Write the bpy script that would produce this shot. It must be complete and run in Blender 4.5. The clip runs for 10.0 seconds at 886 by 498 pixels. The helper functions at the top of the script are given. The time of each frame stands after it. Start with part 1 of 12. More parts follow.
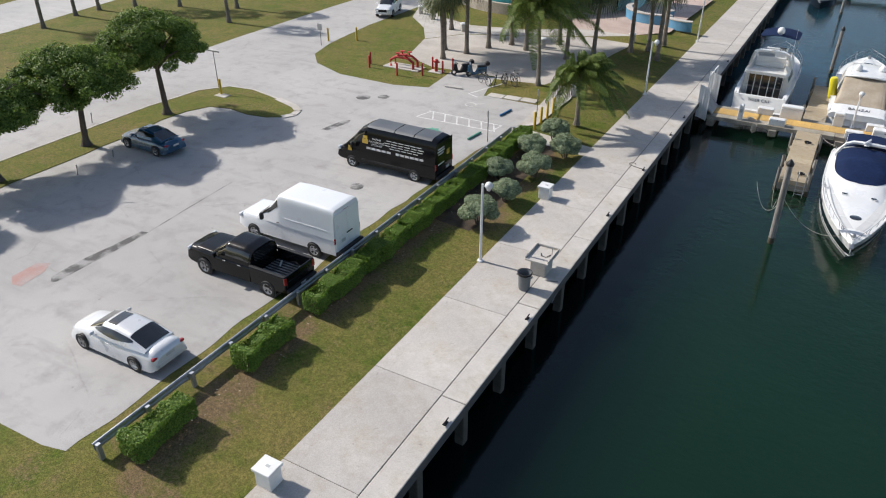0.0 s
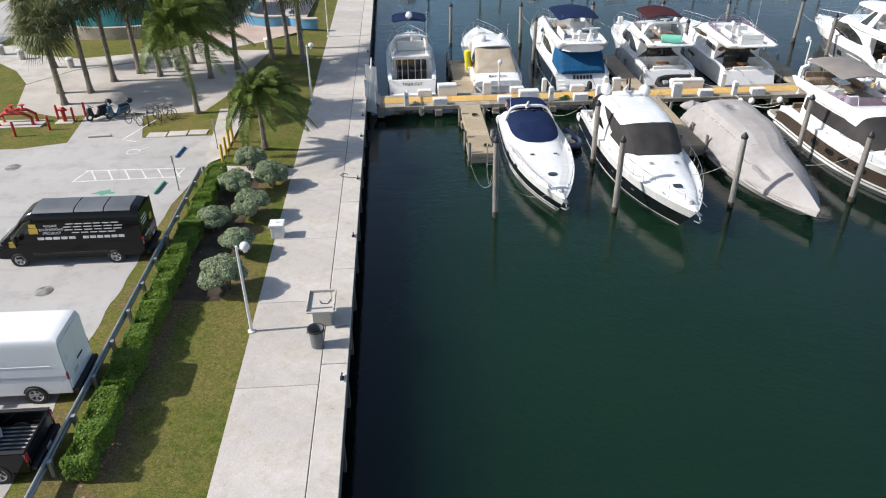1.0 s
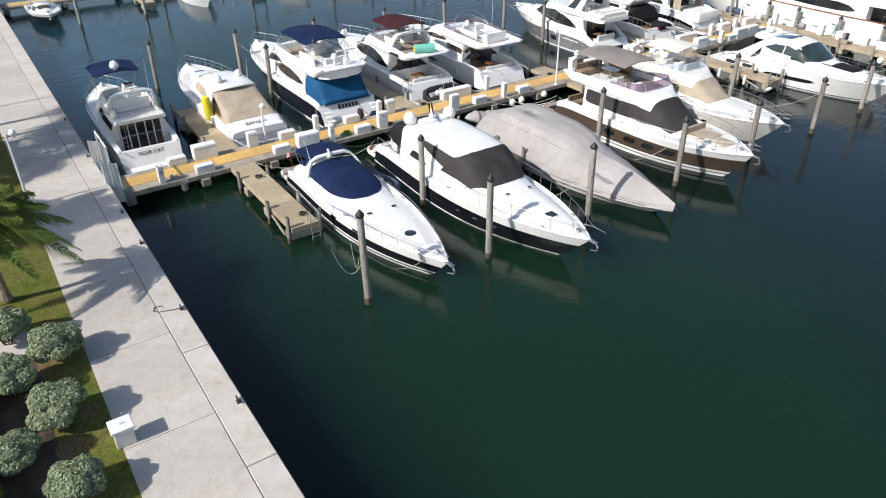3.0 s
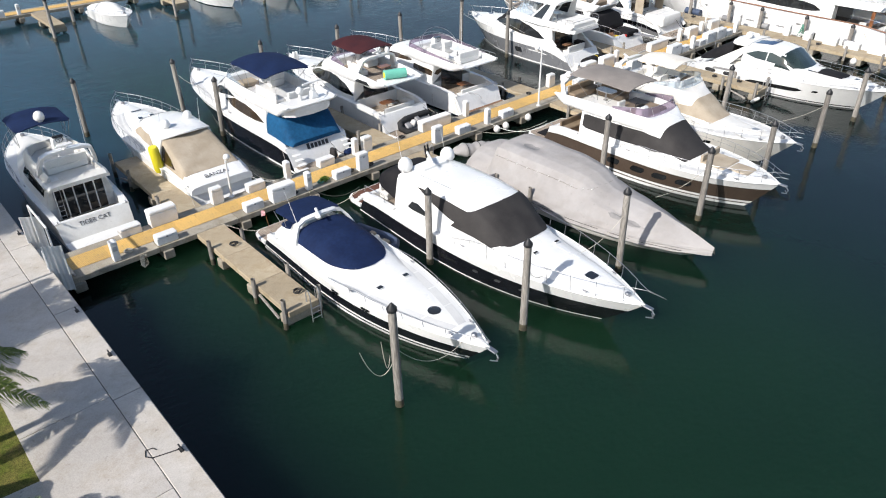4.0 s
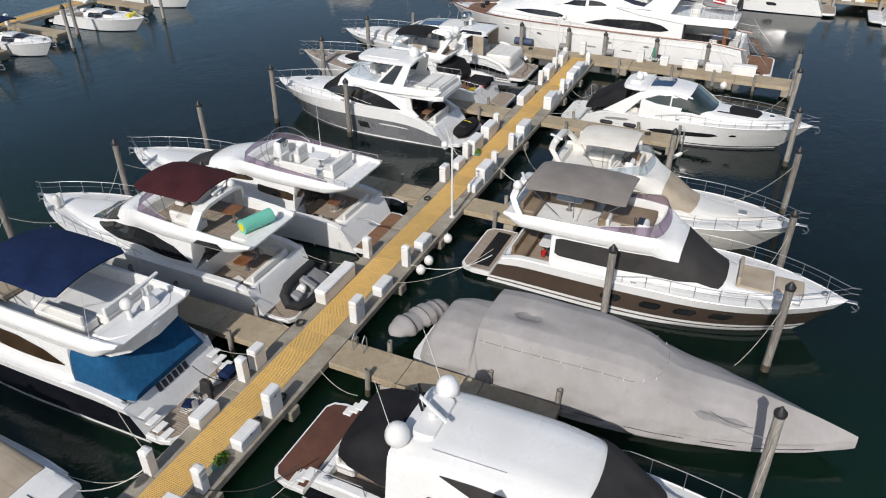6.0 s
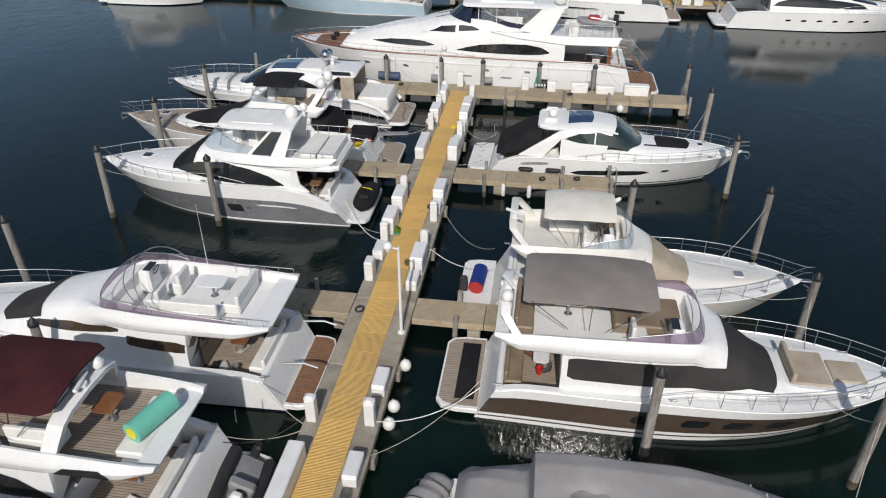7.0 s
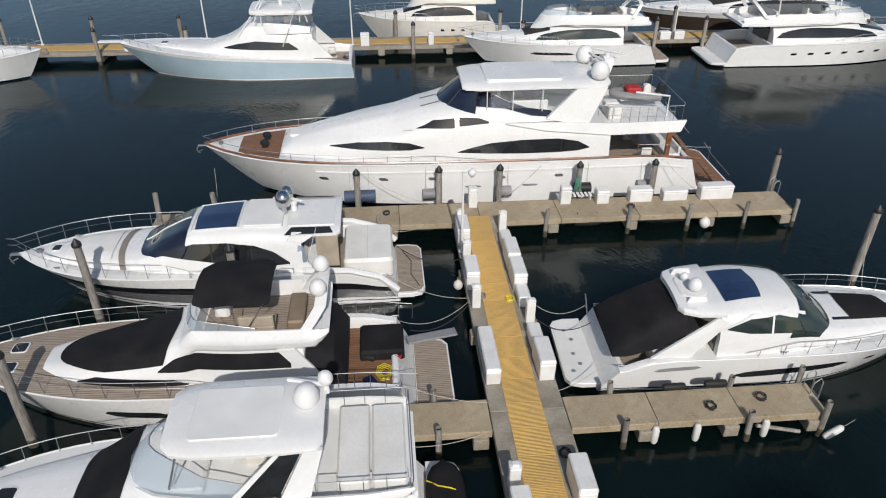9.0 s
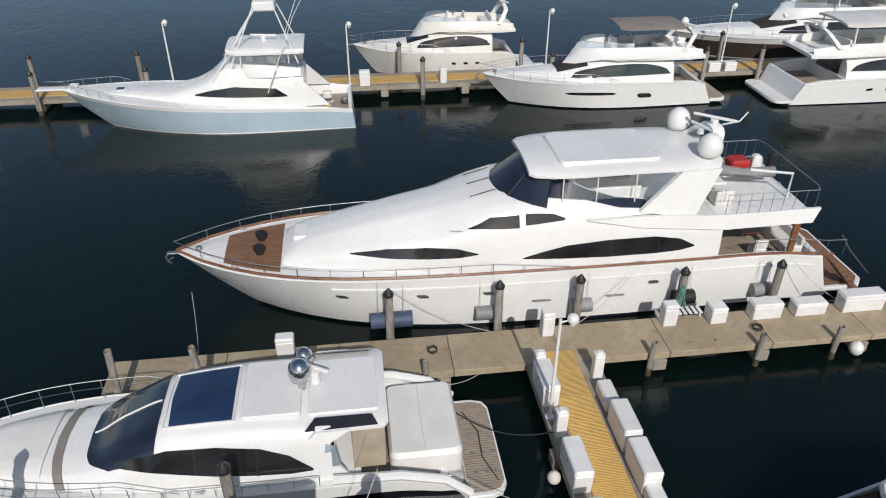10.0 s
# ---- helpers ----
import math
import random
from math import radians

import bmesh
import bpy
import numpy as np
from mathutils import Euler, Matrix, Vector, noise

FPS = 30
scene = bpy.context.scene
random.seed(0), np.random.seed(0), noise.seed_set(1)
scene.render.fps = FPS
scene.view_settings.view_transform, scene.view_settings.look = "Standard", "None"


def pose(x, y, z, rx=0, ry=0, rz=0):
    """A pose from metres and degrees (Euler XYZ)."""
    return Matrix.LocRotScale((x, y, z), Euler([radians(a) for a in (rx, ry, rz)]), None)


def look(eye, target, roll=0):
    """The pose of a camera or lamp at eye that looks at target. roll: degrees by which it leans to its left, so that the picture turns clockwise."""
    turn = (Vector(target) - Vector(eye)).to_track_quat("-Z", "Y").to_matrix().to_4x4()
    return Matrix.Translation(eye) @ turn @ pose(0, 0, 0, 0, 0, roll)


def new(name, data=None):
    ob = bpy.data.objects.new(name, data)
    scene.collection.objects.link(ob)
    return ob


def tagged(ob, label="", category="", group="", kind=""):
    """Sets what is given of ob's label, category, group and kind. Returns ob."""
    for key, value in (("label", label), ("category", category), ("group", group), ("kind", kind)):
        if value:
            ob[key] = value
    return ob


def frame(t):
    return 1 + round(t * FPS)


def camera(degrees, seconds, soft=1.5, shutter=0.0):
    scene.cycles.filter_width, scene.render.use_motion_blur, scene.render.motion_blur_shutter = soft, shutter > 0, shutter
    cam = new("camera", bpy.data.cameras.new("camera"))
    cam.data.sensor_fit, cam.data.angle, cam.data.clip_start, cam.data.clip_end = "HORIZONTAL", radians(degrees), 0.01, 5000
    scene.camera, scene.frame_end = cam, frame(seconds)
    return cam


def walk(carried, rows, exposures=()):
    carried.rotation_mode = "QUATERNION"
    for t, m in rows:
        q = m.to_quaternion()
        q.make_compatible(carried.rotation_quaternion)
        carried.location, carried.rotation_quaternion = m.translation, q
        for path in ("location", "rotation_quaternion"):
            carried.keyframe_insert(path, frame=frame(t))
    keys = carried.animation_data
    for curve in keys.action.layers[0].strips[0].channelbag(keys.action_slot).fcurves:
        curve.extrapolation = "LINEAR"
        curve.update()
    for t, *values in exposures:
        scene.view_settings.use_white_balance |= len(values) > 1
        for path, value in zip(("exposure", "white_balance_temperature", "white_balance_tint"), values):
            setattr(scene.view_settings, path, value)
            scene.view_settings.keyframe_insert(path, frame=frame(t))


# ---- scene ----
cam = camera(63.5, 10.0, 1.1)
PATH = [
    (0, (-0.057, -0.917, 17.799), (-0.903, 0.577, 16.773), 0.0),
    (0.5, (-3.454, 0.081, 17.711), (-3.829, 1.754, 16.681), -0.4),
    (1, (-6.5, 1.534, 17.755), (-6.394, 3.241, 16.717), -0.6),
    (1.5, (-9.366, 3.665, 17.654), (-9.077, 5.349, 16.614), -0.5),
    (2, (-11.399, 6.37, 17.63), (-11.079, 8.047, 16.587), -0.4),
    (2.5, (-12.792, 9.589, 17.463), (-12.049, 11.126, 16.421), -0.3),
    (2.7, (-13.259, 11.05, 17.373), (-12.39, 12.519, 16.331), -0.4),
    (3.8, (-13.637, 19.627, 17.9), (-12.603, 20.967, 16.833), -0.6),
    (4, (-13.419, 21.346, 17.918), (-12.306, 22.62, 16.851), -0.7),
    (4.5, (-12.484, 26.235, 17.971), (-11.258, 27.4, 16.903), -0.7),
    (5, (-10.618, 31.222, 18.021), (-9.365, 32.355, 16.95), -0.7),
    (5.5, (-8.273, 35.915, 17.934), (-6.856, 36.834, 16.863), -0.6),
    (6, (-5.503, 40.824, 17.975), (-3.976, 41.538, 16.899), -0.4),
    (6.1, (-4.879, 41.699, 17.957), (-3.341, 42.393, 16.884), -0.5),
    (6.2, (-4.125, 42.522, 17.902), (-2.576, 43.189, 16.827), -0.4),
    (7.3, (4.923, 51.893, 17.1), (6.62, 52.002, 16.048), 0.2),
    (7.5, (6.846, 53.124, 17.057), (8.545, 53.183, 16.005), 0.2),
    (8, (11.81, 56.116, 17.081), (13.505, 56.018, 16.024), 0.1),
    (8.5, (17.085, 58.554, 17.109), (18.776, 58.457, 16.047), 0.1),
    (9, (22.525, 60.378, 16.989), (24.211, 60.231, 15.923), 0.2),
    (9.5, (28.378, 61.992, 16.665), (30.055, 61.755, 15.601), 0.3),
    (9.7, (30.753, 62.478, 16.576), (32.429, 62.241, 15.511), 0.4),
    (10, (34.409, 62.981, 16.4), (36.086, 62.751, 15.336), 0.3),
]
walk(cam, [(t, look(eye, target, roll)) for t, eye, target, roll in PATH],
     exposures=[(0.0, 0.34), (1.0, 0.52), (1.6, 0.6), (2.5, 0.46), (3.8, 0.52), (4.5, 0.42), (5.5, 0.05), (6.2, -0.16), (7.5, -0.28), (10.0, -0.3)])

# ---- light: clear afternoon sky, sun in the west ----
SUN_UP, SUN_AZ = 38.0, 183.0  # degrees over the horizon; bearing the light comes from, counted from +x
world = bpy.data.worlds.new("sky")
scene.world = world
world.use_nodes = True
wn = world.node_tree.nodes
sky = wn.new("ShaderNodeTexSky")
sky.sky_type = "NISHITA"
sky.sun_disc = False
sky.sun_elevation = radians(SUN_UP)
sky.sun_rotation = radians(90 - SUN_AZ)
sky.air_density, sky.dust_density, sky.ozone_density = 1.0, 1.4, 1.0
wn["Background"].inputs["Strength"].default_value = 0.11
world.node_tree.links.new(sky.outputs["Color"], wn["Background"].inputs["Color"])
sun_data = bpy.data.lights.new("sun", "SUN")
sun_data.energy, sun_data.angle, sun_data.color = 4.2, radians(0.53), (1.0, 0.955, 0.905)
sun = new("sun", sun_data)
sun_from = Vector((math.cos(radians(SUN_AZ)) * math.cos(radians(SUN_UP)), math.sin(radians(SUN_AZ)) * math.cos(radians(SUN_UP)), math.sin(radians(SUN_UP))))
sun.matrix_world = look(sun_from * 200, (0, 0, 0))

# ---- materials ----
def shader(name):
    m = bpy.data.materials.new(name)
    m.use_nodes = True
    nt = m.node_tree
    return m, nt, nt.nodes["Principled BSDF"]


def noise_node(nt, scale, detail=3.0, coords="Object", stretch=None, rough=0.55):
    tc = nt.nodes.new("ShaderNodeTexCoord")
    n = nt.nodes.new("ShaderNodeTexNoise")
    n.inputs["Scale"].default_value, n.inputs["Detail"].default_value, n.inputs["Roughness"].default_value = scale, detail, rough
    if stretch:
        mp = nt.nodes.new("ShaderNodeMapping")
        mp.inputs["Scale"].default_value = stretch
        nt.links.new(tc.outputs[coords], mp.inputs["Vector"])
        nt.links.new(mp.outputs["Vector"], n.inputs["Vector"])
    else:
        nt.links.new(tc.outputs[coords], n.inputs["Vector"])
    return n


def ramp_node(nt, src, p0, p1, c0=(0, 0, 0, 1), c1=(1, 1, 1, 1)):
    r = nt.nodes.new("ShaderNodeValToRGB")
    r.color_ramp.elements[0].position, r.color_ramp.elements[1].position = p0, p1
    r.color_ramp.elements[0].color, r.color_ramp.elements[1].color = c0, c1
    nt.links.new(src, r.inputs["Fac"])
    return r


def mix_node(nt, fac, a, b, mode="MIX"):
    m = nt.nodes.new("ShaderNodeMix")
    m.data_type, m.blend_type = "RGBA", mode
    for value, slot in ((fac, 0), (a, 6), (b, 7)):
        if isinstance(value, (int, float)):
            m.inputs[slot].default_value = value
        elif isinstance(value, tuple):
            m.inputs[slot].default_value = (*value[:3], 1)
        else:
            nt.links.new(value, m.inputs[slot])
    return m.outputs[2]


def bump_node(nt, bsdf, src, strength, distance):
    b = nt.nodes.new("ShaderNodeBump")
    b.inputs["Strength"].default_value, b.inputs["Distance"].default_value = strength, distance
    nt.links.new(src, b.inputs["Height"])
    nt.links.new(b.outputs["Normal"], bsdf.inputs["Normal"])
    return b


def surface(name, c0, c1, big=0.3, small=12.0, rough=0.6, metal=0.0, bump=0.15, depth=0.01, coat=0.0, lo=0.35, hi=0.65, fine=0.25, stretch=None, piece=0.0, coords="Object", stain=0.0, stain_size=0.9, stain_tint=(0.82, 0.78, 0.72)):
    """Two colours by broad patches, broken by fine grain that also gives the relief; piece: how much single pieces differ."""
    m, nt, b = shader(name)
    n1 = noise_node(nt, big, 4, coords, stretch)
    n2 = noise_node(nt, small, 4, coords, stretch)
    col = mix_node(nt, ramp_node(nt, n1.outputs["Fac"], lo, hi).outputs["Color"], c0, c1)
    grain = ramp_node(nt, n2.outputs["Fac"], 0.3, 0.7, (1 - fine,) * 3 + (1,), (1 + fine * 0.4,) * 3 + (1,))
    col = mix_node(nt, 1.0, col, grain.outputs["Color"], "MULTIPLY")
    if piece:
        info = nt.nodes.new("ShaderNodeObjectInfo")
        r = ramp_node(nt, info.outputs["Random"], 0, 1, (1 - piece,) * 3 + (1,), (1 + piece * 0.5,) * 3 + (1,))
        col = mix_node(nt, 1.0, col, r.outputs["Color"], "MULTIPLY")
    if stain:
        blot = noise_node(nt, stain_size, 6, coords, rough=0.68)
        tint = tuple(1 - (1 - v) * stain * 2 for v in stain_tint)
        col = mix_node(nt, 1.0, col, ramp_node(nt, blot.outputs["Fac"], 0.46, 0.68, (1, 1, 1, 1), (*tint, 1)).outputs["Color"], "MULTIPLY")
        spot = noise_node(nt, stain_size * 6, 3, coords)
        col = mix_node(nt, 1.0, col, ramp_node(nt, spot.outputs["Fac"], 0.66, 0.76, (1, 1, 1, 1), (*[1 - stain * 0.7] * 3, 1)).outputs["Color"], "MULTIPLY")
    nt.links.new(col, b.inputs["Base Color"])
    rr = ramp_node(nt, n1.outputs["Fac"], 0.2, 0.8, (max(rough - 0.08, 0.02),) * 3 + (1,), (min(rough + 0.1, 1),) * 3 + (1,))
    nt.links.new(rr.outputs["Color"], b.inputs["Roughness"])
    b.inputs["Metallic"].default_value = metal
    if coat:
        b.inputs["Coat Weight"].default_value = coat
        b.inputs["Coat Roughness"].default_value = 0.08
    if bump:
        bump_node(nt, b, n2.outputs["Fac"], bump, depth)
    return m


def plain(name, c, rough=0.4, metal=0.0, coat=0.0):
    return surface(name, c, tuple(v * 0.88 for v in c), 0.8, 25, rough, metal, 0.04, 0.003, coat, fine=0.06)


def glass_like(name, c, rough=0.06):
    m, nt, b = shader(name)
    n = noise_node(nt, 0.7)
    col = mix_node(nt, ramp_node(nt, n.outputs["Fac"], 0.35, 0.7).outputs["Color"], c, tuple(min(v * 1.7 + 0.006, 1) for v in c))
    nt.links.new(col, b.inputs["Base Color"])
    b.inputs["Roughness"].default_value = rough
    b.inputs["Coat Weight"].default_value = 0.6
    b.inputs["Coat Roughness"].default_value = 0.03
    return m


def clear_glass(name, c, solid_part=0.25):
    """Thin clear sheet: mostly see-through, with a tint and a glossy face."""
    m, nt, b = shader(name)
    b.inputs["Base Color"].default_value = (*c, 1)
    b.inputs["Roughness"].default_value = 0.05
    clear = nt.nodes.new("ShaderNodeBsdfTransparent")
    clear.inputs["Color"].default_value = (*[min(v * 1.15, 1) for v in c], 1)
    mix = nt.nodes.new("ShaderNodeMixShader")
    mix.inputs[0].default_value = solid_part
    nt.links.new(clear.outputs[0], mix.inputs[1])
    nt.links.new(b.outputs[0], mix.inputs[2])
    nt.links.new(mix.outputs[0], nt.nodes["Material Output"].inputs["Surface"])
    return m


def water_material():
    """Silty green in the open slips, darker between the boats, with quay shade and, in the outer basin, sky reflection
    painted in.
    """
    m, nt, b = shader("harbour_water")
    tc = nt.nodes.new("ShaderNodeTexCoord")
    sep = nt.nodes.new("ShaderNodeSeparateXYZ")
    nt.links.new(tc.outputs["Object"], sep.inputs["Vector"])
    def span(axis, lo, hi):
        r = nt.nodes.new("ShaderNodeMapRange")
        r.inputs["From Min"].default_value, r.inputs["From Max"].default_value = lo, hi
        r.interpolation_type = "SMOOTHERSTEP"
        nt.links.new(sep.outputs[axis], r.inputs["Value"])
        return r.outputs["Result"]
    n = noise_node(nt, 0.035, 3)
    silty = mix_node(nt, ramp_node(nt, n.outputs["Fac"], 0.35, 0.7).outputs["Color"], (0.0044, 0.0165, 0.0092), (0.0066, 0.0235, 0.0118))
    # shade along the quay, put into the base colour by x
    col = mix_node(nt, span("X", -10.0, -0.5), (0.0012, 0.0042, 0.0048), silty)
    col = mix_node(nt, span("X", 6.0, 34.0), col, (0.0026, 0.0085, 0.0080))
    # sky reflection painted in as blue: quay inlet, then north and outer basin
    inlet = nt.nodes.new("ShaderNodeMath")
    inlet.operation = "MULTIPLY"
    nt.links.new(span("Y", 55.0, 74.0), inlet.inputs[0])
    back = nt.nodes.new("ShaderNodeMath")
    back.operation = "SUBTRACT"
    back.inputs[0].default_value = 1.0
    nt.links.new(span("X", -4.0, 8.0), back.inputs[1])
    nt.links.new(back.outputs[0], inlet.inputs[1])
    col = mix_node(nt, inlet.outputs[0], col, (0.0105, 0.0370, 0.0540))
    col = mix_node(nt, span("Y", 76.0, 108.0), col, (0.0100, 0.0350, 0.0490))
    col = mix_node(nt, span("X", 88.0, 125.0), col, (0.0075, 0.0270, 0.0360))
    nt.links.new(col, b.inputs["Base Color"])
    b.inputs["Roughness"].default_value = 0.07
    b.inputs["IOR"].default_value = 1.333
    b.subsurface_method = "BURLEY"
    b.inputs["Subsurface Weight"].default_value = 1.0
    b.inputs["Subsurface Radius"].default_value = (0.6, 1.0, 0.9)
    b.inputs["Subsurface Scale"].default_value = 6.0
    wide = noise_node(nt, 0.55, 3, stretch=(1.0, 1.6, 1.0))
    ripple = noise_node(nt, 3.2, 3, stretch=(1.0, 1.5, 1.0))
    patches = noise_node(nt, 0.045, 2)
    amount = ramp_node(nt, patches.outputs["Fac"], 0.38, 0.68, (0.25,) * 3 + (1,), (1, 1, 1, 1))
    height = mix_node(nt, 0.35, wide.outputs["Color"], ripple.outputs["Color"])
    height = mix_node(nt, 1.0, height, amount.outputs["Color"], "MULTIPLY")
    bump_node(nt, b, height, 0.40, 0.2)
    return m


def grass_material(name, green, dry, bare, lo=0.40, hi=0.60, worn_from=0.56, strips=()):
    """Lawn in three tones: green, dry and worn bare, with tufts; strips: (x, half width, amount, y0, y1) of trodden ground."""
    m, nt, b = shader(name)
    n1 = noise_node(nt, 0.30, 6, rough=0.7)
    n2 = noise_node(nt, 1.7, 5, rough=0.65)
    n3 = noise_node(nt, 26, 4, rough=0.7)
    n4 = noise_node(nt, 0.55, 6, rough=0.72)
    n5 = noise_node(nt, 7, 5, rough=0.7)

    def math_node(op, a, c):
        q = nt.nodes.new("ShaderNodeMath")
        q.operation = op
        for k, v in ((0, a), (1, c)):
            if isinstance(v, (int, float)):
                q.inputs[k].default_value = v
            else:
                nt.links.new(v, q.inputs[k])
        return q.outputs[0]

    def fade(value, a, c):
        r = nt.nodes.new("ShaderNodeMapRange")
        r.inputs["From Min"].default_value, r.inputs["From Max"].default_value = a, c
        r.interpolation_type = "SMOOTHSTEP"
        nt.links.new(value, r.inputs["Value"])
        return r.outputs["Result"]
    worn = math_node("ADD", math_node("MULTIPLY", n4.outputs["Fac"], 0.68), math_node("MULTIPLY", n5.outputs["Fac"], 0.32))
    if strips:
        tc = nt.nodes.new("ShaderNodeTexCoord")
        sep = nt.nodes.new("ShaderNodeSeparateXYZ")
        nt.links.new(tc.outputs["Object"], sep.inputs["Vector"])
        for x, half, amount, y0, y1 in strips:
            far = math_node("ABSOLUTE", math_node("SUBTRACT", sep.outputs["X"], x), 0.0)
            near = math_node("SUBTRACT", 1.0, fade(far, half * 0.35, half * 1.5))
            along = math_node("MULTIPLY", fade(sep.outputs["Y"], y0 - 0.8, y0 + 0.8), math_node("SUBTRACT", 1.0, fade(sep.outputs["Y"], y1 - 0.8, y1 + 0.8)))
            worn = math_node("ADD", worn, math_node("MULTIPLY", math_node("MULTIPLY", near, along), amount))
    fac = mix_node(nt, 0.42, n1.outputs["Color"], n2.outputs["Color"])
    col = mix_node(nt, ramp_node(nt, fac, lo, hi).outputs["Color"], green, dry)
    col = mix_node(nt, ramp_node(nt, worn, worn_from, worn_from + 0.11).outputs["Color"], col, bare)
    col = mix_node(nt, 1.0, col, ramp_node(nt, n5.outputs["Fac"], 0.32, 0.68, (0.62, 0.66, 0.62, 1), (1.28, 1.24, 1.12, 1)).outputs["Color"], "MULTIPLY")
    col = mix_node(nt, 1.0, col, ramp_node(nt, n3.outputs["Fac"], 0.34, 0.66, (0.45,) * 3 + (1,), (1.35, 1.35, 1.25, 1)).outputs["Color"], "MULTIPLY")
    nt.links.new(col, b.inputs["Base Color"])
    b.inputs["Roughness"].default_value = 0.9
    b.inputs["Specular IOR Level"].default_value = 0.12
    bump_node(nt, b, n3.outputs["Fac"], 0.6, 0.03)
    return m


def asphalt_material(name, pale, grey, dark, crack=1.0):
    """Sun-bleached asphalt: broad pale and grey fields, traffic stains, thin cracks."""
    m, nt, b = shader(name)
    broad = noise_node(nt, 0.10, 5, rough=0.6)
    mid = noise_node(nt, 0.75, 6, rough=0.7)
    fine = noise_node(nt, 28, 4, rough=0.7)
    col = mix_node(nt, ramp_node(nt, broad.outputs["Fac"], 0.36, 0.64).outputs["Color"], pale, grey)
    col = mix_node(nt, ramp_node(nt, mid.outputs["Fac"], 0.50, 0.78, (0, 0, 0, 1), (0.75, 0.75, 0.75, 1)).outputs["Color"], col, dark)
    streak = noise_node(nt, 0.8, 5, stretch=(0.22, 1.0, 1.0), rough=0.65)
    col = mix_node(nt, ramp_node(nt, streak.outputs["Fac"], 0.55, 0.75, (0, 0, 0, 1), (0.5, 0.5, 0.5, 1)).outputs["Color"], col, dark)
    drops = noise_node(nt, 2.6, 3)
    col = mix_node(nt, ramp_node(nt, drops.outputs["Fac"], 0.70, 0.78, (0, 0, 0, 1), (0.6, 0.6, 0.6, 1)).outputs["Color"], col, tuple(v * 0.6 for v in dark))
    tc = nt.nodes.new("ShaderNodeTexCoord")
    bend = noise_node(nt, 0.6, 4)
    shift = mix_node(nt, 0.55, tc.outputs["Object"], bend.outputs["Color"], "ADD")
    cell = nt.nodes.new("ShaderNodeTexVoronoi")
    cell.feature = "DISTANCE_TO_EDGE"
    cell.inputs["Scale"].default_value = 0.16
    nt.links.new(shift, cell.inputs["Vector"])
    line = ramp_node(nt, cell.outputs["Distance"], 0.001, 0.006, (1, 1, 1, 1), (0, 0, 0, 1))
    where = ramp_node(nt, mid.outputs["Fac"], 0.42, 0.58, (0, 0, 0, 1), (crack * 0.7,) * 3 + (1,))
    both = mix_node(nt, 1.0, line.outputs["Color"], where.outputs["Color"], "MULTIPLY")
    col = mix_node(nt, both, col, tuple(v * 0.45 for v in dark))
    col = mix_node(nt, 1.0, col, ramp_node(nt, fine.outputs["Fac"], 0.3, 0.7, (0.82,) * 3 + (1,), (1.09,) * 3 + (1,)).outputs["Color"], "MULTIPLY")
    nt.links.new(col, b.inputs["Base Color"])
    b.inputs["Roughness"].default_value = 0.88
    bump_node(nt, b, fine.outputs["Fac"], 0.35, 0.006)
    return m


def leaf_material(name, c0, c1, rough=0.55, through_light=0.25):
    m, nt, b = shader(name)
    geo = nt.nodes.new("ShaderNodeNewGeometry")
    col = ramp_node(nt, geo.outputs["Random Per Island"], 0.0, 1.0, (*c0, 1), (*c1, 1))
    nt.links.new(col.outputs["Color"], b.inputs["Base Color"])
    b.inputs["Roughness"].default_value = rough
    b.inputs["Specular IOR Level"].default_value = 0.3
    trans = nt.nodes.new("ShaderNodeBsdfTranslucent")
    nt.links.new(col.outputs["Color"], trans.inputs["Color"])
    mix = nt.nodes.new("ShaderNodeMixShader")
    mix.inputs[0].default_value = through_light
    nt.links.new(b.outputs[0], mix.inputs[1])
    nt.links.new(trans.outputs[0], mix.inputs[2])
    nt.links.new(mix.outputs[0], nt.nodes["Material Output"].inputs["Surface"])
    return m


def grating_material():
    m, nt, b = shader("yellow_grating")
    tc = nt.nodes.new("ShaderNodeTexCoord")
    wave = nt.nodes.new("ShaderNodeTexWave")
    wave.bands_direction = "X"
    wave.inputs["Scale"].default_value = 5.2
    nt.links.new(tc.outputs["Object"], wave.inputs["Vector"])
    n = noise_node(nt, 0.5, 5)
    col = mix_node(nt, ramp_node(nt, n.outputs["Fac"], 0.35, 0.7).outputs["Color"], (0.72, 0.46, 0.14), (0.62, 0.40, 0.14))
    n2 = noise_node(nt, 7, 4)
    col = mix_node(nt, ramp_node(nt, n2.outputs["Fac"], 0.55, 0.8).outputs["Color"], col, (0.42, 0.29, 0.13))
    col = mix_node(nt, 1.0, col, ramp_node(nt, wave.outputs["Fac"], 0.1, 0.55, (0.80, 0.77, 0.72, 1), (1, 1, 1, 1)).outputs["Color"], "MULTIPLY")
    info = nt.nodes.new("ShaderNodeObjectInfo")
    col = mix_node(nt, 1.0, col, ramp_node(nt, info.outputs["Random"], 0, 1, (0.86, 0.86, 0.86, 1), (1.08, 1.06, 1.0, 1)).outputs["Color"], "MULTIPLY")
    nt.links.new(col, b.inputs["Base Color"])
    b.inputs["Roughness"].default_value = 0.6
    bump_node(nt, b, wave.outputs["Fac"], 0.6, 0.02)
    return m


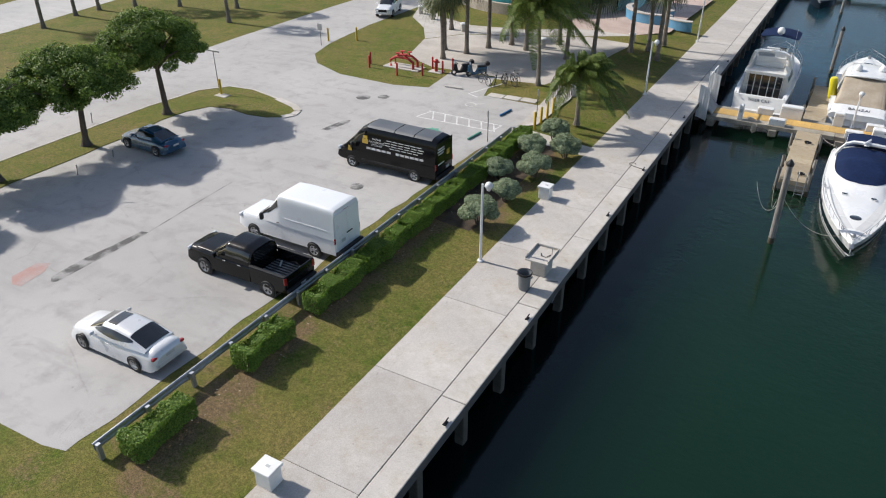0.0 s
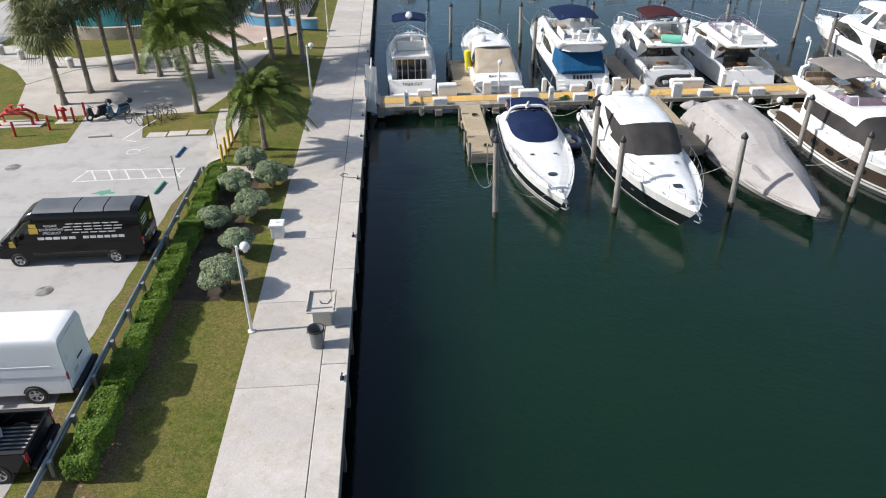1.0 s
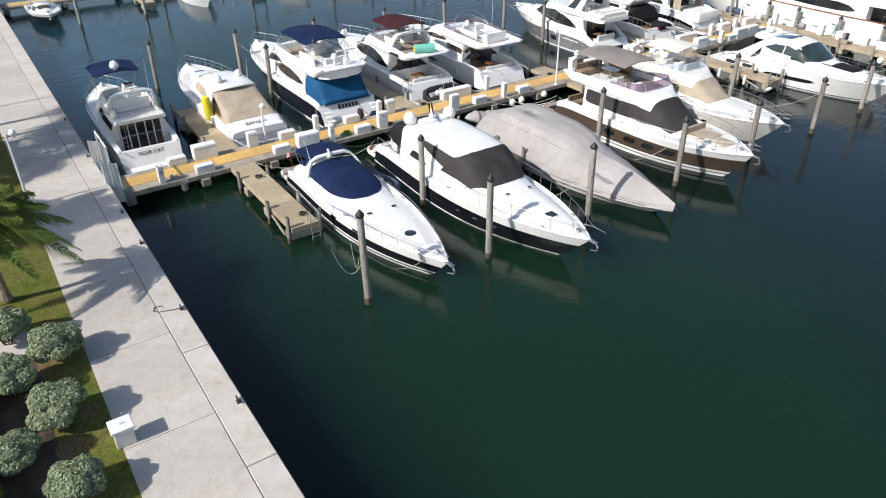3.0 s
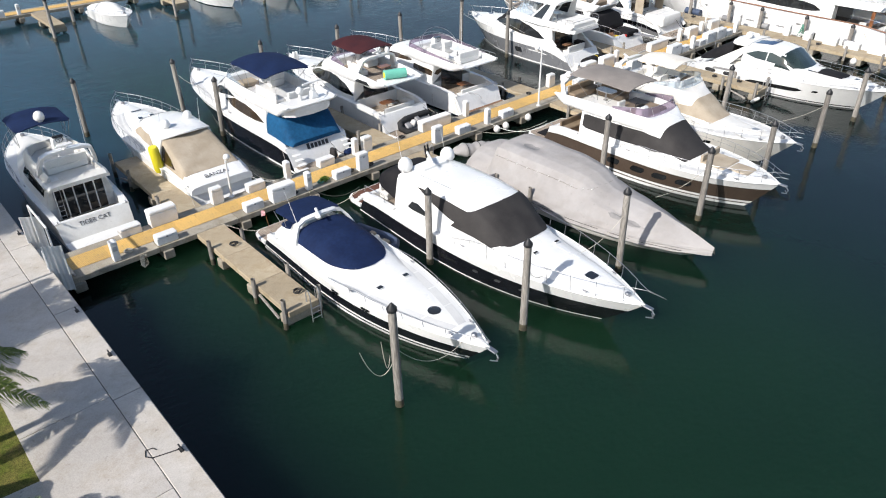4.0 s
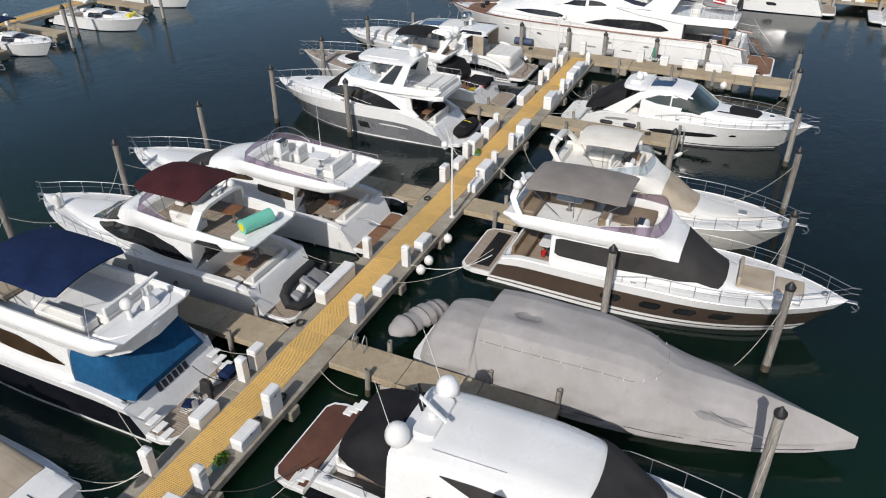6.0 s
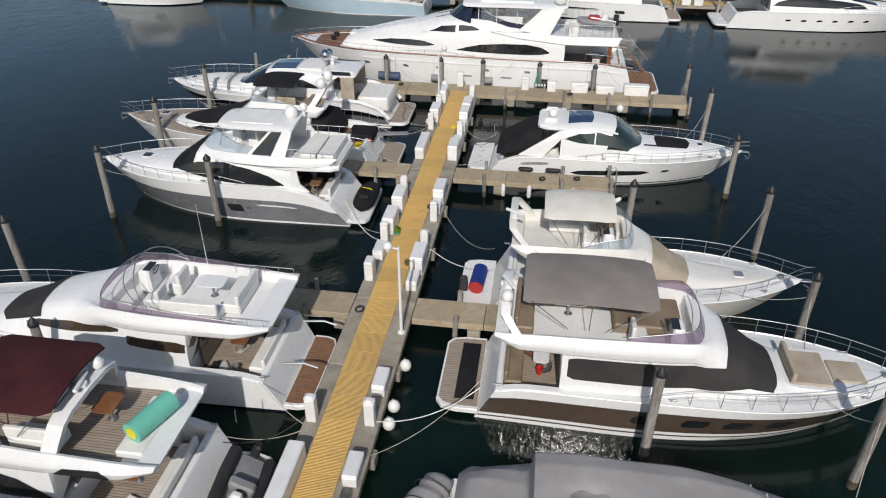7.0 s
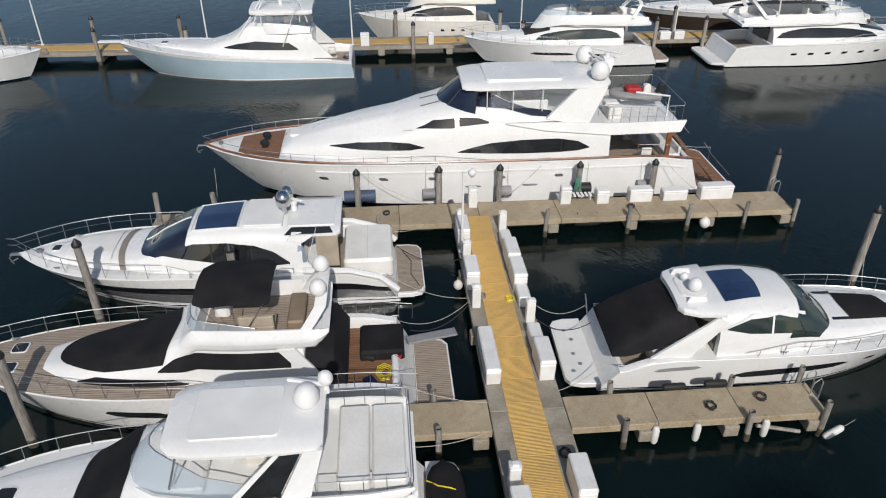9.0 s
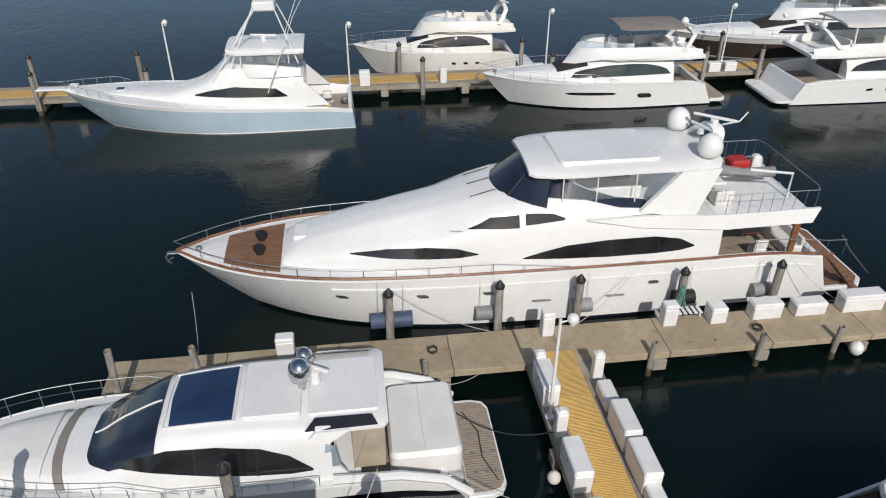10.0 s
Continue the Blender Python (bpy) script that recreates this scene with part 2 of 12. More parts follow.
def teak_material(name, c0, c1):
    m, nt, b = shader(name)
    tc = nt.nodes.new("ShaderNodeTexCoord")
    wave = nt.nodes.new("ShaderNodeTexWave")
    wave.bands_direction = "X"
    wave.inputs["Scale"].default_value = 3.0
    nt.links.new(tc.outputs["Object"], wave.inputs["Vector"])
    n = noise_node(nt, 2.0, 5, stretch=(4, 0.6, 1))
    col = mix_node(nt, ramp_node(nt, n.outputs["Fac"], 0.3, 0.7).outputs["Color"], c0, c1)
    col = mix_node(nt, 1.0, col, ramp_node(nt, wave.outputs["Fac"], 0.02, 0.14, (0.35, 0.33, 0.3, 1), (1, 1, 1, 1)).outputs["Color"], "MULTIPLY")
    nt.links.new(col, b.inputs["Base Color"])
    b.inputs["Roughness"].default_value = 0.65
    bump_node(nt, b, wave.outputs["Fac"], 0.3, 0.004)
    return m


M = {}
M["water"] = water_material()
M["grass"] = grass_material("lawn_grass", (0.088, 0.125, 0.020), (0.185, 0.158, 0.055), (0.185, 0.130, 0.082), 0.40, 0.56, 0.545, ((-16.75, 0.85, 0.16, 7.5, 40.0), (-15.3, 1.7, 0.13, 27.5, 40.5), (-18.4, 0.5, 0.07, 8.0, 37.0)))
M["dryedge"] = grass_material("dry_edge_grass", (0.115, 0.140, 0.028), (0.20, 0.165, 0.065), (0.22, 0.15, 0.09), 0.42, 0.62, 0.53)
M["soil"] = surface("mulch_soil", (0.055, 0.038, 0.026), (0.12, 0.085, 0.055), 0.9, 14, 0.95, bump=0.6, depth=0.05)
M["asphalt"] = asphalt_material("pale_worn_asphalt", (0.44, 0.42, 0.40), (0.36, 0.345, 0.328), (0.25, 0.238, 0.228), 0.3)
M["road"] = asphalt_material("road_asphalt", (0.45, 0.435, 0.415), (0.38, 0.37, 0.355), (0.29, 0.28, 0.27), 0.2)
M["patch"] = surface("asphalt_patch", (0.10, 0.095, 0.09), (0.34, 0.33, 0.315), 1.3, 25, 0.9, bump=0.3, fine=0.3, lo=0.42, hi=0.58)
M["redpatch"] = surface("faded_red_paint", (0.40, 0.22, 0.19), (0.38, 0.33, 0.31), 0.9, 20, 0.8)
M["sand"] = surface("pale_gravel", (0.40, 0.36, 0.32), (0.52, 0.48, 0.43), 0.4, 18, 0.95, bump=0.5, depth=0.03, fine=0.3)
M["concrete"] = surface("quay_concrete", (0.41, 0.38, 0.345), (0.53, 0.495, 0.455), 0.35, 22, 0.8, bump=0.25, depth=0.006, fine=0.16, piece=0.08, stain=0.55, stain_size=0.6)
M["cap"] = surface("cap_concrete", (0.45, 0.42, 0.38), (0.55, 0.515, 0.47), 0.5, 22, 0.8, bump=0.25, depth=0.006, fine=0.14, piece=0.06, stain=0.5, stain_size=0.8)
M["oldconcrete"] = surface("weathered_dock_concrete", (0.27, 0.24, 0.19), (0.38, 0.345, 0.28), 0.7, 16, 0.85, bump=0.35, depth=0.01, fine=0.28, piece=0.1, stain=0.8, stain_size=1.0)
M["dockdeck"] = surface("finger_dock_deck", (0.33, 0.265, 0.175), (0.44, 0.37, 0.26), 0.6, 18, 0.8, bump=0.3, depth=0.006, fine=0.22, piece=0.12, stain=0.8, stain_size=1.0)
M["wetwall"] = surface("stained_sea_wall", (0.07, 0.065, 0.055), (0.15, 0.135, 0.11), 0.8, 9, 0.8, bump=0.4, depth=0.02)
M["joint"] = surface("joint_dark", (0.09, 0.085, 0.08), (0.14, 0.13, 0.12), 1, 20, 0.95)
M["pile"] = surface("weathered_timber_pile", (0.22, 0.20, 0.175), (0.38, 0.355, 0.32), 1.2, 7, 0.9, bump=0.7, depth=0.03, fine=0.45, stretch=(3, 3, 0.35), piece=0.25)
M["pilewet"] = surface("wet_pile_growth", (0.045, 0.04, 0.028), (0.10, 0.085, 0.05), 2, 12, 0.7, bump=0.7, depth=0.03)
M["pilecap"] = plain("black_pile_cap", (0.018, 0.018, 0.02), 0.5)
M["grating"] = grating_material()
M["white"] = surface("white_gelcoat", (0.76, 0.76, 0.75), (0.70, 0.70, 0.685), 0.5, 9, 0.28, bump=0.0, coat=0.35, fine=0.035, stain=0.10, stain_size=0.7, stain_tint=(0.90, 0.88, 0.84))
M["white2"] = surface("aged_gelcoat", (0.72, 0.71, 0.67), (0.64, 0.62, 0.575), 0.6, 8, 0.35, bump=0.0, coat=0.25, fine=0.05, stain=0.2, stain_size=0.8, stain_tint=(0.88, 0.84, 0.78))
M["nonskid"] = surface("white_nonskid", (0.74, 0.74, 0.72), (0.66, 0.66, 0.64), 0.7, 60, 0.6, bump=0.2, depth=0.003, fine=0.06)
M["vinyl"] = surface("white_vinyl", (0.74, 0.73, 0.70), (0.66, 0.645, 0.61), 1.1, 14, 0.5, bump=0.1, depth=0.01, fine=0.06)
M["cream"] = surface("cream_canvas", (0.62, 0.585, 0.52), (0.70, 0.67, 0.61), 1.1, 40, 0.85, bump=0.2, depth=0.01, fine=0.1)
M["tan"] = surface("tan_canvas", (0.33, 0.275, 0.205), (0.42, 0.36, 0.28), 1.0, 30, 0.85, bump=0.25, depth=0.02, fine=0.12)
M["brownvinyl"] = surface("brown_vinyl", (0.18, 0.13, 0.085), (0.25, 0.19, 0.13), 1.0, 20, 0.55, fine=0.1)
M["greycanvas"] = surface("grey_boat_cover", (0.305, 0.290, 0.282), (0.355, 0.340, 0.332), 0.4, 2.5, 0.9, bump=0.4, depth=0.04, fine=0.06, stain=0.2, stain_size=0.5)
M["taupe"] = surface("taupe_canvas", (0.20, 0.18, 0.165), (0.245, 0.22, 0.20), 0.9, 30, 0.85, bump=0.2, depth=0.01, fine=0.1)
M["wetcanvas"] = surface("damp_grey_canvas", (0.17, 0.165, 0.163), (0.24, 0.23, 0.225), 0.9, 6, 0.6, bump=0.3, depth=0.03, fine=0.1)
M["navy"] = surface("navy_canvas", (0.006, 0.014, 0.048), (0.010, 0.022, 0.068), 0.9, 5, 0.8, bump=0.4, depth=0.04, fine=0.2)
M["blue"] = surface("blue_canvas", (0.006, 0.060, 0.145), (0.010, 0.085, 0.195), 0.9, 5, 0.8, bump=0.5, depth=0.05, fine=0.25)
M["maroon"] = surface("maroon_canvas", (0.042, 0.012, 0.015), (0.062, 0.018, 0.020), 0.9, 6, 0.85, bump=0.3, depth=0.03, fine=0.15)
M["black"] = surface("black_canvas_mesh", (0.012, 0.012, 0.014), (0.022, 0.021, 0.022), 0.9, 30, 0.75, bump=0.2, depth=0.01, fine=0.25)
M["mesh"] = surface("charcoal_screen_mesh", (0.032, 0.030, 0.030), (0.048, 0.045, 0.044), 0.9, 60, 0.7, bump=0.15, depth=0.005, fine=0.2)
M["darkmat"] = surface("red_brown_mat", (0.075, 0.028, 0.018), (0.12, 0.05, 0.03), 1.0, 20, 0.8, fine=0.2)
M["glass"] = glass_like("tinted_window", (0.012, 0.013, 0.014))
M["bluegl"] = glass_like("blue_sunroof_glass", (0.010, 0.024, 0.062))
M["navyglass"] = glass_like("dark_navy_windscreen", (0.008, 0.012, 0.024))
M["brownglass"] = glass_like("bronze_window", (0.035, 0.022, 0.012))
M["screen"] = clear_glass("clear_windscreen", (0.55, 0.62, 0.68), 0.3)
M["curtain"] = clear_glass("clear_curtain_plastic", (0.80, 0.83, 0.85), 0.12)
M["purple"] = clear_glass("violet_windscreen", (0.36, 0.30, 0.38), 0.3)
M["greenglass"] = glass_like("green_tinted_window", (0.016, 0.026, 0.024))
M["hullblack"] = surface("black_hull", (0.006, 0.006, 0.009), (0.012, 0.012, 0.016), 0.6, 10, 0.12, bump=0, coat=0.8, fine=0.1)
M["hullnavy"] = surface("dark_navy_hull", (0.007, 0.008, 0.016), (0.012, 0.014, 0.026), 0.6, 10, 0.12, bump=0, coat=0.8, fine=0.1)
M["hullbrown"] = surface("brown_hull_paint", (0.065, 0.047, 0.036), (0.085, 0.063, 0.048), 0.6, 10, 0.16, bump=0, coat=0.7, fine=0.08)
M["hullgrey"] = surface("grey_metallic_hull", (0.19, 0.195, 0.205), (0.23, 0.235, 0.245), 0.6, 10, 0.25, metal=0.3, bump=0, coat=0.7, fine=0.05)
M["hullsilver"] = surface("silver_hull", (0.38, 0.385, 0.395), (0.44, 0.445, 0.455), 0.6, 10, 0.16, metal=0.7, bump=0, coat=0.7, fine=0.05)
M["hullblue"] = surface("pale_blue_hull", (0.36, 0.47, 0.54), (0.41, 0.52, 0.59), 0.6, 10, 0.2, bump=0, coat=0.7, fine=0.04)
M["teak"] = teak_material("grey_teak_planks", (0.27, 0.215, 0.165), (0.37, 0.31, 0.25))
M["teakwarm"] = teak_material("warm_teak_planks", (0.17, 0.085, 0.045), (0.26, 0.14, 0.075))
M["varnish"] = surface("varnished_wood", (0.16, 0.06, 0.025), (0.24, 0.10, 0.04), 1.4, 14, 0.3, coat=0.5, bump=0.05)
M["chrome"] = plain("stainless_steel", (0.42, 0.42, 0.43), 0.5, 1.0)
M["alu"] = plain("white_painted_metal", (0.72, 0.72, 0.71), 0.4)
M["galv"] = surface("galvanised_steel", (0.36, 0.375, 0.39), (0.47, 0.48, 0.49), 1.2, 16, 0.45, metal=0.7, bump=0.1, fine=0.15)
M["rubber"] = surface("black_rubber", (0.014, 0.014, 0.015), (0.026, 0.026, 0.026), 1, 25, 0.7, fine=0.2)
M["greyrubber"] = surface("grey_hypalon", (0.20, 0.20, 0.205), (0.27, 0.27, 0.275), 1, 12, 0.6, fine=0.12)
M["bluerubber"] = surface("slate_blue_hypalon", (0.035, 0.055, 0.10), (0.055, 0.08, 0.14), 1, 12, 0.6, fine=0.12)
M["rope"] = surface("mooring_rope", (0.42, 0.39, 0.33), (0.52, 0.49, 0.42), 3, 60, 0.9, bump=0.4, depth=0.005)
M["darkrope"] = surface("black_rope", (0.02, 0.02, 0.022), (0.04, 0.04, 0.04), 3, 60, 0.9, bump=0.4, depth=0.005)
M["box"] = surface("white_fibreglass_box", (0.76, 0.76, 0.75), (0.68, 0.675, 0.655), 0.9, 10, 0.4, bump=0.03, fine=0.05, piece=0.06, stain=0.25, stain_size=1.6, stain_tint=(0.88, 0.84, 0.76))
M["globe"] = plain("frosted_globe", (0.78, 0.78, 0.77), 0.25)
M["yellow"] = surface("yellow_paint", (0.62, 0.42, 0.03), (0.55, 0.36, 0.04), 1, 20, 0.5, fine=0.1)
M["yellowpl"] = plain("yellow_plastic", (0.72, 0.62, 0.03), 0.4)
M["green"] = plain("mint_green_mat", (0.16, 0.52, 0.40), 0.6)
M["red"] = surface("red_paint", (0.45, 0.022, 0.018), (0.36, 0.02, 0.018), 1, 20, 0.5, fine=0.1)
M["bluepaint"] = plain("blue_paint", (0.02, 0.12, 0.26), 0.6)
M["royalblue"] = plain("royal_blue_vinyl", (0.008, 0.03, 0.17), 0.5)
M["mirror"] = plain("polished_dome", (0.62, 0.62, 0.63), 0.08, 1.0)
M["greenpaint"] = plain("faded_green_paint", (0.10, 0.30, 0.22), 0.8)
M["linepaint"] = surface("worn_white_line_paint", (0.72, 0.71, 0.69), (0.52, 0.51, 0.49), 1.5, 20, 0.75, fine=0.2)
M["teal"] = surface("teal_wall_paint", (0.03, 0.26, 0.29), (0.05, 0.33, 0.36), 0.5, 10, 0.6, fine=0.1)
M["palteal"] = surface("pale_teal_paint", (0.30, 0.55, 0.56), (0.38, 0.62, 0.62), 0.5, 10, 0.6, fine=0.1)
M["bluestucco"] = surface("blue_stucco", (0.09, 0.25, 0.40), (0.12, 0.30, 0.46), 0.5, 10, 0.7, fine=0.1)
M["pinkpave"] = surface("salmon_paving", (0.40, 0.30, 0.25), (0.50, 0.39, 0.33), 0.5, 14, 0.85, fine=0.15)
M["ashlar"] = surface("coral_stone", (0.36, 0.31, 0.25), (0.48, 0.42, 0.35), 0.8, 8, 0.9, bump=0.5, depth=0.03)
M["bark"] = surface("tree_bark", (0.075, 0.058, 0.045), (0.14, 0.115, 0.09), 1.5, 9, 0.9, bump=0.7, depth=0.03, stretch=(2, 2, 0.5))
M["palmbark"] = surface("palm_trunk_bark", (0.15, 0.125, 0.10), (0.24, 0.205, 0.165), 1.5, 7, 0.9, bump=0.8, depth=0.03, stretch=(1, 1, 3))
M["leaf"] = leaf_material("ficus_leaf", (0.050, 0.105, 0.014), (0.22, 0.30, 0.06), through_light=0.4)
M["hedge"] = leaf_material("hedge_leaf", (0.060, 0.135, 0.014), (0.20, 0.30, 0.04), through_light=0.35)
M["silver"] = leaf_material("silver_leaf", (0.11, 0.15, 0.07), (0.38, 0.44, 0.28), 0.7)
M["bedground"] = surface("dark_bed_ground", (0.040, 0.028, 0.018), (0.105, 0.075, 0.048), 1.1, 22, 0.95, bump=0.7, depth=0.03)
M["palm"] = leaf_material("palm_leaf", (0.050, 0.092, 0.014), (0.22, 0.27, 0.065), through_light=0.35)
M["palmdry"] = leaf_material("sabal_leaf", (0.05, 0.075, 0.025), (0.19, 0.19, 0.08))
M["carsilver"] = surface("silver_car_paint", (0.60, 0.605, 0.61), (0.64, 0.645, 0.65), 0.6, 200, 0.3, metal=0.15, bump=0, coat=0.8, fine=0.04)
M["carblack"] = surface("black_car_paint", (0.003, 0.003, 0.0035), (0.006, 0.006, 0.0065), 0.6, 100, 0.14, bump=0, fine=0.1)
M["carwhite"] = surface("white_van_paint", (0.76, 0.765, 0.77), (0.72, 0.725, 0.73), 0.6, 20, 0.3, bump=0, coat=0.5, fine=0.03)
M["carblue"] = surface("teal_blue_car_paint", (0.010, 0.06, 0.12), (0.014, 0.08, 0.15), 0.6, 100, 0.25, metal=0.3, bump=0, coat=0.9, fine=0.06)
M["trimblack"] = plain("black_plastic_trim", (0.02, 0.02, 0.021), 0.55)
M["redlamp"] = glass_like("red_lamp_lens", (0.28, 0.012, 0.012))
M["headlamp"] = glass_like("headlamp_lens", (0.45, 0.46, 0.47))
M["gold"] = plain("gold_lettering", (0.55, 0.36, 0.05), 0.5)
M["ink"] = plain("dark_lettering", (0.03, 0.03, 0.035), 0.5)
M["bin"] = surface("grey_plastic_bin", (0.13, 0.14, 0.145), (0.17, 0.18, 0.185), 1, 20, 0.6, fine=0.1)
M["seatgrey"] = surface("light_grey_upholstery", (0.42, 0.42, 0.41), (0.50, 0.50, 0.49), 1, 14, 0.6, fine=0.08)
M["flag"] = surface("faded_flag_cloth", (0.45, 0.12, 0.14), (0.55, 0.5, 0.52), 9, 30, 0.8)

M["roofgrey"] = surface("sun_faded_roof_panel", (0.085, 0.092, 0.10), (0.12, 0.128, 0.138), 0.8, 14, 0.5, bump=0.05, fine=0.1)
for key, level in (("carblack", 0.3), ("navy", 0.15), ("black", 0.12), ("mesh", 0.15), ("maroon", 0.15), ("blue", 0.2), ("taupe", 0.2), ("greycanvas", 0.2), ("trimblack", 0.3), ("tan", 0.2)):
    M[key].node_tree.nodes["Principled BSDF"].inputs["Specular IOR Level"].default_value = level
M["tread"] = surface("grey_deck_tread", (0.56, 0.56, 0.55), (0.62, 0.62, 0.605), 0.8, 70, 0.7, bump=0.2, depth=0.003, fine=0.12)

# ---- mesh building ----
class Geo:
    """Collects faces, each with a material slot, for one mesh."""

    def __init__(self):
        self.v, self.f, self.mi = [], [], []

    def add(self, verts, faces, slot=0):
        base = len(self.v)
        self.v += [tuple(p) for p in verts]
        self.f += [tuple(base + i for i in f) for f in faces]
        self.mi += [slot] * len(faces)
        return self

    def box(self, x, y, z, sx, sy, sz, bevel=0.02, turn=0.0, slot=0, taper=1.0):
        """A box centred on x, y with its base at z; bevelled edges; taper narrows the top."""
        hx, hy = sx / 2, sy / 2
        b = min(bevel, hx * 0.45, hy * 0.45, sz * 0.45)
        c, s = math.cos(radians(turn)), math.sin(radians(turn))
        pts, idx = [], {}
        for kz in (0, 1):
            k = taper if kz else 1.0
            zz = z + sz * kz
            iz = b if kz == 0 else -b
            for kx in (-1, 1):
                for ky in (-1, 1):
                    X, Y = kx * hx * k, ky * hy * k
                    for n, p in enumerate(((X, Y - ky * b, zz + iz), (X - kx * b, Y, zz + iz), (X - kx * b, Y - ky * b, zz))):
                        idx[(kx, ky, kz, n)] = len(pts)
                        pts.append((x + p[0] * c - p[1] * s, y + p[0] * s + p[1] * c, p[2]))
        g = idx
        F = []
        for k in (-1, 1):
            a = [g[(k, -1, 0, 0)], g[(k, 1, 0, 0)], g[(k, 1, 1, 0)], g[(k, -1, 1, 0)]]
            F.append(a if k > 0 else a[::-1])
            a = [g[(-1, k, 0, 1)], g[(1, k, 0, 1)], g[(1, k, 1, 1)], g[(-1, k, 1, 1)]]
            F.append(a if k < 0 else a[::-1])
        for kz in (0, 1):
            a = [g[(-1, -1, kz, 2)], g[(1, -1, kz, 2)], g[(1, 1, kz, 2)], g[(-1, 1, kz, 2)]]
            F.append(a if kz else a[::-1])
        for kx in (-1, 1):
            for ky in (-1, 1):
                a = [g[(kx, ky, 0, 0)], g[(kx, ky, 0, 1)], g[(kx, ky, 1, 1)], g[(kx, ky, 1, 0)]]
                F.append(a if kx * ky > 0 else a[::-1])
                for kz in (0, 1):
                    t = [g[(kx, ky, kz, 0)], g[(kx, ky, kz, 1)], g[(kx, ky, kz, 2)]]
                    F.append(t if (kx * ky > 0) == (kz == 1) else t[::-1])
        for kz in (0, 1):
            for k in (-1, 1):
                a = [g[(k, -1, kz, 0)], g[(k, 1, kz, 0)], g[(k, 1, kz, 2)], g[(k, -1, kz, 2)]]
                F.append(a if (k > 0) == (kz == 1) else a[::-1])
                a = [g[(-1, k, kz, 1)], g[(1, k, kz, 1)], g[(1, k, kz, 2)], g[(-1, k, kz, 2)]]
                F.append(a if (k < 0) == (kz == 1) else a[::-1])
        return self.add(pts, F, slot)

    def tube(self, path, r, n=6, slot=0, r1=None, caps=True):
        P = [Vector(p) for p in path]
        V, F = [], []
        for i, p in enumerate(P):
            d = (P[min(i + 1, len(P) - 1)] - P[max(i - 1, 0)])
            d = d.normalized() if d.length > 1e-9 else Vector((0, 0, 1))
            side = d.cross(Vector((0, 0, 1)) if abs(d.z) < 0.95 else Vector((1, 0, 0))).normalized()
            up = side.cross(d)
            k = i / max(len(P) - 1, 1)
            rr = r if r1 is None else r + (r1 - r) * k
            for j in range(n):
                a = 2 * math.pi * j / n
                V.append(p + side * (math.cos(a) * rr) + up * (math.sin(a) * rr))
        for i in range(len(P) - 1):
            for j in range(n):
                F.append((i * n + j, i * n + (j + 1) % n, (i + 1) * n + (j + 1) % n, (i + 1) * n + j))
        if caps:
            F.append(tuple(range(n - 1, -1, -1)))
            F.append(tuple((len(P) - 1) * n + j for j in range(n)))
        return self.add(V, F, slot)

    def ball(self, x, y, z, r, rz=None, n=10, m=7, slot=0):
        rz = rz or r
        V = [(x, y, z - rz)]
        for i in range(1, m):
            a = -math.pi / 2 + math.pi * i / m
            V += [(x + math.cos(a) * r * math.cos(2 * math.pi * j / n), y + math.cos(a) * r * math.sin(2 * math.pi * j / n), z + math.sin(a) * rz) for j in range(n)]
        V.append((x, y, z + rz))
        F = [(0, 1 + (j + 1) % n, 1 + j) for j in range(n)]
        for i in range(m - 2):
            for j in range(n):
                a, b = 1 + i * n + j, 1 + i * n + (j + 1) % n
                F.append((a, b, b + n, a + n))
        last = len(V) - 1
        F += [(last, 1 + (m - 2) * n + j, 1 + (m - 2) * n + (j + 1) % n) for j in range(n)]
        return self.add(V, F, slot)

    def lathe(self, x, y, prof, n=12, slot=0):
        """A turned body round the upright through x, y: rows of (radius, height)."""
        V, F = [], []
        for r, z in prof:
            V += [(x + r * math.cos(2 * math.pi * j / n), y + r * math.sin(2 * math.pi * j / n), z) for j in range(n)]
        for i in range(len(prof) - 1):
            for j in range(n):
                F.append((i * n + j, i * n + (j + 1) % n, (i + 1) * n + (j + 1) % n, (i + 1) * n + j))
        F.append(tuple(range(n - 1, -1, -1)))
        F.append(tuple((len(prof) - 1) * n + j for j in range(n)))
        return self.add(V, F, slot)

    def grid(self, rows, slot=0, flip=False, wrap=False):
        """A sheet through rows of points; slot may be a function of the row and column."""
        n = len(rows[0])
        V = [p for r in rows for p in r]
        base = len(self.v)
        self.v += [tuple(p) for p in V]
        for i in range(len(rows) - 1):
            for j in range(n if wrap else n - 1):
                q = (i * n + j, i * n + (j + 1) % n, (i + 1) * n + (j + 1) % n, (i + 1) * n + j)
                self.f.append(tuple(base + k for k in (q[::-1] if flip else q)))
                self.mi.append(slot(i, j) if callable(slot) else slot)
        return self

    def prism(self, outline, z0, z1, slot=0, bevel=0.0, cx=None, cy=None):
        """An upright slab over a counter-clockwise outline; bevel draws in the upper edge."""
        n = len(outline)
        mx = sum(p[0] for p in outline) / n
        my = sum(p[1] for p in outline) / n
        rings = [[(p[0], p[1], z0) for p in outline], [(p[0], p[1], z1 - bevel) for p in outline]]
        if bevel:
            def inner(p):
                d = math.hypot(p[0] - mx, p[1] - my) or 1
                return (p[0] + (mx - p[0]) * bevel / d, p[1] + (my - p[1]) * bevel / d, z1)
            rings.append([inner(p) for p in outline])
        V = [p for r in rings for p in r]
        F = []
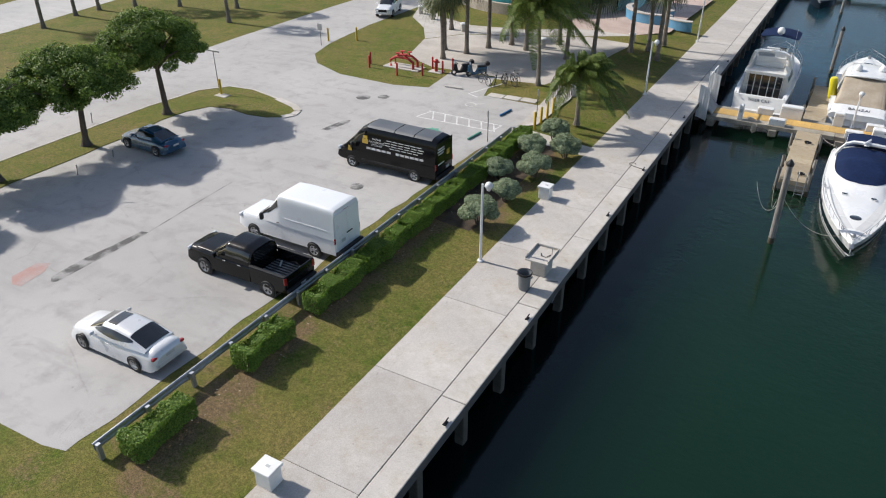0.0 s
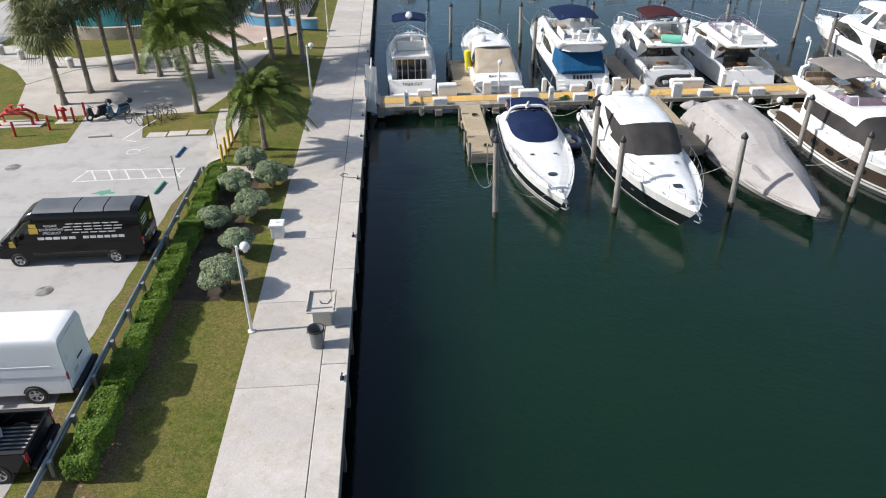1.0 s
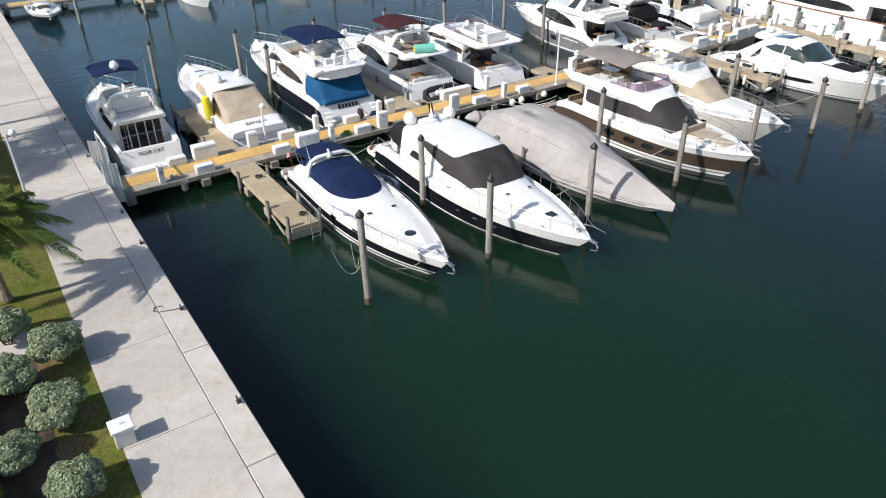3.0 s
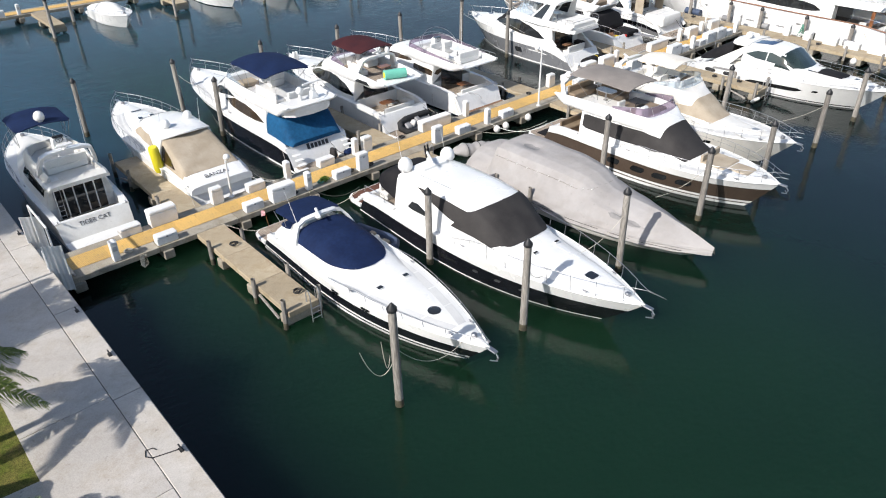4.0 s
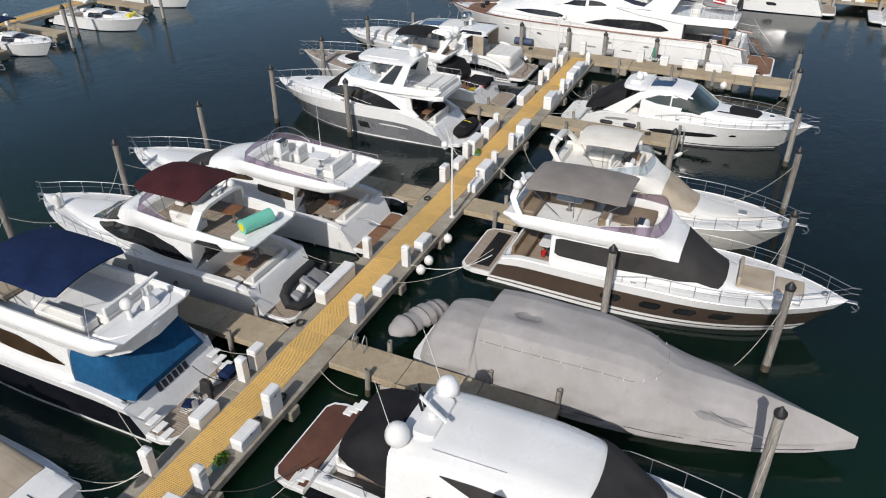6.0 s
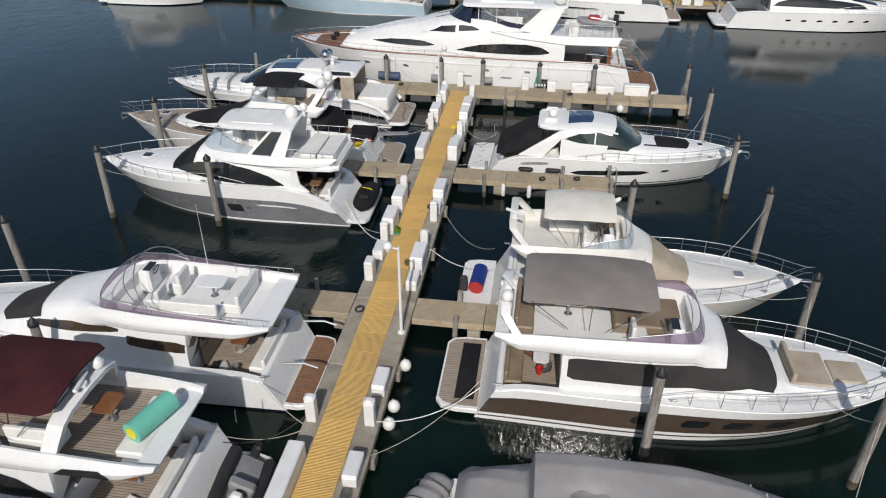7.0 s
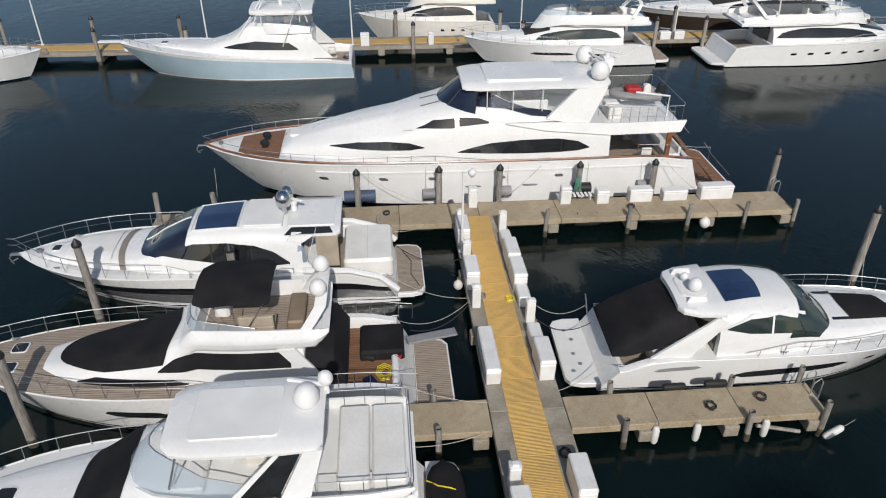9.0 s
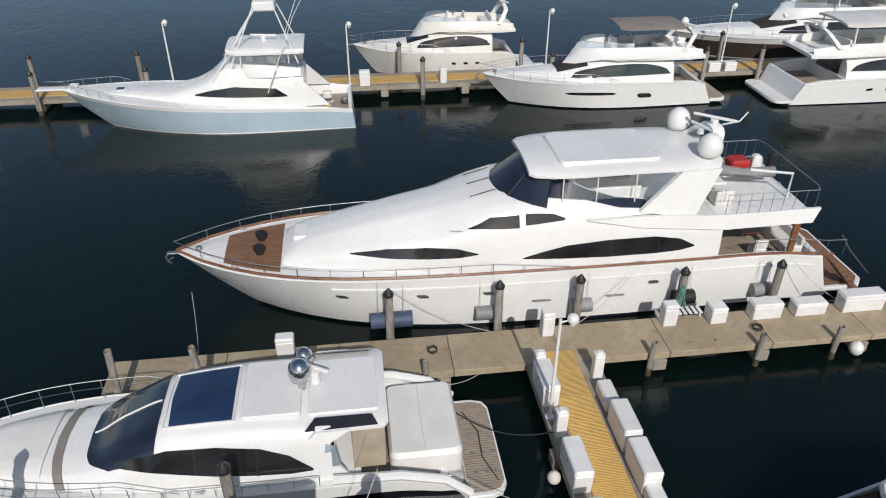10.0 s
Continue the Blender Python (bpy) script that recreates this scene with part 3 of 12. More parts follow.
        for i in range(len(rings) - 1):
            for j in range(n):
                F.append((i * n + j, i * n + (j + 1) % n, (i + 1) * n + (j + 1) % n, (i + 1) * n + j))
        F.append(tuple(range(n - 1, -1, -1)))
        F.append(tuple((len(rings) - 1) * n + j for j in range(n)))
        return self.add(V, F, slot)

    def mesh(self, name, mats, smooth=None):
        me = bpy.data.meshes.new(name)
        me.from_pydata(self.v, [], self.f)
        for m in mats:
            me.materials.append(m)
        if len(mats) > 1:
            me.polygons.foreach_set("material_index", self.mi)
        if smooth is not None:
            me.shade_smooth()
            me.set_sharp_from_angle(angle=radians(smooth))
        me.update()
        return me


def mats_of(material):
    return [M[k] for k in material.split()]


def part(name, geo, material, parent, label="", smooth=35):
    """One mesh object under a thing or a part."""
    data = geo if isinstance(geo, bpy.types.Mesh) else geo.mesh(name, mats_of(material), smooth)
    ob = new(name, data)
    ob.parent = parent
    if label:
        ob["label"] = label
    return ob


def thing(name, m, label, category, group="", kind=""):
    """An Empty at the base of a thing, to carry its parts."""
    ob = new(name)
    ob.empty_display_size = 0.3
    ob.matrix_basis = m
    return tagged(ob, label, category, group, kind)


def solid(name, geo, material, label, category, group="", kind="", smooth=35, m=None):
    """A thing that is one mesh."""
    data = geo if isinstance(geo, bpy.types.Mesh) else geo.mesh(name, mats_of(material), smooth)
    ob = new(name, data)
    if m is not None:
        ob.matrix_basis = m
    return tagged(ob, label, category, group, kind)


def lerp_rows(rows, y):
    """Values of a table at y, by its first column, with a smooth blend."""
    if y <= rows[0][0]:
        return rows[0][1:]
    for a, b in zip(rows, rows[1:]):
        if y <= b[0]:
            k = (y - a[0]) / (b[0] - a[0])
            return [p + (q - p) * k for p, q in zip(a[1:], b[1:])]
    return rows[-1][1:]


def sag(a, b, drop, n=10):
    a, b = Vector(a), Vector(b)
    return [a.lerp(b, i / n) - Vector((0, 0, drop * 4 * (i / n) * (1 - i / n))) for i in range(n + 1)]


def rounded(x0, y0, x1, y1, r, n=4):
    """A rectangle with round corners, counter-clockwise."""
    out = []
    for cx, cy, a0 in ((x1 - r, y0 + r, -90), (x1 - r, y1 - r, 0), (x0 + r, y1 - r, 90), (x0 + r, y0 + r, 180)):
        for i in range(n + 1):
            a = radians(a0 + 90 * i / n)
            out.append((cx + r * math.cos(a), cy + r * math.sin(a)))
    return out


WATER, DOCK, QUAY = -2.39, -1.45, -0.40

# ---- water, land, quay ----
def sheet(name, outline, z, material, label, category, subdiv=None):
    g = Geo()
    g.add([(x, y, z) for x, y in outline], [tuple(range(len(outline)))])
    return solid(name, g, material, label, category, kind="structure", smooth=None)


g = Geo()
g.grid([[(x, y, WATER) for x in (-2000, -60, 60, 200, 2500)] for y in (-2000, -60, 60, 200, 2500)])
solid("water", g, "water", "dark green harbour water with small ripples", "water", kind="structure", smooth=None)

LAND = [(-2000, -0.012), (-300, -0.012), (-60, -0.012), (-18.2, -0.012), (-15.5, -0.2), (-13.0, -0.41), (-10.6, -0.45)]


def land_z(x):
    return lerp_line(LAND, x)


def lerp_line(rows, x):
    for (xa, za), (xb, zb) in zip(rows, rows[1:]):
        if x <= xb:
            return za + (zb - za) * (x - xa) / (xb - xa)
    return rows[-1][1]


def draped(name, y0, y1, left, right, lift, material, label, category, step=0.4):
    """A ragged-edged ground patch that follows the land between left(y) and right(y)."""
    g = Geo()
    rows = []
    n = max(2, int((y1 - y0) / step))
    for i in range(n + 1):
        y = y0 + (y1 - y0) * i / n
        a, b = left(y), right(y)
        xs = [a + (b - a) * k / 6 for k in range(7)]
        xs = [min((v for v in xs), key=lambda v: abs(v - x)) for x in xs]
        rows.append([(x, y, land_z(x) + lift) for x in xs])
    g.grid(rows, flip=True)
    return solid(name, g, material, label, category, kind="structure", smooth=None)


def ragged(y, seed, amount):
    return amount * (noise.noise(Vector((y * 0.45, seed, 0.3))) * 1.3 + 0.5 * noise.noise(Vector((y * 1.9, seed + 7, 1.1))))


# the land: one sheet from the walk's edge to the horizon, falling slightly towards the quay
g = Geo()
g.grid([[(x, y, z) for x, z in LAND] for y in (-2000, -300, 0, 60, 120, 400, 2500)])
solid("ground", g, "grass", "patchy green lawn with dry brown spots", "grass", kind="structure", smooth=None)

sheet("parking_lot", [(-19.05 + 0.28 * noise.noise(Vector((k * 0.31, 4.0, 0.5))), 7.6 + 0.55 * k) for k in range(52)] + [(-18.9, 36.5), (-17.9, 42.2), (-18.5, 46.2), (-23.2, 46.2), (-24.4, 50.6), (-28.3, 50.6), (-27.8, 45.8), (-30.5, 45.0), (-35.9, 45.2),
                      (-39.5, 46.8), (-41.4, 48.9), (-42.4, 52.5), (-43.2, 60), (-43.0, 90), (-51.0, 90), (-51.6, 65), (-51.4, 50), (-50.8, 37), (-49.6, 25), (-48.6, 10), (-48, -60), (-40.2, -60), (-39.9, 7.2)] + [(-39.0 + 0.9 * k, 7.3 + 0.35 * noise.noise(Vector((k * 0.37, 9.0, 0.2)))) for k in range(22)],
      0.0, "asphalt", "pale grey worn asphalt parking lot", "parking lot")
# the planted strip between lot and road, with its round tip
island = [(-43.3, -60), (-40.1, -60)] + [(-39.75 - 0.02 * max(0, k - 10) + 0.22 * noise.noise(Vector((k * 0.7, 2.0, 0.4))), 0.0 + 1.5 * k) for k in range(20)]
island += [(-40.3, 30.5), (-40.1, 32.6), (-39.4, 34.2), (-37.8, 34.6), (-36.0, 34.3), (-34.4, 34.5), (-33.4, 35.1), (-33.0, 35.8), (-33.2, 36.6), (-34.0, 37.2), (-36.2, 37.9), (-39.2, 38.6), (-41.4, 38.3), (-42.8, 36.4), (-43.3, 32)]
g = Geo()
g.prism(island, -0.06, 0.035, bevel=0.03)
solid("planted_strip", g, "dryedge", "grass strip with bare patches between lot and road", "grass", kind="structure")
g = Geo()
for i in range(len(island) - 9, len(island)):
    (xa, ya), (xb, yb) = island[i], island[(i + 1) % len(island)]
    d = math.hypot(xb - xa, yb - ya)
    w = 0.26 if i < len(island) - 5 else 0.07
    nx, ny = (yb - ya) / d * w, -(xb - xa) / d * w
    g.add([(xa - nx, ya - ny, -0.05), (xa + nx, ya + ny, -0.05), (xa + nx, ya + ny, 0.06), (xa - nx, ya - ny, 0.06), (xb - nx, yb - ny, -0.05), (xb + nx, yb + ny, -0.05), (xb + nx, yb + ny, 0.06), (xb - nx, yb - ny, 0.06)],
          [(3, 2, 6, 7), (1, 5, 6, 2), (0, 3, 7, 4)])
solid("kerb", g, "cap", "low worn concrete kerb round the tip of the grass strip", "kerb", kind="structure", smooth=None)
sheet("far_road", [(-73.5, 20), (-72.5, 40), (-76.5, 60), (-80, 90), (-92, 90), (-88, 60), (-83, 40), (-82, 20)], 0.0, "road", "pale grey road beyond the lawn", "road")
sheet("gravel_court", [(-33.8, 52.3), (-30.4, 50.7), (-24.6, 50.9), (-24.2, 50.3), (-20.2, 50.9), (-18.9, 55), (-18.2, 62), (-17.6, 66), (-22, 66.5), (-28, 63.5), (-33, 61.5), (-35.5, 58)], -0.004, "sand", "pale gravel court under the palms", "gravel")
sheet("garden_path", [(-35.5, 58.2), (-33, 61.7), (-28, 63.7), (-22, 66.8), (-18.4, 69), (-18.8, 74), (-22.5, 70.6), (-28, 66.3), (-34, 65), (-39, 66.8), (-41.2, 70), (-43, 69.5), (-41.2, 65.2), (-37.8, 61.8)], 0.001, "cap", "curved pale concrete garden path", "path")
sheet("paved_terrace", [(-24.5, 69), (-18.6, 69.2), (-15.8, 72), (-15.2, 90), (-27, 90), (-27.5, 74)], 0.006, "pinkpave", "salmon paved terrace by the teal walls", "terrace")
sheet("link_path", [(-18.3, 41.5), (-17.3, 42.6), (-17.2, 48.5), (-17.6, 51.2), (-19.2, 51.2), (-18.8, 47.2)], 0.005, "cap", "narrow concrete footpath", "path")
# dark brown ragged sheet laid under the shrubs
draped("planting_bed", 27.6, 39.9, lambda y: -16.7 + ragged(y, 21, 0.12), lambda y: -14.75 + ragged(y, 22, 0.5), 0.012, "bedground", "dark brown bed under the shrubs", "soil", 0.25)
draped("cross_path", 39.95, 41.5, lambda y: -17.5, lambda y: -12.98, 0.016, "cap", "short concrete path through the bushes", "path", 0.5)
g = Geo()
for k, x in enumerate((-23.0, -21.7, -20.4)):
    g.box(x + 0.65, 46.6 + k * 0.12, -0.05, 1.22, 0.8, 0.09, 0.01)
solid("pavement", g, "cap", "row of pale concrete pads beside the lot", "pavement", kind="structure")
sheet("lot_patch", [(-28.45, 13.9), (-28.4, 16.6), (-28.45, 19.1), (-28.85, 19.0), (-28.95, 17.3), (-29.1, 15.9), (-29.05, 14.1), (-28.7, 13.8)], 0.006, "patch", "dark rough repaired strip in the asphalt", "patch")
sheet("lot_seam", [(-28.45, 19.2), (-28.7, 22.0), (-28.95, 25.5), (-29.0, 25.5), (-28.76, 22.0), (-28.52, 19.2)], 0.006, "patch", "dark seam in the asphalt", "patch")
sheet("red_patch", [(-29.5, 12.9), (-29.7, 14.2), (-30.1, 14.8), (-30.7, 14.5), (-30.6, 13.2), (-30.0, 12.8)], 0.006, "redpatch", "faded red paint patch on asphalt", "patch")
sheet("oil_patch", [(-29.6, 34.5), (-29.1, 34.7), (-28.7, 36.6), (-28.9, 37.0), (-29.3, 36.6), (-29.5, 35.5)], 0.006, "patch", "dark stain on the asphalt", "patch")
g = Geo()
for x, y, r in ((-29.6, 42.2, 0.45), (-30.9, 41.4, 0.55), (-22.4, 28.6, 0.4)):
    g.lathe(x, y, [(r, -0.02), (r, 0.006), (r * 0.9, 0.012)], 16)
solid("manhole_cover", g, "patch", "dark iron covers in the asphalt", "manhole cover", kind="structure")

# quay: concrete slab on short piles before a stained wall
g = Geo()
g.box(-10.55, 100, QUAY - 4.2, 0.6, 400, 3.75, 0.01)
solid("sea_wall", g, "wetwall", "dark stained sea wall under the walk", "wall", kind="structure")
quay = thing("quay_walk", pose(0, 0, 0), "pale concrete quay walk with panels and joints", "pavement", kind="structure")
g = Geo()
g.box(-10.95, 100, QUAY - 0.42, 4.16, 400, 0.40, 0.01)
part("slab", g, "joint", quay)
panel, cap_piece = Geo(), Geo()
panel.box(0, 0, 0, 3.06, 5.43, 0.03, 0.008)
panel_mesh = panel.mesh("panel", mats_of("concrete"))
cap_piece.box(0, 0, 0, 1.02, 6.76, 0.44, 0.02)
cap_mesh = cap_piece.mesh("cap", mats_of("cap"))
for k in range(-9, 25):
    part("panel", panel_mesh, "", quay).matrix_basis = pose(-11.475, 22.05 + 5.45 * k + 2.725, QUAY - 0.03)
for k in range(-8, 20):
    part("cap_block", cap_mesh, "", quay).matrix_basis = pose(-9.40, 30.0 + 6.8 * k + 3.4, QUAY - 0.435)
leg = Geo()
leg.box(0, 0, -4.0, 0.38, 0.38, 3.6, 0.03)
leg_mesh = leg.mesh("leg", mats_of("wetwall"))
for k in range(-14, 26):
    part("leg", leg_mesh, "", quay).matrix_basis = pose(-9.12, 13.2 + 3.27 * k, QUAY - 0.02)

# ---- docks ----
def dock_run(name, label, x0, x1, y0, y1, material, slab=4.5, along="x"):
    """A concrete dock: slab pieces with joints, edge beams, and bents of piles under it."""
    d = thing(name, pose(0, 0, 0), label, "dock", kind="structure")
    length, cross = (x1 - x0, y1 - y0) if along == "x" else (y1 - y0, x1 - x0)
    n = max(1, round(length / slab))
    step = length / n
    piece = Geo()
    sx, sy = (step - 0.02, cross) if along == "x" else (cross, step - 0.02)
    piece.box(0, 0, -0.30, sx, sy, 0.30, 0.02)
    me = piece.mesh("deck_slab", mats_of(material))
    cap = Geo()
    bx, by = (0.55, cross + 0.25) if along == "x" else (cross + 0.25, 0.55)
    cap.box(0, 0, -0.78, bx, by, 0.48, 0.03)
    cap_me = cap.mesh("bent_cap", mats_of("oldconcrete"))
    post = Geo()
    post.lathe(0, 0, [(0.17, -3.2), (0.17, -1.1), (0.16, -0.7)], 10)
    post_me = post.mesh("bent_pile", mats_of("pilewet"))
    for i in range(n):
        c = (i + 0.5) * step
        p = (x0 + c, (y0 + y1) / 2) if along == "x" else ((x0 + x1) / 2, y0 + c)
        part("deck_slab", me, "", d).matrix_basis = pose(p[0], p[1], DOCK)
        q = (x0 + i * step + 0.4, (y0 + y1) / 2) if along == "x" else ((x0 + x1) / 2, y0 + i * step + 0.4)
        b = part("bent_cap", cap_me, "", d)
        b.matrix_basis = pose(q[0], q[1], DOCK)
        for k in (-1, 1):
            o = (q[0], q[1] + k * cross * 0.36) if along == "x" else (q[0] + k * cross * 0.36, q[1])
            part("bent_pile", post_me, "", d).matrix_basis = pose(o[0], o[1], DOCK)
    return d


main_dock = dock_run("main_dock", "weathered concrete main dock with a yellow grating walkway", -8.3, 54.1, 54.4, 57.1, "oldconcrete")
g = Geo()
g.box(0, 0, 0, 1.235, 1.28, 0.035, 0.006)
g_me = g.mesh("grating_panel", mats_of("grating"))
for k in range(51):
    part("grating_panel", g_me, "", main_dock, "yellow ribbed grating" if k == 0 else "").matrix_basis = pose(-7.9 + 1.24 * k, 55.83, DOCK - 0.002)
t_dock = dock_run("end_dock", "weathered concrete cross dock at the end", 54.12, 56.25, 38.9, 72.4, "dockdeck", 4.2, "y")
FINGERS = [(-1.05, -1), (13.2, -1), (26.95, -1), (40.5, -1), (-1.0, 1), (12.9, 1), (26.9, 1), (40.6, 1)]
for fx, side in FINGERS:
    a, b = (45.1, 54.38) if side < 0 else (57.12, 66.3)
    f = dock_run("finger_dock", "narrow weathered finger dock between slips", fx - 0.78, fx + 0.78, a, b, "dockdeck", 3.1, "y")
    end = a if side < 0 else b
    brace = Geo()
    brace.tube([(fx - 0.85, end - side * 2.6, DOCK - 0.35), (fx - 0.85, end - side * 0.9, WATER + 0.15)], 0.07, 6)
    brace.tube([(fx + 0.85, end - side * 5.4, DOCK - 0.35), (fx + 0.85, end - side * 3.9, WATER + 0.15)], 0.07, 6)
    part("brace", brace, "pile", f)


def ladder(x, y, turn):
    t = thing("dock_ladder", pose(x, y, DOCK, 0, 0, turn), "galvanised boarding ladder on the dock end", "ladder")
    for s in (-0.24, 0.24):
        g = Geo()
        g.tube([(s, -0.25, 0.0), (s, -0.22, 0.55), (s, 0.0, 0.75), (s, 0.12, 0.55), (s, 0.14, -1.5)], 0.025, 6)
        part("rail", g, "galv", t)
    rung = Geo()
    rung.tube([(-0.24, 0.14, 0), (0.24, 0.14, 0)], 0.02, 6)
    me = rung.mesh("rung", mats_of("galv"))
    for k in range(5):
        part("rung", me, "", t).matrix_basis = pose(0, 0, -0.2 - 0.28 * k)


ladder(-0.55, 45.05, 180)
ladder(56.3, 38.95, 180)
ladder(40.9, 45.05, 180)
ladder(13.7, 53.6, -90)

# ---- timber piles ----
def pile_mesh(top, r=0.17):
    """A round timber pile: waterline z = 0."""
    g = Geo()
    rng = random.Random(int(top * 100))
    prof = [(r * 1.08, -1.5), (r * 1.08, 0.05), (r * 1.04, 0.35), (r, 0.5), (r, top * 0.5), (r * 0.97, top)]
    n = 12
    for a, b, slot in ((0, 2, 1), (2, 5, 0)):
        rows = [[(prof[k][0] * (1 + 0.05 * rng.uniform(-1, 1)) * math.cos(2 * math.pi * j / n), prof[k][0] * math.sin(2 * math.pi * j / n), prof[k][1]) for j in range(n)] for k in range(a, b + 1)]
        g.grid(rows, slot, wrap=True)
    return g.mesh("post", mats_of("pile pilewet"), 40)


pile_cap = Geo()
pile_cap.lathe(0, 0, [(0.195, -0.06), (0.205, 0.02), (0.20, 0.07), (0.03, 0.30)], 12)
PILE_CAP = pile_cap.mesh("cap", mats_of("pilecap"), 40)
PILE_MESHES = {}


def pile(x, y, top, cap=True, lean=(0, 0), label="tall weathered mooring pile with a black cap", r=0.17):
    k = round(top, 1)
    if (k, r) not in PILE_MESHES:
        PILE_MESHES[k, r] = pile_mesh(k, r)
    t = thing("mooring_pile", pose(x, y, WATER, lean[0], lean[1], (x * 77 + y * 31) % 360), label if cap else "plain weathered mooring pile", "pile", "mooring piles")
    part("post", PILE_MESHES[k, r], "", t)
    if cap:
        part("cap", PILE_CAP, "", t, "black conical cap").matrix_basis = pose(0, 0, k)


for x, y, top in ((-1.15, 38.1, 4.7), (5.95, 38.1, 4.5), (12.95, 38.1, 4.4), (20.42, 38.2, 4.2), (27.6, 38.2, 3.7), (34.9, 38.3, 3.8), (41.5, 38.5, 3.7), (48.4, 38.9, 4.0),
                  (6.35, 45.0, 4.1), (20.55, 45.1, 4.0), (34.2, 44.9, 4.0), (-1.0, 74.2, 4.0), (6.0, 73.5, 4.0), (6.3, 67.7, 4.0), (13.1, 73.3, 4.0), (19.9, 72.7, 4.1), (26.6, 72.5, 4.0),
                  (34.1, 72.7, 4.0), (34.1, 66.5, 3.9), (41.4, 73.2, 4.0), (48.3, 73.0, 4.0), (20.4, 67.2, 3.6), (48.2, 67.0, 3.6)):
    rr = random.Random(x + y)
    pile(x, y, top, True, (rr.uniform(-1.2, 1.2), rr.uniform(-1.2, 1.2)))
for y in (62.0, 57.6, 54.3, 49.9, 45.7):
    pile(57.05, y, 2.55, True, label="dark capped fender pile beside the cross dock")
pile(57.0, 38.8, 2.9)
pile(53.9, 71.6, 3.4, False, (0, 3), r=0.13)
pile(53.8, 68.6, 3.4, False, (1, 3), r=0.13)
for x, y in ((54.0, 52.3), (54.0, 47.9), (54.0, 44.7), (54.0, 41.6), (54.0, 38.9), (54.0, 60.9), (54.0, 64.5)):
    pile(x, y, 1.6, False, (random.uniform(-3, 3), 0), r=0.11)
for fx, side in FINGERS:
    a = 54.4 if side < 0 else 57.1
    for s in (-0.92, 0.92):
        for dd in (1.9, 6.4, 9.1):
            pile(fx + s, a + side * dd, 1.4 if dd < 9 else 1.6, False, (random.uniform(-3, 3), random.uniform(-3, 3)), r=0.11)


# ---- dock boxes, pedestals, lamps ----
def dock_box(x, y, sx, sy, h, label="white fibreglass dock box on the dock edge", turn=0, z=DOCK):
    t = thing("dock_box", pose(x, y, z, 0, 0, turn), label, "dock box", "dock boxes")
    g = Geo()
    g.box(0, 0, 0, sx * 0.96, sy * 0.94, h * 0.8, 0.03, taper=1.02)
    part("body", g, "box", t)
    g = Geo()
    g.box(0, 0, h * 0.8 + 0.004, sx, sy, h * 0.2, 0.05, taper=0.97)
    part("lid", g, "box", t)
    g = Geo()
    g.box(0, -sy * 0.5, h * 0.72, 0.10, 0.03, 0.10, 0.008)
    part("latch", g, "galv", t)


def pedestal(x, y, h=1.1, turn=0, z=DOCK):
    t = thing("power_pedestal", pose(x, y, z, 0, 0, turn), "white dock power pedestal with sloping cap", "pedestal", "power pedestals")
    g = Geo()
    g.box(0, 0, 0, 0.34, 0.36, h * 0.88, 0.02)
    part("body", g, "box", t)
    g = Geo()
    g.box(0, 0, h * 0.88 + 0.004, 0.38, 0.40, h * 0.12, 0.05, taper=0.7)
    part("cap", g, "box", t)
    g = Geo()
    g.box(0, -0.185, h * 0.5, 0.22, 0.02, 0.26, 0.006)
    part("socket_panel", g, "seatgrey", t, "grey socket panel")


LOW, BIG = (1.15, 0.52, 0.52), (1.55, 0.62, 0.95)
for x, kind in ((-5.9, "p"), (-3.3, "l"), (1.75, "l"), (3.6, "b"), (5.35, "p"), (7.7, "l"), (9.25, "w"), (15.35, "w"), (17.7, "l"), (20.0, "p"), (21.9, "l"), (28.7, "l"), (30.2, "b"), (31.7, "p"), (34.7, "p"), (35.9, "l"), (37.1, "b"),
                (42.9, "b"), (44.5, "l"), (45.8, "p"), (47.3, "l"), (48.6, "b"), (50.3, "b"), (51.9, "l"), (53.2, "p")):
    if kind == "p":
        pedestal(x, 54.72, 1.15)
    elif kind == "w":
        dock_box(x, 54.72, 0.75, 0.4, 1.15, "tall white dock locker on the dock edge")
    else:
        dock_box(x, 54.75, *(LOW if kind == "l" else BIG))
for x, kind in ((-4.4, "l"), (-2.6, "b"), (0.6, "w"), (3.0, "l"), (5.2, "p"), (7.9, "l"), (10.2, "p"), (11.1, "w"), (16.9, "L"), (19.9, "p"), (29.0, "w"), (31.0, "l"), (32.2, "p"), (33.6, "b"), (36.0, "b"), (37.4, "p"), (43.4, "L"), (47.0, "p"),
                (48.9, "b"), (50.6, "p"), (52.6, "b"), (53.5, "p")):
    if kind == "p":
        pedestal(x, 56.82, 1.15, 180)
    elif kind == "w":
        dock_box(x, 56.82, 0.7, 0.42, 1.0, "tall white dock locker on the dock edge", 180)
    elif kind == "L":
        dock_box(x, 56.78, 2.7, 0.58, 0.75, "long white dock box on the dock edge", 180)
    else:
        dock_box(x, 56.80, *(LOW if kind == "l" else BIG), turn=180)
for y, s in ((50.9, (0.5, 0.6, 1.0)), (48.9, (0.7, 0.7, 0.75)), (46.8, (0.62, 1.3, 0.75)), (42.6, (0.65, 1.9, 0.8)), (66.0, (0.5, 0.7, 0.9)), (55.9, (0.5, 0.5, 1.1))):
    dock_box(55.85, y, *s)
dock_box(55.85, 44.9, 0.62, 1.4, 0.6, "grey weathered dock box on the cross dock")


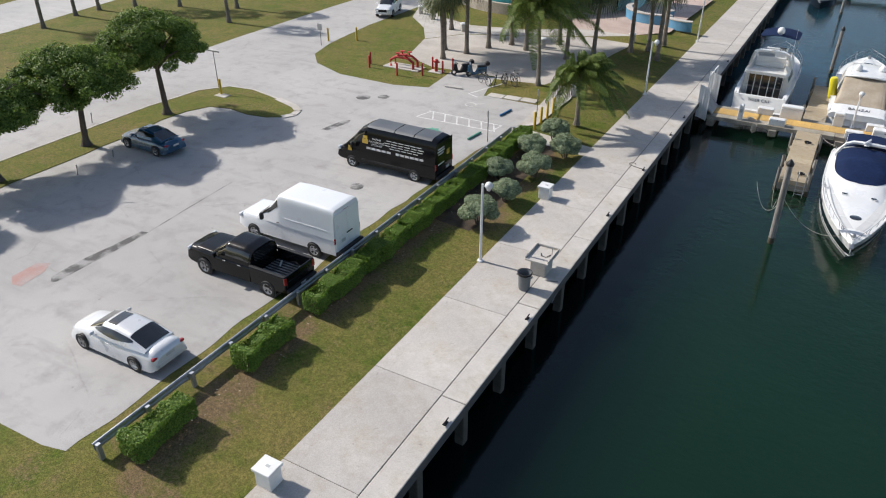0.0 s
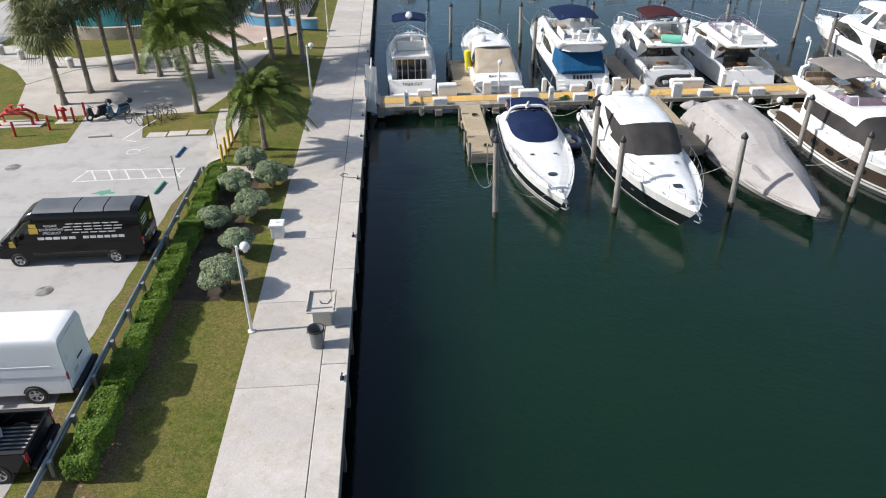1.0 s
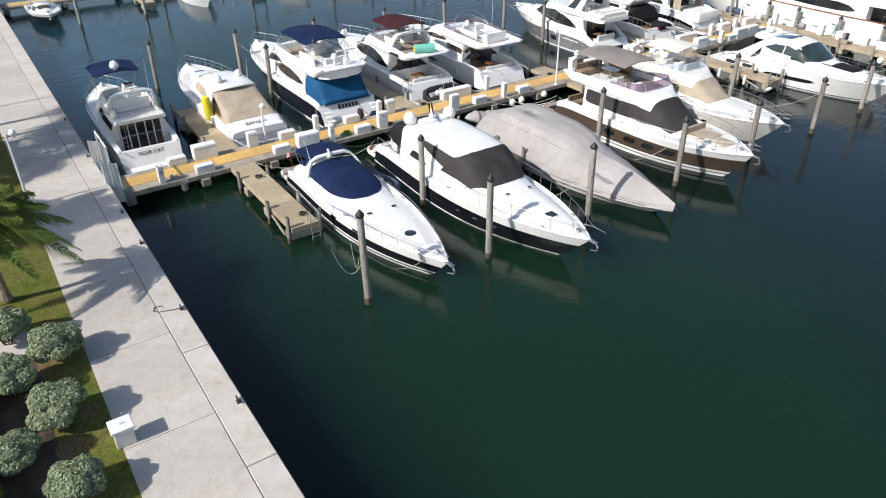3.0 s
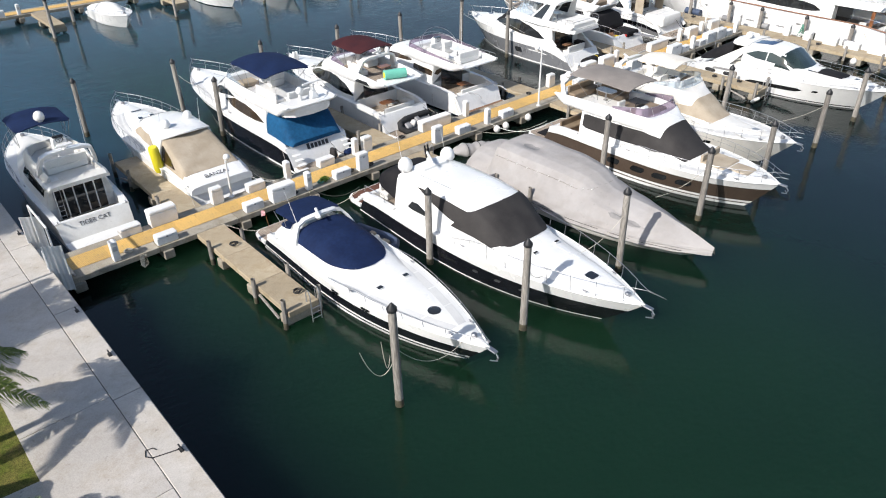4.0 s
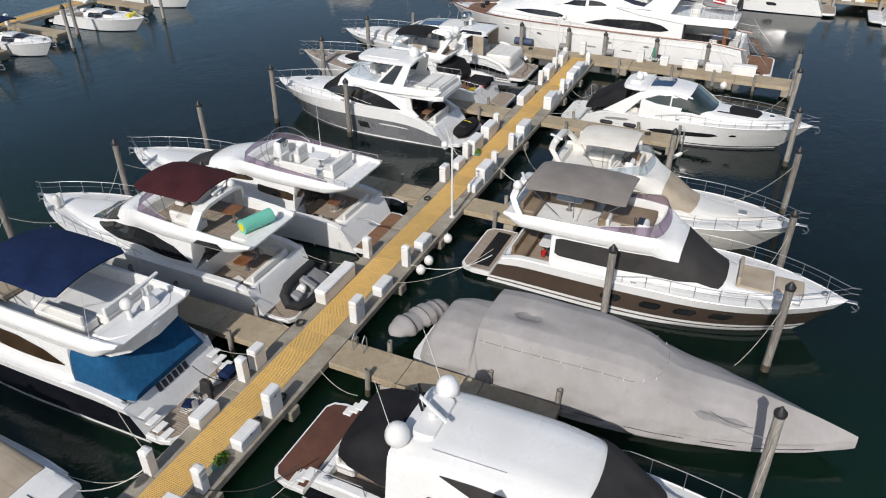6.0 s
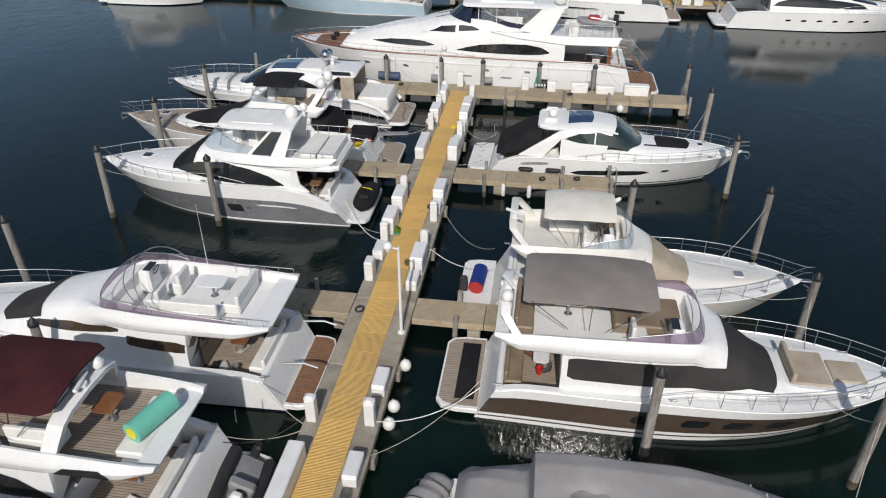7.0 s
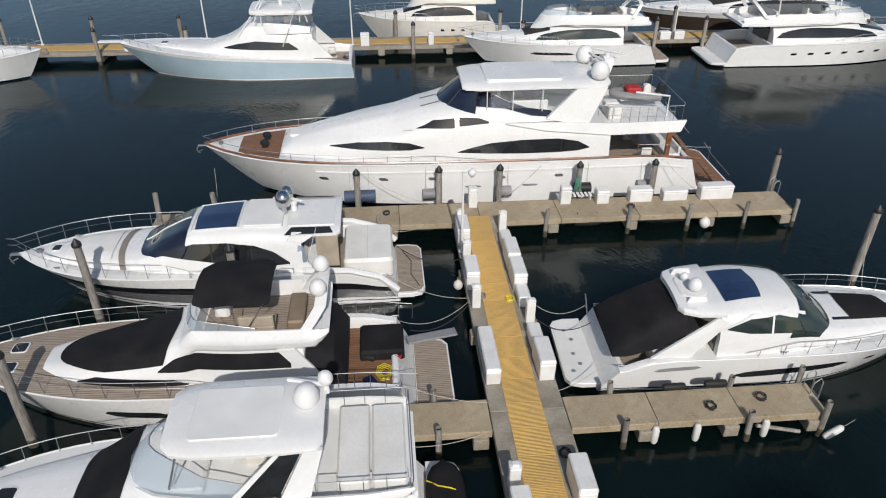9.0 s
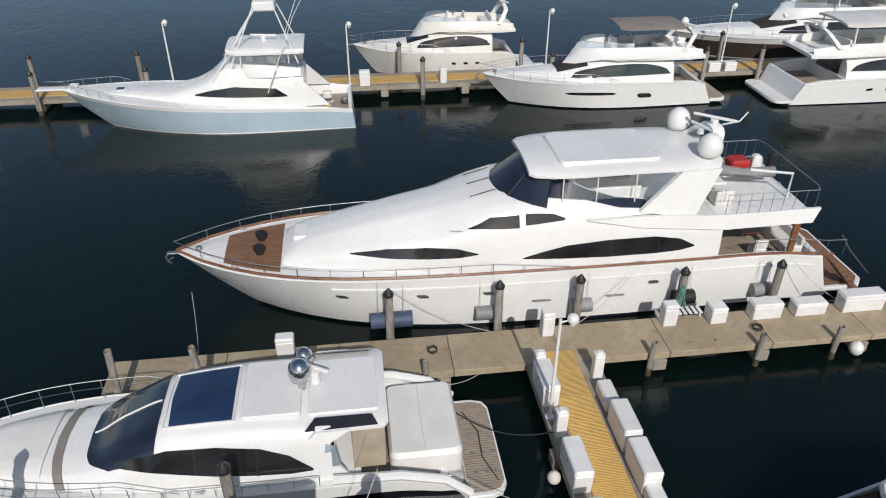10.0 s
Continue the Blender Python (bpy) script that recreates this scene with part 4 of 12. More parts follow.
def globe_lamp(x, y, z, h, reach, label="slim pale lamp post with a white globe"):
    """A straight post with a short arm towards reach that carries a globe."""
    t = thing("lamp_post", pose(x, y, z), label, "lamp post", "lamp posts")
    g = Geo()
    g.lathe(0, 0, [(0.16, 0), (0.16, 0.05), (0.07, 0.09), (0.06, h * 0.5), (0.05, h)], 10)
    part("post", g, "alu", t)
    ax, ay = reach
    g = Geo()
    g.tube([(0, 0, h - 0.12), (ax * 0.5, ay * 0.5, h - 0.08), (ax, ay, h - 0.14)], 0.03, 6)
    part("arm", g, "alu", t)
    g = Geo()
    g.ball(ax, ay, h - 0.02, 0.19, n=14, m=10)
    part("globe", g, "globe", t, "frosted white globe")
    g = Geo()
    g.lathe(ax, ay, [(0.08, h - 0.26), (0.1, h - 0.2), (0.06, h - 0.15)], 10)
    part("collar", g, "alu", t)


for y in (25.5, 53.6, 71.5):
    globe_lamp(-12.95, y, QUAY, 4.1, (0.32, 0.0))
globe_lamp(25.2, 54.62, DOCK, 4.2, (0.0, 0.42))
globe_lamp(51.4, 56.95, DOCK, 4.2, (0.0, -0.4))
globe_lamp(1.55, 56.95, DOCK, 2.6, (0.0, -0.25))

# ---- boats: built along +y from the transom, waterline at z = 0 ----
class House:
    """A rounded deck house: rows of (y, half width below, half width above, z below, z above)."""

    def __init__(self, rows, square=4.5):
        self.rows, self.n = rows, square

    def at(self, y, u, out=0.0):
        """A point of its skin; u runs from -1 (port foot) over 0 (ridge) to 1 (starboard foot)."""
        wb, wt, zb, zt = lerp_rows(self.rows, y)
        a = abs(u) * math.pi / 2
        cz, sx = max(math.cos(a), 0.0) ** (2 / self.n), math.sin(a) ** (2 / self.n)
        w = wb + (wt - wb) * cz
        x, z = w * sx * (1 if u >= 0 else -1), zb + (zt - zb) * cz
        if out:
            x += out * (1 if u >= 0 else -1) * sx ** 3
            z += out * cz ** 3
        return (x, y, z)

    def ys(self, y0, y1, n):
        keep = sorted({y0, y1} | {r[0] for r in self.rows if y0 < r[0] < y1} | {y0 + (y1 - y0) * i / n for i in range(n + 1)})
        return keep

    def skin(self, g, y0=None, y1=None, nu=26, slot=0, ends=True):
        y0 = self.rows[0][0] if y0 is None else y0
        y1 = self.rows[-1][0] if y1 is None else y1
        us = [-1 + 2 * i / nu for i in range(nu + 1)]
        rows = [[self.at(y, u) for u in us] for y in self.ys(y0, y1, 14)]
        g.grid(rows, slot, flip=True)
        if ends:
            g.add(rows[0], [tuple(range(nu, -1, -1))], slot)
            g.add(rows[-1], [tuple(range(nu + 1))], slot)
        return g

    def patch(self, g, y0, y1, lo, hi, out=0.018, n=12, nu=8, slot=0):
        """A piece of its skin held a little proud, between girths lo(k) and hi(k), k from 0 to 1 along y."""
        lo_f = lo if callable(lo) else (lambda k: lo)
        hi_f = hi if callable(hi) else (lambda k: hi)
        rows = []
        for y in self.ys(y0, y1, n):
            k = (y - y0) / (y1 - y0)
            a, b = lo_f(k), hi_f(k)
            rows.append([self.at(y, a + (b - a) * i / nu, out) for i in range(nu + 1)])
        return g.grid(rows, slot, flip=True)


def eye_shape(top, foot, sharp_fore=1.0, sharp_aft=1.0):
    """Upper and lower girth of an almond-shaped side window."""
    t = top if callable(top) else (lambda k: top)
    f = foot if callable(foot) else (lambda k: foot)

    def bulge(k):
        return max(0.0, math.sin(math.pi * k ** sharp_fore)) ** (0.6 * sharp_aft)

    def mid(k):
        return (t(k) + f(k)) / 2
    return (lambda k: mid(k) + (t(k) - mid(k)) * bulge(k)), (lambda k: mid(k) + (f(k) - mid(k)) * bulge(k))


class Loft:
    """A moulded body: cross sections (y, [(x, z), ...]) of one half, each from the ridge down to the foot."""

    def __init__(self, rows):
        self.rows, self.n = rows, len(rows[0][1]) - 1

    def half(self, y):
        R = self.rows
        if y <= R[0][0]:
            return R[0][1]
        if y >= R[-1][0]:
            return R[-1][1]
        i = max(k for k in range(len(R) - 1) if R[k][0] <= y)
        h = R[i + 1][0] - R[i][0]
        t = (y - R[i][0]) / h

        def slope(k, p, c):
            if k == 0 or k == len(R) - 1:
                return 0.0 if len(R) < 3 else (R[i + 1][1][p][c] - R[i][1][p][c]) / h
            a = (R[k][1][p][c] - R[k - 1][1][p][c]) / (R[k][0] - R[k - 1][0])
            b = (R[k + 1][1][p][c] - R[k][1][p][c]) / (R[k + 1][0] - R[k][0])
            return 2 * a * b / (a + b) if a * b > 0 else 0.0
        out = []
        for p in range(self.n + 1):
            q = []
            for c in (0, 1):
                a, b = R[i][1][p][c], R[i + 1][1][p][c]
                ma, mb = slope(i, p, c) * h, slope(i + 1, p, c) * h
                q.append((2 * t ** 3 - 3 * t * t + 1) * a + (t ** 3 - 2 * t * t + t) * ma + (3 * t * t - 2 * t ** 3) * b + (t ** 3 - t * t) * mb)
            out.append(tuple(q))
        return out

    def at(self, y, v, out=0.0):
        """A point of the skin: v counts the profile's points from the ridge, below 0 to port."""
        P = self.half(y)
        a = min(abs(v), self.n - 1e-6)
        i = int(a)
        k, side = a - i, 1 if v >= 0 else -1
        x, z = P[i][0] + (P[i + 1][0] - P[i][0]) * k, P[i][1] + (P[i + 1][1] - P[i][1]) * k
        if out:
            d = Vector((P[i + 1][1] - P[i][1], 0, -(P[i + 1][0] - P[i][0])))
            d = -d.normalized() if d.length > 1e-6 else Vector((0, 0, 1))
            x, z = x + d.x * out, z + d.z * out
        return (side * x, y, z)

    def girth(self, y, z):
        """Where the profile at y comes down to height z."""
        P = self.half(y)
        for i in range(self.n):
            if P[i][1] >= z >= P[i + 1][1] and P[i][1] > P[i + 1][1]:
                return i + (P[i][1] - z) / (P[i][1] - P[i + 1][1])
        return 0.0 if z > P[0][1] else self.n

    def skin(self, g, y0=None, y1=None, sub=3, slot=0, ends=True):
        y0 = self.rows[0][0] if y0 is None else y0
        y1 = self.rows[-1][0] if y1 is None else y1
        m = self.n * sub
        vs = [self.n * (j / m) for j in range(-m, m + 1)]
        ys = sorted({y0, y1} | {r[0] for r in self.rows if y0 < r[0] < y1} | {y0 + (y1 - y0) * i / 30 for i in range(31)})
        rows = [[self.at(y, v) for v in vs] for y in ys]
        g.grid(rows, slot, flip=True)
        if ends:
            q = tuple(range(len(vs)))
            g.add(rows[0], [q[::-1]], slot)
            g.add(rows[-1], [q], slot)
        return g

    def pane(self, g, side, table, out=0.02, n=24, nu=6):
        """A piece of one flank between two lines of height: rows of (y, lower, upper)."""
        y0, y1 = table[0][0], table[-1][0]
        ys = sorted({r[0] for r in table} | {y0 + (y1 - y0) * i / n for i in range(n + 1)})
        rows = []
        for y in ys:
            lo, hi = lerp_rows(table, y)
            a, b = self.girth(y, hi), self.girth(y, lo)
            rows.append([self.at(y, side * (a + (b - a) * j / nu), out) for j in range(nu + 1)])
        return g.grid(rows, flip=side > 0)

    def cover(self, g, v1, aft, fore, out=0.022, n=36, m=14):
        """A piece over the ridge out to girth v1 on both sides, from aft(k) to fore(k), k from 0 at the ridge to 1."""
        rows = []
        for i in range(n + 1):
            k = -1 + 2 * i / n
            a, b = aft(abs(k)), fore(abs(k))
            rows.append([self.at(a + (b - a) * j / m, v1 * k, out) for j in range(m + 1)])
        return g.grid(rows)


class Boat:
    def __init__(self, name, m, label, L, B, h0, h1, bands, cockpit=0.22, floor=0.75, fore=2.3, overhang=0.13, deck="nonskid", category="yacht", full=0.55, stern=0.93, rise=1.8, platform=1.0, platmat="white", rake=0.75, plumb=0.95, rub="white", sole="teak", keen=2.6, dip=(0.13, 0.07)):
        self.keen, self.dip = keen, dip
        self.L, self.B, self.h0, self.h1, self.fore, self.over, self.full, self.stern, self.rise = L, B, h0, h1, fore, overhang, full, stern, rise
        self.rake, self.plumb, self.rub, self.sole = rake, plumb, rub, sole
        self.t = thing(name, m, label, category)
        self.hull(bands, cockpit)
        self.deck(cockpit, floor, deck)
        if platform:
            self.platform(platform, platmat)

    # shape of the hull
    def wide(self, s):
        if s < self.full:
            return self.stern + (1 - self.stern) * math.sin(math.pi / 2 * s / self.full)
        t = (s - self.full) / (1 - self.full)
        return max(1 - t ** self.fore, 0.0) ** 0.92

    def narrow(self, s):
        if s < 0.35:
            return self.plumb * (self.stern + (1 - self.stern) * s / 0.35)
        t = (s - 0.35) / 0.65
        return self.plumb * max(1 - t ** self.keen, 0.0)

    def sheer(self, s):
        s = max(s, 0)
        return (self.h0 + (self.h1 - self.h0) * s ** self.rise) * (1 - self.dip[0] * math.exp(-(s / self.dip[1]) ** 2))

    def point(self, s, v, side=1):
        """v: 0 waterline, 1 sheer, below 0 under water."""
        vv = max(v, 0.0)
        w = self.narrow(s) + (self.wide(s) - self.narrow(s)) * vv ** 1.25
        if v < 0:
            w *= 1 + 0.9 * v
        y = s * self.L * (1 - self.over + self.over * vv ** 0.9) + self.rake * vv * max(1 - 7 * s, 0.0) ** 1.5
        z = self.sheer(s) * v if v >= 0 else v * 0.9
        return Vector((side * max(w * self.B / 2, 0.015), y, z))

    def edge(self, y, inset=0.0):
        """Half width and height of the sheer at y."""
        s = min(max(y / self.L, 0), 1)
        return max(self.wide(s) * self.B / 2 - inset, 0.01), self.sheer(s)

    def hull(self, bands, cockpit):
        names = list(dict.fromkeys(k for _, k in bands))
        g = Geo()
        ss = [1 - (1 - i / 30) ** 1.35 for i in range(31)]
        vs = [-0.6, -0.25, 0.0]
        slots = [names.index(bands[0][1])] * 2
        last = 0.0
        for top, key in bands:
            n = max(1, round((top - last) / 0.14))
            for k in range(n):
                vs.append(last + (top - last) * (k + 1) / n)
                slots.append(names.index(key))
            last = top
        for side in (1, -1):
            rows = [[self.point(s, v, side) for s in ss] for v in vs]
            g.grid(rows, lambda i, j: slots[i], flip=side < 0)
        # transom
        rows = [[self.point(0, v, 1), self.point(0, v, -1)] for v in vs]
        g.grid(rows, lambda i, j: slots[i] if vs[i] < 0.05 else names.index(bands[-1][1]), flip=True)
        part("hull", g, " ".join(names), self.t, smooth=50)
        # rub rail along the sheer
        g = Geo()
        for side in (1, -1):
            g.tube([self.point(s, 0.985, side) for s in ss], 0.035, 5)
        part("rub_rail", g, self.rub, self.t)

    def deck(self, cockpit, floor, material):
        g = Geo()
        ss = [cockpit + (1 - cockpit) * i / 22 for i in range(23)]
        us = [-1, -0.7, -0.35, 0, 0.35, 0.7, 1]
        rows = []
        for s in ss:
            w, z = self.edge(s * self.L, 0.02)
            rows.append([(u * w, s * self.L, z - 0.03 + 0.09 * (1 - u * u)) for u in us])
        g.grid(rows, flip=True)
        part("foredeck", g, material, self.t)
        if cockpit > 0.02:
            yc = cockpit * self.L
            g = Geo()
            n = 8
            for side in (1, -1):
                outer = [self.edge(yc * i / n) for i in range(n + 1)]
                rows = []
                for i, (w, z) in enumerate(outer):
                    y = yc * i / n
                    y += self.rake * max(1 - 7 * y / self.L, 0.0) ** 1.5
                    rows.append([(side * w, y, z), (side * (w - 0.04), y, z + 0.03), (side * (w - 0.30), y, z + 0.03), (side * (w - 0.33), y, z - 0.02), (side * (w - 0.36), y, floor)])
                g.grid(rows, flip=side > 0)
            w, z = self.edge(0)
            g.box(0, self.rake + 0.12, floor, 2 * w - 0.3, 0.26, z - floor + 0.03, 0.06)
            g.add([(-w + 0.05, yc, floor), (w - 0.05, yc, floor), (w - 0.05, yc, self.sheer(cockpit) + 0.02), (-w + 0.05, yc, self.sheer(cockpit) + 0.02)], [(0, 1, 2, 3)])
            part("cockpit_coaming", g, "white", self.t)
            g = Geo()
            g.add([(-w + 0.2, self.rake, floor), (w - 0.2, self.rake, floor), (w - 0.2, yc, floor), (-w + 0.2, yc, floor)], [(0, 1, 2, 3)])
            part("cockpit_floor", g, self.sole, self.t)

    def platform(self, reach, material):
        w = self.B / 2 * self.stern * 0.97
        out = [(-w * 0.8, -reach), (w * 0.8, -reach), (w * 0.94, -reach * 0.85), (w, -reach * 0.5), (w, 0.12), (-w, 0.12), (-w, -reach * 0.5), (-w * 0.94, -reach * 0.85)]
        g = Geo()
        g.prism(out, 0.22, 0.42, bevel=0.03)
        part("swim_platform", g, "white", self.t)
        if material != "white":
            g = Geo()
            g.prism([(x * 0.93, y * 0.93 - 0.02) for x, y in out], 0.415, 0.436)
            part("platform_deck", g, material, self.t)

    # things on it
    def rail(self, y0, h=0.62, n=9, wire=True, mat="chrome", past=0.35):
        """Pulpit rail round the bow from y0 on both sides."""
        pts = []
        for i in range(21):
            y = y0 + (self.L - y0) * i / 20
            w, z = self.edge(y, 0.10)
            grow = min(1.0, i / 4)
            pts.append((w + 0.02, y, z + 0.05 + h * (0.25 + 0.75 * grow)))
        tip = (0, self.L + past, pts[-1][2] + 0.03)
        loop = pts + [tip] + [(-x, y, z) for x, y, z in reversed(pts)]
        g = Geo()
        g.tube(loop, 0.016, 6)
        part("bow_rail", g, mat, self.t)
        if wire:
            g = Geo()
            g.tube([(x, y, z - h * 0.45) for x, y, z in loop if y > y0 + 0.12 * (self.L - y0)], 0.009, 5)
            part("rail_wire", g, mat, self.t)
        post = Geo()
        post.tube([(0, 0, 0), (0.05, 0, 1)], 0.014, 5)
        me = post.mesh("stanchion", mats_of(mat))
        for i in range(1, n + 1):
            y = y0 + (self.L - y0) * (i - 0.5) / n * 0.97
            w, z = self.edge(y, 0.10)
            top = min(pts, key=lambda p: abs(p[1] - y))[2]
            for side in (1, -1):
                o = part("stanchion", me, "", self.t)
                o.matrix_basis = Matrix.Translation((side * w, y, z)) @ Matrix.Diagonal((side, 1, max(top - z, 0.1), 1))

    def side_rail(self, y0, y1, z, h=0.5, half=None, n=6, mat="chrome"):
        for side in (1, -1):
            g = Geo()
            pts = []
            for i in range(n + 1):
                y = y0 + (y1 - y0) * i / n
                w, zz = self.edge(y, 0.08)
                w, zz = (half or w), (zz if z is None else z)
                pts.append((side * w, y, zz + h))
            g.tube(pts, 0.017, 6)
            part("hand_rail", g, mat, self.t)
            for x, y, zz in pts:
                g = Geo()
                g.tube([(x, y, zz - h), (x, y, zz)], 0.012, 5)
                part("stanchion", g, mat, self.t)

    def house(self, rows, material="white", square=4.5, name="deckhouse", label=""):
        h = House(rows, square)
        part(name, h.skin(Geo()), material, self.t, label)
        return h

    def loft(self, rows, material="white", name="deckhouse", label="", smooth=40):
        h = Loft(rows)
        part(name, h.skin(Geo()), material, self.t, label, smooth)
        return h

    def flank(self, h, table, material="glass", name="window", out=0.02, label=""):
        """The same window on both flanks of a lofted body."""
        for side in (1, -1):
            part(name, h.pane(Geo(), side, table, out), material, self.t, label)

    def glazing(self, h, v1, aft, fore, material="glass", name="windscreen", label="", out=0.022):
        return part(name, h.cover(Geo(), v1, aft, fore, out), material, self.t, label)

    def plate(self, name, pts, thick, material, label="", both=True):
        """A flat panel through points of one flank, thick inwards, on both sides of the boat."""
        for s in (1, -1) if both else (1,):
            outer = [(s * x, y, z) for x, y, z in pts]
            inner = [(s * (x - thick), y, z) for x, y, z in pts]
            n = len(pts)
            F = [tuple(range(n)) if s > 0 else tuple(range(n - 1, -1, -1)), tuple(range(2 * n - 1, n - 1, -1)) if s > 0 else tuple(range(n, 2 * n))]
            for i in range(n):
                q = (i, n + i, n + (i + 1) % n, (i + 1) % n)
                F.append(q if s > 0 else q[::-1])
            part(name, Geo().add(outer + inner, F), material, self.t, label)

    def window(self, h, y0, y1, top, foot, material="glass", shape=None, name="window", out=0.018):
        """The same window on both sides."""
        for side in (1, -1):
            g = Geo()
            if shape == "eye":
                a, b = eye_shape(top, foot)
            else:
                a, b = (top if callable(top) else (lambda k: top)), (foot if callable(foot) else (lambda k: foot))
            low = (lambda k, a=a, b=b: min(a(k) + (b(k) - a(k)) * 1.85, 0.955))
            if side > 0:
                h.patch(g, y0, y1, a, low, out)
            else:
                h.patch(g, y0, y1, lambda k: -low(k), lambda k: -a(k), out)
            part(name, g, material, self.t)

    def pane(self, h, y0, y1, z0, z1, material="glass", peak=0.42, power=0.7, fall=0.0, name="window", out=0.018):
        """The same arched window on both sides: foot at height z0 (sinking by fall), crown at z1, highest at peak along y."""
        def girth(y, z):
            wb, wt, zb, zt = lerp_rows(h.rows, y)
            f = min(max((z - zb) / (zt - zb), 0.0), 1.0)
            return math.acos(f ** (h.n / 2)) * 2 / math.pi

        def crown(k):
            q = 0.5 * k / peak if k < peak else 0.5 + 0.5 * (k - peak) / (1 - peak)
            return max(math.sin(math.pi * q), 0.0) ** power

        def foot(k):
            return girth(y0 + (y1 - y0) * k, z0 - fall * k)

        def top(k):
            return girth(y0 + (y1 - y0) * k, z0 - fall * k + (z1 - z0) * crown(k))
        for side in (1, -1):
            g = Geo()
            if side > 0:
                h.patch(g, y0, y1, top, foot, out, n=20)
            else:
                h.patch(g, y0, y1, lambda k: -foot(k), lambda k: -top(k), out, n=20)
            part(name, g, material, self.t)

    def over_top(self, h, y0, y1, half, material, name, out=0.02, label=""):
        g = Geo()
        f = half if callable(half) else (lambda k: half)
        h.patch(g, y0, y1, lambda k: -f(k), lambda k: f(k), out, n=36, nu=20)
        return part(name, g, material, self.t, label)

    def hull_window(self, s0, s1, v0, v1, material="glass", name="hull_window", slant=0.0, round_ends=True):
        for side in (1, -1):
            g = Geo()
            rows = []
            for i in range(11):
                k = i / 10
                s = s0 + (s1 - s0) * k
                e = (1 - (2 * k - 1) ** 6) ** 0.5 if round_ends else 1.0
                mid = (v0 + v1) / 2 + slant * (k - 0.5)
                rows.append([self.point(s, mid - (v1 - v0) / 2 * e, side) + Vector((side * 0.015, 0, 0)), self.point(s, mid + (v1 - v0) / 2 * e, side) + Vector((side * 0.015, 0, 0))])
            g.grid(rows, flip=side > 0)
            part(name, g, material, self.t)

    def slab(self, name, outline, z, thick, material, camber=0.0, label="", lift=None, rows=10):
        """A cambered plate (hardtop, bimini): outline rows (y, half width); lift(y) raises it along the boat."""
        g = Geo()
        us = [-1, -0.92, -0.6, -0.3, 0, 0.3, 0.6, 0.92, 1]
        y0, y1 = outline[0][0], outline[-1][0]
        ys = sorted({y0, y1} | {r[0] for r in outline} | {y0 + (y1 - y0) * i / rows for i in range(rows + 1)})
        top, low = [], []
        for y in ys:
            (w,) = lerp_rows(outline, y)
            zz = z + (lift(y) if lift else 0.0)
            top.append([(u * w, y, zz + camber * (1 - u * u) + thick * (0.55 if abs(u) > 0.95 else 1.0)) for u in us])
            low.append([(u * w, y, zz + camber * (1 - u * u)) for u in us])
        g.grid(top, flip=True)
        g.grid(low)
        n = len(us) - 1
        for i in range(len(ys) - 1):
            g.add([top[i][0], top[i + 1][0], low[i + 1][0], low[i][0]], [(0, 1, 2, 3)])
            g.add([top[i][n], top[i + 1][n], low[i + 1][n], low[i][n]], [(3, 2, 1, 0)])
        for e, fl in ((0, False), (-1, True)):
            for j in range(n):
                q = (0, 1, 2, 3)
                g.add([low[e][j], low[e][j + 1], top[e][j + 1], top[e][j]], [q[::-1] if fl else q])
        return part(name, g, material, self.t, label)

    def transom_y(self, z):
        return self.rake * min(z / self.sheer(0), 1)

    def tub(self, name, outline, z0, z1, material="white", flare=0.12, thick=0.10, rise=None, floor="nonskid", label="", house=None, sweep=0.85, fin=0.0):
        """A flybridge coaming along the half outline [(half width, y)] from aft to the front, mirrored: its outer side
        swells outwards and, at the front, runs down into the deckhouse roof."""
        pts = [(w, y) for w, y in outline] + [(-w, y) for w, y in reversed(outline) if w > 0.001]
        if outline[0][0] < 0.001:
            pts.append(pts[0])
        cy = sum(p[1] for p in pts) / len(pts)
        aft, fore = min(p[1] for p in pts), max(p[1] for p in pts)
        rows = []
        for x, y in pts:
            d = math.hypot(x, (y - cy) * 0.5) or 1
            nx, ny = x / d, (y - cy) * 0.5 / d
            lead = max(0.0, (y - cy) / (fore - cy)) ** 3
            zt = z1 + (rise(y) if rise else 0.0) - 0.30 * (z1 - z0) * lead - (0.0 if fin else 0.45) * (z1 - z0) * max(0.0, 1 - (y - aft) / 2.2)
            back = max(0.0, 1 - (y - aft) / 1.6) if fin else 0.0
            fx, fy = x + nx * (0.30 - 0.25 * back), y + max(ny, 0) * sweep * lead + fin * back
            zf = z0 - 0.06
            if house and lead > 0.05:
                zf = zf + (min(zf, lerp_rows(house.rows, fy)[3] + 0.01) - zf) * min(1, lead * 1.4)
            mx, my, mz = x + nx * (0.22 - 0.12 * back), y + max(ny, 0) * sweep * lead * 0.45 + fin * back * 0.35, zf + (zt - zf) * 0.55
            rows.append([(fx, fy, zf), (mx, my, mz), (x + nx * 0.03, y + ny * 0.03, zt - 0.03), (x - nx * 0.01, y - ny * 0.01, zt + 0.012), (x - nx * thick, y - ny * thick, zt), (x - nx * (thick + 0.04), y - ny * (thick + 0.04), z0 + 0.02)])
        g = Geo()
        g.grid(rows, flip=False)
        for r, fl in ((rows[0], False), (rows[-1], True)):
            q = tuple(range(6))
            g.add(r, [q if fl else q[::-1]])
        part(name, g, material, self.t, label, 50)
        g = Geo()
        g.add([(x * 0.98, y, z0 + 0.035) for x, y in pts], [tuple(range(len(pts)))])
        part(name + "_floor", g, floor, self.t)
        return rows

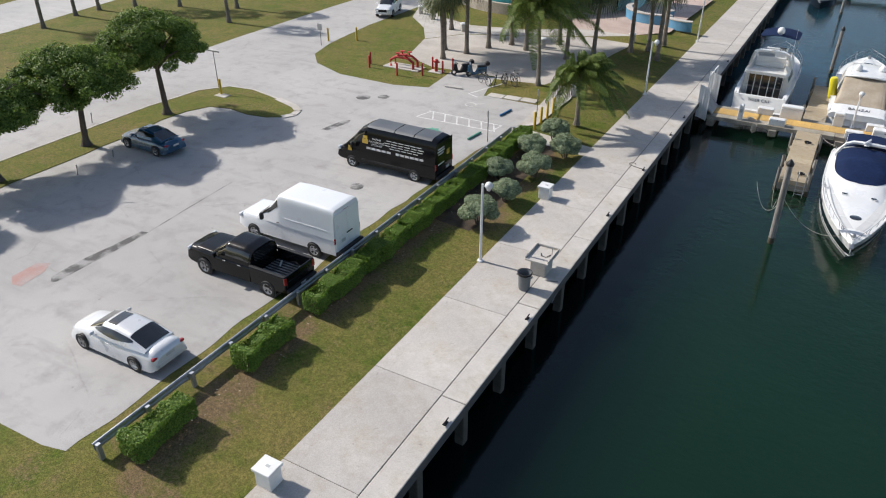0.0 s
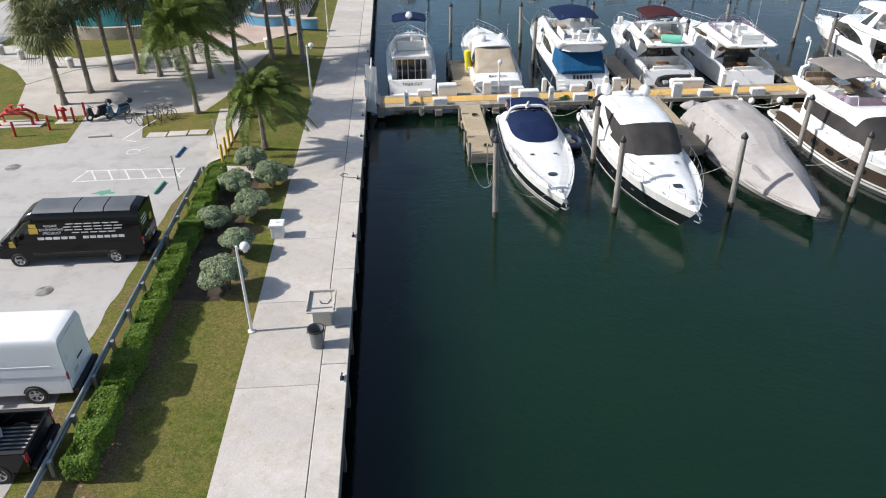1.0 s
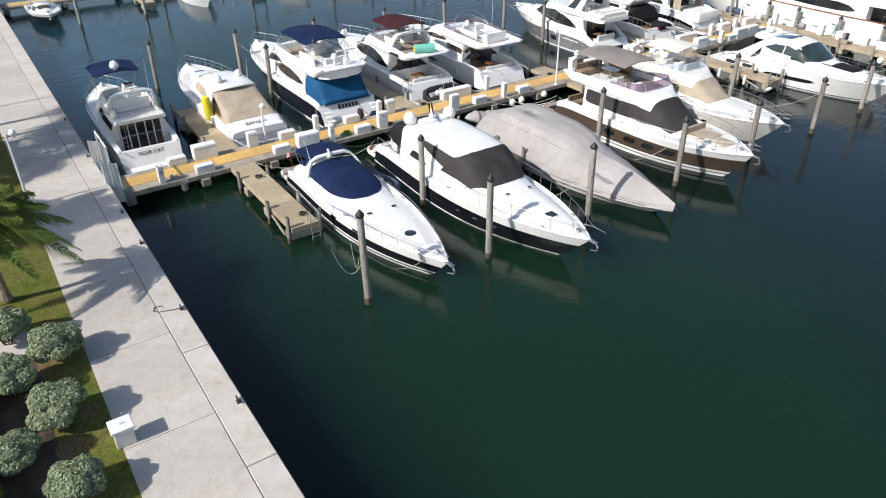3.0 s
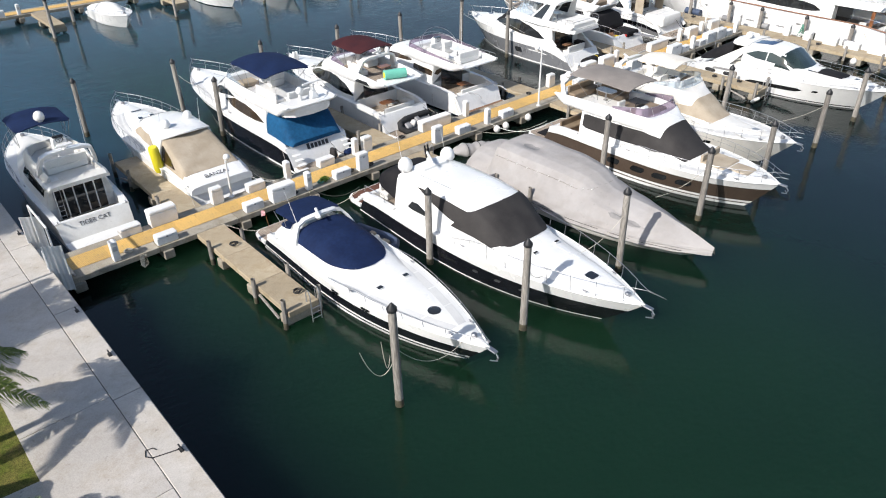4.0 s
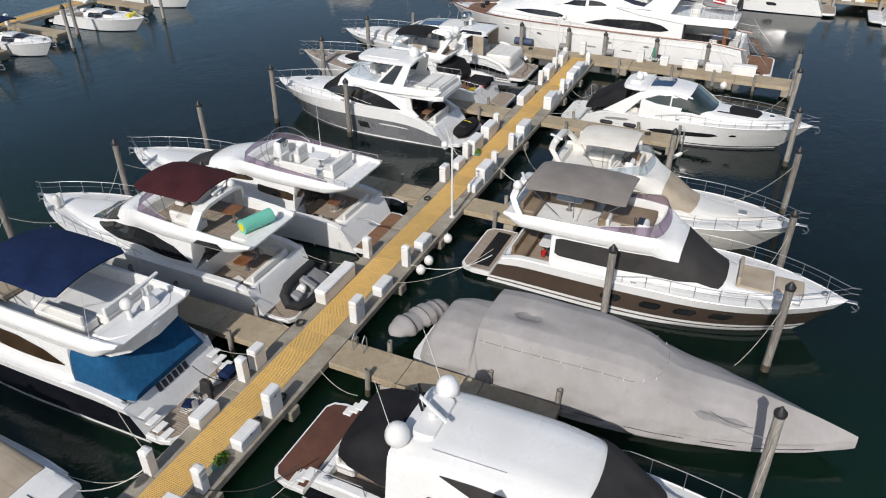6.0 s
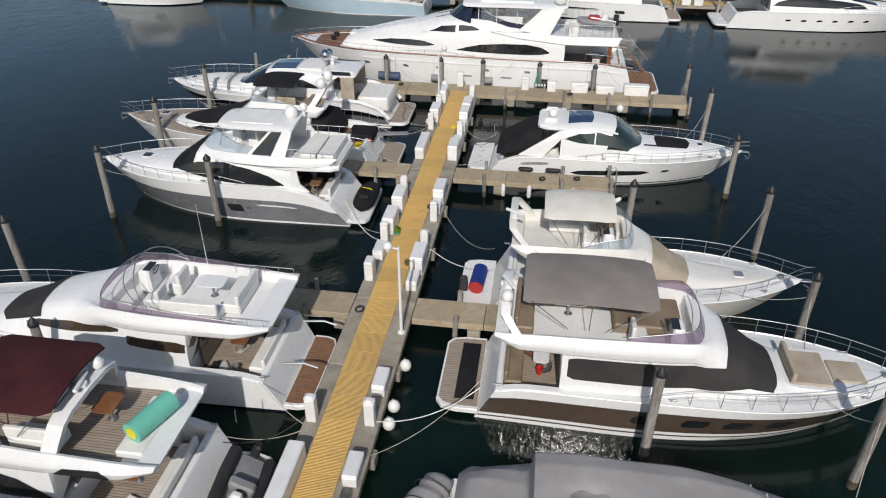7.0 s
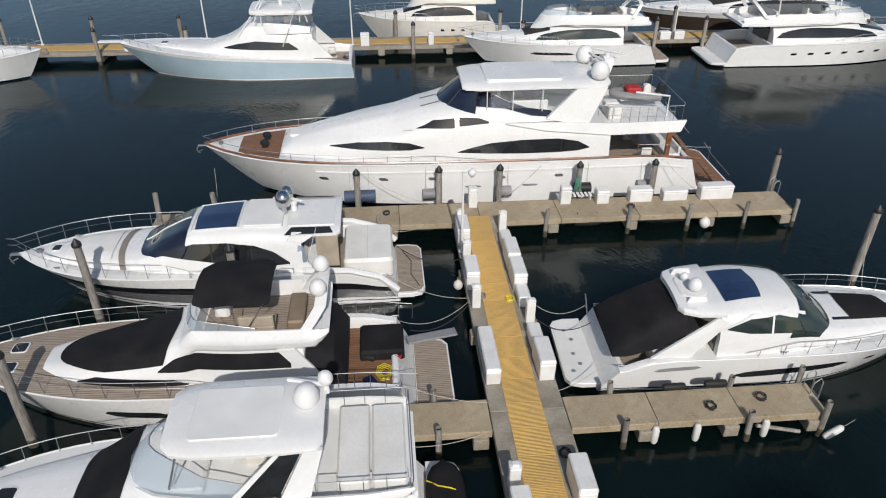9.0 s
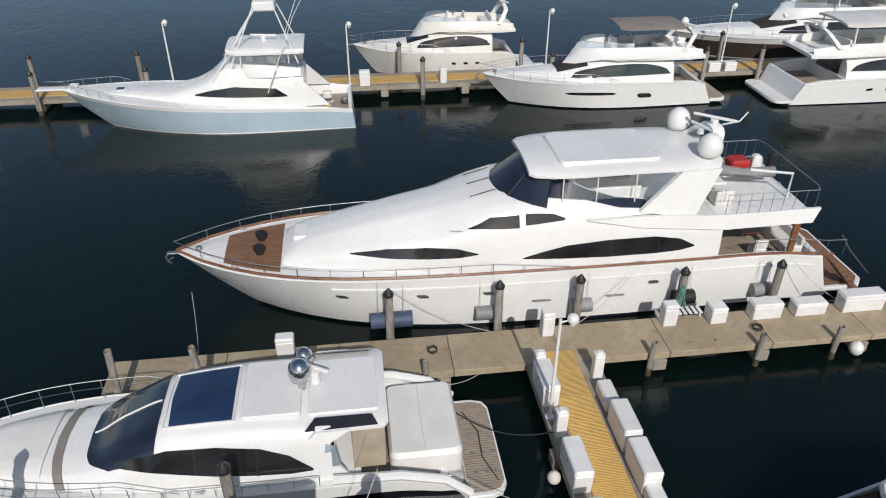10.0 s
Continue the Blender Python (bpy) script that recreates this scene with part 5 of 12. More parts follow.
    def screen(self, rows, k0, k1, h, lean=0.5, material="screen", name="windscreen", tall=None):
        """A low windscreen standing on the coaming's rim from point k0 to k1 of its rows."""
        g = Geo()
        line = [r[4] for r in rows[k0:k1 + 1]]
        mid = Vector((0, sum(p[1] for p in line) / len(line) - 1.2, 0))
        out = []
        for i, p in enumerate(line):
            q = Vector(p)
            d = (mid - q)
            d.z = 0
            d.normalize()
            e = min(i, len(line) - 1 - i)
            hh = tall(p[1]) if tall else h * min(1.0, 0.35 + 0.4 * e)
            out.append([q, q + d * hh * lean + Vector((0, 0, hh))])
        g.grid(out)
        ob = part(name, g, material, self.t)
        ob.visible_shadow = False
        g = Geo()
        g.tube([r[1] for r in out], 0.018, 5)
        part("windscreen_rim", g, "chrome", self.t)

    def seat(self, x, y, z, sx, sy, h=0.42, back=None, material="vinyl", turn=0):
        """A padded bench; back: 'y+', 'y-', 'x+', 'x-' or None."""
        base = part("seat", Geo().box(x, y, z, sx, sy, h, 0.06, turn), material, self.t)
        if back:
            d = 1 if back[1] == "+" else -1
            if back[0] == "y":
                part("backrest", Geo().box(x, y + d * (sy / 2 - 0.09), z + h - 0.02, sx, 0.16, 0.42, 0.06), material, base)
            else:
                part("backrest", Geo().box(x + d * (sx / 2 - 0.09), y, z + h - 0.02, 0.16, sy, 0.42, 0.06), material, base)
        return base

    def helm(self, x, y, z, material="white"):
        g = Geo()
        g.box(x, y, z, 0.95, 0.55, 0.95, 0.08, taper=0.8)
        h = part("helm_console", g, material, self.t)
        g = Geo()
        ring = [(x + 0.2 * math.cos(a), y - 0.36 - 0.06 * math.sin(a), z + 0.85 + 0.19 * math.sin(a)) for a in [2 * math.pi * i / 14 for i in range(15)]]
        g.tube(ring, 0.018, 5)
        for a in (0.5, 2.6, 4.7):
            g.tube([(x, y - 0.34, z + 0.85), (x + 0.2 * math.cos(a), y - 0.36, z + 0.85 + 0.19 * math.sin(a))], 0.012, 4)
        part("steering_wheel", g, "trimblack", h)
        part("instrument_panel", Geo().box(x, y - 0.12, z + 0.94, 0.6, 0.28, 0.05, 0.01), "glass", h)

    def table(self, x, y, z, sx, sy, material="varnish"):
        t = part("table", Geo().prism(rounded(x - sx / 2, y - sy / 2, x + sx / 2, y + sy / 2, min(sx, sy) * 0.25), z + 0.62, z + 0.67), material, self.t)
        part("table_leg", Geo().lathe(x, y, [(0.16, z), (0.05, z + 0.06), (0.05, z + 0.62)], 8), "chrome", t)

    def dome(self, x, y, z, r=0.32, stem=0.25, material="white"):
        g = Geo()
        g.lathe(x, y, [(r * 0.45, z), (r * 0.4, z + stem), (r * 0.8, z + stem + 0.02), (r, z + stem + r * 0.45), (r, z + stem + r * 0.9), (r * 0.82, z + stem + r * 1.4), (r * 0.45, z + stem + r * 1.75), (0.02, z + stem + r * 1.85)], 14)
        part("satellite_dome", g, material, self.t, "rounded dome antenna", 60)

    def radar(self, x, y, z, span=1.3, turn=20, stem=0.3):
        b = part("radar_base", Geo().lathe(x, y, [(0.16, z), (0.13, z + stem * 0.6), (0.17, z + stem * 0.65), (0.17, z + stem)], 10), "white", self.t)
        part("radar_bar", Geo().box(x, y, z + stem + 0.01, span, 0.13, 0.11, 0.04, turn), "white", b)

    def arch(self, y, z0, half0, z1, half1, rake=-0.6, w=0.32, t=0.16, material="white", name="radar_arch"):
        """A swept radar arch: two legs and a beam, flat in section."""
        g = Geo()
        path = [(half0, y, z0), ((half0 + half1) / 2, y + rake * 0.55, (z0 + z1) / 2), (half1, y + rake * 0.95, z1 - 0.15), (half1 * 0.7, y + rake, z1), (0, y + rake, z1 + 0.04)]
        path = path + [(-a, b, c) for a, b, c in reversed(path[:-1])]
        rows = []
        for i, p in enumerate(path):
            a, b = Vector(path[max(i - 1, 0)]), Vector(path[min(i + 1, len(path) - 1)])
            d = (b - a)
            d.y = 0
            d.normalize()
            nrm = Vector((-d.z, 0, d.x)) * (t / 2)
            q = Vector(p)
            rows.append([q + nrm - Vector((0, w / 2, 0)), q + nrm + Vector((0, w / 2, 0)), q - nrm + Vector((0, w / 2, 0)), q - nrm - Vector((0, w / 2, 0))])
        g.grid(rows, wrap=True)
        g.add(rows[0], [(0, 1, 2, 3)])
        g.add(rows[-1], [(3, 2, 1, 0)])
        part(name, g, material, self.t, smooth=40)

    def frame_bows(self, y0, y1, z0, z1, half, mat="chrome"):
        """Folding frame tubes that carry a bimini."""
        for side in (1, -1):
            mid = (y0 + y1) / 2
            for y in (y0 + 0.1, mid, y1 - 0.1):
                g = Geo()
                g.tube([(side * half * 0.90, mid + (y - mid) * 0.35, z0 - 0.06), (side * half * 0.98, y, z1)], 0.017, 5)
                part("bimini_pole", g, mat, self.t)

    def hatch(self, x, y, sx, sy, material="glass", h=None, z=None):
        if z is None:
            w, zs = self.edge(y)
            z = zs - 0.03 + 0.09 * (1 - (x / w) ** 2) if w > 0.1 else zs
            if h:
                z = max(z, h.at(y, 0)[2])
        o = part("deck_hatch", Geo().prism(rounded(x - sx / 2, y - sy / 2, x + sx / 2, y + sy / 2, min(sx, sy) * 0.22), z - 0.03, z + 0.035, bevel=0.015), "alu", self.t)
        part("hatch_glass", Geo().prism(rounded(x - sx * 0.42, y - sy * 0.42, x + sx * 0.42, y + sy * 0.42, min(sx, sy) * 0.18), z + 0.02, z + 0.042), material, o)

    def treads(self, y0, y1, n=4, wide=0.42, inset=0.34):
        """Grey non-slip panels along the side decks."""
        for side in (1, -1):
            for k in range(n):
                a, c = y0 + (y1 - y0) * k / n, y0 + (y1 - y0) * (k + 0.94) / n
                rows = []
                for i in range(5):
                    y = a + (c - a) * i / 4
                    w, z = self.edge(y, 0.02)
                    row = []
                    for e in (inset, inset + wide):
                        x = max(w - e, 0.02)
                        row.append((side * x, y, z - 0.03 + 0.09 * (1 - (x / w) ** 2) + 0.012))
                    rows.append(row)
                g = Geo()
                g.grid(rows, flip=side < 0)
                part("deck_tread", g, "tread", self.t)

    def anchor(self):
        w, z = self.edge(self.L)
        g = Geo()
        y = self.L
        g.box(0, y + 0.05, z - 0.06, 0.22, 0.7, 0.07, 0.02)
        g.tube([(0, y + 0.3, z - 0.02), (0, y + 0.5, z - 0.22), (0, y + 0.42, z - 0.42)], 0.035, 6)
        g.tube([(-0.22, y + 0.25, z - 0.38), (0, y + 0.46, z - 0.42), (0.22, y + 0.25, z - 0.38)], 0.03, 6)
        part("anchor", g, "chrome", self.t)
        g = Geo()
        g.lathe(0, y - 0.9, [(0.13, z), (0.13, z + 0.16), (0.09, z + 0.2)], 10)
        part("windlass", g, "chrome", self.t)

    def cleats(self, ys):
        g = Geo()
        g.box(0, 0, 0, 0.05, 0.28, 0.05, 0.015)
        g.box(0, -0.06, -0.05, 0.04, 0.04, 0.06, 0.01)
        g.box(0, 0.06, -0.05, 0.04, 0.04, 0.06, 0.01)
        me = g.mesh("cleat", mats_of("chrome"))
        for y in ys:
            w, z = self.edge(y, 0.16)
            for side in (1, -1):
                part("cleat", me, "", self.t).matrix_basis = pose(side * w, y, z + 0.08)

    def clutter(self, x0, x1, y0, y1, z, seed, n=5):
        """Loose lines, cushions and a bucket lying about in a cockpit."""
        rng = random.Random(seed)
        for k in range(n):
            x, y = rng.uniform(x0, x1), rng.uniform(y0, y1)
            kind = k % 4
            if kind == 0:
                pts = [(x + 0.28 * math.cos(a * 0.9) * (0.6 + 0.05 * a), y + 0.22 * math.sin(a * 0.9) * (0.6 + 0.04 * a), z + 0.025 + 0.002 * a) for a in range(26)]
                part("loose_line", Geo().tube(pts, 0.018, 5), rng.choice(("rope", "yellowpl", "darkrope", "vinyl")), self.t)
            elif kind == 1:
                part("cushion", Geo().box(x, y, z + 0.005, 0.5, 0.42, 0.14, 0.06, rng.uniform(0, 90)), rng.choice(("seatgrey", "cream", "vinyl", "navy")), self.t)
            elif kind == 2:
                b = part("bucket", Geo().lathe(x, y, [(0.11, z + 0.005), (0.15, z + 0.28), (0.13, z + 0.27), (0.10, z + 0.06)], 12), rng.choice(("bin", "vinyl", "red")), self.t)
            else:
                part("gear_bag", Geo().box(x, y, z + 0.005, 0.55, 0.32, 0.26, 0.1, rng.uniform(0, 90)), rng.choice(("trimblack", "darkmat", "greyrubber")), self.t)

    def antenna(self, x, y, z, h, lean=0.1):
        part("whip_antenna", Geo().tube([(x, y, z), (x, y - lean * h, z + h)], 0.016, 5, r1=0.006), "alu", self.t)

    def fender(self, y, side, r=0.14, h=0.65, material="vinyl", drop=0.75):
        w, z = self.edge(y)
        x = side * (w + r)
        g = Geo()
        g.lathe(x, y, [(0.03, z - drop - h / 2), (r * 0.8, z - drop - h / 2 + 0.06), (r, z - drop - h * 0.3), (r, z - drop + h * 0.3), (r * 0.8, z - drop + h / 2 - 0.06), (0.03, z - drop + h / 2)], 10)
        f = part("fender", g, material, self.t)
        part("fender_line", Geo().tube([(x, y, z - drop + h / 2), (side * (w - 0.05), y, z + 0.05)], 0.01, 4), "rope", f)

    def name_plate(self, text, z, size, material="ink", x=0.0, y=None, tilt=0):
        """Lettering read from astern, on the transom or, where y is given, on a stern deck of that tilt."""
        c = bpy.data.curves.new("lettering", "FONT")
        c.body, c.size, c.align_x, c.extrude = text, size, "CENTER", 0.004
        c.materials.append(M[material])
        o = new("lettering", c)
        o.parent = self.t
        if y is None:
            y, tilt = self.transom_y(z) - 0.03, 90 - math.degrees(math.atan2(self.rake, self.sheer(0)))
        o.matrix_basis = pose(x, y, z, tilt, 0, 0)

    def wipers(self, h, y, n=3, reach=0.7):
        for k in range(n):
            u = (k - (n - 1) / 2) * 0.28
            g = Geo()
            g.tube([h.at(y + reach * 0.6, u, 0.05), h.at(y, u + 0.06, 0.05)], 0.014, 4)
            part("wiper", g, "trimblack", self.t)


SOUTH, NORTH = 180, 0


def berth(x, y, turn, lean=0.0):
    return pose(x, y, WATER, 0, 0, turn + lean)


def mooring(a, b, drop=0.35, material="rope", r=0.013):
    g = Geo()
    g.tube(sag(a, b, drop, 12), r, 5)
    solid("mooring_line", g, material, "slack mooring line between boat and dock", "rope", "mooring lines")


# boats with open cockpits, bows to the south -----------------------------------------
def express_navy():
    """White open cruiser under navy covers."""
    b = Boat("motor_yacht", berth(2.6, 52.2, SOUTH), "white open sports cruiser with dark hull band under navy covers", 15.3, 4.1, 1.30, 1.55,
             [(0.10, "white"), (0.16, "hullblack"), (0.24, "white"), (0.60, "hullblack"), (1.0, "white")], cockpit=0.10, floor=0.8, fore=2.0, overhang=0.10, platform=1.2, platmat="teak", full=0.40, stern=0.9)
    h = b.house([(1.3, 1.72, 1.5, 1.30, 1.75), (3.2, 1.76, 1.55, 1.30, 2.35), (5.2, 1.75, 1.5, 1.30, 2.3), (6.6, 1.7, 1.35, 1.32, 1.95), (8.0, 1.55, 1.1, 1.33, 1.58), (10.5, 1.2, 0.8, 1.38, 1.50), (13.6, 0.35, 0.2, 1.44, 1.54)], square=3.2)
    b.over_top(h, 3.1, 7.5, lambda k: 0.80 * math.sqrt(max(1 - (max(k - 0.5, 0) / 0.5) ** 2.2, 0.0004)), "navy", "canvas_cover", 0.035, "navy canvas cover over the cockpit")
    b.slab("bimini_cover", [(0.7, 1.15), (0.95, 1.3), (2.75, 1.35), (2.95, 1.25)], 2.42, 0.05, "navy", 0.1, "navy canvas top", lift=lambda y: 0.10 * (y - 1.8))
    b.arch(3.4, 1.7, 1.72, 2.62, 1.25, -0.35, 0.3, 0.12)
    b.frame_bows(0.8, 2.9, 1.7, 2.45, 1.4)
    b.seat(0, 1.9, 1.72, 2.6, 1.1, 0.2, None, "navy")
    b.radar(0.15, 3.2, 2.58, 1.0, 70, 0.18)
    part("round_hatch", Geo().lathe(0, 11.9, [(0.30, 1.44), (0.30, 1.53), (0.25, 1.545)], 20), "glass", b.t)
    for x, y in ((-0.75, 9.0), (0.75, 9.0)):
        b.hatch(x, y, 0.34, 0.26, "glass", h)
    b.rail(6.6, 0.24, 8, wire=False, past=-0.2)
    b.treads(7.5, 13.5)
    b.anchor()
    b.cleats([1.0, 8.2, 13.6])
    b.hull_window(0.46, 0.50, 0.62, 0.74, name="porthole")
    b.hull_window(0.60, 0.64, 0.62, 0.74, name="porthole")
    b.antenna(1.3, 3.2, 2.4, 2.0, 0.6)
    g = Geo()
    g.tube([(0.9, -0.9, 0.42), (0.9, -1.15, 1.5)], 0.015, 5)
    p = part("flag_staff", g, "varnish", b.t)
    g = Geo()
    g.grid([[(0.9, -1.12 - 0.02 * i, 1.45 - 0.16 * i), (0.95 + 0.03 * i, -1.42, 1.35 - 0.17 * i), (0.9, -1.6, 1.2 - 0.18 * i)] for i in range(3)])
    part("flag", g, "flag", p, "small faded red and white flag")
    return b


def sport_black():
    """Large white sports yacht with a black hull."""
    b = Boat("motor_yacht", berth(9.1, 52.1, SOUTH), "white hardtop sports yacht with black hull and screened windows", 18.0, 4.9, 1.55, 1.95,
             [(0.05, "white"), (0.62, "hullblack"), (1.0, "white")], cockpit=0.20, floor=0.95, fore=2.25, overhang=0.12, platform=1.35, platmat="darkmat", full=0.45, stern=0.88)
    h = b.loft([(3.3, [(0, 3.52), (1.1, 3.47), (1.6, 3.32), (1.72, 3.1), (1.85, 2.4), (2.0, 1.5)]), (5.0, [(0, 3.72), (1.1, 3.68), (1.6, 3.5), (1.73, 3.3), (1.95, 2.4), (2.1, 1.5)]),
                (7.5, [(0, 3.82), (1.1, 3.77), (1.6, 3.55), (1.75, 3.32), (2.0, 2.4), (2.12, 1.55)]), (9.3, [(0, 3.72), (1.05, 3.65), (1.5, 3.42), (1.68, 3.2), (1.95, 2.4), (2.05, 1.6)]),
                (10.5, [(0, 3.05), (0.95, 2.97), (1.35, 2.78), (1.55, 2.6), (1.8, 2.2), (1.95, 1.65)]), (11.6, [(0, 2.35), (0.85, 2.3), (1.2, 2.2), (1.4, 2.12), (1.6, 1.95), (1.75, 1.7)]),
                (14.6, [(0, 2.12), (0.6, 2.1), (0.85, 2.04), (1.0, 1.98), (1.1, 1.9), (1.2, 1.8)]), (17.2, [(0, 2.04), (0.15, 2.03), (0.22, 2.02), (0.28, 2.0), (0.32, 1.98), (0.35, 1.9)])])
    b.glazing(h, 4.1, lambda k: 9.5 - 1.6 * k ** 2, lambda k: 11.5 - 0.2 * k - 0.75 * k ** 3, "mesh", "windscreen_screen", "charcoal mesh screen over the windscreen", 0.045)
    b.flank(h, [(5.1, 3.26, 3.30), (6.2, 2.92, 3.36), (7.6, 2.62, 3.36), (9.1, 2.40, 3.28), (10.0, 2.28, 2.85), (10.7, 2.30, 2.45)], "mesh", "side_screen", 0.026, "charcoal mesh screen over the side window")
    b.flank(h, [(4.5, 2.02, 2.04), (4.8, 1.98, 2.42), (5.3, 2.0, 2.46), (6.4, 2.06, 2.14)], "glass")
    c = b.house([(1.35, 1.55, 1.4, 2.2, 2.75), (1.8, 1.7, 1.5, 2.05, 3.05), (3.0, 1.80, 1.58, 1.85, 3.36), (4.3, 1.9, 1.6, 2.1, 3.58)], "black", 4.0, "cockpit_enclosure", "black mesh awning over the aft cockpit")
    # raised moulding for the antennas at the aft end of the roof
    part("antenna_base", Geo().prism(rounded(-0.95, 3.7, 0.95, 4.5, 0.2), 3.5, 3.78, bevel=0.06), "white", b.t)
    for s, y in ((1, 3.45), (-1, 4.0)):
        b.dome(s * 1.25, y, 3.40, 0.40, 0.12)
    b.radar(0.1, 4.1, 3.76, 1.5, 62, 0.3)
    g = Geo()
    for x in (-0.35, -0.15):
        g.tube([(x, 3.6, 3.6), (x, 3.4, 4.5)], 0.05, 6)
    part("mast", g, "black", b.t, "short black mast")
    b.hatch(0.1, 15.2, 0.62, 0.62, "glass", h)
    for x, y in ((-0.75, 12.4), (0.75, 12.4)):
        b.hatch(x, y, 0.3, 0.16, "trimblack", h, z=2.27)
    for x in (-0.5, 0.5):
        part("deck_seam", Geo().box(x, 13.2, 2.21, 0.02, 1.6, 0.012, 0.004), "tread", b.t)
    b.rail(8.0, 0.72, 9, wire=False, past=0.9)
    b.treads(8, 16)
    b.anchor()
    b.cleats([1.2, 9.0, 15.6])
    b.hull_window(0.40, 0.52, 0.30, 0.42)
    for s in (0.58, 0.66, 0.74):
        b.hull_window(s, s + 0.02, 0.34, 0.44, "chrome", name="porthole")
    b.antenna(-1.3, 3.9, 3.4, 2.6, 0.3)
    b.antenna(1.3, 3.4, 3.4, 2.4, 0.25)
    part("roof_rail", Geo().tube([h.at(4.6, 1.2, 0.04), h.at(7.0, 1.2, 0.04)], 0.02, 5), "galv", b.t)
    b.seat(0, 1.35, 0.95, 2.6, 0.7, 0.45, "y-")
    for s in (1, -1):
        for k in range(3):
            part("step", Geo().box(s * 1.75, -0.35 + 0.3 * k, 0.44 + 0.26 * k, 0.5, 0.34, 0.06, 0.015), "nonskid", b.t)
        part("quarter_rail", Geo().tube([(s * 2.1, 0.7, 1.5), (s * 2.12, 0.8, 1.9), (s * 2.15, 2.6, 1.95), (s * 2.2, 2.7, 1.6)], 0.018, 5), "chrome", b.t)
    return b


def covered_boat():
    """A yacht wholly under a grey canvas cover."""
    b = Boat("covered_yacht", berth(16.55, 51.2, SOUTH), "yacht wrapped in a weathered grey canvas cover", 16.0, 4.6, 0.78, 0.95,
             [(0.45, "white2"), (1.0, "greycanvas")], cockpit=0.02, fore=2.3, overhang=0.10, deck="greycanvas", platform=0.6, full=0.45, stern=0.86, rub="greycanvas", rake=0.1)
    h = Loft([(-0.15, [(0, 1.15), (0.8, 1.1), (1.3, 1.05), (1.6, 0.9), (1.85, 0.7), (1.95, 0.42)]), (0.3, [(0, 1.85), (0.8, 1.8), (1.3, 1.6), (1.75, 1.3), (2.05, 0.9), (2.15, 0.42)]),
              (1.1, [(0, 1.98), (0.8, 1.92), (1.35, 1.72), (1.8, 1.4), (2.15, 0.95), (2.25, 0.42)]), (1.9, [(0, 1.9), (0.8, 1.86), (1.4, 1.72), (1.85, 1.4), (2.25, 0.95), (2.35, 0.42)]),
              (2.12, [(0, 2.0), (0.85, 1.98), (1.42, 1.88), (1.8, 1.5), (2.25, 1.0), (2.38, 0.42)]), (2.26, [(0, 2.72), (0.9, 2.70), (1.45, 2.55), (1.72, 2.05), (2.25, 1.05), (2.4, 0.42)]),
              (3.5, [(0, 2.80), (0.9, 2.78), (1.5, 2.62), (1.75, 2.1), (2.28, 1.1), (2.42, 0.44)]), (6.5, [(0, 2.84), (0.9, 2.80), (1.45, 2.62), (1.68, 2.15), (2.3, 1.1), (2.45, 0.48)]),
              (8.4, [(0, 2.74), (0.8, 2.66), (1.25, 2.45), (1.55, 2.05), (2.25, 1.15), (2.42, 0.5)]), (9.2, [(0, 2.46), (0.7, 2.36), (1.1, 2.18), (1.45, 1.92), (2.15, 1.2), (2.38, 0.52)]),
              (9.9, [(0, 2.16), (0.6, 2.06), (1.1, 1.9), (1.5, 1.7), (2.05, 1.18), (2.28, 0.55)]), (12.5, [(0, 1.98), (0.4, 1.84), (0.8, 1.62), (1.15, 1.4), (1.5, 1.05), (1.72, 0.6)]),
              (14.5, [(0, 1.66), (0.2, 1.52), (0.45, 1.32), (0.65, 1.15), (0.8, 0.95), (0.95, 0.66)]), (16.1, [(0, 1.22), (0.03, 1.16), (0.06, 1.1), (0.08, 1.05), (0.1, 0.95), (0.12, 0.78)])])

    def sagged(y, v):
        x, yy, z = h.at(y, v)
        a = abs(v) / 5
        fold = 0.05 * math.sin(y * 4.3 + 5.0 * v) * max(a - 0.45, 0) + 0.03 * noise.noise(Vector((x * 1.1, y * 0.8, 3.3)))
        if y < 2.2:
            fold += 0.06 * math.sin(3.2 * y + 6.0 * a * (1 if v > 0 else -1)) * a
        pool = 0.16 * math.exp(-((y - 3.9) / 0.75) ** 2 - ((x - 0.2) / 0.35) ** 2) + 0.10 * math.exp(-((y - 11.6) / 1.0) ** 2 - ((x - 1.2) / 0.2) ** 2)
        crease = 0.05 * math.exp(-((y - 9.3 + 0.5 * a) / 0.18) ** 2) * (1 - a)
        return Vector((x * (1 + fold * 0.5), yy, z + fold * 0.8 - pool - crease))
    g = Geo()
    vs = [5 * j / 40 for j in range(-40, 41)]
    ys = sorted({-0.15 + 16.25 * i / 120 for i in range(121)} | {2.12, 2.19, 2.26})
    grid = [[sagged(y, v) for v in vs] for y in ys]
    g.grid(grid, flip=True)
    g.add(grid[0], [tuple(range(80, -1, -1))])
    part("canvas_cover", g, "greycanvas", b.t, "weathered grey canvas with folds", 60)
    # damp hollows where rain water stands
    for cy, cv, ry, rv in ((3.9, 0.22, 0.62, 0.26), (11.6, 3.1, 0.95, 0.34)):
        rows = []
        for i in range(9):
            k = -1 + i / 4
            e = math.sqrt(max(1 - k * k, 0.0)) * (1 + 0.25 * math.sin(5 * k + cy))
            rows.append([sagged(cy + ry * k, cv + rv * e * (-1 + j / 3)) + Vector((0, 0, 0.012)) for j in range(7)])
        part("wet_patch", Geo().grid(rows, flip=True), "wetcanvas", b.t, "dark damp hollow in the canvas")
    tie = Geo()
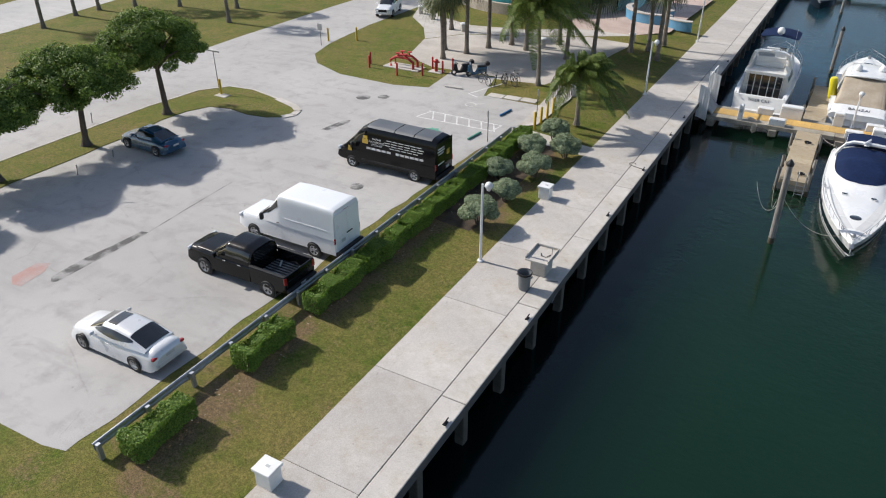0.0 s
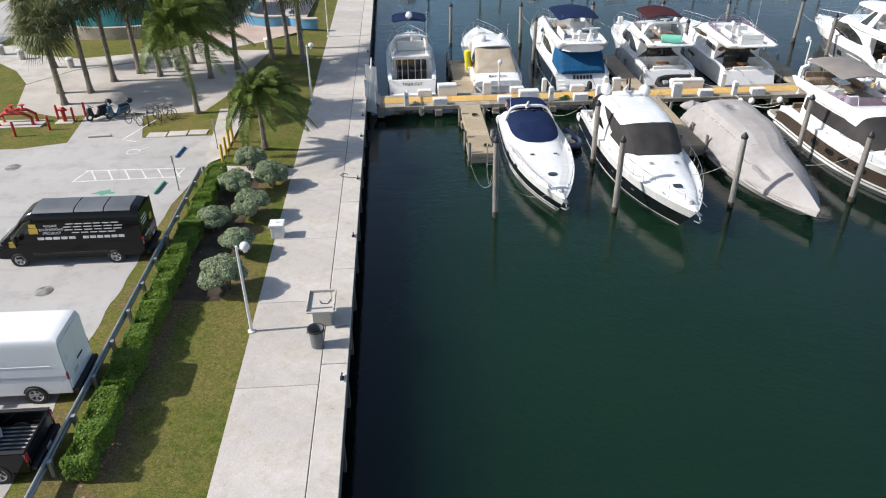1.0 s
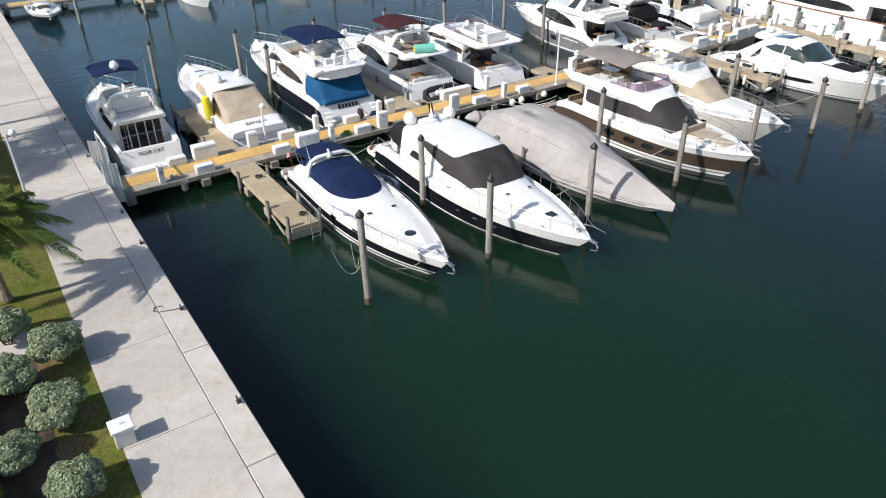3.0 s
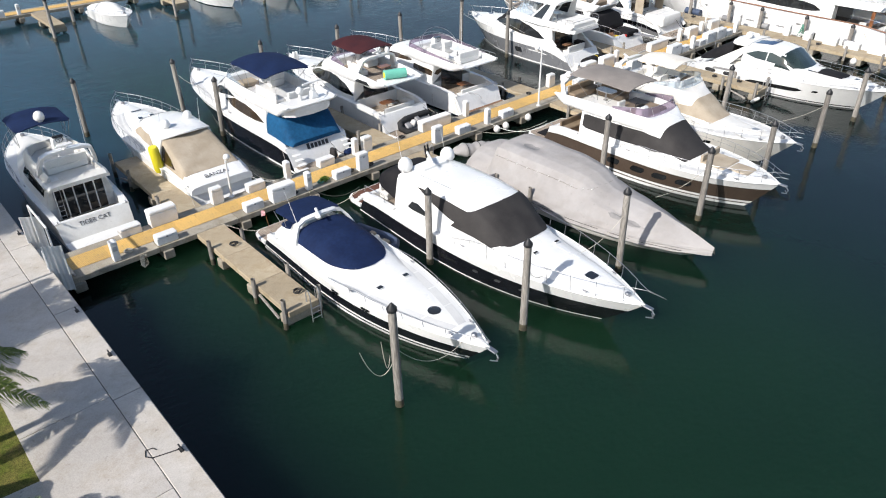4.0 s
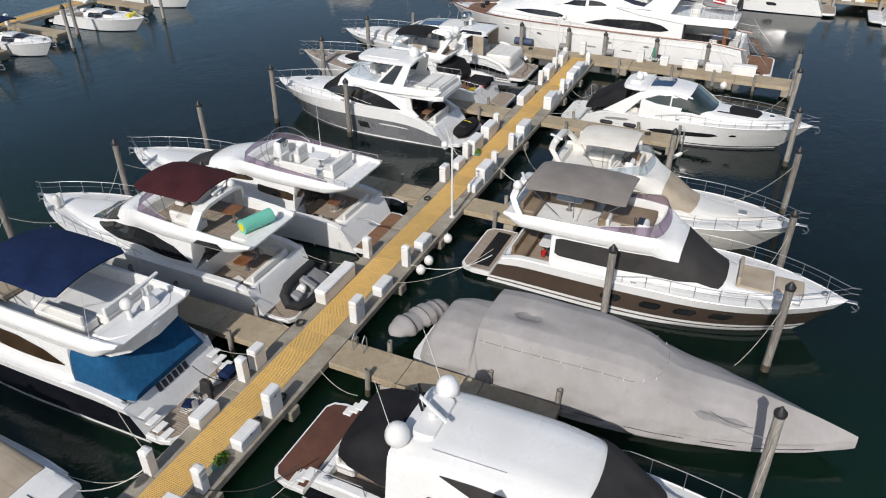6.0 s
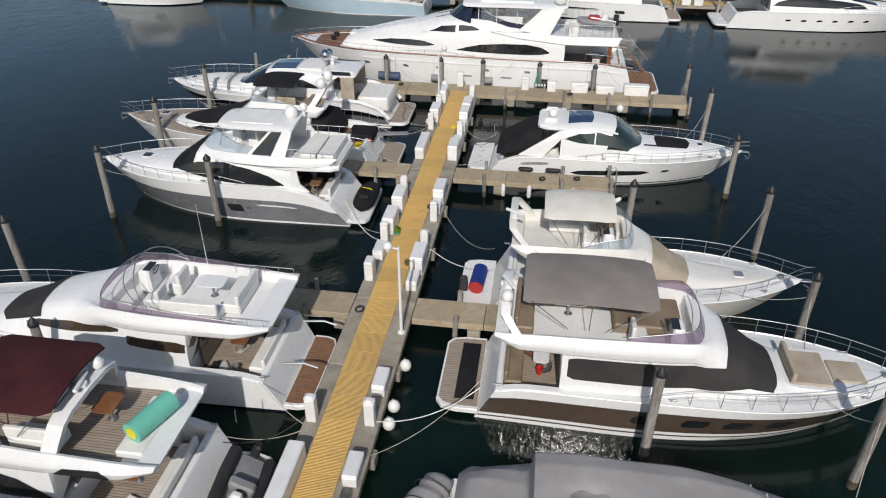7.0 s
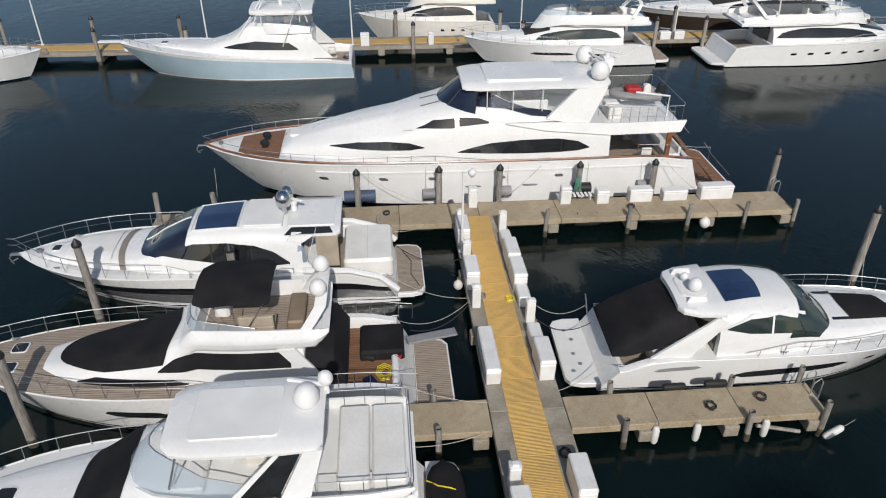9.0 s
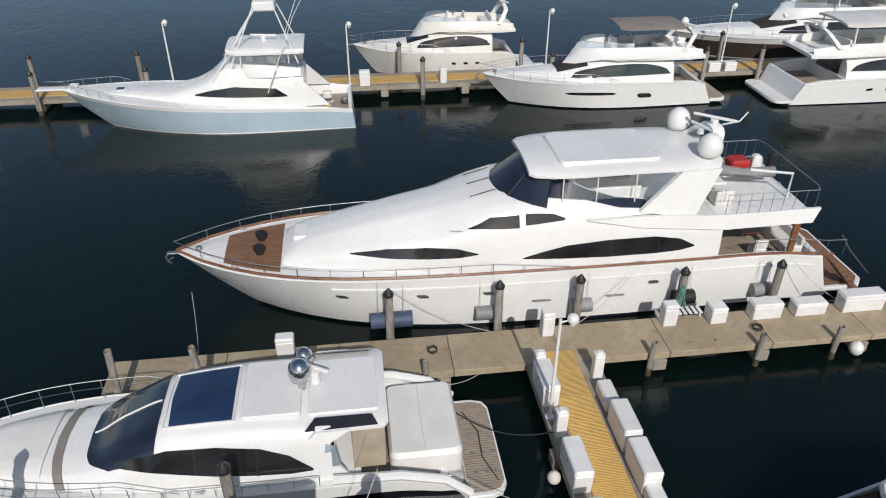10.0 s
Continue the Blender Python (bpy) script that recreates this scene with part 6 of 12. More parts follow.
    tie.box(0, 0, 0, 0.035, 0.17, 0.03, 0.01)
    me = tie.mesh("cover_tie", mats_of("vinyl"))
    line = [(2.6 + 0.78 * k, 2.85) for k in range(8)] + [(8.75, 2.55), (9.15, 1.9)]
    for y, v in line:
        for s in (1, -1):
            p = sagged(y, s * v)
            part("cover_tie", me, "", b.t).matrix_basis = pose(p.x, p.y, p.z + 0.02, 0, s * 55, 90)
    for s in (1, -1):
        g = Geo()
        g.tube([sagged(y, s * 2.85) + Vector((0, 0, 0.01)) for y in [2.4 + 0.5 * i for i in range(13)]] + [sagged(9.0, s * 2.2), sagged(9.3, s * 1.2), sagged(9.4, s * 0.1)], 0.012, 5)
        part("cover_seam", g, "taupe", b.t)
        part("hem_line", Geo().tube([sagged(y, s * 4.75) + Vector((0, 0, 0.02)) for y in [0.4 + 0.9 * i for i in range(17)]], 0.014, 5), "darkrope", b.t)
    return b


def fly_moulding(b, ya, yh, yc, fz, rim, wide, zs, front, mat="white", fin=0.8, aft_rim=None, floor=None, yf=None):
    """Deckhouse and open flybridge in one moulding. ya: aft end of the flybridge; yh: saloon bulkhead; yc: front of the
    flybridge well; fz, rim: heights of its floor and rim; zs: side deck; front: rows (y, top height, half width above, below)."""
    r0 = rim if aft_rim is None else aft_rim

    def well(y, under, w, top, level, foot):
        wi = w - 0.34
        if foot:
            e = min(w + 0.06, b.edge(y)[0] - 0.30)
            low = [(w - 0.06, fz - 0.14), (w - 0.16, fz - 0.24), (min(w - 0.02, e), zs + 0.35), (e, zs - 0.12)]
        else:
            low = [(w - 0.05, under + 0.14), (w - 0.14, under + 0.05), (w - 0.4, under), (0.02, under)]
        mid = low[0][1] + (top - low[0][1]) * 0.45
        return (y, [(0, level), (wi, level), (wi + 0.05, top - 0.03), (wi + 0.15, top), (w, mid)] + low)

    def nose(y, zt, wt, wm):
        h = zt - zs
        xs = (0, 0.5 * wt, 0.82 * wt, wt, wt + 0.35 * (wm - wt), wt + 0.55 * (wm - wt), wt + 0.68 * (wm - wt), wm * 0.985, wm)
        drop = (0, 0.015, 0.05, 0.12, 0.28, 0.42, 0.50, 0.76, 1.10)
        return (y, [(x, zt - d * h) for x, d in zip(xs, drop)])
    under = fz - 0.24
    rows = [well(ya, r0 - 0.2, wide - 0.16, r0, r0 - 0.12, False), well(ya + fin * 0.55, r0 - 0.2 + (under - r0 + 0.2) * 0.6, wide - 0.06, r0 + (rim - r0) * 0.2, r0 - 0.14, False),
            well(ya + fin * 0.55 + 0.06, r0 - 0.2 + (under - r0 + 0.2) * 0.66, wide - 0.06, r0 + (rim - r0) * 0.22, fz, False), well(ya + fin, under, wide - 0.03, r0 + (rim - r0) * 0.35, fz, False),
            well(yh - 0.03, under, wide, r0 + (rim - r0) * 0.7, fz, False), well(yh + 0.03, under, wide, r0 + (rim - r0) * 0.7, fz, True),
            well((yh + yc) / 2, under, wide, rim, fz, True), well(yc - 0.9, under, wide - 0.05, rim + 0.02, fz, True), well(yc, under, wide - 0.16, rim, fz, True), well(yc + 0.1, under, wide - 0.18, rim, rim - 0.1, True)]
    h = b.loft(rows + [nose(*r) for r in front], mat, "superstructure", "white moulded deckhouse and flybridge", 42)
    if floor:
        w = wide - 0.36
        part("flybridge_floor", Geo().prism([(-w, ya + fin + 0.1), (w, ya + fin + 0.1), (w - 0.1, yc - 0.05), (-w + 0.1, yc - 0.05)], fz + 0.002, fz + 0.02), floor, b.t)
    return h


def fly_screen(b, h, y0, yc, tall, lean=0.45, material="screen", bow=0.5):
    """A curved wind screen on the rim of a flybridge moulding, from y0 on one side round the front to the other."""
    n = 8
    side = [h.at(y0 + (yc - y0) * i / n, 2.7) for i in range(n + 1)]
    w = side[-1][0]
    arc = [(w * math.cos(a), yc + bow * math.sin(a), side[-1][2] + 0.04 * math.sin(a)) for a in [math.pi * i / 12 for i in range(1, 12)]]
    line = side + arc + [(-x, y, z) for x, y, z in reversed(side)]
    out = []
    for i, p in enumerate(line):
        e = min(i, len(line) - 1 - i) / n
        hh = tall * min(1.0, 0.25 + 0.75 * e)
        d = Vector((-p[0] * 0.25, -max(p[1] - y0, 0.2), 0)).normalized()
        q = Vector(p) - Vector((0, 0, 0.03))
        out.append([q, q + d * hh * lean + Vector((0, 0, hh))])
    ob = part("windscreen", Geo().grid(out), material, b.t)
    ob.visible_shadow = False
    part("windscreen_rim", Geo().tube([r[1] for r in out], 0.016, 5), "chrome", b.t)
    for i in (n - 3, n + 3, n + 9, n + 15):
        part("windscreen_post", Geo().tube([out[i][0], out[i][1]], 0.014, 4), "chrome", b.t)


def flybridge_common(b, hrows, fly_z, fly, hsq=4.0, overhang=None, floor="nonskid", tall=0.68, rise=None, mat="white", fin=0.0):
    y_aft = hrows[0][0] + 0.4
    hrows = [(y, min(max(wb, b.edge(y)[0] - 0.30), wb * 1.14), wt * 0.90, zb, zt) for y, wb, wt, zb, zt in hrows]
    h = b.house(hrows, square=hsq, material=mat)
    fly = [(w * 0.84, y) for w, y in fly]
    if overhang:
        overhang = [(y, w * (0.96 if y < y_aft else 0.86)) for y, w in overhang]
        b.slab("flybridge_deck", overhang, fly_z - 0.2, 0.22, mat, 0.02)
    rows = b.tub("flybridge", fly, fly_z, fly_z + tall, material=mat, rise=rise, floor=floor, house=h, fin=fin)
    return h, rows


def fly_brown():
    """White flybridge yacht with a brown hull band and taupe bimini."""
    b = Boat("motor_yacht", berth(23.85, 51.2, SOUTH), "white flybridge yacht with brown hull band and taupe bimini", 15.6, 4.7, 1.75, 2.05,
             [(0.10, "white"), (0.14, "hullbrown"), (0.22, "white"), (0.74, "hullbrown"), (1.0, "white")], cockpit=0.20, floor=1.0, fore=2.5, overhang=0.11, platform=1.5, platmat="teak")
    h = fly_moulding(b, 0.6, 3.0, 7.4, 3.42, 4.02, 1.98, 1.82, [(8.3, 3.86, 1.25, 1.85), (9.2, 3.2, 1.15, 1.76), (10.2, 2.5, 0.95, 1.6), (11.0, 2.12, 0.85, 1.4), (12.6, 2.06, 0.7, 1.1), (14.9, 2.1, 0.2, 0.4)], fin=0.9, aft_rim=3.8)
    b.glazing(h, 6.4, lambda k: 8.75 - 0.1 * k, lambda k: 10.75 - 0.25 * k ** 2, "mesh", "windscreen_screen", "charcoal mesh screen over the windscreen")
    b.flank(h, [(3.25, 2.35, 3.05), (3.5, 2.24, 3.12), (6.0, 2.22, 3.14), (7.6, 2.22, 3.14), (8.7, 2.24, 2.98), (9.9, 2.26, 2.45)], "mesh", "side_screen", 0.03, "charcoal mesh screen over the side windows")
    fly_screen(b, h, 5.2, 7.45, 0.5, 0.5, "purple")
    b.slab("bimini", [(1.5, 1.45), (1.7, 1.6), (5.8, 1.6), (6.1, 1.45)], 5.25, 0.05, "taupe", 0.16, "taupe canvas bimini", lift=lambda y: -0.02 * (y - 4) ** 2)
    b.frame_bows(1.7, 6.0, 4.15, 5.25, 1.65)
    b.arch(1.5, 3.7, 1.75, 4.55, 1.4, -0.6)
    b.dome(0.9, 0.95, 4.6, 0.22, 0.1)
    b.radar(0, 0.95, 4.62, 0.9, 30, 0.2)
    b.seat(0, 1.6, 3.46, 2.6, 0.7, 0.4, "y-", "brownvinyl")
    b.seat(-1.0, 3.2, 3.46, 0.7, 2.2, 0.4, "x-", "brownvinyl")
    b.table(-0.3, 3.2, 3.46, 0.8, 1.3, "white")
    b.seat(-0.3, 6.0, 3.44, 1.9, 2.4, 0.42, None, "brownvinyl")
    b.seat(1.1, 5.6, 3.44, 0.7, 0.6, 0.5, "y-", "vinyl")
    b.helm(1.05, 6.9, 3.44)
    b.seat(0.0, 1.35, 1.0, 3.0, 0.7, 0.45, "y-", "brownvinyl")
    b.table(0, 2.35, 1.0, 1.1, 0.6, "white")
    for s in (0.38, 0.50, 0.60, 0.70):
        b.hull_window(s, s + 0.065, 0.40, 0.62)
    b.seat(0, 11.9, 2.0, 1.9, 1.5, 0.2, "y-", "tan")
    b.seat(0, 13.3, 2.02, 1.2, 1.2, 0.16, None, "tan")
    part("sunpad_rim", Geo().prism(rounded(-1.15, 11.0, 1.15, 13.9, 0.4), 1.95, 2.12, bevel=0.04), "white", b.t)
    b.rail(6.0, 0.62, 9)
    b.treads(7, 13.5)
    b.anchor()
    b.cleats([0.8, 7.0, 13.6])
    part("platform_cover", Geo().box(0, -0.45, 0.44, 3.3, 0.75, 0.05, 0.02), "black", b.t, "dark cover on the platform")
    b.clutter(-1.2, 1.3, 1.9, 2.8, 1.0, 12, 4)
    return b


def fly_cream():
    """Older cream flybridge yacht, with a jet ski on its platform."""
    b = Boat("motor_yacht", berth(30.1, 51.3, SOUTH), "cream flybridge yacht with cream bimini and tan screens", 13.6, 4.4, 1.55, 1.95,
             [(0.10, "white2"), (1.0, "white2")], cockpit=0.21, floor=0.85, fore=2.2, overhang=0.15, platform=1.4, platmat="white")
    h = fly_moulding(b, 0.9, 2.9, 5.6, 3.12, 3.72, 1.86, 1.62, [(6.5, 3.52, 1.15, 1.76), (7.3, 3.0, 1.05, 1.66), (8.4, 2.3, 0.85, 1.45), (9.4, 2.0, 0.75, 1.2), (12.6, 1.98, 0.2, 0.42)], "white2", 0.8, 3.6)
    b.glazing(h, 5.5, lambda k: 7.0 - 0.15 * k, lambda k: 8.7 - 0.3 * k ** 2, "tan", "windscreen_screen", "tan mesh screen over the windscreen")
    b.flank(h, [(4.6, 2.52, 2.56), (5.6, 2.4, 2.84), (7.0, 2.25, 2.8), (8.0, 2.1, 2.3), (8.5, 2.05, 2.1)], "tan", "side_screen", 0.028, "tan mesh screen over the side window")
    b.flank(h, [(3.0, 1.78, 1.82), (3.7, 1.76, 2.1), (4.4, 1.76, 2.2), (5.2, 1.76, 2.12), (6.0, 1.8, 1.84)], "greenglass")
    fly_screen(b, h, 4.0, 5.65, 0.5, 0.4)
    b.slab("bimini", [(2.2, 1.2), (2.5, 1.4), (4.8, 1.4), (5.2, 1.25)], 4.9, 0.05, "cream", 0.2, "cream canvas bimini", lift=lambda y: -0.03 * (y - 4) ** 2)
    b.frame_bows(2.4, 5.0, 3.7, 4.9, 1.5)
    b.arch(1.7, 3.4, 1.6, 4.4, 1.4, -0.8, 0.32, material="white2")
    b.radar(0.7, 0.95, 4.4, 0.9, 60, 0.25)
    b.seat(-0.2, 5.1, 3.14, 1.5, 0.8, 0.42, "y+", "cream")
    b.seat(-0.8, 3.4, 3.16, 0.6, 1.8, 0.42, "x-", "vinyl")
    b.seat(0.6, 4.2, 3.16, 0.9, 0.55, 0.5, "y-", "vinyl")
    b.helm(0.7, 5.0, 3.16)
    part("seat_cover", Geo().box(-0.9, 5.0, 3.3, 0.9, 0.8, 0.55, 0.2, taper=0.8), "brownvinyl", b.t)
    b.seat(0, 1.3, 0.85, 2.6, 0.6, 0.42, "y-")
    b.rail(5.2, 0.62, 8)
    b.hatch(0, 10.9, 0.5, 0.5, "galv", h)
    b.treads(6, 12)
    b.anchor()
    b.cleats([0.6, 6.0, 11.8])
    b.hull_window(0.52, 0.56, 0.5, 0.66, name="porthole")
    b.hull_window(0.66, 0.70, 0.5, 0.66, name="porthole")
    # upright roll of towed mats with a red end, lashed to the platform
    g = Geo()
    g.tube([(0.95, -0.62, 0.78), (-0.25, -0.50, 1.02)], 0.34, 14)
    r = part("float_roll", g, "royalblue", b.t, "deep blue rolled swim mat")
    part("roll_end", Geo().tube([(1.03, -0.628, 0.764), (0.955, -0.62, 0.779)], 0.345, 14), "red", r, "red end disc")
    part("outboard_motor", Geo().box(0.75, -1.2, 0.42, 0.3, 0.4, 0.8, 0.1, taper=0.8), "mesh", b.t)
    b.clutter(-1.4, 1.4, 0.9, 2.6, 0.85, 8, 5)
    return b


def sport_white():
    """White sports cruiser with blue sunroof and black cockpit cover."""
    b = Boat("motor_yacht", berth(44.45, 52.6, SOUTH, -1.5), "white hardtop sports cruiser with black cockpit cover", 15.2, 4.5, 1.5, 1.9,
             [(0.06, "white"), (0.10, "hullblack"), (1.0, "white")], cockpit=0.14, floor=0.8, fore=2.4, overhang=0.13, platform=1.2, platmat="nonskid", dip=(0.35, 0.1))
    h = b.loft([(4.4, [(0, 3.34), (1.1, 3.3), (1.62, 3.16), (1.78, 2.95), (1.95, 2.3), (2.02, 1.45)]), (6.0, [(0, 3.52), (1.0, 3.46), (1.5, 3.3), (1.72, 3.1), (1.94, 2.4), (2.02, 1.45)]),
                (7.5, [(0, 3.38), (0.9, 3.32), (1.35, 3.17), (1.6, 2.98), (1.86, 2.4), (1.97, 1.5)]), (8.5, [(0, 2.82), (0.8, 2.77), (1.2, 2.66), (1.5, 2.52), (1.75, 2.25), (1.86, 1.55)]),
                (9.3, [(0, 2.3), (0.7, 2.27), (1.1, 2.2), (1.4, 2.14), (1.6, 2.0), (1.75, 1.6)]), (11.5, [(0, 2.2), (0.6, 2.17), (0.9, 2.1), (1.1, 2.04), (1.22, 1.95), (1.32, 1.7)]),
                (14.4, [(0, 2.0), (0.15, 1.99), (0.25, 1.98), (0.3, 1.96), (0.35, 1.93), (0.4, 1.8)])])
    b.slab("hardtop_wing", [(2.95, 1.05), (3.1, 1.35), (3.6, 1.6), (4.6, 1.72)], 3.06, 0.2, "white", 0.1, "white hardtop reaching back over the cockpit", lift=lambda y: 0.05 * (y - 3))
    part("roof_recess", Geo().prism(rounded(-0.75, 3.2, 0.75, 4.3, 0.4), 3.2, 3.42, bevel=0.05), "nonskid", b.t)
    b.dome(0.3, 3.8, 3.40, 0.27, 0.06)
    b.dome(-0.35, 3.6, 3.40, 0.16, 0.1)
    g = Geo()
    for x in (-0.95, 0.95):
        g.box(x, 3.7, 3.2, 0.08, 0.9, 0.38, 0.03, taper=0.7)
    part("antenna_fin", g, "white", b.t)
    b.plate("roof_pillar", [(1.98, 1.9, 1.5), (1.98, 3.4, 1.5), (1.82, 4.7, 2.95), (1.74, 4.3, 3.12)], 0.1, "white", "sloping white roof pillar")
    c = b.house([(0.55, 1.55, 1.4, 1.3, 1.6), (1.1, 1.68, 1.45, 1.4, 2.05), (2.2, 1.66, 1.42, 1.7, 2.75), (3.25, 1.62, 1.38, 2.2, 3.16)], "black", 5.0, "cockpit_cover", "black canvas cover over the cockpit")
    b.seat(1.1, 3.6, 0.9, 0.8, 1.2, 0.5, "x+", "cream")
    b.seat(-1.1, 3.6, 0.9, 0.8, 1.2, 0.5, "x-", "cream")
    part("cockpit_bulkhead", Geo().box(0, 4.38, 0.9, 3.4, 0.05, 2.2, 0.02), "brownglass", b.t)
    b.glazing(h, 0.95, lambda k: 4.75, lambda k: 6.25 - 0.12 * k ** 2, "bluegl", "sunroof")
    b.glazing(h, 4.2, lambda k: 7.62 - 0.5 * k ** 2, lambda k: 9.25 - 0.3 * k - 0.6 * k ** 3, "greenglass", "windscreen")
    b.flank(h, [(4.65, 2.66, 2.70), (5.5, 2.50, 3.05), (6.6, 2.46, 3.12), (7.4, 2.42, 2.95), (8.3, 2.36, 2.42)], "greenglass")
    b.flank(h, [(6.35, 2.48, 3.12), (6.43, 2.47, 3.12)], "white", "window_post", 0.03)
    b.flank(h, [(4.3, 2.6, 2.64), (5.6, 3.12, 3.2), (7.0, 3.16, 3.24), (7.7, 2.98, 3.06)], "white", "window_brow", 0.06)
    b.glazing(h, 1.6, lambda k: 10.0 + 0.1 * k, lambda k: 12.1 - 0.25 * k, "black", "deck_skylight")
    for x in (-0.85, 0.85):
        part("skylight_strip", Geo().box(x, 9.7, 2.22, 0.16, 0.75, 0.035, 0.01), "glass", b.t)
    b.hatch(0, 12.7, 0.4, 0.34, "glass", h)
    b.hull_window(0.36, 0.68, 0.40, 0.60, slant=0.12)
    b.hull_window(0.72, 0.75, 0.56, 0.66, name="porthole")
    b.hull_window(0.14, 0.26, 0.66, 0.78, "greyrubber", name="air_intake", slant=0.06)
    b.rail(5.5, 0.55, 10)
    b.treads(6.5, 13.2)
    b.anchor()
    b.cleats([0.8, 7.0, 13.2])
    for x, y in ((-1.2, -0.7), (-0.6, -0.5), (0.3, -0.6), (0.9, -0.45), (1.3, -0.8)):
        part("platform_fitting", Geo().lathe(x, y, [(0.09, 0.42), (0.09, 0.45)], 10), "galv", b.t)
    part("stern_rail", Geo().tube([(-1.7, 0.3, 1.2), (-1.75, 0.2, 1.9), (-1.2, 0.1, 2.0), (-1.1, 0.2, 1.3)], 0.025, 6), "chrome", b.t)
    return b


# boats with their sterns to the dock, bows to the north -------------------------------
def convertible_navy():
    """Older white yacht with aft doors and a navy bimini."""
    b = Boat("motor_yacht", berth(-5.3, 58.9, NORTH), "older white flybridge yacht with navy bimini and aft sliding doors", 14.2, 4.2, 1.5, 1.9,
             [(0.10, "hullnavy"), (1.0, "white2")], cockpit=0.16, floor=0.75, fore=2.3, platform=1.1, platmat="white")
    h, rows = flybridge_common(b, [(2.2, 1.75, 1.7, 1.5, 3.0), (5.5, 1.8, 1.7, 1.52, 3.1), (7.4, 1.7, 1.4, 1.56, 2.8), (9.6, 1.3, 0.9, 1.64, 2.05), (13.0, 0.5, 0.3, 1.8, 1.95)], 3.05,
                               [(1.5, 2.2), (1.6, 3.6), (1.6, 5.4), (1.4, 6.5), (0.8, 7.2), (0.0, 7.4)], overhang=[(1.4, 1.65), (2.2, 1.75), (5.6, 1.8), (7.2, 1.3)], mat="white2", tall=0.6)
    g = Geo()
    g.box(0, 2.16, 0.85, 2.7, 0.05, 2.0, 0.01)
    d = part("aft_door", g, "glass", b.t)
    for x in (-1.3, -0.8, -0.3, 0.3, 0.8, 1.3):
        part("door_frame", Geo().box(x, 2.10, 0.85, 0.07, 0.05, 2.0, 0.01), "alu", d)
    b.window(h, 2.8, 7.0, 0.55, 0.74, "glass")
    b.over_top(h, 7.4, 9.4, lambda k: 0.62, "glass", "windscreen")
    b.slab("bimini", [(6.0, 1.3), (6.3, 1.5), (8.6, 1.5), (9.0, 1.3)], 4.75, 0.05, "navy", 0.16, "navy canvas bimini")
    b.frame_bows(6.2, 8.7, 3.6, 4.75, 1.5)
    b.arch(3.4, 3.1, 1.55, 4.5, 1.25, -0.9, 0.4)
    b.dome(0.0, 6.4, 4.95, 0.3, 0.08)
    b.radar(0, 2.5, 4.5, 0.9, 0, 0.2)
    b.seat(0, 3.4, 3.1, 2.2, 0.7, 0.42, "y-")
    b.seat(0.5, 5.0, 3.1, 0.8, 0.55, 0.5, "y-")
    b.helm(0.5, 6.0, 3.1)
    b.rail(6.5, 0.65, 8)
    b.anchor()
    b.cleats([0.6, 6.0, 12.4])
    b.name_plate("TIGER CAT", 0.95, 0.34)
    b.antenna(1.4, 4.0, 3.2, 3.0, 0.15)
    g = Geo()
    for k in range(5):
        g.tube([(-1.5, 1.2 - 0.02 * k, 0.9 + 0.3 * k), (-1.15, 1.2 - 0.02 * k, 0.9 + 0.3 * k)], 0.015, 5)
    g.tube([(-1.5, 1.25, 0.8), (-1.5, 1.1, 3.1)], 0.018, 5)
    g.tube([(-1.15, 1.25, 0.8), (-1.15, 1.1, 3.1)], 0.018, 5)
    part("ladder", g, "chrome", b.t)
    b.clutter(-1.3, 1.3, 1.0, 2.0, 0.75, 10, 5)
    return b


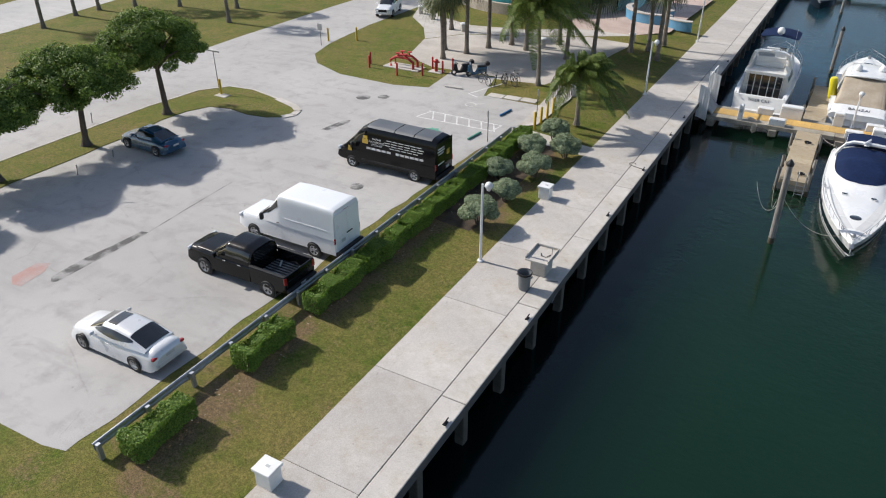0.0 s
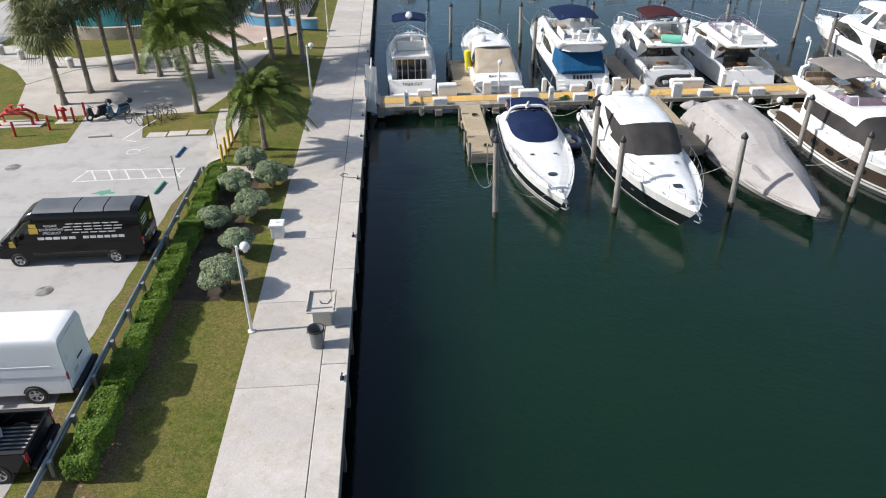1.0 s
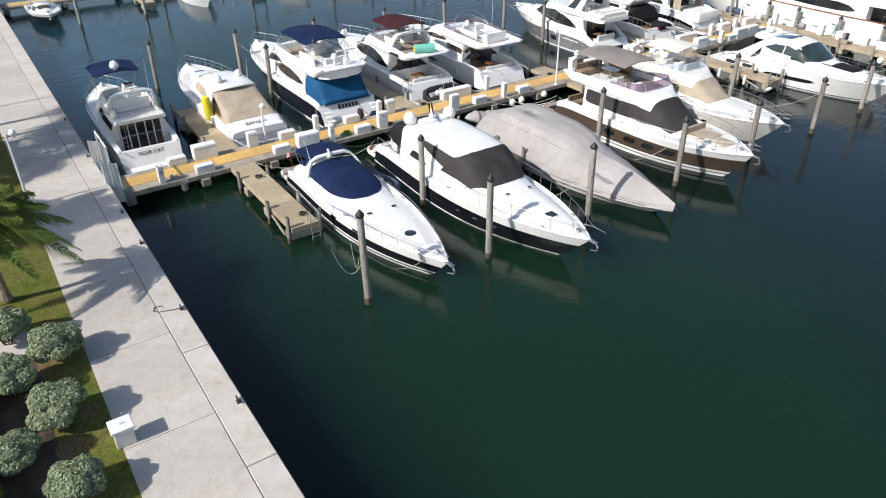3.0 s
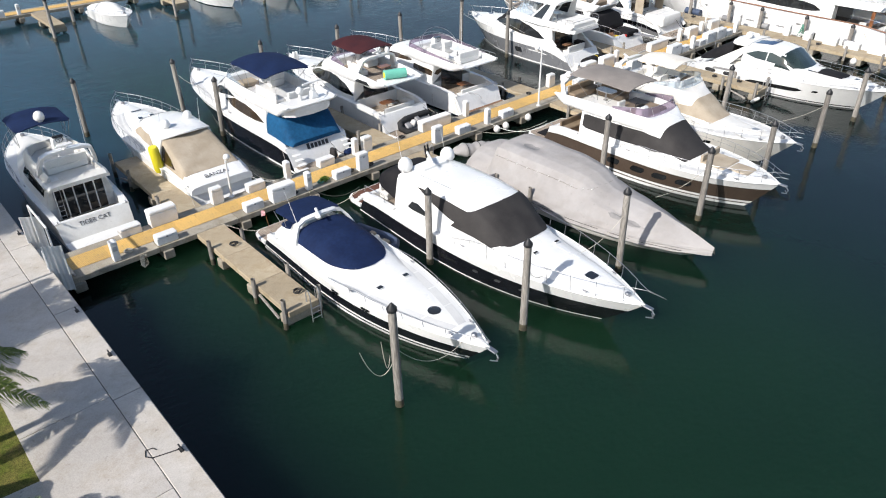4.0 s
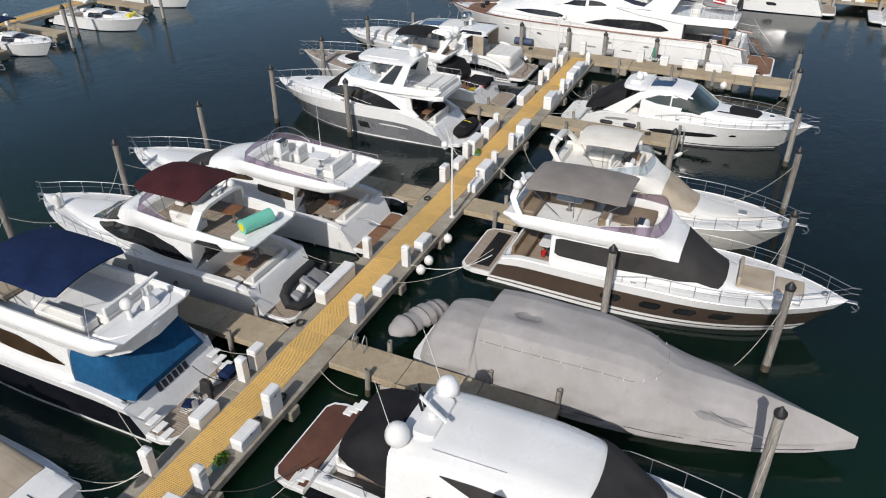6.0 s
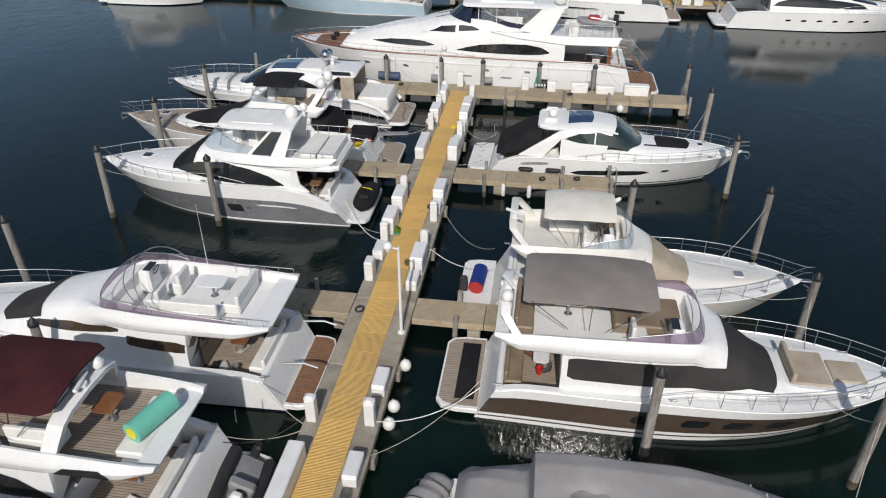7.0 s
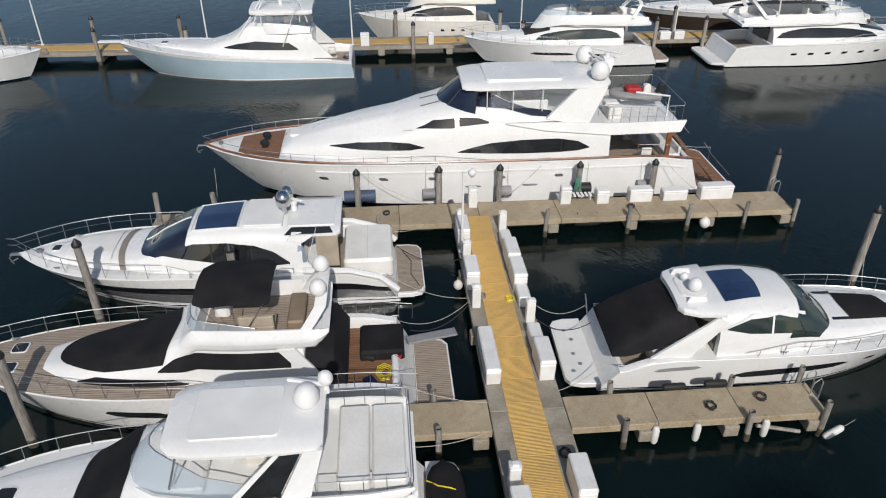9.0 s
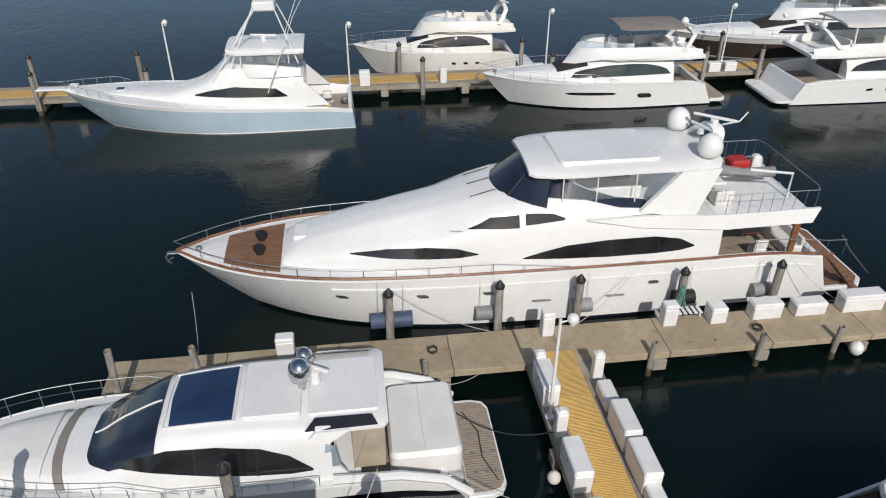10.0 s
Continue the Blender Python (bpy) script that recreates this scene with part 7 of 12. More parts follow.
def express_tan():
    """White express cruiser with a tan cockpit canvas."""
    b = Boat("motor_yacht", berth(1.75, 58.3, NORTH), "white express cruiser with tan canvas over the cockpit", 16.1, 4.4, 1.5, 1.9,
             [(0.10, "white2"), (1.0, "white")], cockpit=0.10, floor=0.8, fore=2.3, platform=0.9, platmat="white")
    h = b.loft([(4.3, [(0, 3.28), (1.1, 3.25), (1.5, 3.12), (1.6, 2.94), (1.78, 2.2), (1.86, 1.4)]), (6.3, [(0, 3.4), (1.05, 3.36), (1.44, 3.22), (1.58, 3.02), (1.78, 2.2), (1.86, 1.45)]),
                (8.2, [(0, 3.2), (0.9, 3.15), (1.2, 3.02), (1.38, 2.85), (1.62, 2.2), (1.72, 1.5)]), (9.6, [(0, 2.36), (0.8, 2.33), (1.05, 2.26), (1.2, 2.18), (1.35, 2.0), (1.45, 1.6)]),
                (11.6, [(0, 2.14), (0.55, 2.12), (0.75, 2.07), (0.88, 2.0), (0.95, 1.92), (1.0, 1.7)]), (14.6, [(0, 2.0), (0.12, 1.99), (0.2, 1.98), (0.25, 1.96), (0.3, 1.93), (0.35, 1.8)])])
    c = b.loft([(1.15, [(0, 1.84), (1.2, 1.84), (1.6, 1.81), (1.7, 1.74), (1.78, 1.5), (1.8, 1.35)]), (2.7, [(0, 2.52), (1.15, 2.52), (1.5, 2.46), (1.6, 2.34), (1.74, 1.85), (1.79, 1.4)]),
                (4.32, [(0, 3.18), (1.1, 3.15), (1.42, 3.05), (1.53, 2.9), (1.7, 2.2), (1.79, 1.45)])], "tan", "cockpit_canvas", "tan canvas with stitched panels")
    b.flank(c, [(2.5, 1.76, 1.80), (3.1, 1.72, 2.25), (4.1, 1.72, 2.74), (4.28, 1.74, 2.7)], "brownglass", "side_opening", 0.02, "dark opening beside the canvas")
    part("hardtop_lip", Geo().tube([(x, 4.3 - 0.42 * math.cos(x), 3.28 - 0.09 * x * x) for x in [-1.5 + 0.25 * i for i in range(13)]], 0.07, 8), "white", b.t)
    part("hardtop_overhang", Geo().grid([[(x, 4.3 - 0.42 * math.cos(x), 3.33 - 0.09 * x * x) for x in [-1.5 + 0.25 * i for i in range(13)]], [(x, 4.5, 3.315 - 0.085 * x * x) for x in [-1.5 + 0.25 * i for i in range(13)]]], flip=True), "white", b.t)
    b.loft([(0.08, [(0, 1.46), (1.3, 1.46), (1.75, 1.42), (1.92, 1.3), (1.95, 1.0)]), (1.28, [(0, 1.83), (1.3, 1.83), (1.72, 1.76), (1.86, 1.55), (1.9, 1.2)])], "white", "stern_coaming", "white moulded stern deck")
    for v in (-1.35, -0.95, -0.5, 0.0, 0.5, 0.95, 1.35):
        part("canvas_seam", Geo().tube([c.at(y, v, 0.004) for y in (1.2, 1.8, 2.4, 3.0, 3.6, 4.2)], 0.009, 4), "tan", b.t)
    b.glazing(h, 2.2, lambda k: 8.4 - 0.2 * k ** 2, lambda k: 9.45 - 0.3 * k ** 3, "glass", "windscreen")
    b.flank(h, [(5.2, 2.28, 2.34), (6.0, 2.25, 2.9), (7.7, 2.28, 2.88), (9.1, 2.14, 2.2)], "tan", "window_cover", 0.02, "tan cover over the side window")
    b.dome(-0.75, 5.3, 3.26, 0.28, 0.06)
    b.dome(0.95, 5.9, 3.24, 0.28, 0.06)
    for x, y in ((-0.4, 10.8), (0.4, 10.8)):
        b.hatch(x, y, 0.32, 0.5, "glass", h)
    b.hatch(0, 12.6, 0.85, 0.3, "glass", h)
    b.rail(6.0, 0.6, 10)
    b.treads(6.5, 13.6)
    b.anchor()
    b.cleats([0.6, 7.0, 13.6])
    b.name_plate("BANZAI", 1.625, 0.42, y=0.55, tilt=17)
    for x in (-1.2, 1.3):
        b.antenna(x, 5.0, 3.15, 1.8, 0.2)
    g = Geo()
    g.lathe(0, 0, [(0.26, 0.0), (0.30, 0.15), (0.30, 1.55), (0.24, 1.7)], 14)
    f = part("yellow_float", g, "yellowpl", b.t, "large upright yellow float")
    f.matrix_basis = pose(-2.05, 4.2, 1.2, 5, -6, 0)
    return b


def fly_blue():
    """White flybridge yacht with black hull, navy bimini and blue aft canvas."""
    b = Boat("motor_yacht", berth(8.9, 58.6, NORTH), "white flybridge yacht with black hull, navy bimini and blue aft canvas", 18.5, 4.9, 1.75, 2.1,
             [(0.08, "white"), (0.80, "hullblack"), (1.0, "white")], cockpit=0.20, floor=0.95, fore=2.4, platform=1.1, platmat="teak")
    h = fly_moulding(b, 0.7, 3.3, 8.8, 3.5, 4.15, 2.1, 1.85, [(9.9, 3.95, 1.35, 1.98), (11.0, 3.4, 1.2, 1.86), (12.2, 2.7, 1.0, 1.66), (13.4, 2.36, 0.85, 1.4), (17.2, 2.2, 0.2, 0.45)], fin=1.3)
    part("aft_fairing", Geo().prism([(-1.7, 1.35), (-1.2, 0.85), (0, 0.68), (1.2, 0.85), (1.7, 1.35), (1.75, 2.2), (-1.75, 2.2)], 3.35, 4.05, bevel=0.2), "white", b.t, "bulging aft end of the flybridge")
    b.flank(h, [(3.6, 2.4, 2.44), (4.6, 2.28, 2.8), (6.0, 2.26, 3.02), (7.6, 2.3, 3.02), (8.8, 2.42, 2.7), (9.2, 2.5, 2.54)], "brownglass")
    b.flank(h, [(7.6, 3.08, 3.12), (8.4, 2.98, 3.25), (9.6, 2.78, 3.3), (10.8, 2.6, 3.0), (11.6, 2.5, 2.56)], "glass", "window", 0.03)
    b.glazing(h, 3.6, lambda k: 10.6 - 0.2 * k, lambda k: 12.5 - 0.5 * k ** 2, "glass", "windscreen")
    g = House([(0.55, 1.85, 1.7, 1.6, 1.85), (1.15, 2.0, 1.8, 1.65, 2.5), (1.9, 2.06, 1.9, 1.7, 3.25), (3.3, 2.06, 1.94, 1.75, 3.4)], 6)
    part("aft_canvas", g.skin(Geo()), "blue", b.t, "blue canvas closing the aft cockpit")
    fly_screen(b, h, 6.6, 8.85, 0.45, 0.5)
    b.slab("bimini", [(3.4, 1.6), (3.8, 1.8), (7.6, 1.8), (8.1, 1.55)], 5.4, 0.05, "navy", 0.2, "navy canvas bimini", lift=lambda y: -0.02 * (y - 5.7) ** 2)
    b.frame_bows(3.6, 7.8, 4.3, 5.4, 1.85)
    b.radar(0.6, 1.5, 4.6, 1.5, 5, 0.4)
    part("radar_mast", Geo().box(0.6, 1.5, 4.0, 0.7, 0.5, 0.6, 0.1, taper=0.6), "white", b.t)
    b.dome(-0.3, 1.6, 4.0, 0.24, 0.5)
    b.seat(-1.0, 4.2, 3.54, 0.7, 2.6, 0.42, "x-")
    b.seat(0.3, 2.8, 3.54, 1.8, 0.6, 0.42, "y-")
    b.seat(0.8, 6.6, 3.54, 1.1, 0.6, 0.5, "y-")
    b.helm(0.8, 7.8, 3.54)
    b.seat(-0.6, 8.0, 3.54, 1.2, 1.0, 0.3, None, "tan")
    b.rail(7.5, 0.65, 9)
    b.treads(8, 15.2)
    b.anchor()
    b.cleats([0.8, 8.0, 15.2])
    for i in range(6):
        x, z0, z1 = -0.78 + 0.28 * i, 1.15, 1.42 if i else 1.48
        y0, y1 = b.transom_y(z0), b.transom_y(z1)
        V = [(x + dx, y - d, z) for d in (0.035, 0.01) for dx, y, z in ((0, y0, z0), (0.2, y0, z0), (0.2, y1, z1), (0, y1, z1))]
        part("name_bar", Geo().add(V, [(0, 1, 2, 3), (7, 6, 5, 4), (0, 4, 5, 1), (1, 5, 6, 2), (2, 6, 7, 3), (3, 7, 4, 0)]), "ink", b.t)
    for s in (1, -1):
        for k in range(4):
            part("step", Geo().box(s * 1.85, -0.62 + 0.26 * k, 0.44 + 0.24 * k, 0.55, 0.3, 0.06, 0.015), "white", b.t)
    b.antenna(-1.9, 2.0, 3.6, 2.6, 0.2)
    # small outboard and a dark life raft bag on the platform
    o = part("outboard_motor", Geo().box(0.3, -0.75, 0.75, 0.36, 0.55, 0.6, 0.12, taper=0.85), "mesh", b.t)
    part("motor_leg", Geo().box(0.3, -0.85, 0.2, 0.16, 0.22, 0.62, 0.04), "mesh", o)
    part("gear_bag", Geo().box(1.6, -0.65, 0.44, 0.75, 0.55, 0.4, 0.15), "navy", b.t)
    b.clutter(-1.6, 1.2, -0.8, -0.2, 0.44, 11, 6)
    return b


def fly_maroon():
    """White flybridge yacht with maroon bimini, mint mat roll and stowed tender."""
    b = Boat("motor_yacht", berth(16.5, 59.0, NORTH), "white flybridge yacht with maroon bimini and open aft cockpit", 16.0, 4.6, 1.7, 2.1,
             [(0.06, "hullnavy"), (1.0, "white")], cockpit=0.24, floor=0.9, fore=2.4, platform=1.3, platmat="teak")
    h = fly_moulding(b, 0.6, 3.9, 7.0, 3.36, 3.98, 2.0, 1.8, [(8.3, 3.85, 1.3, 1.9), (9.4, 3.3, 1.15, 1.8), (10.6, 2.6, 0.95, 1.6), (12.0, 2.25, 0.8, 1.3), (15.0, 2.15, 0.2, 0.42)], fin=1.2, aft_rim=3.7, floor="teak")
    b.flank(h, [(4.0, 2.1, 2.16), (5.0, 2.06, 2.75), (6.2, 2.1, 3.04), (7.6, 2.2, 3.06), (9.0, 2.3, 2.9), (10.4, 2.36, 2.42)], "glass")
    b.flank(h, [(8.6, 3.1, 3.16), (9.4, 2.86, 3.2), (10.4, 2.5, 2.75), (11.2, 2.3, 2.36)], "glass", "window", 0.03)
    b.plate("fly_slot", [(2.02, 1.9, 3.36), (2.03, 3.6, 3.34), (2.0, 3.3, 3.56), (1.98, 2.2, 3.58)], 0.03, "glass", "dark slot in the flybridge side")
    b.glazing(h, 3.6, lambda k: 9.0 - 0.2 * k, lambda k: 10.9 - 0.4 * k ** 2, "glass", "windscreen")
    fly_screen(b, h, 5.2, 7.05, 0.5, 0.5, "purple")
    b.slab("bimini", [(3.5, 1.4), (3.8, 1.6), (6.8, 1.6), (7.2, 1.35)], 5.15, 0.05, "maroon", 0.18, "maroon canvas bimini")
    b.frame_bows(3.8, 7.0, 4.1, 5.15, 1.6)
    b.arch(3.9, 3.5, 1.75, 4.75, 1.35, -0.4, 0.5)
    b.dome(0.9, 3.5, 4.75, 0.2, 0.1)
    b.radar(0, 3.5, 4.78, 0.9, 10, 0.2)
    g = Geo()
    g.tube([(-0.75, 1.75, 3.92), (0.75, 1.25, 3.92)], 0.34, 16)
    r = part("mat_roll", g, "green", b.t, "rolled mint green swim mat")
    part("roll_end", Geo().tube([(-0.776, 1.759, 3.92), (-0.752, 1.751, 3.92)], 0.20, 14), "yellowpl", r)
    b.seat(0, 1.7, 3.3, 2.4, 0.9, 0.3, None, "vinyl")
    b.table(0.2, 3.0, 3.42, 0.9, 0.7)
    b.seat(-1.0, 4.6, 3.42, 0.7, 1.6, 0.42, "x-")
    b.helm(0.7, 6.4, 3.42)
    b.seat(0.7, 5.3, 3.42, 1.0, 0.55, 0.5, "y-")
    b.seat(0.0, 1.4, 0.9, 2.7, 0.7, 0.45, "y-")
    b.table(0, 2.6, 0.9, 1.1, 0.7)
    part("aft_door", Geo().box(0, 3.88, 0.95, 2.2, 0.06, 2.0, 0.01), "glass", b.t)
    b.seat(1.7, 2.4, 0.9, 0.5, 1.0, 0.5, None)
    b.rail(6.8, 0.65, 9)
    b.treads(7.5, 14.2)
    b.anchor()
    b.cleats([0.8, 8.0, 14.2])
    for s, x in ((1, 0.16), (-1, -0.16)):
        part("gate_post", Geo().tube([(x + s * 2.0, 0.05, 1.7), (x + s * 2.0, 0.02, 2.3)], 0.02, 5), "chrome", b.t)
    g = Geo()
    g.lathe(0, 0, [(0.12, 0.0), (0.15, 0.12), (0.15, 0.55), (0.1, 0.7)], 10)
    for x in (0.5, 0.75):
        part("fender", g.mesh("fender", mats_of("vinyl")), "", b.t).matrix_basis = pose(-x, 14.0, 2.15)
    b.clutter(-1.5, 1.6, 1.0, 3.5, 0.9, 6, 6)
    return b


def fly_violet():
    """White flybridge yacht with a violet wind screen and open flybridge."""
    b = Boat("motor_yacht", berth(23.05, 58.2, NORTH), "white flybridge yacht with low violet windscreen, no bimini", 16.8, 4.7, 1.7, 2.1,
             [(0.06, "hullnavy"), (1.0, "white")], cockpit=0.22, floor=0.9, fore=2.4, platform=0.9, platmat="teakwarm")
    h = fly_moulding(b, 0.4, 3.6, 6.7, 3.34, 3.88, 2.02, 1.8, [(8.2, 3.74, 1.3, 1.92), (9.6, 3.38, 1.15, 1.82), (11.0, 2.8, 0.95, 1.62), (12.6, 2.3, 0.8, 1.3), (15.8, 2.2, 0.2, 0.42)], fin=1.4, aft_rim=3.72)
    b.flank(h, [(3.5, 2.36, 2.66), (4.0, 2.34, 2.78), (5.9, 2.44, 2.84), (6.0, 2.5, 2.8)], "brownglass")
    b.flank(h, [(6.3, 2.94, 3.06), (6.8, 2.82, 3.10), (8.3, 2.72, 3.06), (9.8, 2.66, 2.86), (10.4, 2.6, 2.64)], "brownglass")
    b.glazing(h, 3.9, lambda k: 9.9 - 0.2 * k, lambda k: 12.0 - 0.5 * k ** 2, "mesh", "windscreen")
    fly_screen(b, h, 1.6, 6.75, 0.42, 0.35, "purple", 0.55)
    g = Geo()
    g.tube([(1.7 * math.cos(a), 4.9 + 0.9 * math.sin(a), 4.0 + 1.25 * math.sin(a)) for a in [math.pi * i / 16 for i in range(17)]], 0.022, 6)
    g.tube([(1.7 * math.cos(a), 4.9 + 1.5 * math.sin(a), 4.0 + 0.75 * math.sin(a)) for a in [math.pi * i / 16 for i in range(17)]], 0.02, 6)
    part("bimini_frame", g, "chrome", b.t, "bare folded bimini frame")
    b.seat(-0.9, 3.6, 3.36, 0.9, 2.2, 0.42, "x-")
    b.seat(0.3, 2.3, 3.36, 2.0, 0.8, 0.42, "y-")
    b.seat(0.6, 4.9, 3.36, 0.9, 0.6, 0.5, "y-")
    b.seat(-0.6, 5.2, 3.36, 0.7, 0.6, 0.5, "y-")
    b.helm(0.6, 6.1, 3.36)
    b.table(0.4, 3.4, 3.36, 0.8, 1.1, "white")
    b.seat(-0.6, 6.3, 3.36, 1.0, 0.6, 0.35)
    b.side_rail(0.6, 3.0, 3.6, 0.4, 1.7, 4)
    b.seat(0.0, 1.35, 0.9, 2.6, 0.7, 0.45, "y-")
    b.table(0.2, 2.5, 0.9, 0.9, 0.7)
    part("aft_door", Geo().box(0, 3.58, 0.95, 2.2, 0.06, 2.0, 0.01), "glass", b.t)
    b.rail(7.2, 0.65, 9)
    b.treads(8, 15)
    b.anchor()
    b.cleats([0.8, 8.0, 15.0])
    b.antenna(1.4, 4.0, 4.0, 2.8, 0.0)
    for s in (1, -1):
        part("davit_arm", Geo().tube([(s * 1.3, 0.3, 1.75), (s * 1.3, -0.6, 1.85), (s * 1.3, -1.1, 1.7)], 0.045, 6), "galv", b.t)
    b.hull_window(0.44, 0.56, 0.52, 0.66)
    b.clutter(-1.5, 1.5, 0.9, 3.2, 0.9, 5, 9)
    return b


def fly_grey():
    """Modern yacht with grey hull and white hardtop."""
    b = Boat("motor_yacht", berth(37.05, 59.4, NORTH), "modern flybridge yacht with grey hull and white hardtop", 14.9, 4.7, 2.15, 2.2,
             [(0.05, "white"), (0.62, "hullgrey"), (1.0, "white")], cockpit=0.20, floor=1.0, fore=2.5, platform=1.0, platmat="white", rise=1.5, dip=(0.42, 0.15), rake=1.0)
    h = b.loft([(3.0, [(0, 3.2), (1.2, 3.2), (1.72, 3.15), (1.92, 2.9), (2.02, 2.0), (2.06, 1.7)]), (6.5, [(0, 3.55), (1.1, 3.52), (1.62, 3.42), (1.86, 3.15), (2.02, 2.3), (2.08, 2.0)]),
                (8.3, [(0, 3.8), (1.0, 3.74), (1.46, 3.55), (1.72, 3.2), (1.92, 2.5), (1.98, 2.1)]), (9.3, [(0, 3.32), (0.95, 3.24), (1.33, 3.06), (1.58, 2.86), (1.78, 2.5), (1.86, 2.1)]),
                (10.2, [(0, 2.72), (0.8, 2.68), (1.16, 2.6), (1.42, 2.5), (1.62, 2.38), (1.72, 2.1)]), (12.0, [(0, 2.52), (0.6, 2.5), (0.9, 2.44), (1.08, 2.38), (1.18, 2.3), (1.24, 2.12)]),
                (13.9, [(0, 2.34), (0.2, 2.33), (0.33, 2.3), (0.4, 2.28), (0.44, 2.24), (0.48, 2.12)])])
    b.slab("flybridge_deck", [(0.5, 1.6), (0.9, 1.9), (3.0, 2.02), (5.5, 1.8), (7.4, 1.5)], 3.12, 0.26, "white", 0.02)
    rows = b.tub("flybridge", [(1.72, 0.6), (1.86, 1.8), (1.88, 4.2), (1.72, 6.2), (1.42, 7.5), (0.95, 8.25), (0.5, 8.55), (0.0, 8.65)], 3.42, 3.78, sweep=0.25, fin=0.5)
    b.flank(h, [(3.5, 2.18, 2.22), (4.3, 2.12, 2.66), (5.4, 2.1, 3.0), (6.8, 2.2, 3.24), (8.3, 2.42, 3.16), (9.2, 2.56, 2.84), (9.75, 2.6, 2.64)], "glass", "window", 0.024)
    b.flank(h, [(4.2, 2.0, 2.08), (5.4, 1.98, 2.06), (6.8, 2.1, 2.2), (8.3, 2.32, 2.42), (9.6, 2.5, 2.58)], "white", "window_sill", 0.05)
    b.glazing(h, 3.3, lambda k: 8.35 + 0.25 * k ** 2, lambda k: 10.15 - 0.2 * k ** 2, "black", "windscreen_screen", "black screen over the windscreen")
    b.screen(rows, 4, 12, 0.5, 0.9, "screen", "flybridge_windscreen", lambda y: 0.22 + 0.62 * min(max((y - 5.4) / 2.6, 0), 1))
    b.slab("hardtop", [(2.95, 1.15), (3.1, 1.38), (4.0, 1.45), (6.3, 1.42), (6.9, 1.28), (7.15, 1.0)], 5.02, 0.15, "white", 0.09, "white hardtop over the flybridge")
    part("hardtop_panel", Geo().prism(rounded(-0.95, 4.1, 0.95, 6.5, 0.15), 5.2, 5.27, bevel=0.02), "nonskid", b.t)
    b.plate("hardtop_leg", [(1.80, 3.35, 3.72), (1.80, 4.15, 3.72), (1.44, 3.45, 5.08), (1.40, 2.95, 5.08)], 0.12, "white")
    b.plate("side_glass", [(1.79, 4.2, 3.74), (1.74, 5.3, 3.74), (1.42, 4.05, 4.98), (1.42, 3.55, 4.98)], 0.03, "glass", "dark tinted side glass")
    b.plate("glass_frame", [(1.75, 5.28, 3.72), (1.73, 5.5, 3.72), (1.42, 4.2, 5.02), (1.42, 4.05, 5.02)], 0.06, "white")
    for s in (1, -1):
        part("hardtop_pole", Geo().tube([(s * 1.5, 7.0, 4.1), (s * 1.2, 6.7, 5.1)], 0.03, 6), "chrome", b.t)
    b.dome(0.2, 3.45, 5.18, 0.36, 0.04)
    b.radar(0.75, 3.5, 5.2, 1.1, 75, 0.25)
    b.dome(0.75, 2.95, 5.1, 0.22, 0.35)
    b.seat(0, 1.25, 3.34, 2.9, 0.95, 0.5, None, "vinyl")
    b.seat(0, 2.25, 3.34, 2.9, 0.9, 0.5, None, "vinyl")
    b.seat(-0.95, 4.1, 3.34, 0.75, 1.6, 0.42, "x-")
    b.seat(0.3, 5.0, 3.34, 1.2, 0.6, 0.42, None, "cream")
    b.table(0.3, 4.1, 3.34, 0.9, 0.9, "white")
    b.seat(0.6, 5.8, 3.34, 1.0, 0.6, 0.5, "y-")
    b.helm(0.6, 6.8, 3.34)
    b.seat(-0.7, 6.7, 3.34, 1.1, 0.9, 0.4, None)
    b.side_rail(0.7, 3.2, 3.6, 0.6, 1.72, 4)
    part("aft_rail", Geo().tube([(-1.7, 0.7, 3.5), (-1.7, 0.62, 4.1), (1.7, 0.62, 4.1), (1.7, 0.7, 3.5)], 0.018, 6), "chrome", b.t)
    b.seat(-0.3, 1.5, 1.0, 2.2, 0.7, 0.45, "y-")
    b.seat(1.3, 2.2, 1.0, 0.6, 0.9, 0.7, None, "black")
    b.table(-0.2, 2.3, 1.0, 1.0, 0.6, "teakwarm")
    part("aft_door", Geo().box(0, 2.98, 1.05, 2.4, 0.06, 2.0, 0.01), "glass", b.t)
    b.plate("quarter_panel", [(2.04, 2.1, 1.9), (2.04, 3.1, 1.9), (1.98, 3.1, 3.1), (1.98, 2.75, 3.1), (2.0, 2.6, 2.3)], 0.1, "white")
    b.hull_window(0.43, 0.49, 0.26, 0.46, round_ends=False)
    b.hull_window(0.395, 0.41, 0.34, 0.42, "chrome", name="porthole")
    b.hull_window(0.20, 0.37, 0.46, 0.50, "alu", name="hull_trim")
    b.rail(5.6, 0.5, 10, wire=False)
    b.anchor()
    b.cleats([1.4, 8.0, 13.0])
    b.hatch(0, 12.2, 0.6, 0.6, "glass", h)
    # black tender across the platform
    g = Geo()
    rows2 = []
    for i in range(13):
        k = -1 + i / 6
        w = 0.62 * (1 - abs(k) ** 3.2) ** 0.5 + 0.02
        rows2.append([(0.15 + 1.55 * k, -0.45 + w * math.cos(a), 0.78 + 0.34 * (1 - 0.5 * abs(k) ** 4) * math.sin(a)) for a in [math.pi * 2 * j / 14 for j in range(14)]])
    g.grid(rows2, wrap=True)
    t = part("covered_tender", g, "black", b.t, "black covered tender on the platform", 60)
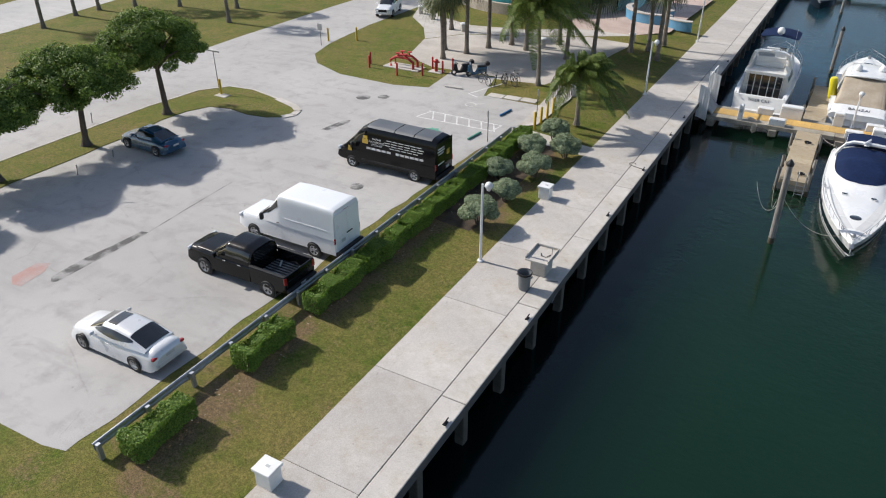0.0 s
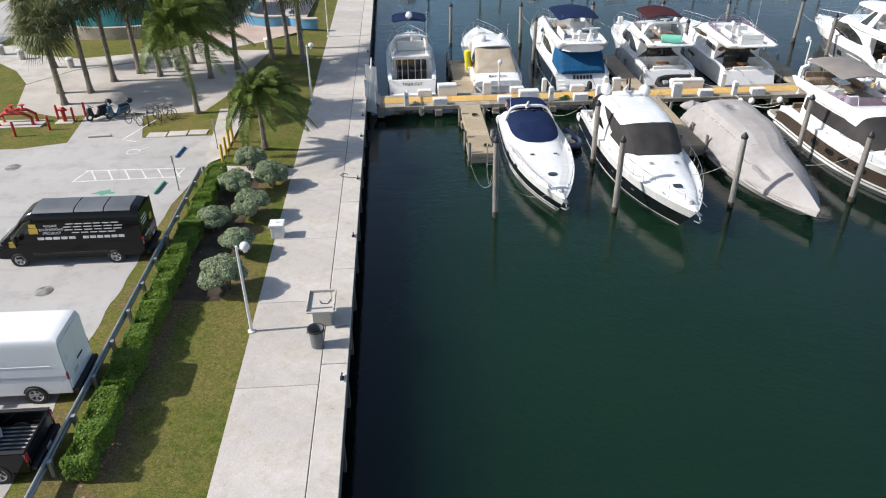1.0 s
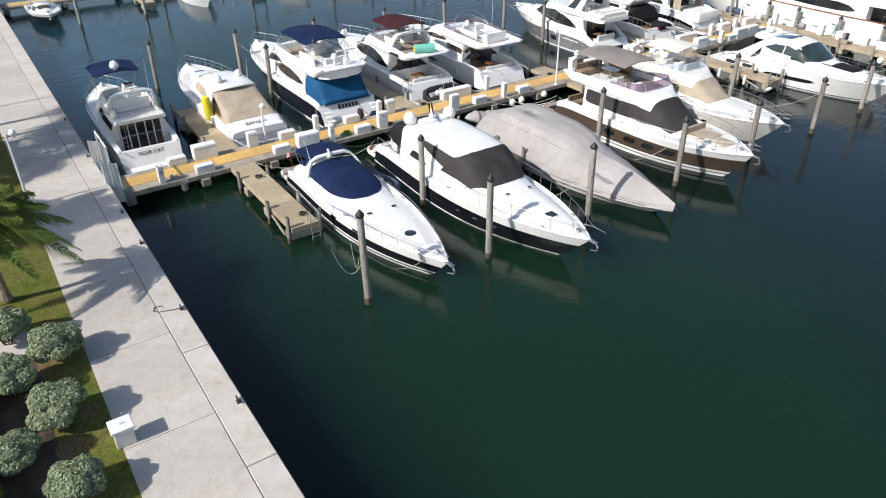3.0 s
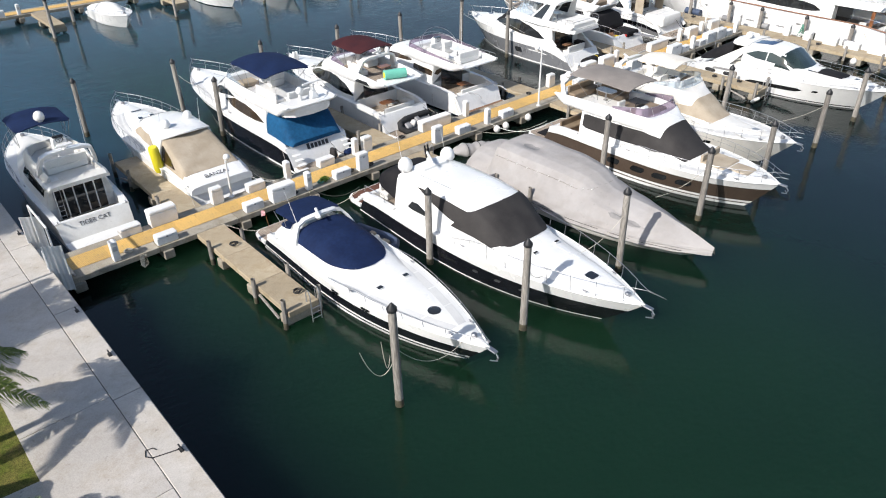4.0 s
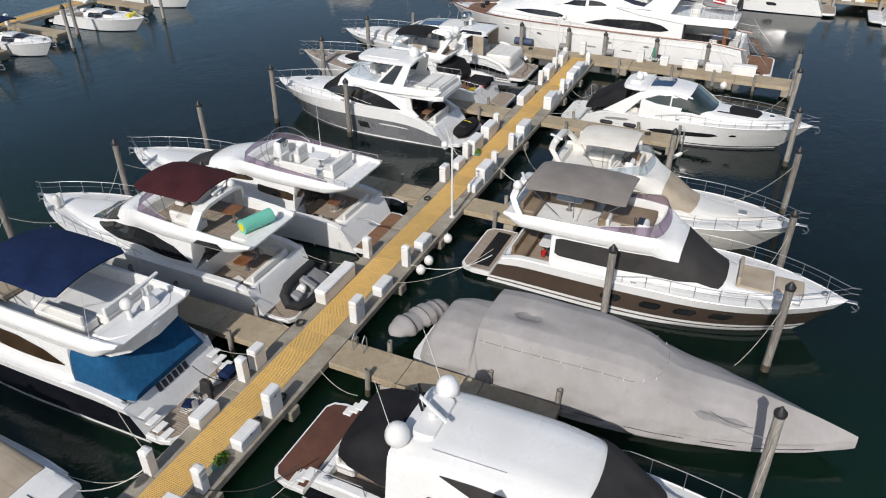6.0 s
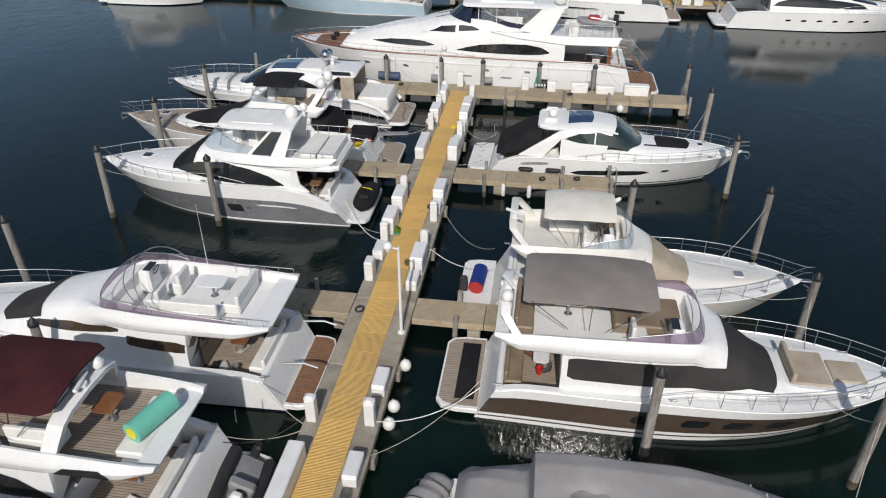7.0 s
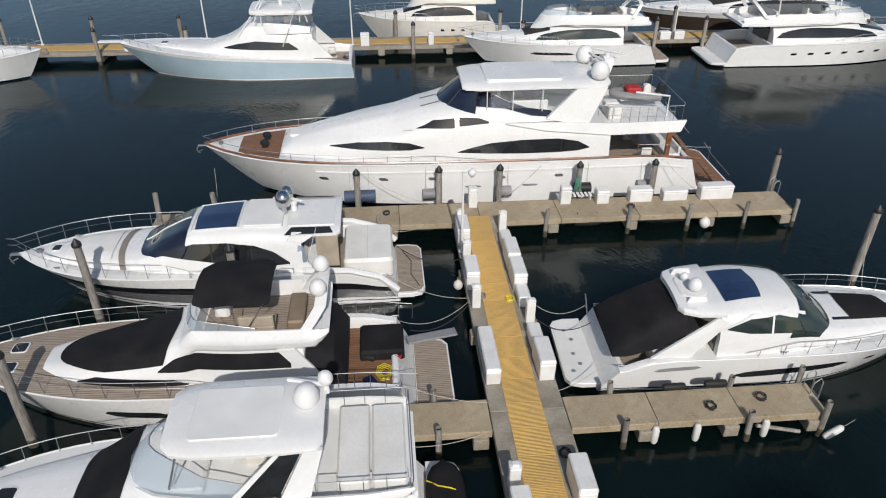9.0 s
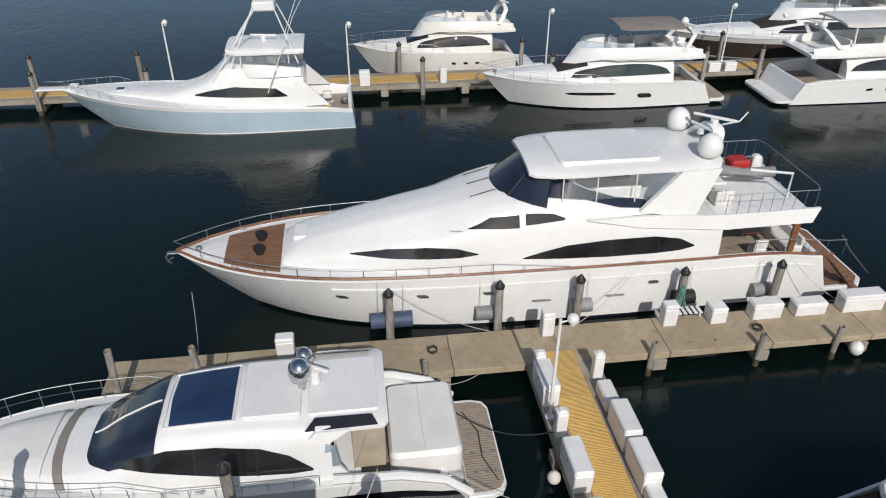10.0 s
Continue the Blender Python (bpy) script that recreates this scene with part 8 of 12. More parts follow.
    part("lashing", Geo().tube([(0.3, -1.0, 0.9), (0.35, -0.6, 1.14), (0.5, -0.2, 1.1), (0.9, 0.15, 0.9)], 0.025, 5), "yellowpl", t)
    part("tender_fitting", Geo().box(-0.6, -0.5, 1.08, 0.3, 0.5, 0.08, 0.03), "trimblack", t)
    b.clutter(-1.2, 1.5, 1.4, 2.8, 1.0, 7, 4)
    return b


def classic_teak():
    """Yacht with teak decks under black covers."""
    b = Boat("motor_yacht", berth(43.6, 59.5, NORTH), "white flybridge yacht with teak decks and black covers", 17.0, 4.6, 1.75, 2.25,
             [(0.05, "white"), (0.09, "hullblack"), (1.0, "white")], cockpit=0.24, floor=1.3, fore=2.3, platform=1.3, platmat="teak", deck="teak", sole="teakwarm")
    h = fly_moulding(b, 3.1, 4.0, 7.6, 3.45, 4.05, 1.72, 1.9, [(8.3, 3.58, 1.25, 1.70), (9.2, 3.18, 1.15, 1.68), (10.8, 2.76, 1.0, 1.58), (12.2, 2.42, 0.85, 1.3), (13.4, 2.2, 0.5, 0.9)], fin=0.5, aft_rim=3.9, floor="teak")
    b.flank(h, [(4.5, 2.48, 3.12), (8.0, 2.48, 3.15), (8.5, 2.48, 2.92), (9.1, 2.46, 2.5)], "black", "side_screen", 0.03, "black mesh screen over the side windows")
    b.flank(h, [(8.1, 1.96, 2.0), (8.6, 1.94, 2.22), (11.3, 1.98, 2.24), (12.0, 2.02, 2.06)], "black", "side_screen", 0.03)
    b.glazing(h, 5.0, lambda k: 8.45 + 0.45 * k, lambda k: 12.9 - 1.9 * k ** 2, "black", "foredeck_cover", "black canvas over windscreen and foredeck", 0.035)
    b.plate("raked_pillar", [(1.80, 3.3, 1.95), (1.80, 3.9, 1.95), (1.72, 4.9, 3.3), (1.72, 4.3, 3.3)], 0.08, "white", "raked white pillar")
    b.slab("bimini", [(5.0, 1.2), (5.2, 1.4), (7.2, 1.4), (7.6, 1.1)], 5.05, 0.05, "black", 0.18, "black canvas bimini", lift=lambda y: -0.05 * (y - 6.2) ** 2)
    b.frame_bows(5.1, 7.4, 4.0, 5.05, 1.4)
    fly_screen(b, h, 5.6, 7.6, 0.4, 0.5)
    b.arch(4.2, 3.5, 1.5, 4.85, 1.2, -0.9, 0.4)
    b.dome(0.75, 3.4, 4.85, 0.3, 0.1)
    b.dome(-0.75, 3.4, 4.85, 0.3, 0.1)
    b.seat(0, 4.3, 3.47, 1.8, 0.6, 0.42, None, "brownvinyl")
    b.seat(-0.7, 5.6, 3.47, 0.8, 1.2, 0.42, "x-", "tan")
    b.helm(0.5, 7.0, 3.47)
    c = House([(2.6, 1.95, 1.9, 1.6, 2.0), (3.0, 1.9, 1.75, 1.7, 3.0), (4.05, 1.75, 1.6, 1.75, 3.25)], 5)
    part("aft_curtain", c.skin(Geo()), "black", b.t, "black mesh curtain behind the saloon")
    part("cockpit_cover", Geo().prism(rounded(-0.2, 0.5, 1.5, 2.2, 0.1), 1.32, 1.75, bevel=0.1), "black", b.t, "black covered cockpit table")
    b.side_rail(0.1, 4.0, None, 0.7, None, 7)
    b.rail(6.0, 0.65, 10)
    b.anchor()
    b.cleats([0.8, 8.0, 15.0])
    for x in (-0.55, 0.55):
        b.hatch(x, 14.6, 0.6, 0.6, "glass")
    for s in (0.35, 0.55):
        b.hull_window(s, s + 0.14, 0.45, 0.62)
    part("passerelle", Geo().box(0.8, -0.6, 1.5, 0.45, 2.0, 0.09, 0.02, 12), "greyrubber", b.t, "stowed gangway")
    b.antenna(1.4, 4.2, 4.0, 2.6, 0.3)
    b.clutter(-1.7, 0.0, 0.6, 2.4, 1.3, 9, 4)
    return b


def coupe_silver():
    """Silver and white coupe yacht with a blue sunroof."""
    b = Boat("motor_yacht", berth(51.0, 60.0, NORTH), "white and silver coupe yacht with black hull band and blue sunroof", 16.9, 4.7, 1.75, 2.1,
             [(0.10, "white"), (0.14, "hullblack"), (0.22, "white"), (0.50, "hullsilver"), (0.70, "hullblack"), (1.0, "white")], cockpit=0.20, floor=1.1, fore=3.0, platform=1.15, platmat="teak", rise=1.5, dip=(0.3, 0.1))
    h = b.loft([(4.2, [(0, 3.58), (1.15, 3.54), (1.6, 3.42), (1.78, 3.2), (1.95, 2.3), (2.05, 1.7)]), (6.5, [(0, 3.74), (1.1, 3.7), (1.5, 3.56), (1.72, 3.3), (1.95, 2.3), (2.05, 1.7)]),
                (8.9, [(0, 3.62), (1.0, 3.56), (1.38, 3.42), (1.6, 3.2), (1.88, 2.4), (2.0, 1.75)]), (10.2, [(0, 3.12), (0.9, 3.06), (1.25, 2.95), (1.5, 2.8), (1.78, 2.4), (1.9, 1.8)]),
                (11.4, [(0, 2.5), (0.8, 2.48), (1.15, 2.42), (1.4, 2.36), (1.6, 2.2), (1.75, 1.85)]), (13.6, [(0, 2.45), (0.7, 2.42), (0.95, 2.36), (1.1, 2.28), (1.2, 2.18), (1.3, 1.95)]),
                (15.6, [(0, 2.25), (0.25, 2.24), (0.4, 2.22), (0.5, 2.2), (0.55, 2.16), (0.6, 2.0)])])
    b.slab("hardtop_wing", [(2.5, 1.55), (2.62, 1.72), (4.6, 1.76)], 3.40, 0.16, "white", 0.08, "white hardtop over the aft deck")
    part("roof_panel", Geo().prism(rounded(-1.18, 2.75, 1.18, 4.8, 0.1), 3.55, 3.66, bevel=0.03), "white", b.t, "sliding roof panel")
    part("roof_panel", Geo().prism(rounded(-1.2, 5.0, 1.2, 6.7, 0.1), 3.6, 3.775, bevel=0.03), "nonskid", b.t)
    b.plate("roof_slot", [(1.72, 2.8, 3.545), (1.72, 4.9, 3.50), (1.42, 4.6, 3.70), (1.42, 2.95, 3.68)], 0.02, "glass", "narrow dark slot under the roof edge")
    b.glazing(h, 1.2, lambda k: 6.95, lambda k: 8.8 - 0.06 * k, "bluegl", "sunroof", out=0.03)
    g = Geo()
    rim = [h.at(6.88, v, 0.03) for v in (-1.25, 0, 1.25)] + [h.at(y, 1.25, 0.03) for y in (7.5, 8.2, 8.85)] + [h.at(8.9, v, 0.03) for v in (0.6, 0, -0.6, -1.25)] + [h.at(y, -1.25, 0.03) for y in (8.2, 7.5, 6.88)]
    g.tube(rim, 0.035, 6)
    part("sunroof_frame", g, "alu", b.t)
    b.glazing(h, 3.4, lambda k: 9.05 + 0.1 * k ** 2, lambda k: 11.35 - 0.1 * k - 0.75 * k ** 3, "navyglass", "windscreen")
    part("windscreen_post", Geo().tube([h.at(9.1 + 0.18 * i, 0, 0.035) for i in range(13)], 0.03, 5), "white", b.t)
    b.flank(h, [(4.75, 2.2, 2.28), (5.4, 2.16, 2.78), (6.2, 2.2, 3.08), (7.4, 2.3, 3.22), (8.8, 2.5, 3.18), (9.8, 2.62, 2.92), (10.5, 2.68, 2.70)], "glass", "window", 0.024)
    b.flank(h, [(6.28, 2.2, 3.1), (6.36, 2.2, 3.1)], "trimblack", "window_post", 0.032)
    b.flank(h, [(8.0, 2.4, 3.2), (8.08, 2.4, 3.2)], "trimblack", "window_post", 0.032)
    b.plate("quarter_window", [(1.93, 3.95, 2.25), (1.93, 4.45, 2.2), (1.83, 4.35, 3.05), (1.84, 4.1, 2.95)], 0.04, "screen")
    b.plate("roof_pillar", [(1.96, 3.7, 1.8), (1.96, 4.3, 1.8), (1.95, 4.6, 2.2), (1.95, 3.95, 2.2)], 0.1, "white")
    b.plate("roof_pillar", [(1.90, 4.2, 3.15), (1.84, 4.8, 3.3), (1.79, 4.6, 3.5), (1.79, 3.6, 3.5)], 0.1, "white")
    for s in (1, -1):
        part("side_curtain", Geo().box(s * 1.72, 3.1, 1.85, 0.05, 0.95, 1.55, 0.02), "tan", b.t, "tan side curtain")
    part("aft_door", Geo().box(0, 4.15, 1.15, 3.0, 0.06, 2.2, 0.01), "brownglass", b.t)
    pad = part("seat_sunpad", Geo().prism(rounded(-1.6, 0.25, 1.6, 2.5, 0.25), 1.1, 2.0, bevel=0.14), "vinyl", b.t, "large white covered sun pad")
    part("pad_seam", Geo().tube([(-1.5, 1.4, 2.0), (0, 1.42, 2.01), (1.5, 1.4, 2.0)], 0.015, 5), "tread", pad)
    for s in (1, -1):
        part("quarter_coaming", Geo().tube([(s * 2.15, 0.1, 0.7), (s * 2.18, 0.9, 1.45), (s * 2.2, 2.2, 1.85), (s * 2.2, 4.2, 1.95)], 0.15, 8), "white", b.t)
    for x, y, z, r in ((0.35, 5.0, 3.7, 0.36), (1.0, 4.9, 3.7, 0.30)):
        part("satellite_dome", Geo().lathe(x - 0.45, y, [(0.12, z), (0.1, z + 0.35), (r * 0.85, z + 0.42), (r, z + 0.42 + r * 0.7), (r * 0.9, z + 0.42 + r * 1.3), (r * 0.5, z + 0.42 + r * 1.8), (0.02, z + 0.42 + r * 1.95)], 16), "mirror", b.t, "mirror-finish dome", 60)
    b.radar(0.15, 4.6, 3.7, 1.0, 60, 0.5)
    b.glazing(h, 4.6, lambda k: 12.05 - 0.25 * k, lambda k: 12.32 - 0.25 * k, "taupe", "strap", out=0.035)
    b.glazing(h, 3.2, lambda k: 12.5, lambda k: 14.6, "vinyl", "sunpad_cover", "white cover over the bow sun pad", 0.05)
    b.hatch(0, 15.2, 0.5, 0.4, "glass", h)
    b.hull_window(0.40, 0.66, 0.53, 0.64, slant=0.03)
    b.side_rail(4.6, 9.0, None, 0.35, None, 6)
    b.rail(8.5, 0.7, 9)
    b.treads(8, 14.6)
    b.anchor()
    b.cleats([0.8, 8.0, 14.8])
    for y in (-0.25, -0.6, -0.95):
        for x in (-1.2, -0.4, 0.4, 1.2):
            part("platform_bolt", Geo().lathe(x, y, [(0.07, 0.43), (0.07, 0.455)], 8), "galv", b.t)
    part("lashing", Geo().tube([(-1.6, -0.9, 0.46), (-0.6, -0.55, 0.47), (0.5, -0.6, 0.47), (1.5, -0.2, 0.46)], 0.02, 5), "darkrope", b.t)
    return b


def mega_yacht():
    """Thirty metre white yacht alongside the cross dock."""
    b = Boat("motor_yacht", berth(60.7, 42.5, NORTH, 0.0), "large white three-deck motor yacht with varnished cap rail", 28.0, 6.0, 2.5, 2.85,
             [(0.05, "hullnavy"), (1.0, "white")], cockpit=0.20, floor=1.7, fore=4.0, overhang=0.11, platform=2.0, platmat="teakwarm", plumb=0.99, full=0.5, rise=2.2, deck="white", keen=4.0)
    # one moulding from the bow trunk up into the wheelhouse and back to the saloon
    h = b.loft([(5.6, [(0, 4.15), (1.5, 4.15), (2.3, 4.15), (2.45, 4.1), (2.58, 4.0), (2.68, 3.8), (2.74, 2.95), (2.76, 2.35)]),
                (9.0, [(0, 4.6), (1.5, 4.6), (2.2, 4.55), (2.42, 4.45), (2.58, 4.25), (2.68, 3.85), (2.75, 2.95), (2.77, 2.35)]),
                (12.0, [(0, 5.0), (1.4, 5.0), (2.05, 5.08), (2.28, 4.98), (2.5, 4.45), (2.65, 3.85), (2.75, 2.95), (2.78, 2.35)]),
                (14.2, [(0, 5.42), (1.2, 5.38), (1.9, 5.2), (2.22, 4.98), (2.5, 4.4), (2.62, 3.85), (2.72, 3.0), (2.76, 2.38)]),
                (15.6, [(0, 5.25), (1.1, 5.17), (1.7, 4.98), (2.08, 4.76), (2.4, 4.35), (2.54, 3.9), (2.66, 3.15), (2.72, 2.4)]),
                (17.2, [(0, 4.82), (1.0, 4.72), (1.55, 4.48), (1.92, 4.24), (2.22, 4.0), (2.4, 3.75), (2.54, 3.2), (2.6, 2.45)]),
                (19.0, [(0, 4.46), (0.95, 4.37), (1.4, 4.14), (1.72, 3.95), (1.98, 3.8), (2.18, 3.65), (2.36, 3.25), (2.43, 2.48)]),
                (21.2, [(0, 3.92), (0.8, 3.86), (1.18, 3.7), (1.43, 3.6), (1.63, 3.5), (1.78, 3.4), (1.93, 3.15), (2.0, 2.52)]),
                (23.1, [(0, 3.38), (0.7, 3.34), (1.0, 3.28), (1.2, 3.2), (1.35, 3.1), (1.45, 3.0), (1.55, 2.85), (1.6, 2.55)]),
                (23.6, [(0, 3.0), (0.65, 2.98), (0.95, 2.95), (1.12, 2.92), (1.25, 2.88), (1.35, 2.82), (1.42, 2.72), (1.46, 2.55)])], smooth=48)
    b.flank(h, [(6.75, 3.16, 3.22), (7.4, 3.02, 3.56), (8.5, 2.96, 3.74), (10.4, 2.95, 3.72), (12.2, 3.0, 3.58), (13.2, 3.05, 3.36), (14.0, 3.1, 3.14)], "glass", "saloon_window")
    b.flank(h, [(15.8, 3.38, 3.42), (16.6, 3.26, 3.64), (17.8, 3.24, 3.70), (19.4, 3.28, 3.62), (20.9, 3.36, 3.40)], "glass", "cabin_window")
    for y in (8.3, 10.3):
        b.flank(h, [(y, 2.96, 3.72), (y + 0.05, 2.96, 3.72)], "trimblack", "window_post", 0.03)
    for y in (17.0, 18.2):
        b.flank(h, [(y, 3.25, 3.68), (y + 0.05, 3.25, 3.68)], "trimblack", "window_post", 0.03)
    b.flank(h, [(14.15, 4.42, 4.90), (15.3, 4.40, 4.78), (15.75, 4.40, 4.55), (16.2, 4.36, 4.38)], "glass", "pilot_window")
    b.flank(h, [(12.3, 4.62, 4.70), (12.8, 4.58, 4.88), (13.5, 4.52, 4.92), (13.9, 4.50, 4.92)], "glass", "pilot_window")
    for k in range(2):
        b.flank(h, [(16.4 + 0.0 * k, 4.26, 4.30), (16.9, 4.2, 4.24)], "tread", "moulding_line", 0.012)
    # upper deck with raked bulwark reaching aft over the cockpit
    b.slab("upper_deck", [(1.5, 2.2), (1.9, 2.6), (5.5, 2.75), (7.5, 2.6)], 3.85, 0.28, "white", 0.03, "overhanging upper deck")
    b.plate("upper_bulwark", [(2.72, 1.7, 3.9), (2.78, 5.6, 3.88), (2.72, 9.2, 4.2), (2.62, 11.4, 4.62), (2.58, 9.0, 4.62), (2.62, 5.6, 4.48), (2.6, 1.4, 4.52)], 0.12, "white", "white bulwark of the upper deck")
    rows = b.tub("flybridge", [(2.15, 8.6), (2.2, 10.0), (2.18, 11.4), (2.0, 12.7), (1.55, 13.7), (0.8, 14.25), (0.0, 14.4)], 4.7, 5.25, flare=0.06, rise=lambda y: -0.28 if y < 10.6 else 0.12 * min((y - 10.6) / 2, 1), sweep=0.25)
    b.screen(rows, 0, 12, 0.95, 0.8, "navyglass", "flybridge_windscreen", lambda y: 0.34 + 0.65 * min(max((y - 11.6) / 1.8, 0), 1) ** 1.2)
    us = [i / 6 for i in range(-6, 7)]
    foot = [h.at(14.95 - 1.9 * u * u, 2.6 * u, -0.02) for u in us]
    head = [(1.95 * u, 13.66 - 0.75 * u * u, 6.36 - 0.1 * u * u) for u in us]
    part("wheelhouse_windscreen", Geo().grid([foot, head], flip=True), "navyglass", b.t, "dark raked windscreen under the hardtop").visible_shadow = False
    for i in (0, 3, 6, 9, 12):
        part("windscreen_post", Geo().tube([foot[i], head[i]], 0.025, 5), "trimblack", b.t)
    for s in (1, -1):
        g = Geo()
        g.grid([[(s * 2.12, y, 5.3), (s * 2.05, y, 6.32)] for y in (7.6, 9.0, 10.5, 12.2)])
        o = part("clear_curtain", g, "curtain", b.t, "clear plastic side curtain")
        o.visible_shadow = False
        for y in (9.4, 11.0, 12.4):
            part("curtain_pole", Geo().tube([(s * 2.12, y, 5.1), (s * 2.05, y, 6.4)], 0.028, 6), "alu", b.t)
    b.plate("hardtop_leg", [(2.5, 6.9, 4.35), (2.4, 9.2, 4.75), (2.12, 7.5, 6.34), (2.12, 5.9, 6.34)], 0.2, "white", "broad raked white hardtop leg")
    b.slab("hardtop", [(5.6, 1.5), (5.9, 1.95), (7.0, 2.15), (11.6, 2.2), (12.8, 2.08), (13.5, 1.85), (13.7, 1.6)], 6.34, 0.17, "white", 0.14, "broad white hardtop", lift=lambda y: -0.012 * (y - 9.5) ** 2 * 0.4)
    part("hardtop_panel", Geo().prism(rounded(-1.5, 8.2, 1.5, 12.4, 0.3), 6.5, 6.70, bevel=0.05), "white", b.t, "raised panel on the hardtop")
    b.arch(6.0, 6.4, 1.2, 7.25, 0.55, -0.5, 0.5, 0.2, name="mast")
    b.dome(1.55, 6.3, 6.45, 0.50, 0.16)
    b.dome(-1.35, 6.2, 6.45, 0.50, 0.16)
    b.radar(0, 5.5, 7.25, 1.8, 50, 0.35)
    b.radar(0.2, 5.9, 6.9, 1.2, 20, 0.25)
    part("search_light", Geo().tube([(0.2, 5.2, 7.2), (0.3, 4.2, 7.3), (0.3, 3.9, 7.7)], 0.035, 6), "alu", b.t)
    b.seat(-1.35, 10.0, 4.75, 0.8, 2.0, 0.42, "x-")
    b.seat(1.3, 9.6, 4.75, 0.8, 1.8, 0.42, "x+")
    b.seat(-0.6, 11.8, 4.9, 0.7, 0.6, 0.75, "y-")
    b.seat(0.4, 11.8, 4.9, 0.7, 0.6, 0.75, "y-")
    b.helm(0.0, 12.8, 4.95)
    b.table(-0.2, 9.6, 4.7, 0.8, 1.2)
    b.side_rail(1.7, 5.6, 4.4, 0.95, 2.55, 8)
    part("deck_rail", Geo().tube([(-2.55, 1.7, 5.35), (-2.2, 1.5, 5.35), (2.2, 1.5, 5.35), (2.55, 1.7, 5.35)], 0.02, 6), "chrome", b.t)
    b.side_rail(5.2, 7.0, 4.5, 0.6, 1.6, 4)
    for x in (-1.0, -0.2):
        part("deck_locker", Geo().box(x, 5.0, 4.15, 0.7, 0.8, 0.7, 0.06), "vinyl", b.t)
    # tender and jet ski on the upper aft deck
    g = Geo()
    for s in (1, -1):
        g.tube([(1.0 + s * 0.55, 1.9, 4.75), (1.0 + s * 0.57, 3.4, 4.75), (1.0 + s * 0.3, 4.3, 4.85), (1.0, 4.6, 4.9)], 0.24, 10)
    t = part("deck_tender", g, "greyrubber", b.t, "grey inflatable tender on deck")
    part("tender_floor", Geo().box(1.0, 3.0, 4.5, 0.9, 2.4, 0.2, 0.05), "vinyl", t)
    part("tender_seat", Geo().box(1.0, 3.4, 4.75, 0.8, 0.9, 0.5, 0.1), "red", t, "red seat cover")
    part("tender_motor", Geo().box(1.0, 1.7, 4.5, 0.4, 0.5, 0.9, 0.1, taper=0.8), "trimblack", t)
    part("tender_console", Geo().box(0.9, 2.6, 4.7, 0.5, 0.5, 0.7, 0.08, taper=0.8), "vinyl", t)
    g = Geo()
    g.tube([(-0.9, 1.9, 4.1), (-0.9, 1.9, 5.3), (-0.7, 3.8, 5.5)], 0.06, 6)
    part("deck_crane", g, "alu", b.t)
    # aft deck, doors, furniture
    part("aft_door", Geo().box(0, 5.55, 1.75, 3.8, 0.06, 2.2, 0.02), "glass", b.t)
    b.table(0, 2.9, 1.7, 1.6, 1.0)
    b.seat(0, 1.5, 1.7, 3.8, 0.8, 0.5, "y-")
    for x in (-1.6, 1.6):
        b.seat(x, 3.1, 1.7, 0.6, 0.6, 0.5, "x+" if x > 0 else "x-")
    for s in (1, -1):
        part("aft_pillar", Geo().box(s * 2.5, 2.2, 2.4, 0.12, 0.3, 1.5, 0.04), "varnish", b.t, "varnished post")
    # varnished rail, foredeck well with teak
    g = Geo()
    for s in (1, -1):
        pts = []
        for i in range(25):
            y = 0.3 + (b.L - 0.3) * i / 24
            w, z = b.edge(y, 0.03)
            pts.append((s * w, y, z + 0.10))
        g.tube(pts, 0.06, 6)
    part("cap_rail", g, "varnish", b.t, "varnished wooden cap rail")
    g = Geo()
    rows2 = []
    for i in range(9):
        y = 23.7 + 2.3 * i / 8
        w, z = b.edge(y, 0.40)
        rows2.append([(-w, y, z + 0.045), (0, y, z + 0.10), (w, y, z + 0.045)])
    g.grid(rows2, flip=True)
    part("foredeck_teak", g, "teakwarm", b.t, "warm teak bow deck")
    for x in (-0.55, 0.55):
        part("windlass", Geo().lathe(x, 24.6, [(0.16, 2.7), (0.16, 3.0), (0.24, 3.05), (0.24, 3.2)], 12), "trimblack", b.t)
    part("deck_locker", Geo().box(0, 22.75, 3.32, 1.1, 0.9, 0.2, 0.06), "nonskid", b.t)
    b.rail(12.0, 0.45, 12, wire=False, past=0.05)
    b.anchor()
    for s, dy in ((0.30, 0), (0.42, 0), (0.56, 0), (0.66, 0), (0.78, 0)):
        b.hull_window(s, s + 0.018, 0.62, 0.69, "chrome", name="fairlead")
    for s in (0.36, 0.48):
        b.hull_window(s, s + 0.035, 0.42, 0.47, "greyrubber", name="porthole")
    for k in range(2):
        g = Geo()
        g.tube([b.point(s, 0.80 + 0.02 * k, -1) + Vector((-0.02, 0, 0)) for s in [0.02 + 0.055 * i for i in range(15)]], 0.03, 5)
        part("hull_moulding", g, "white", b.t)
    for k in (-0.45, 0.0, 0.45):
        part("wiper", Geo().tube([h.at(15.9, k * 2, 0.05), h.at(14.8, k * 2 + 0.15, 0.05)], 0.02, 4), "trimblack", b.t)
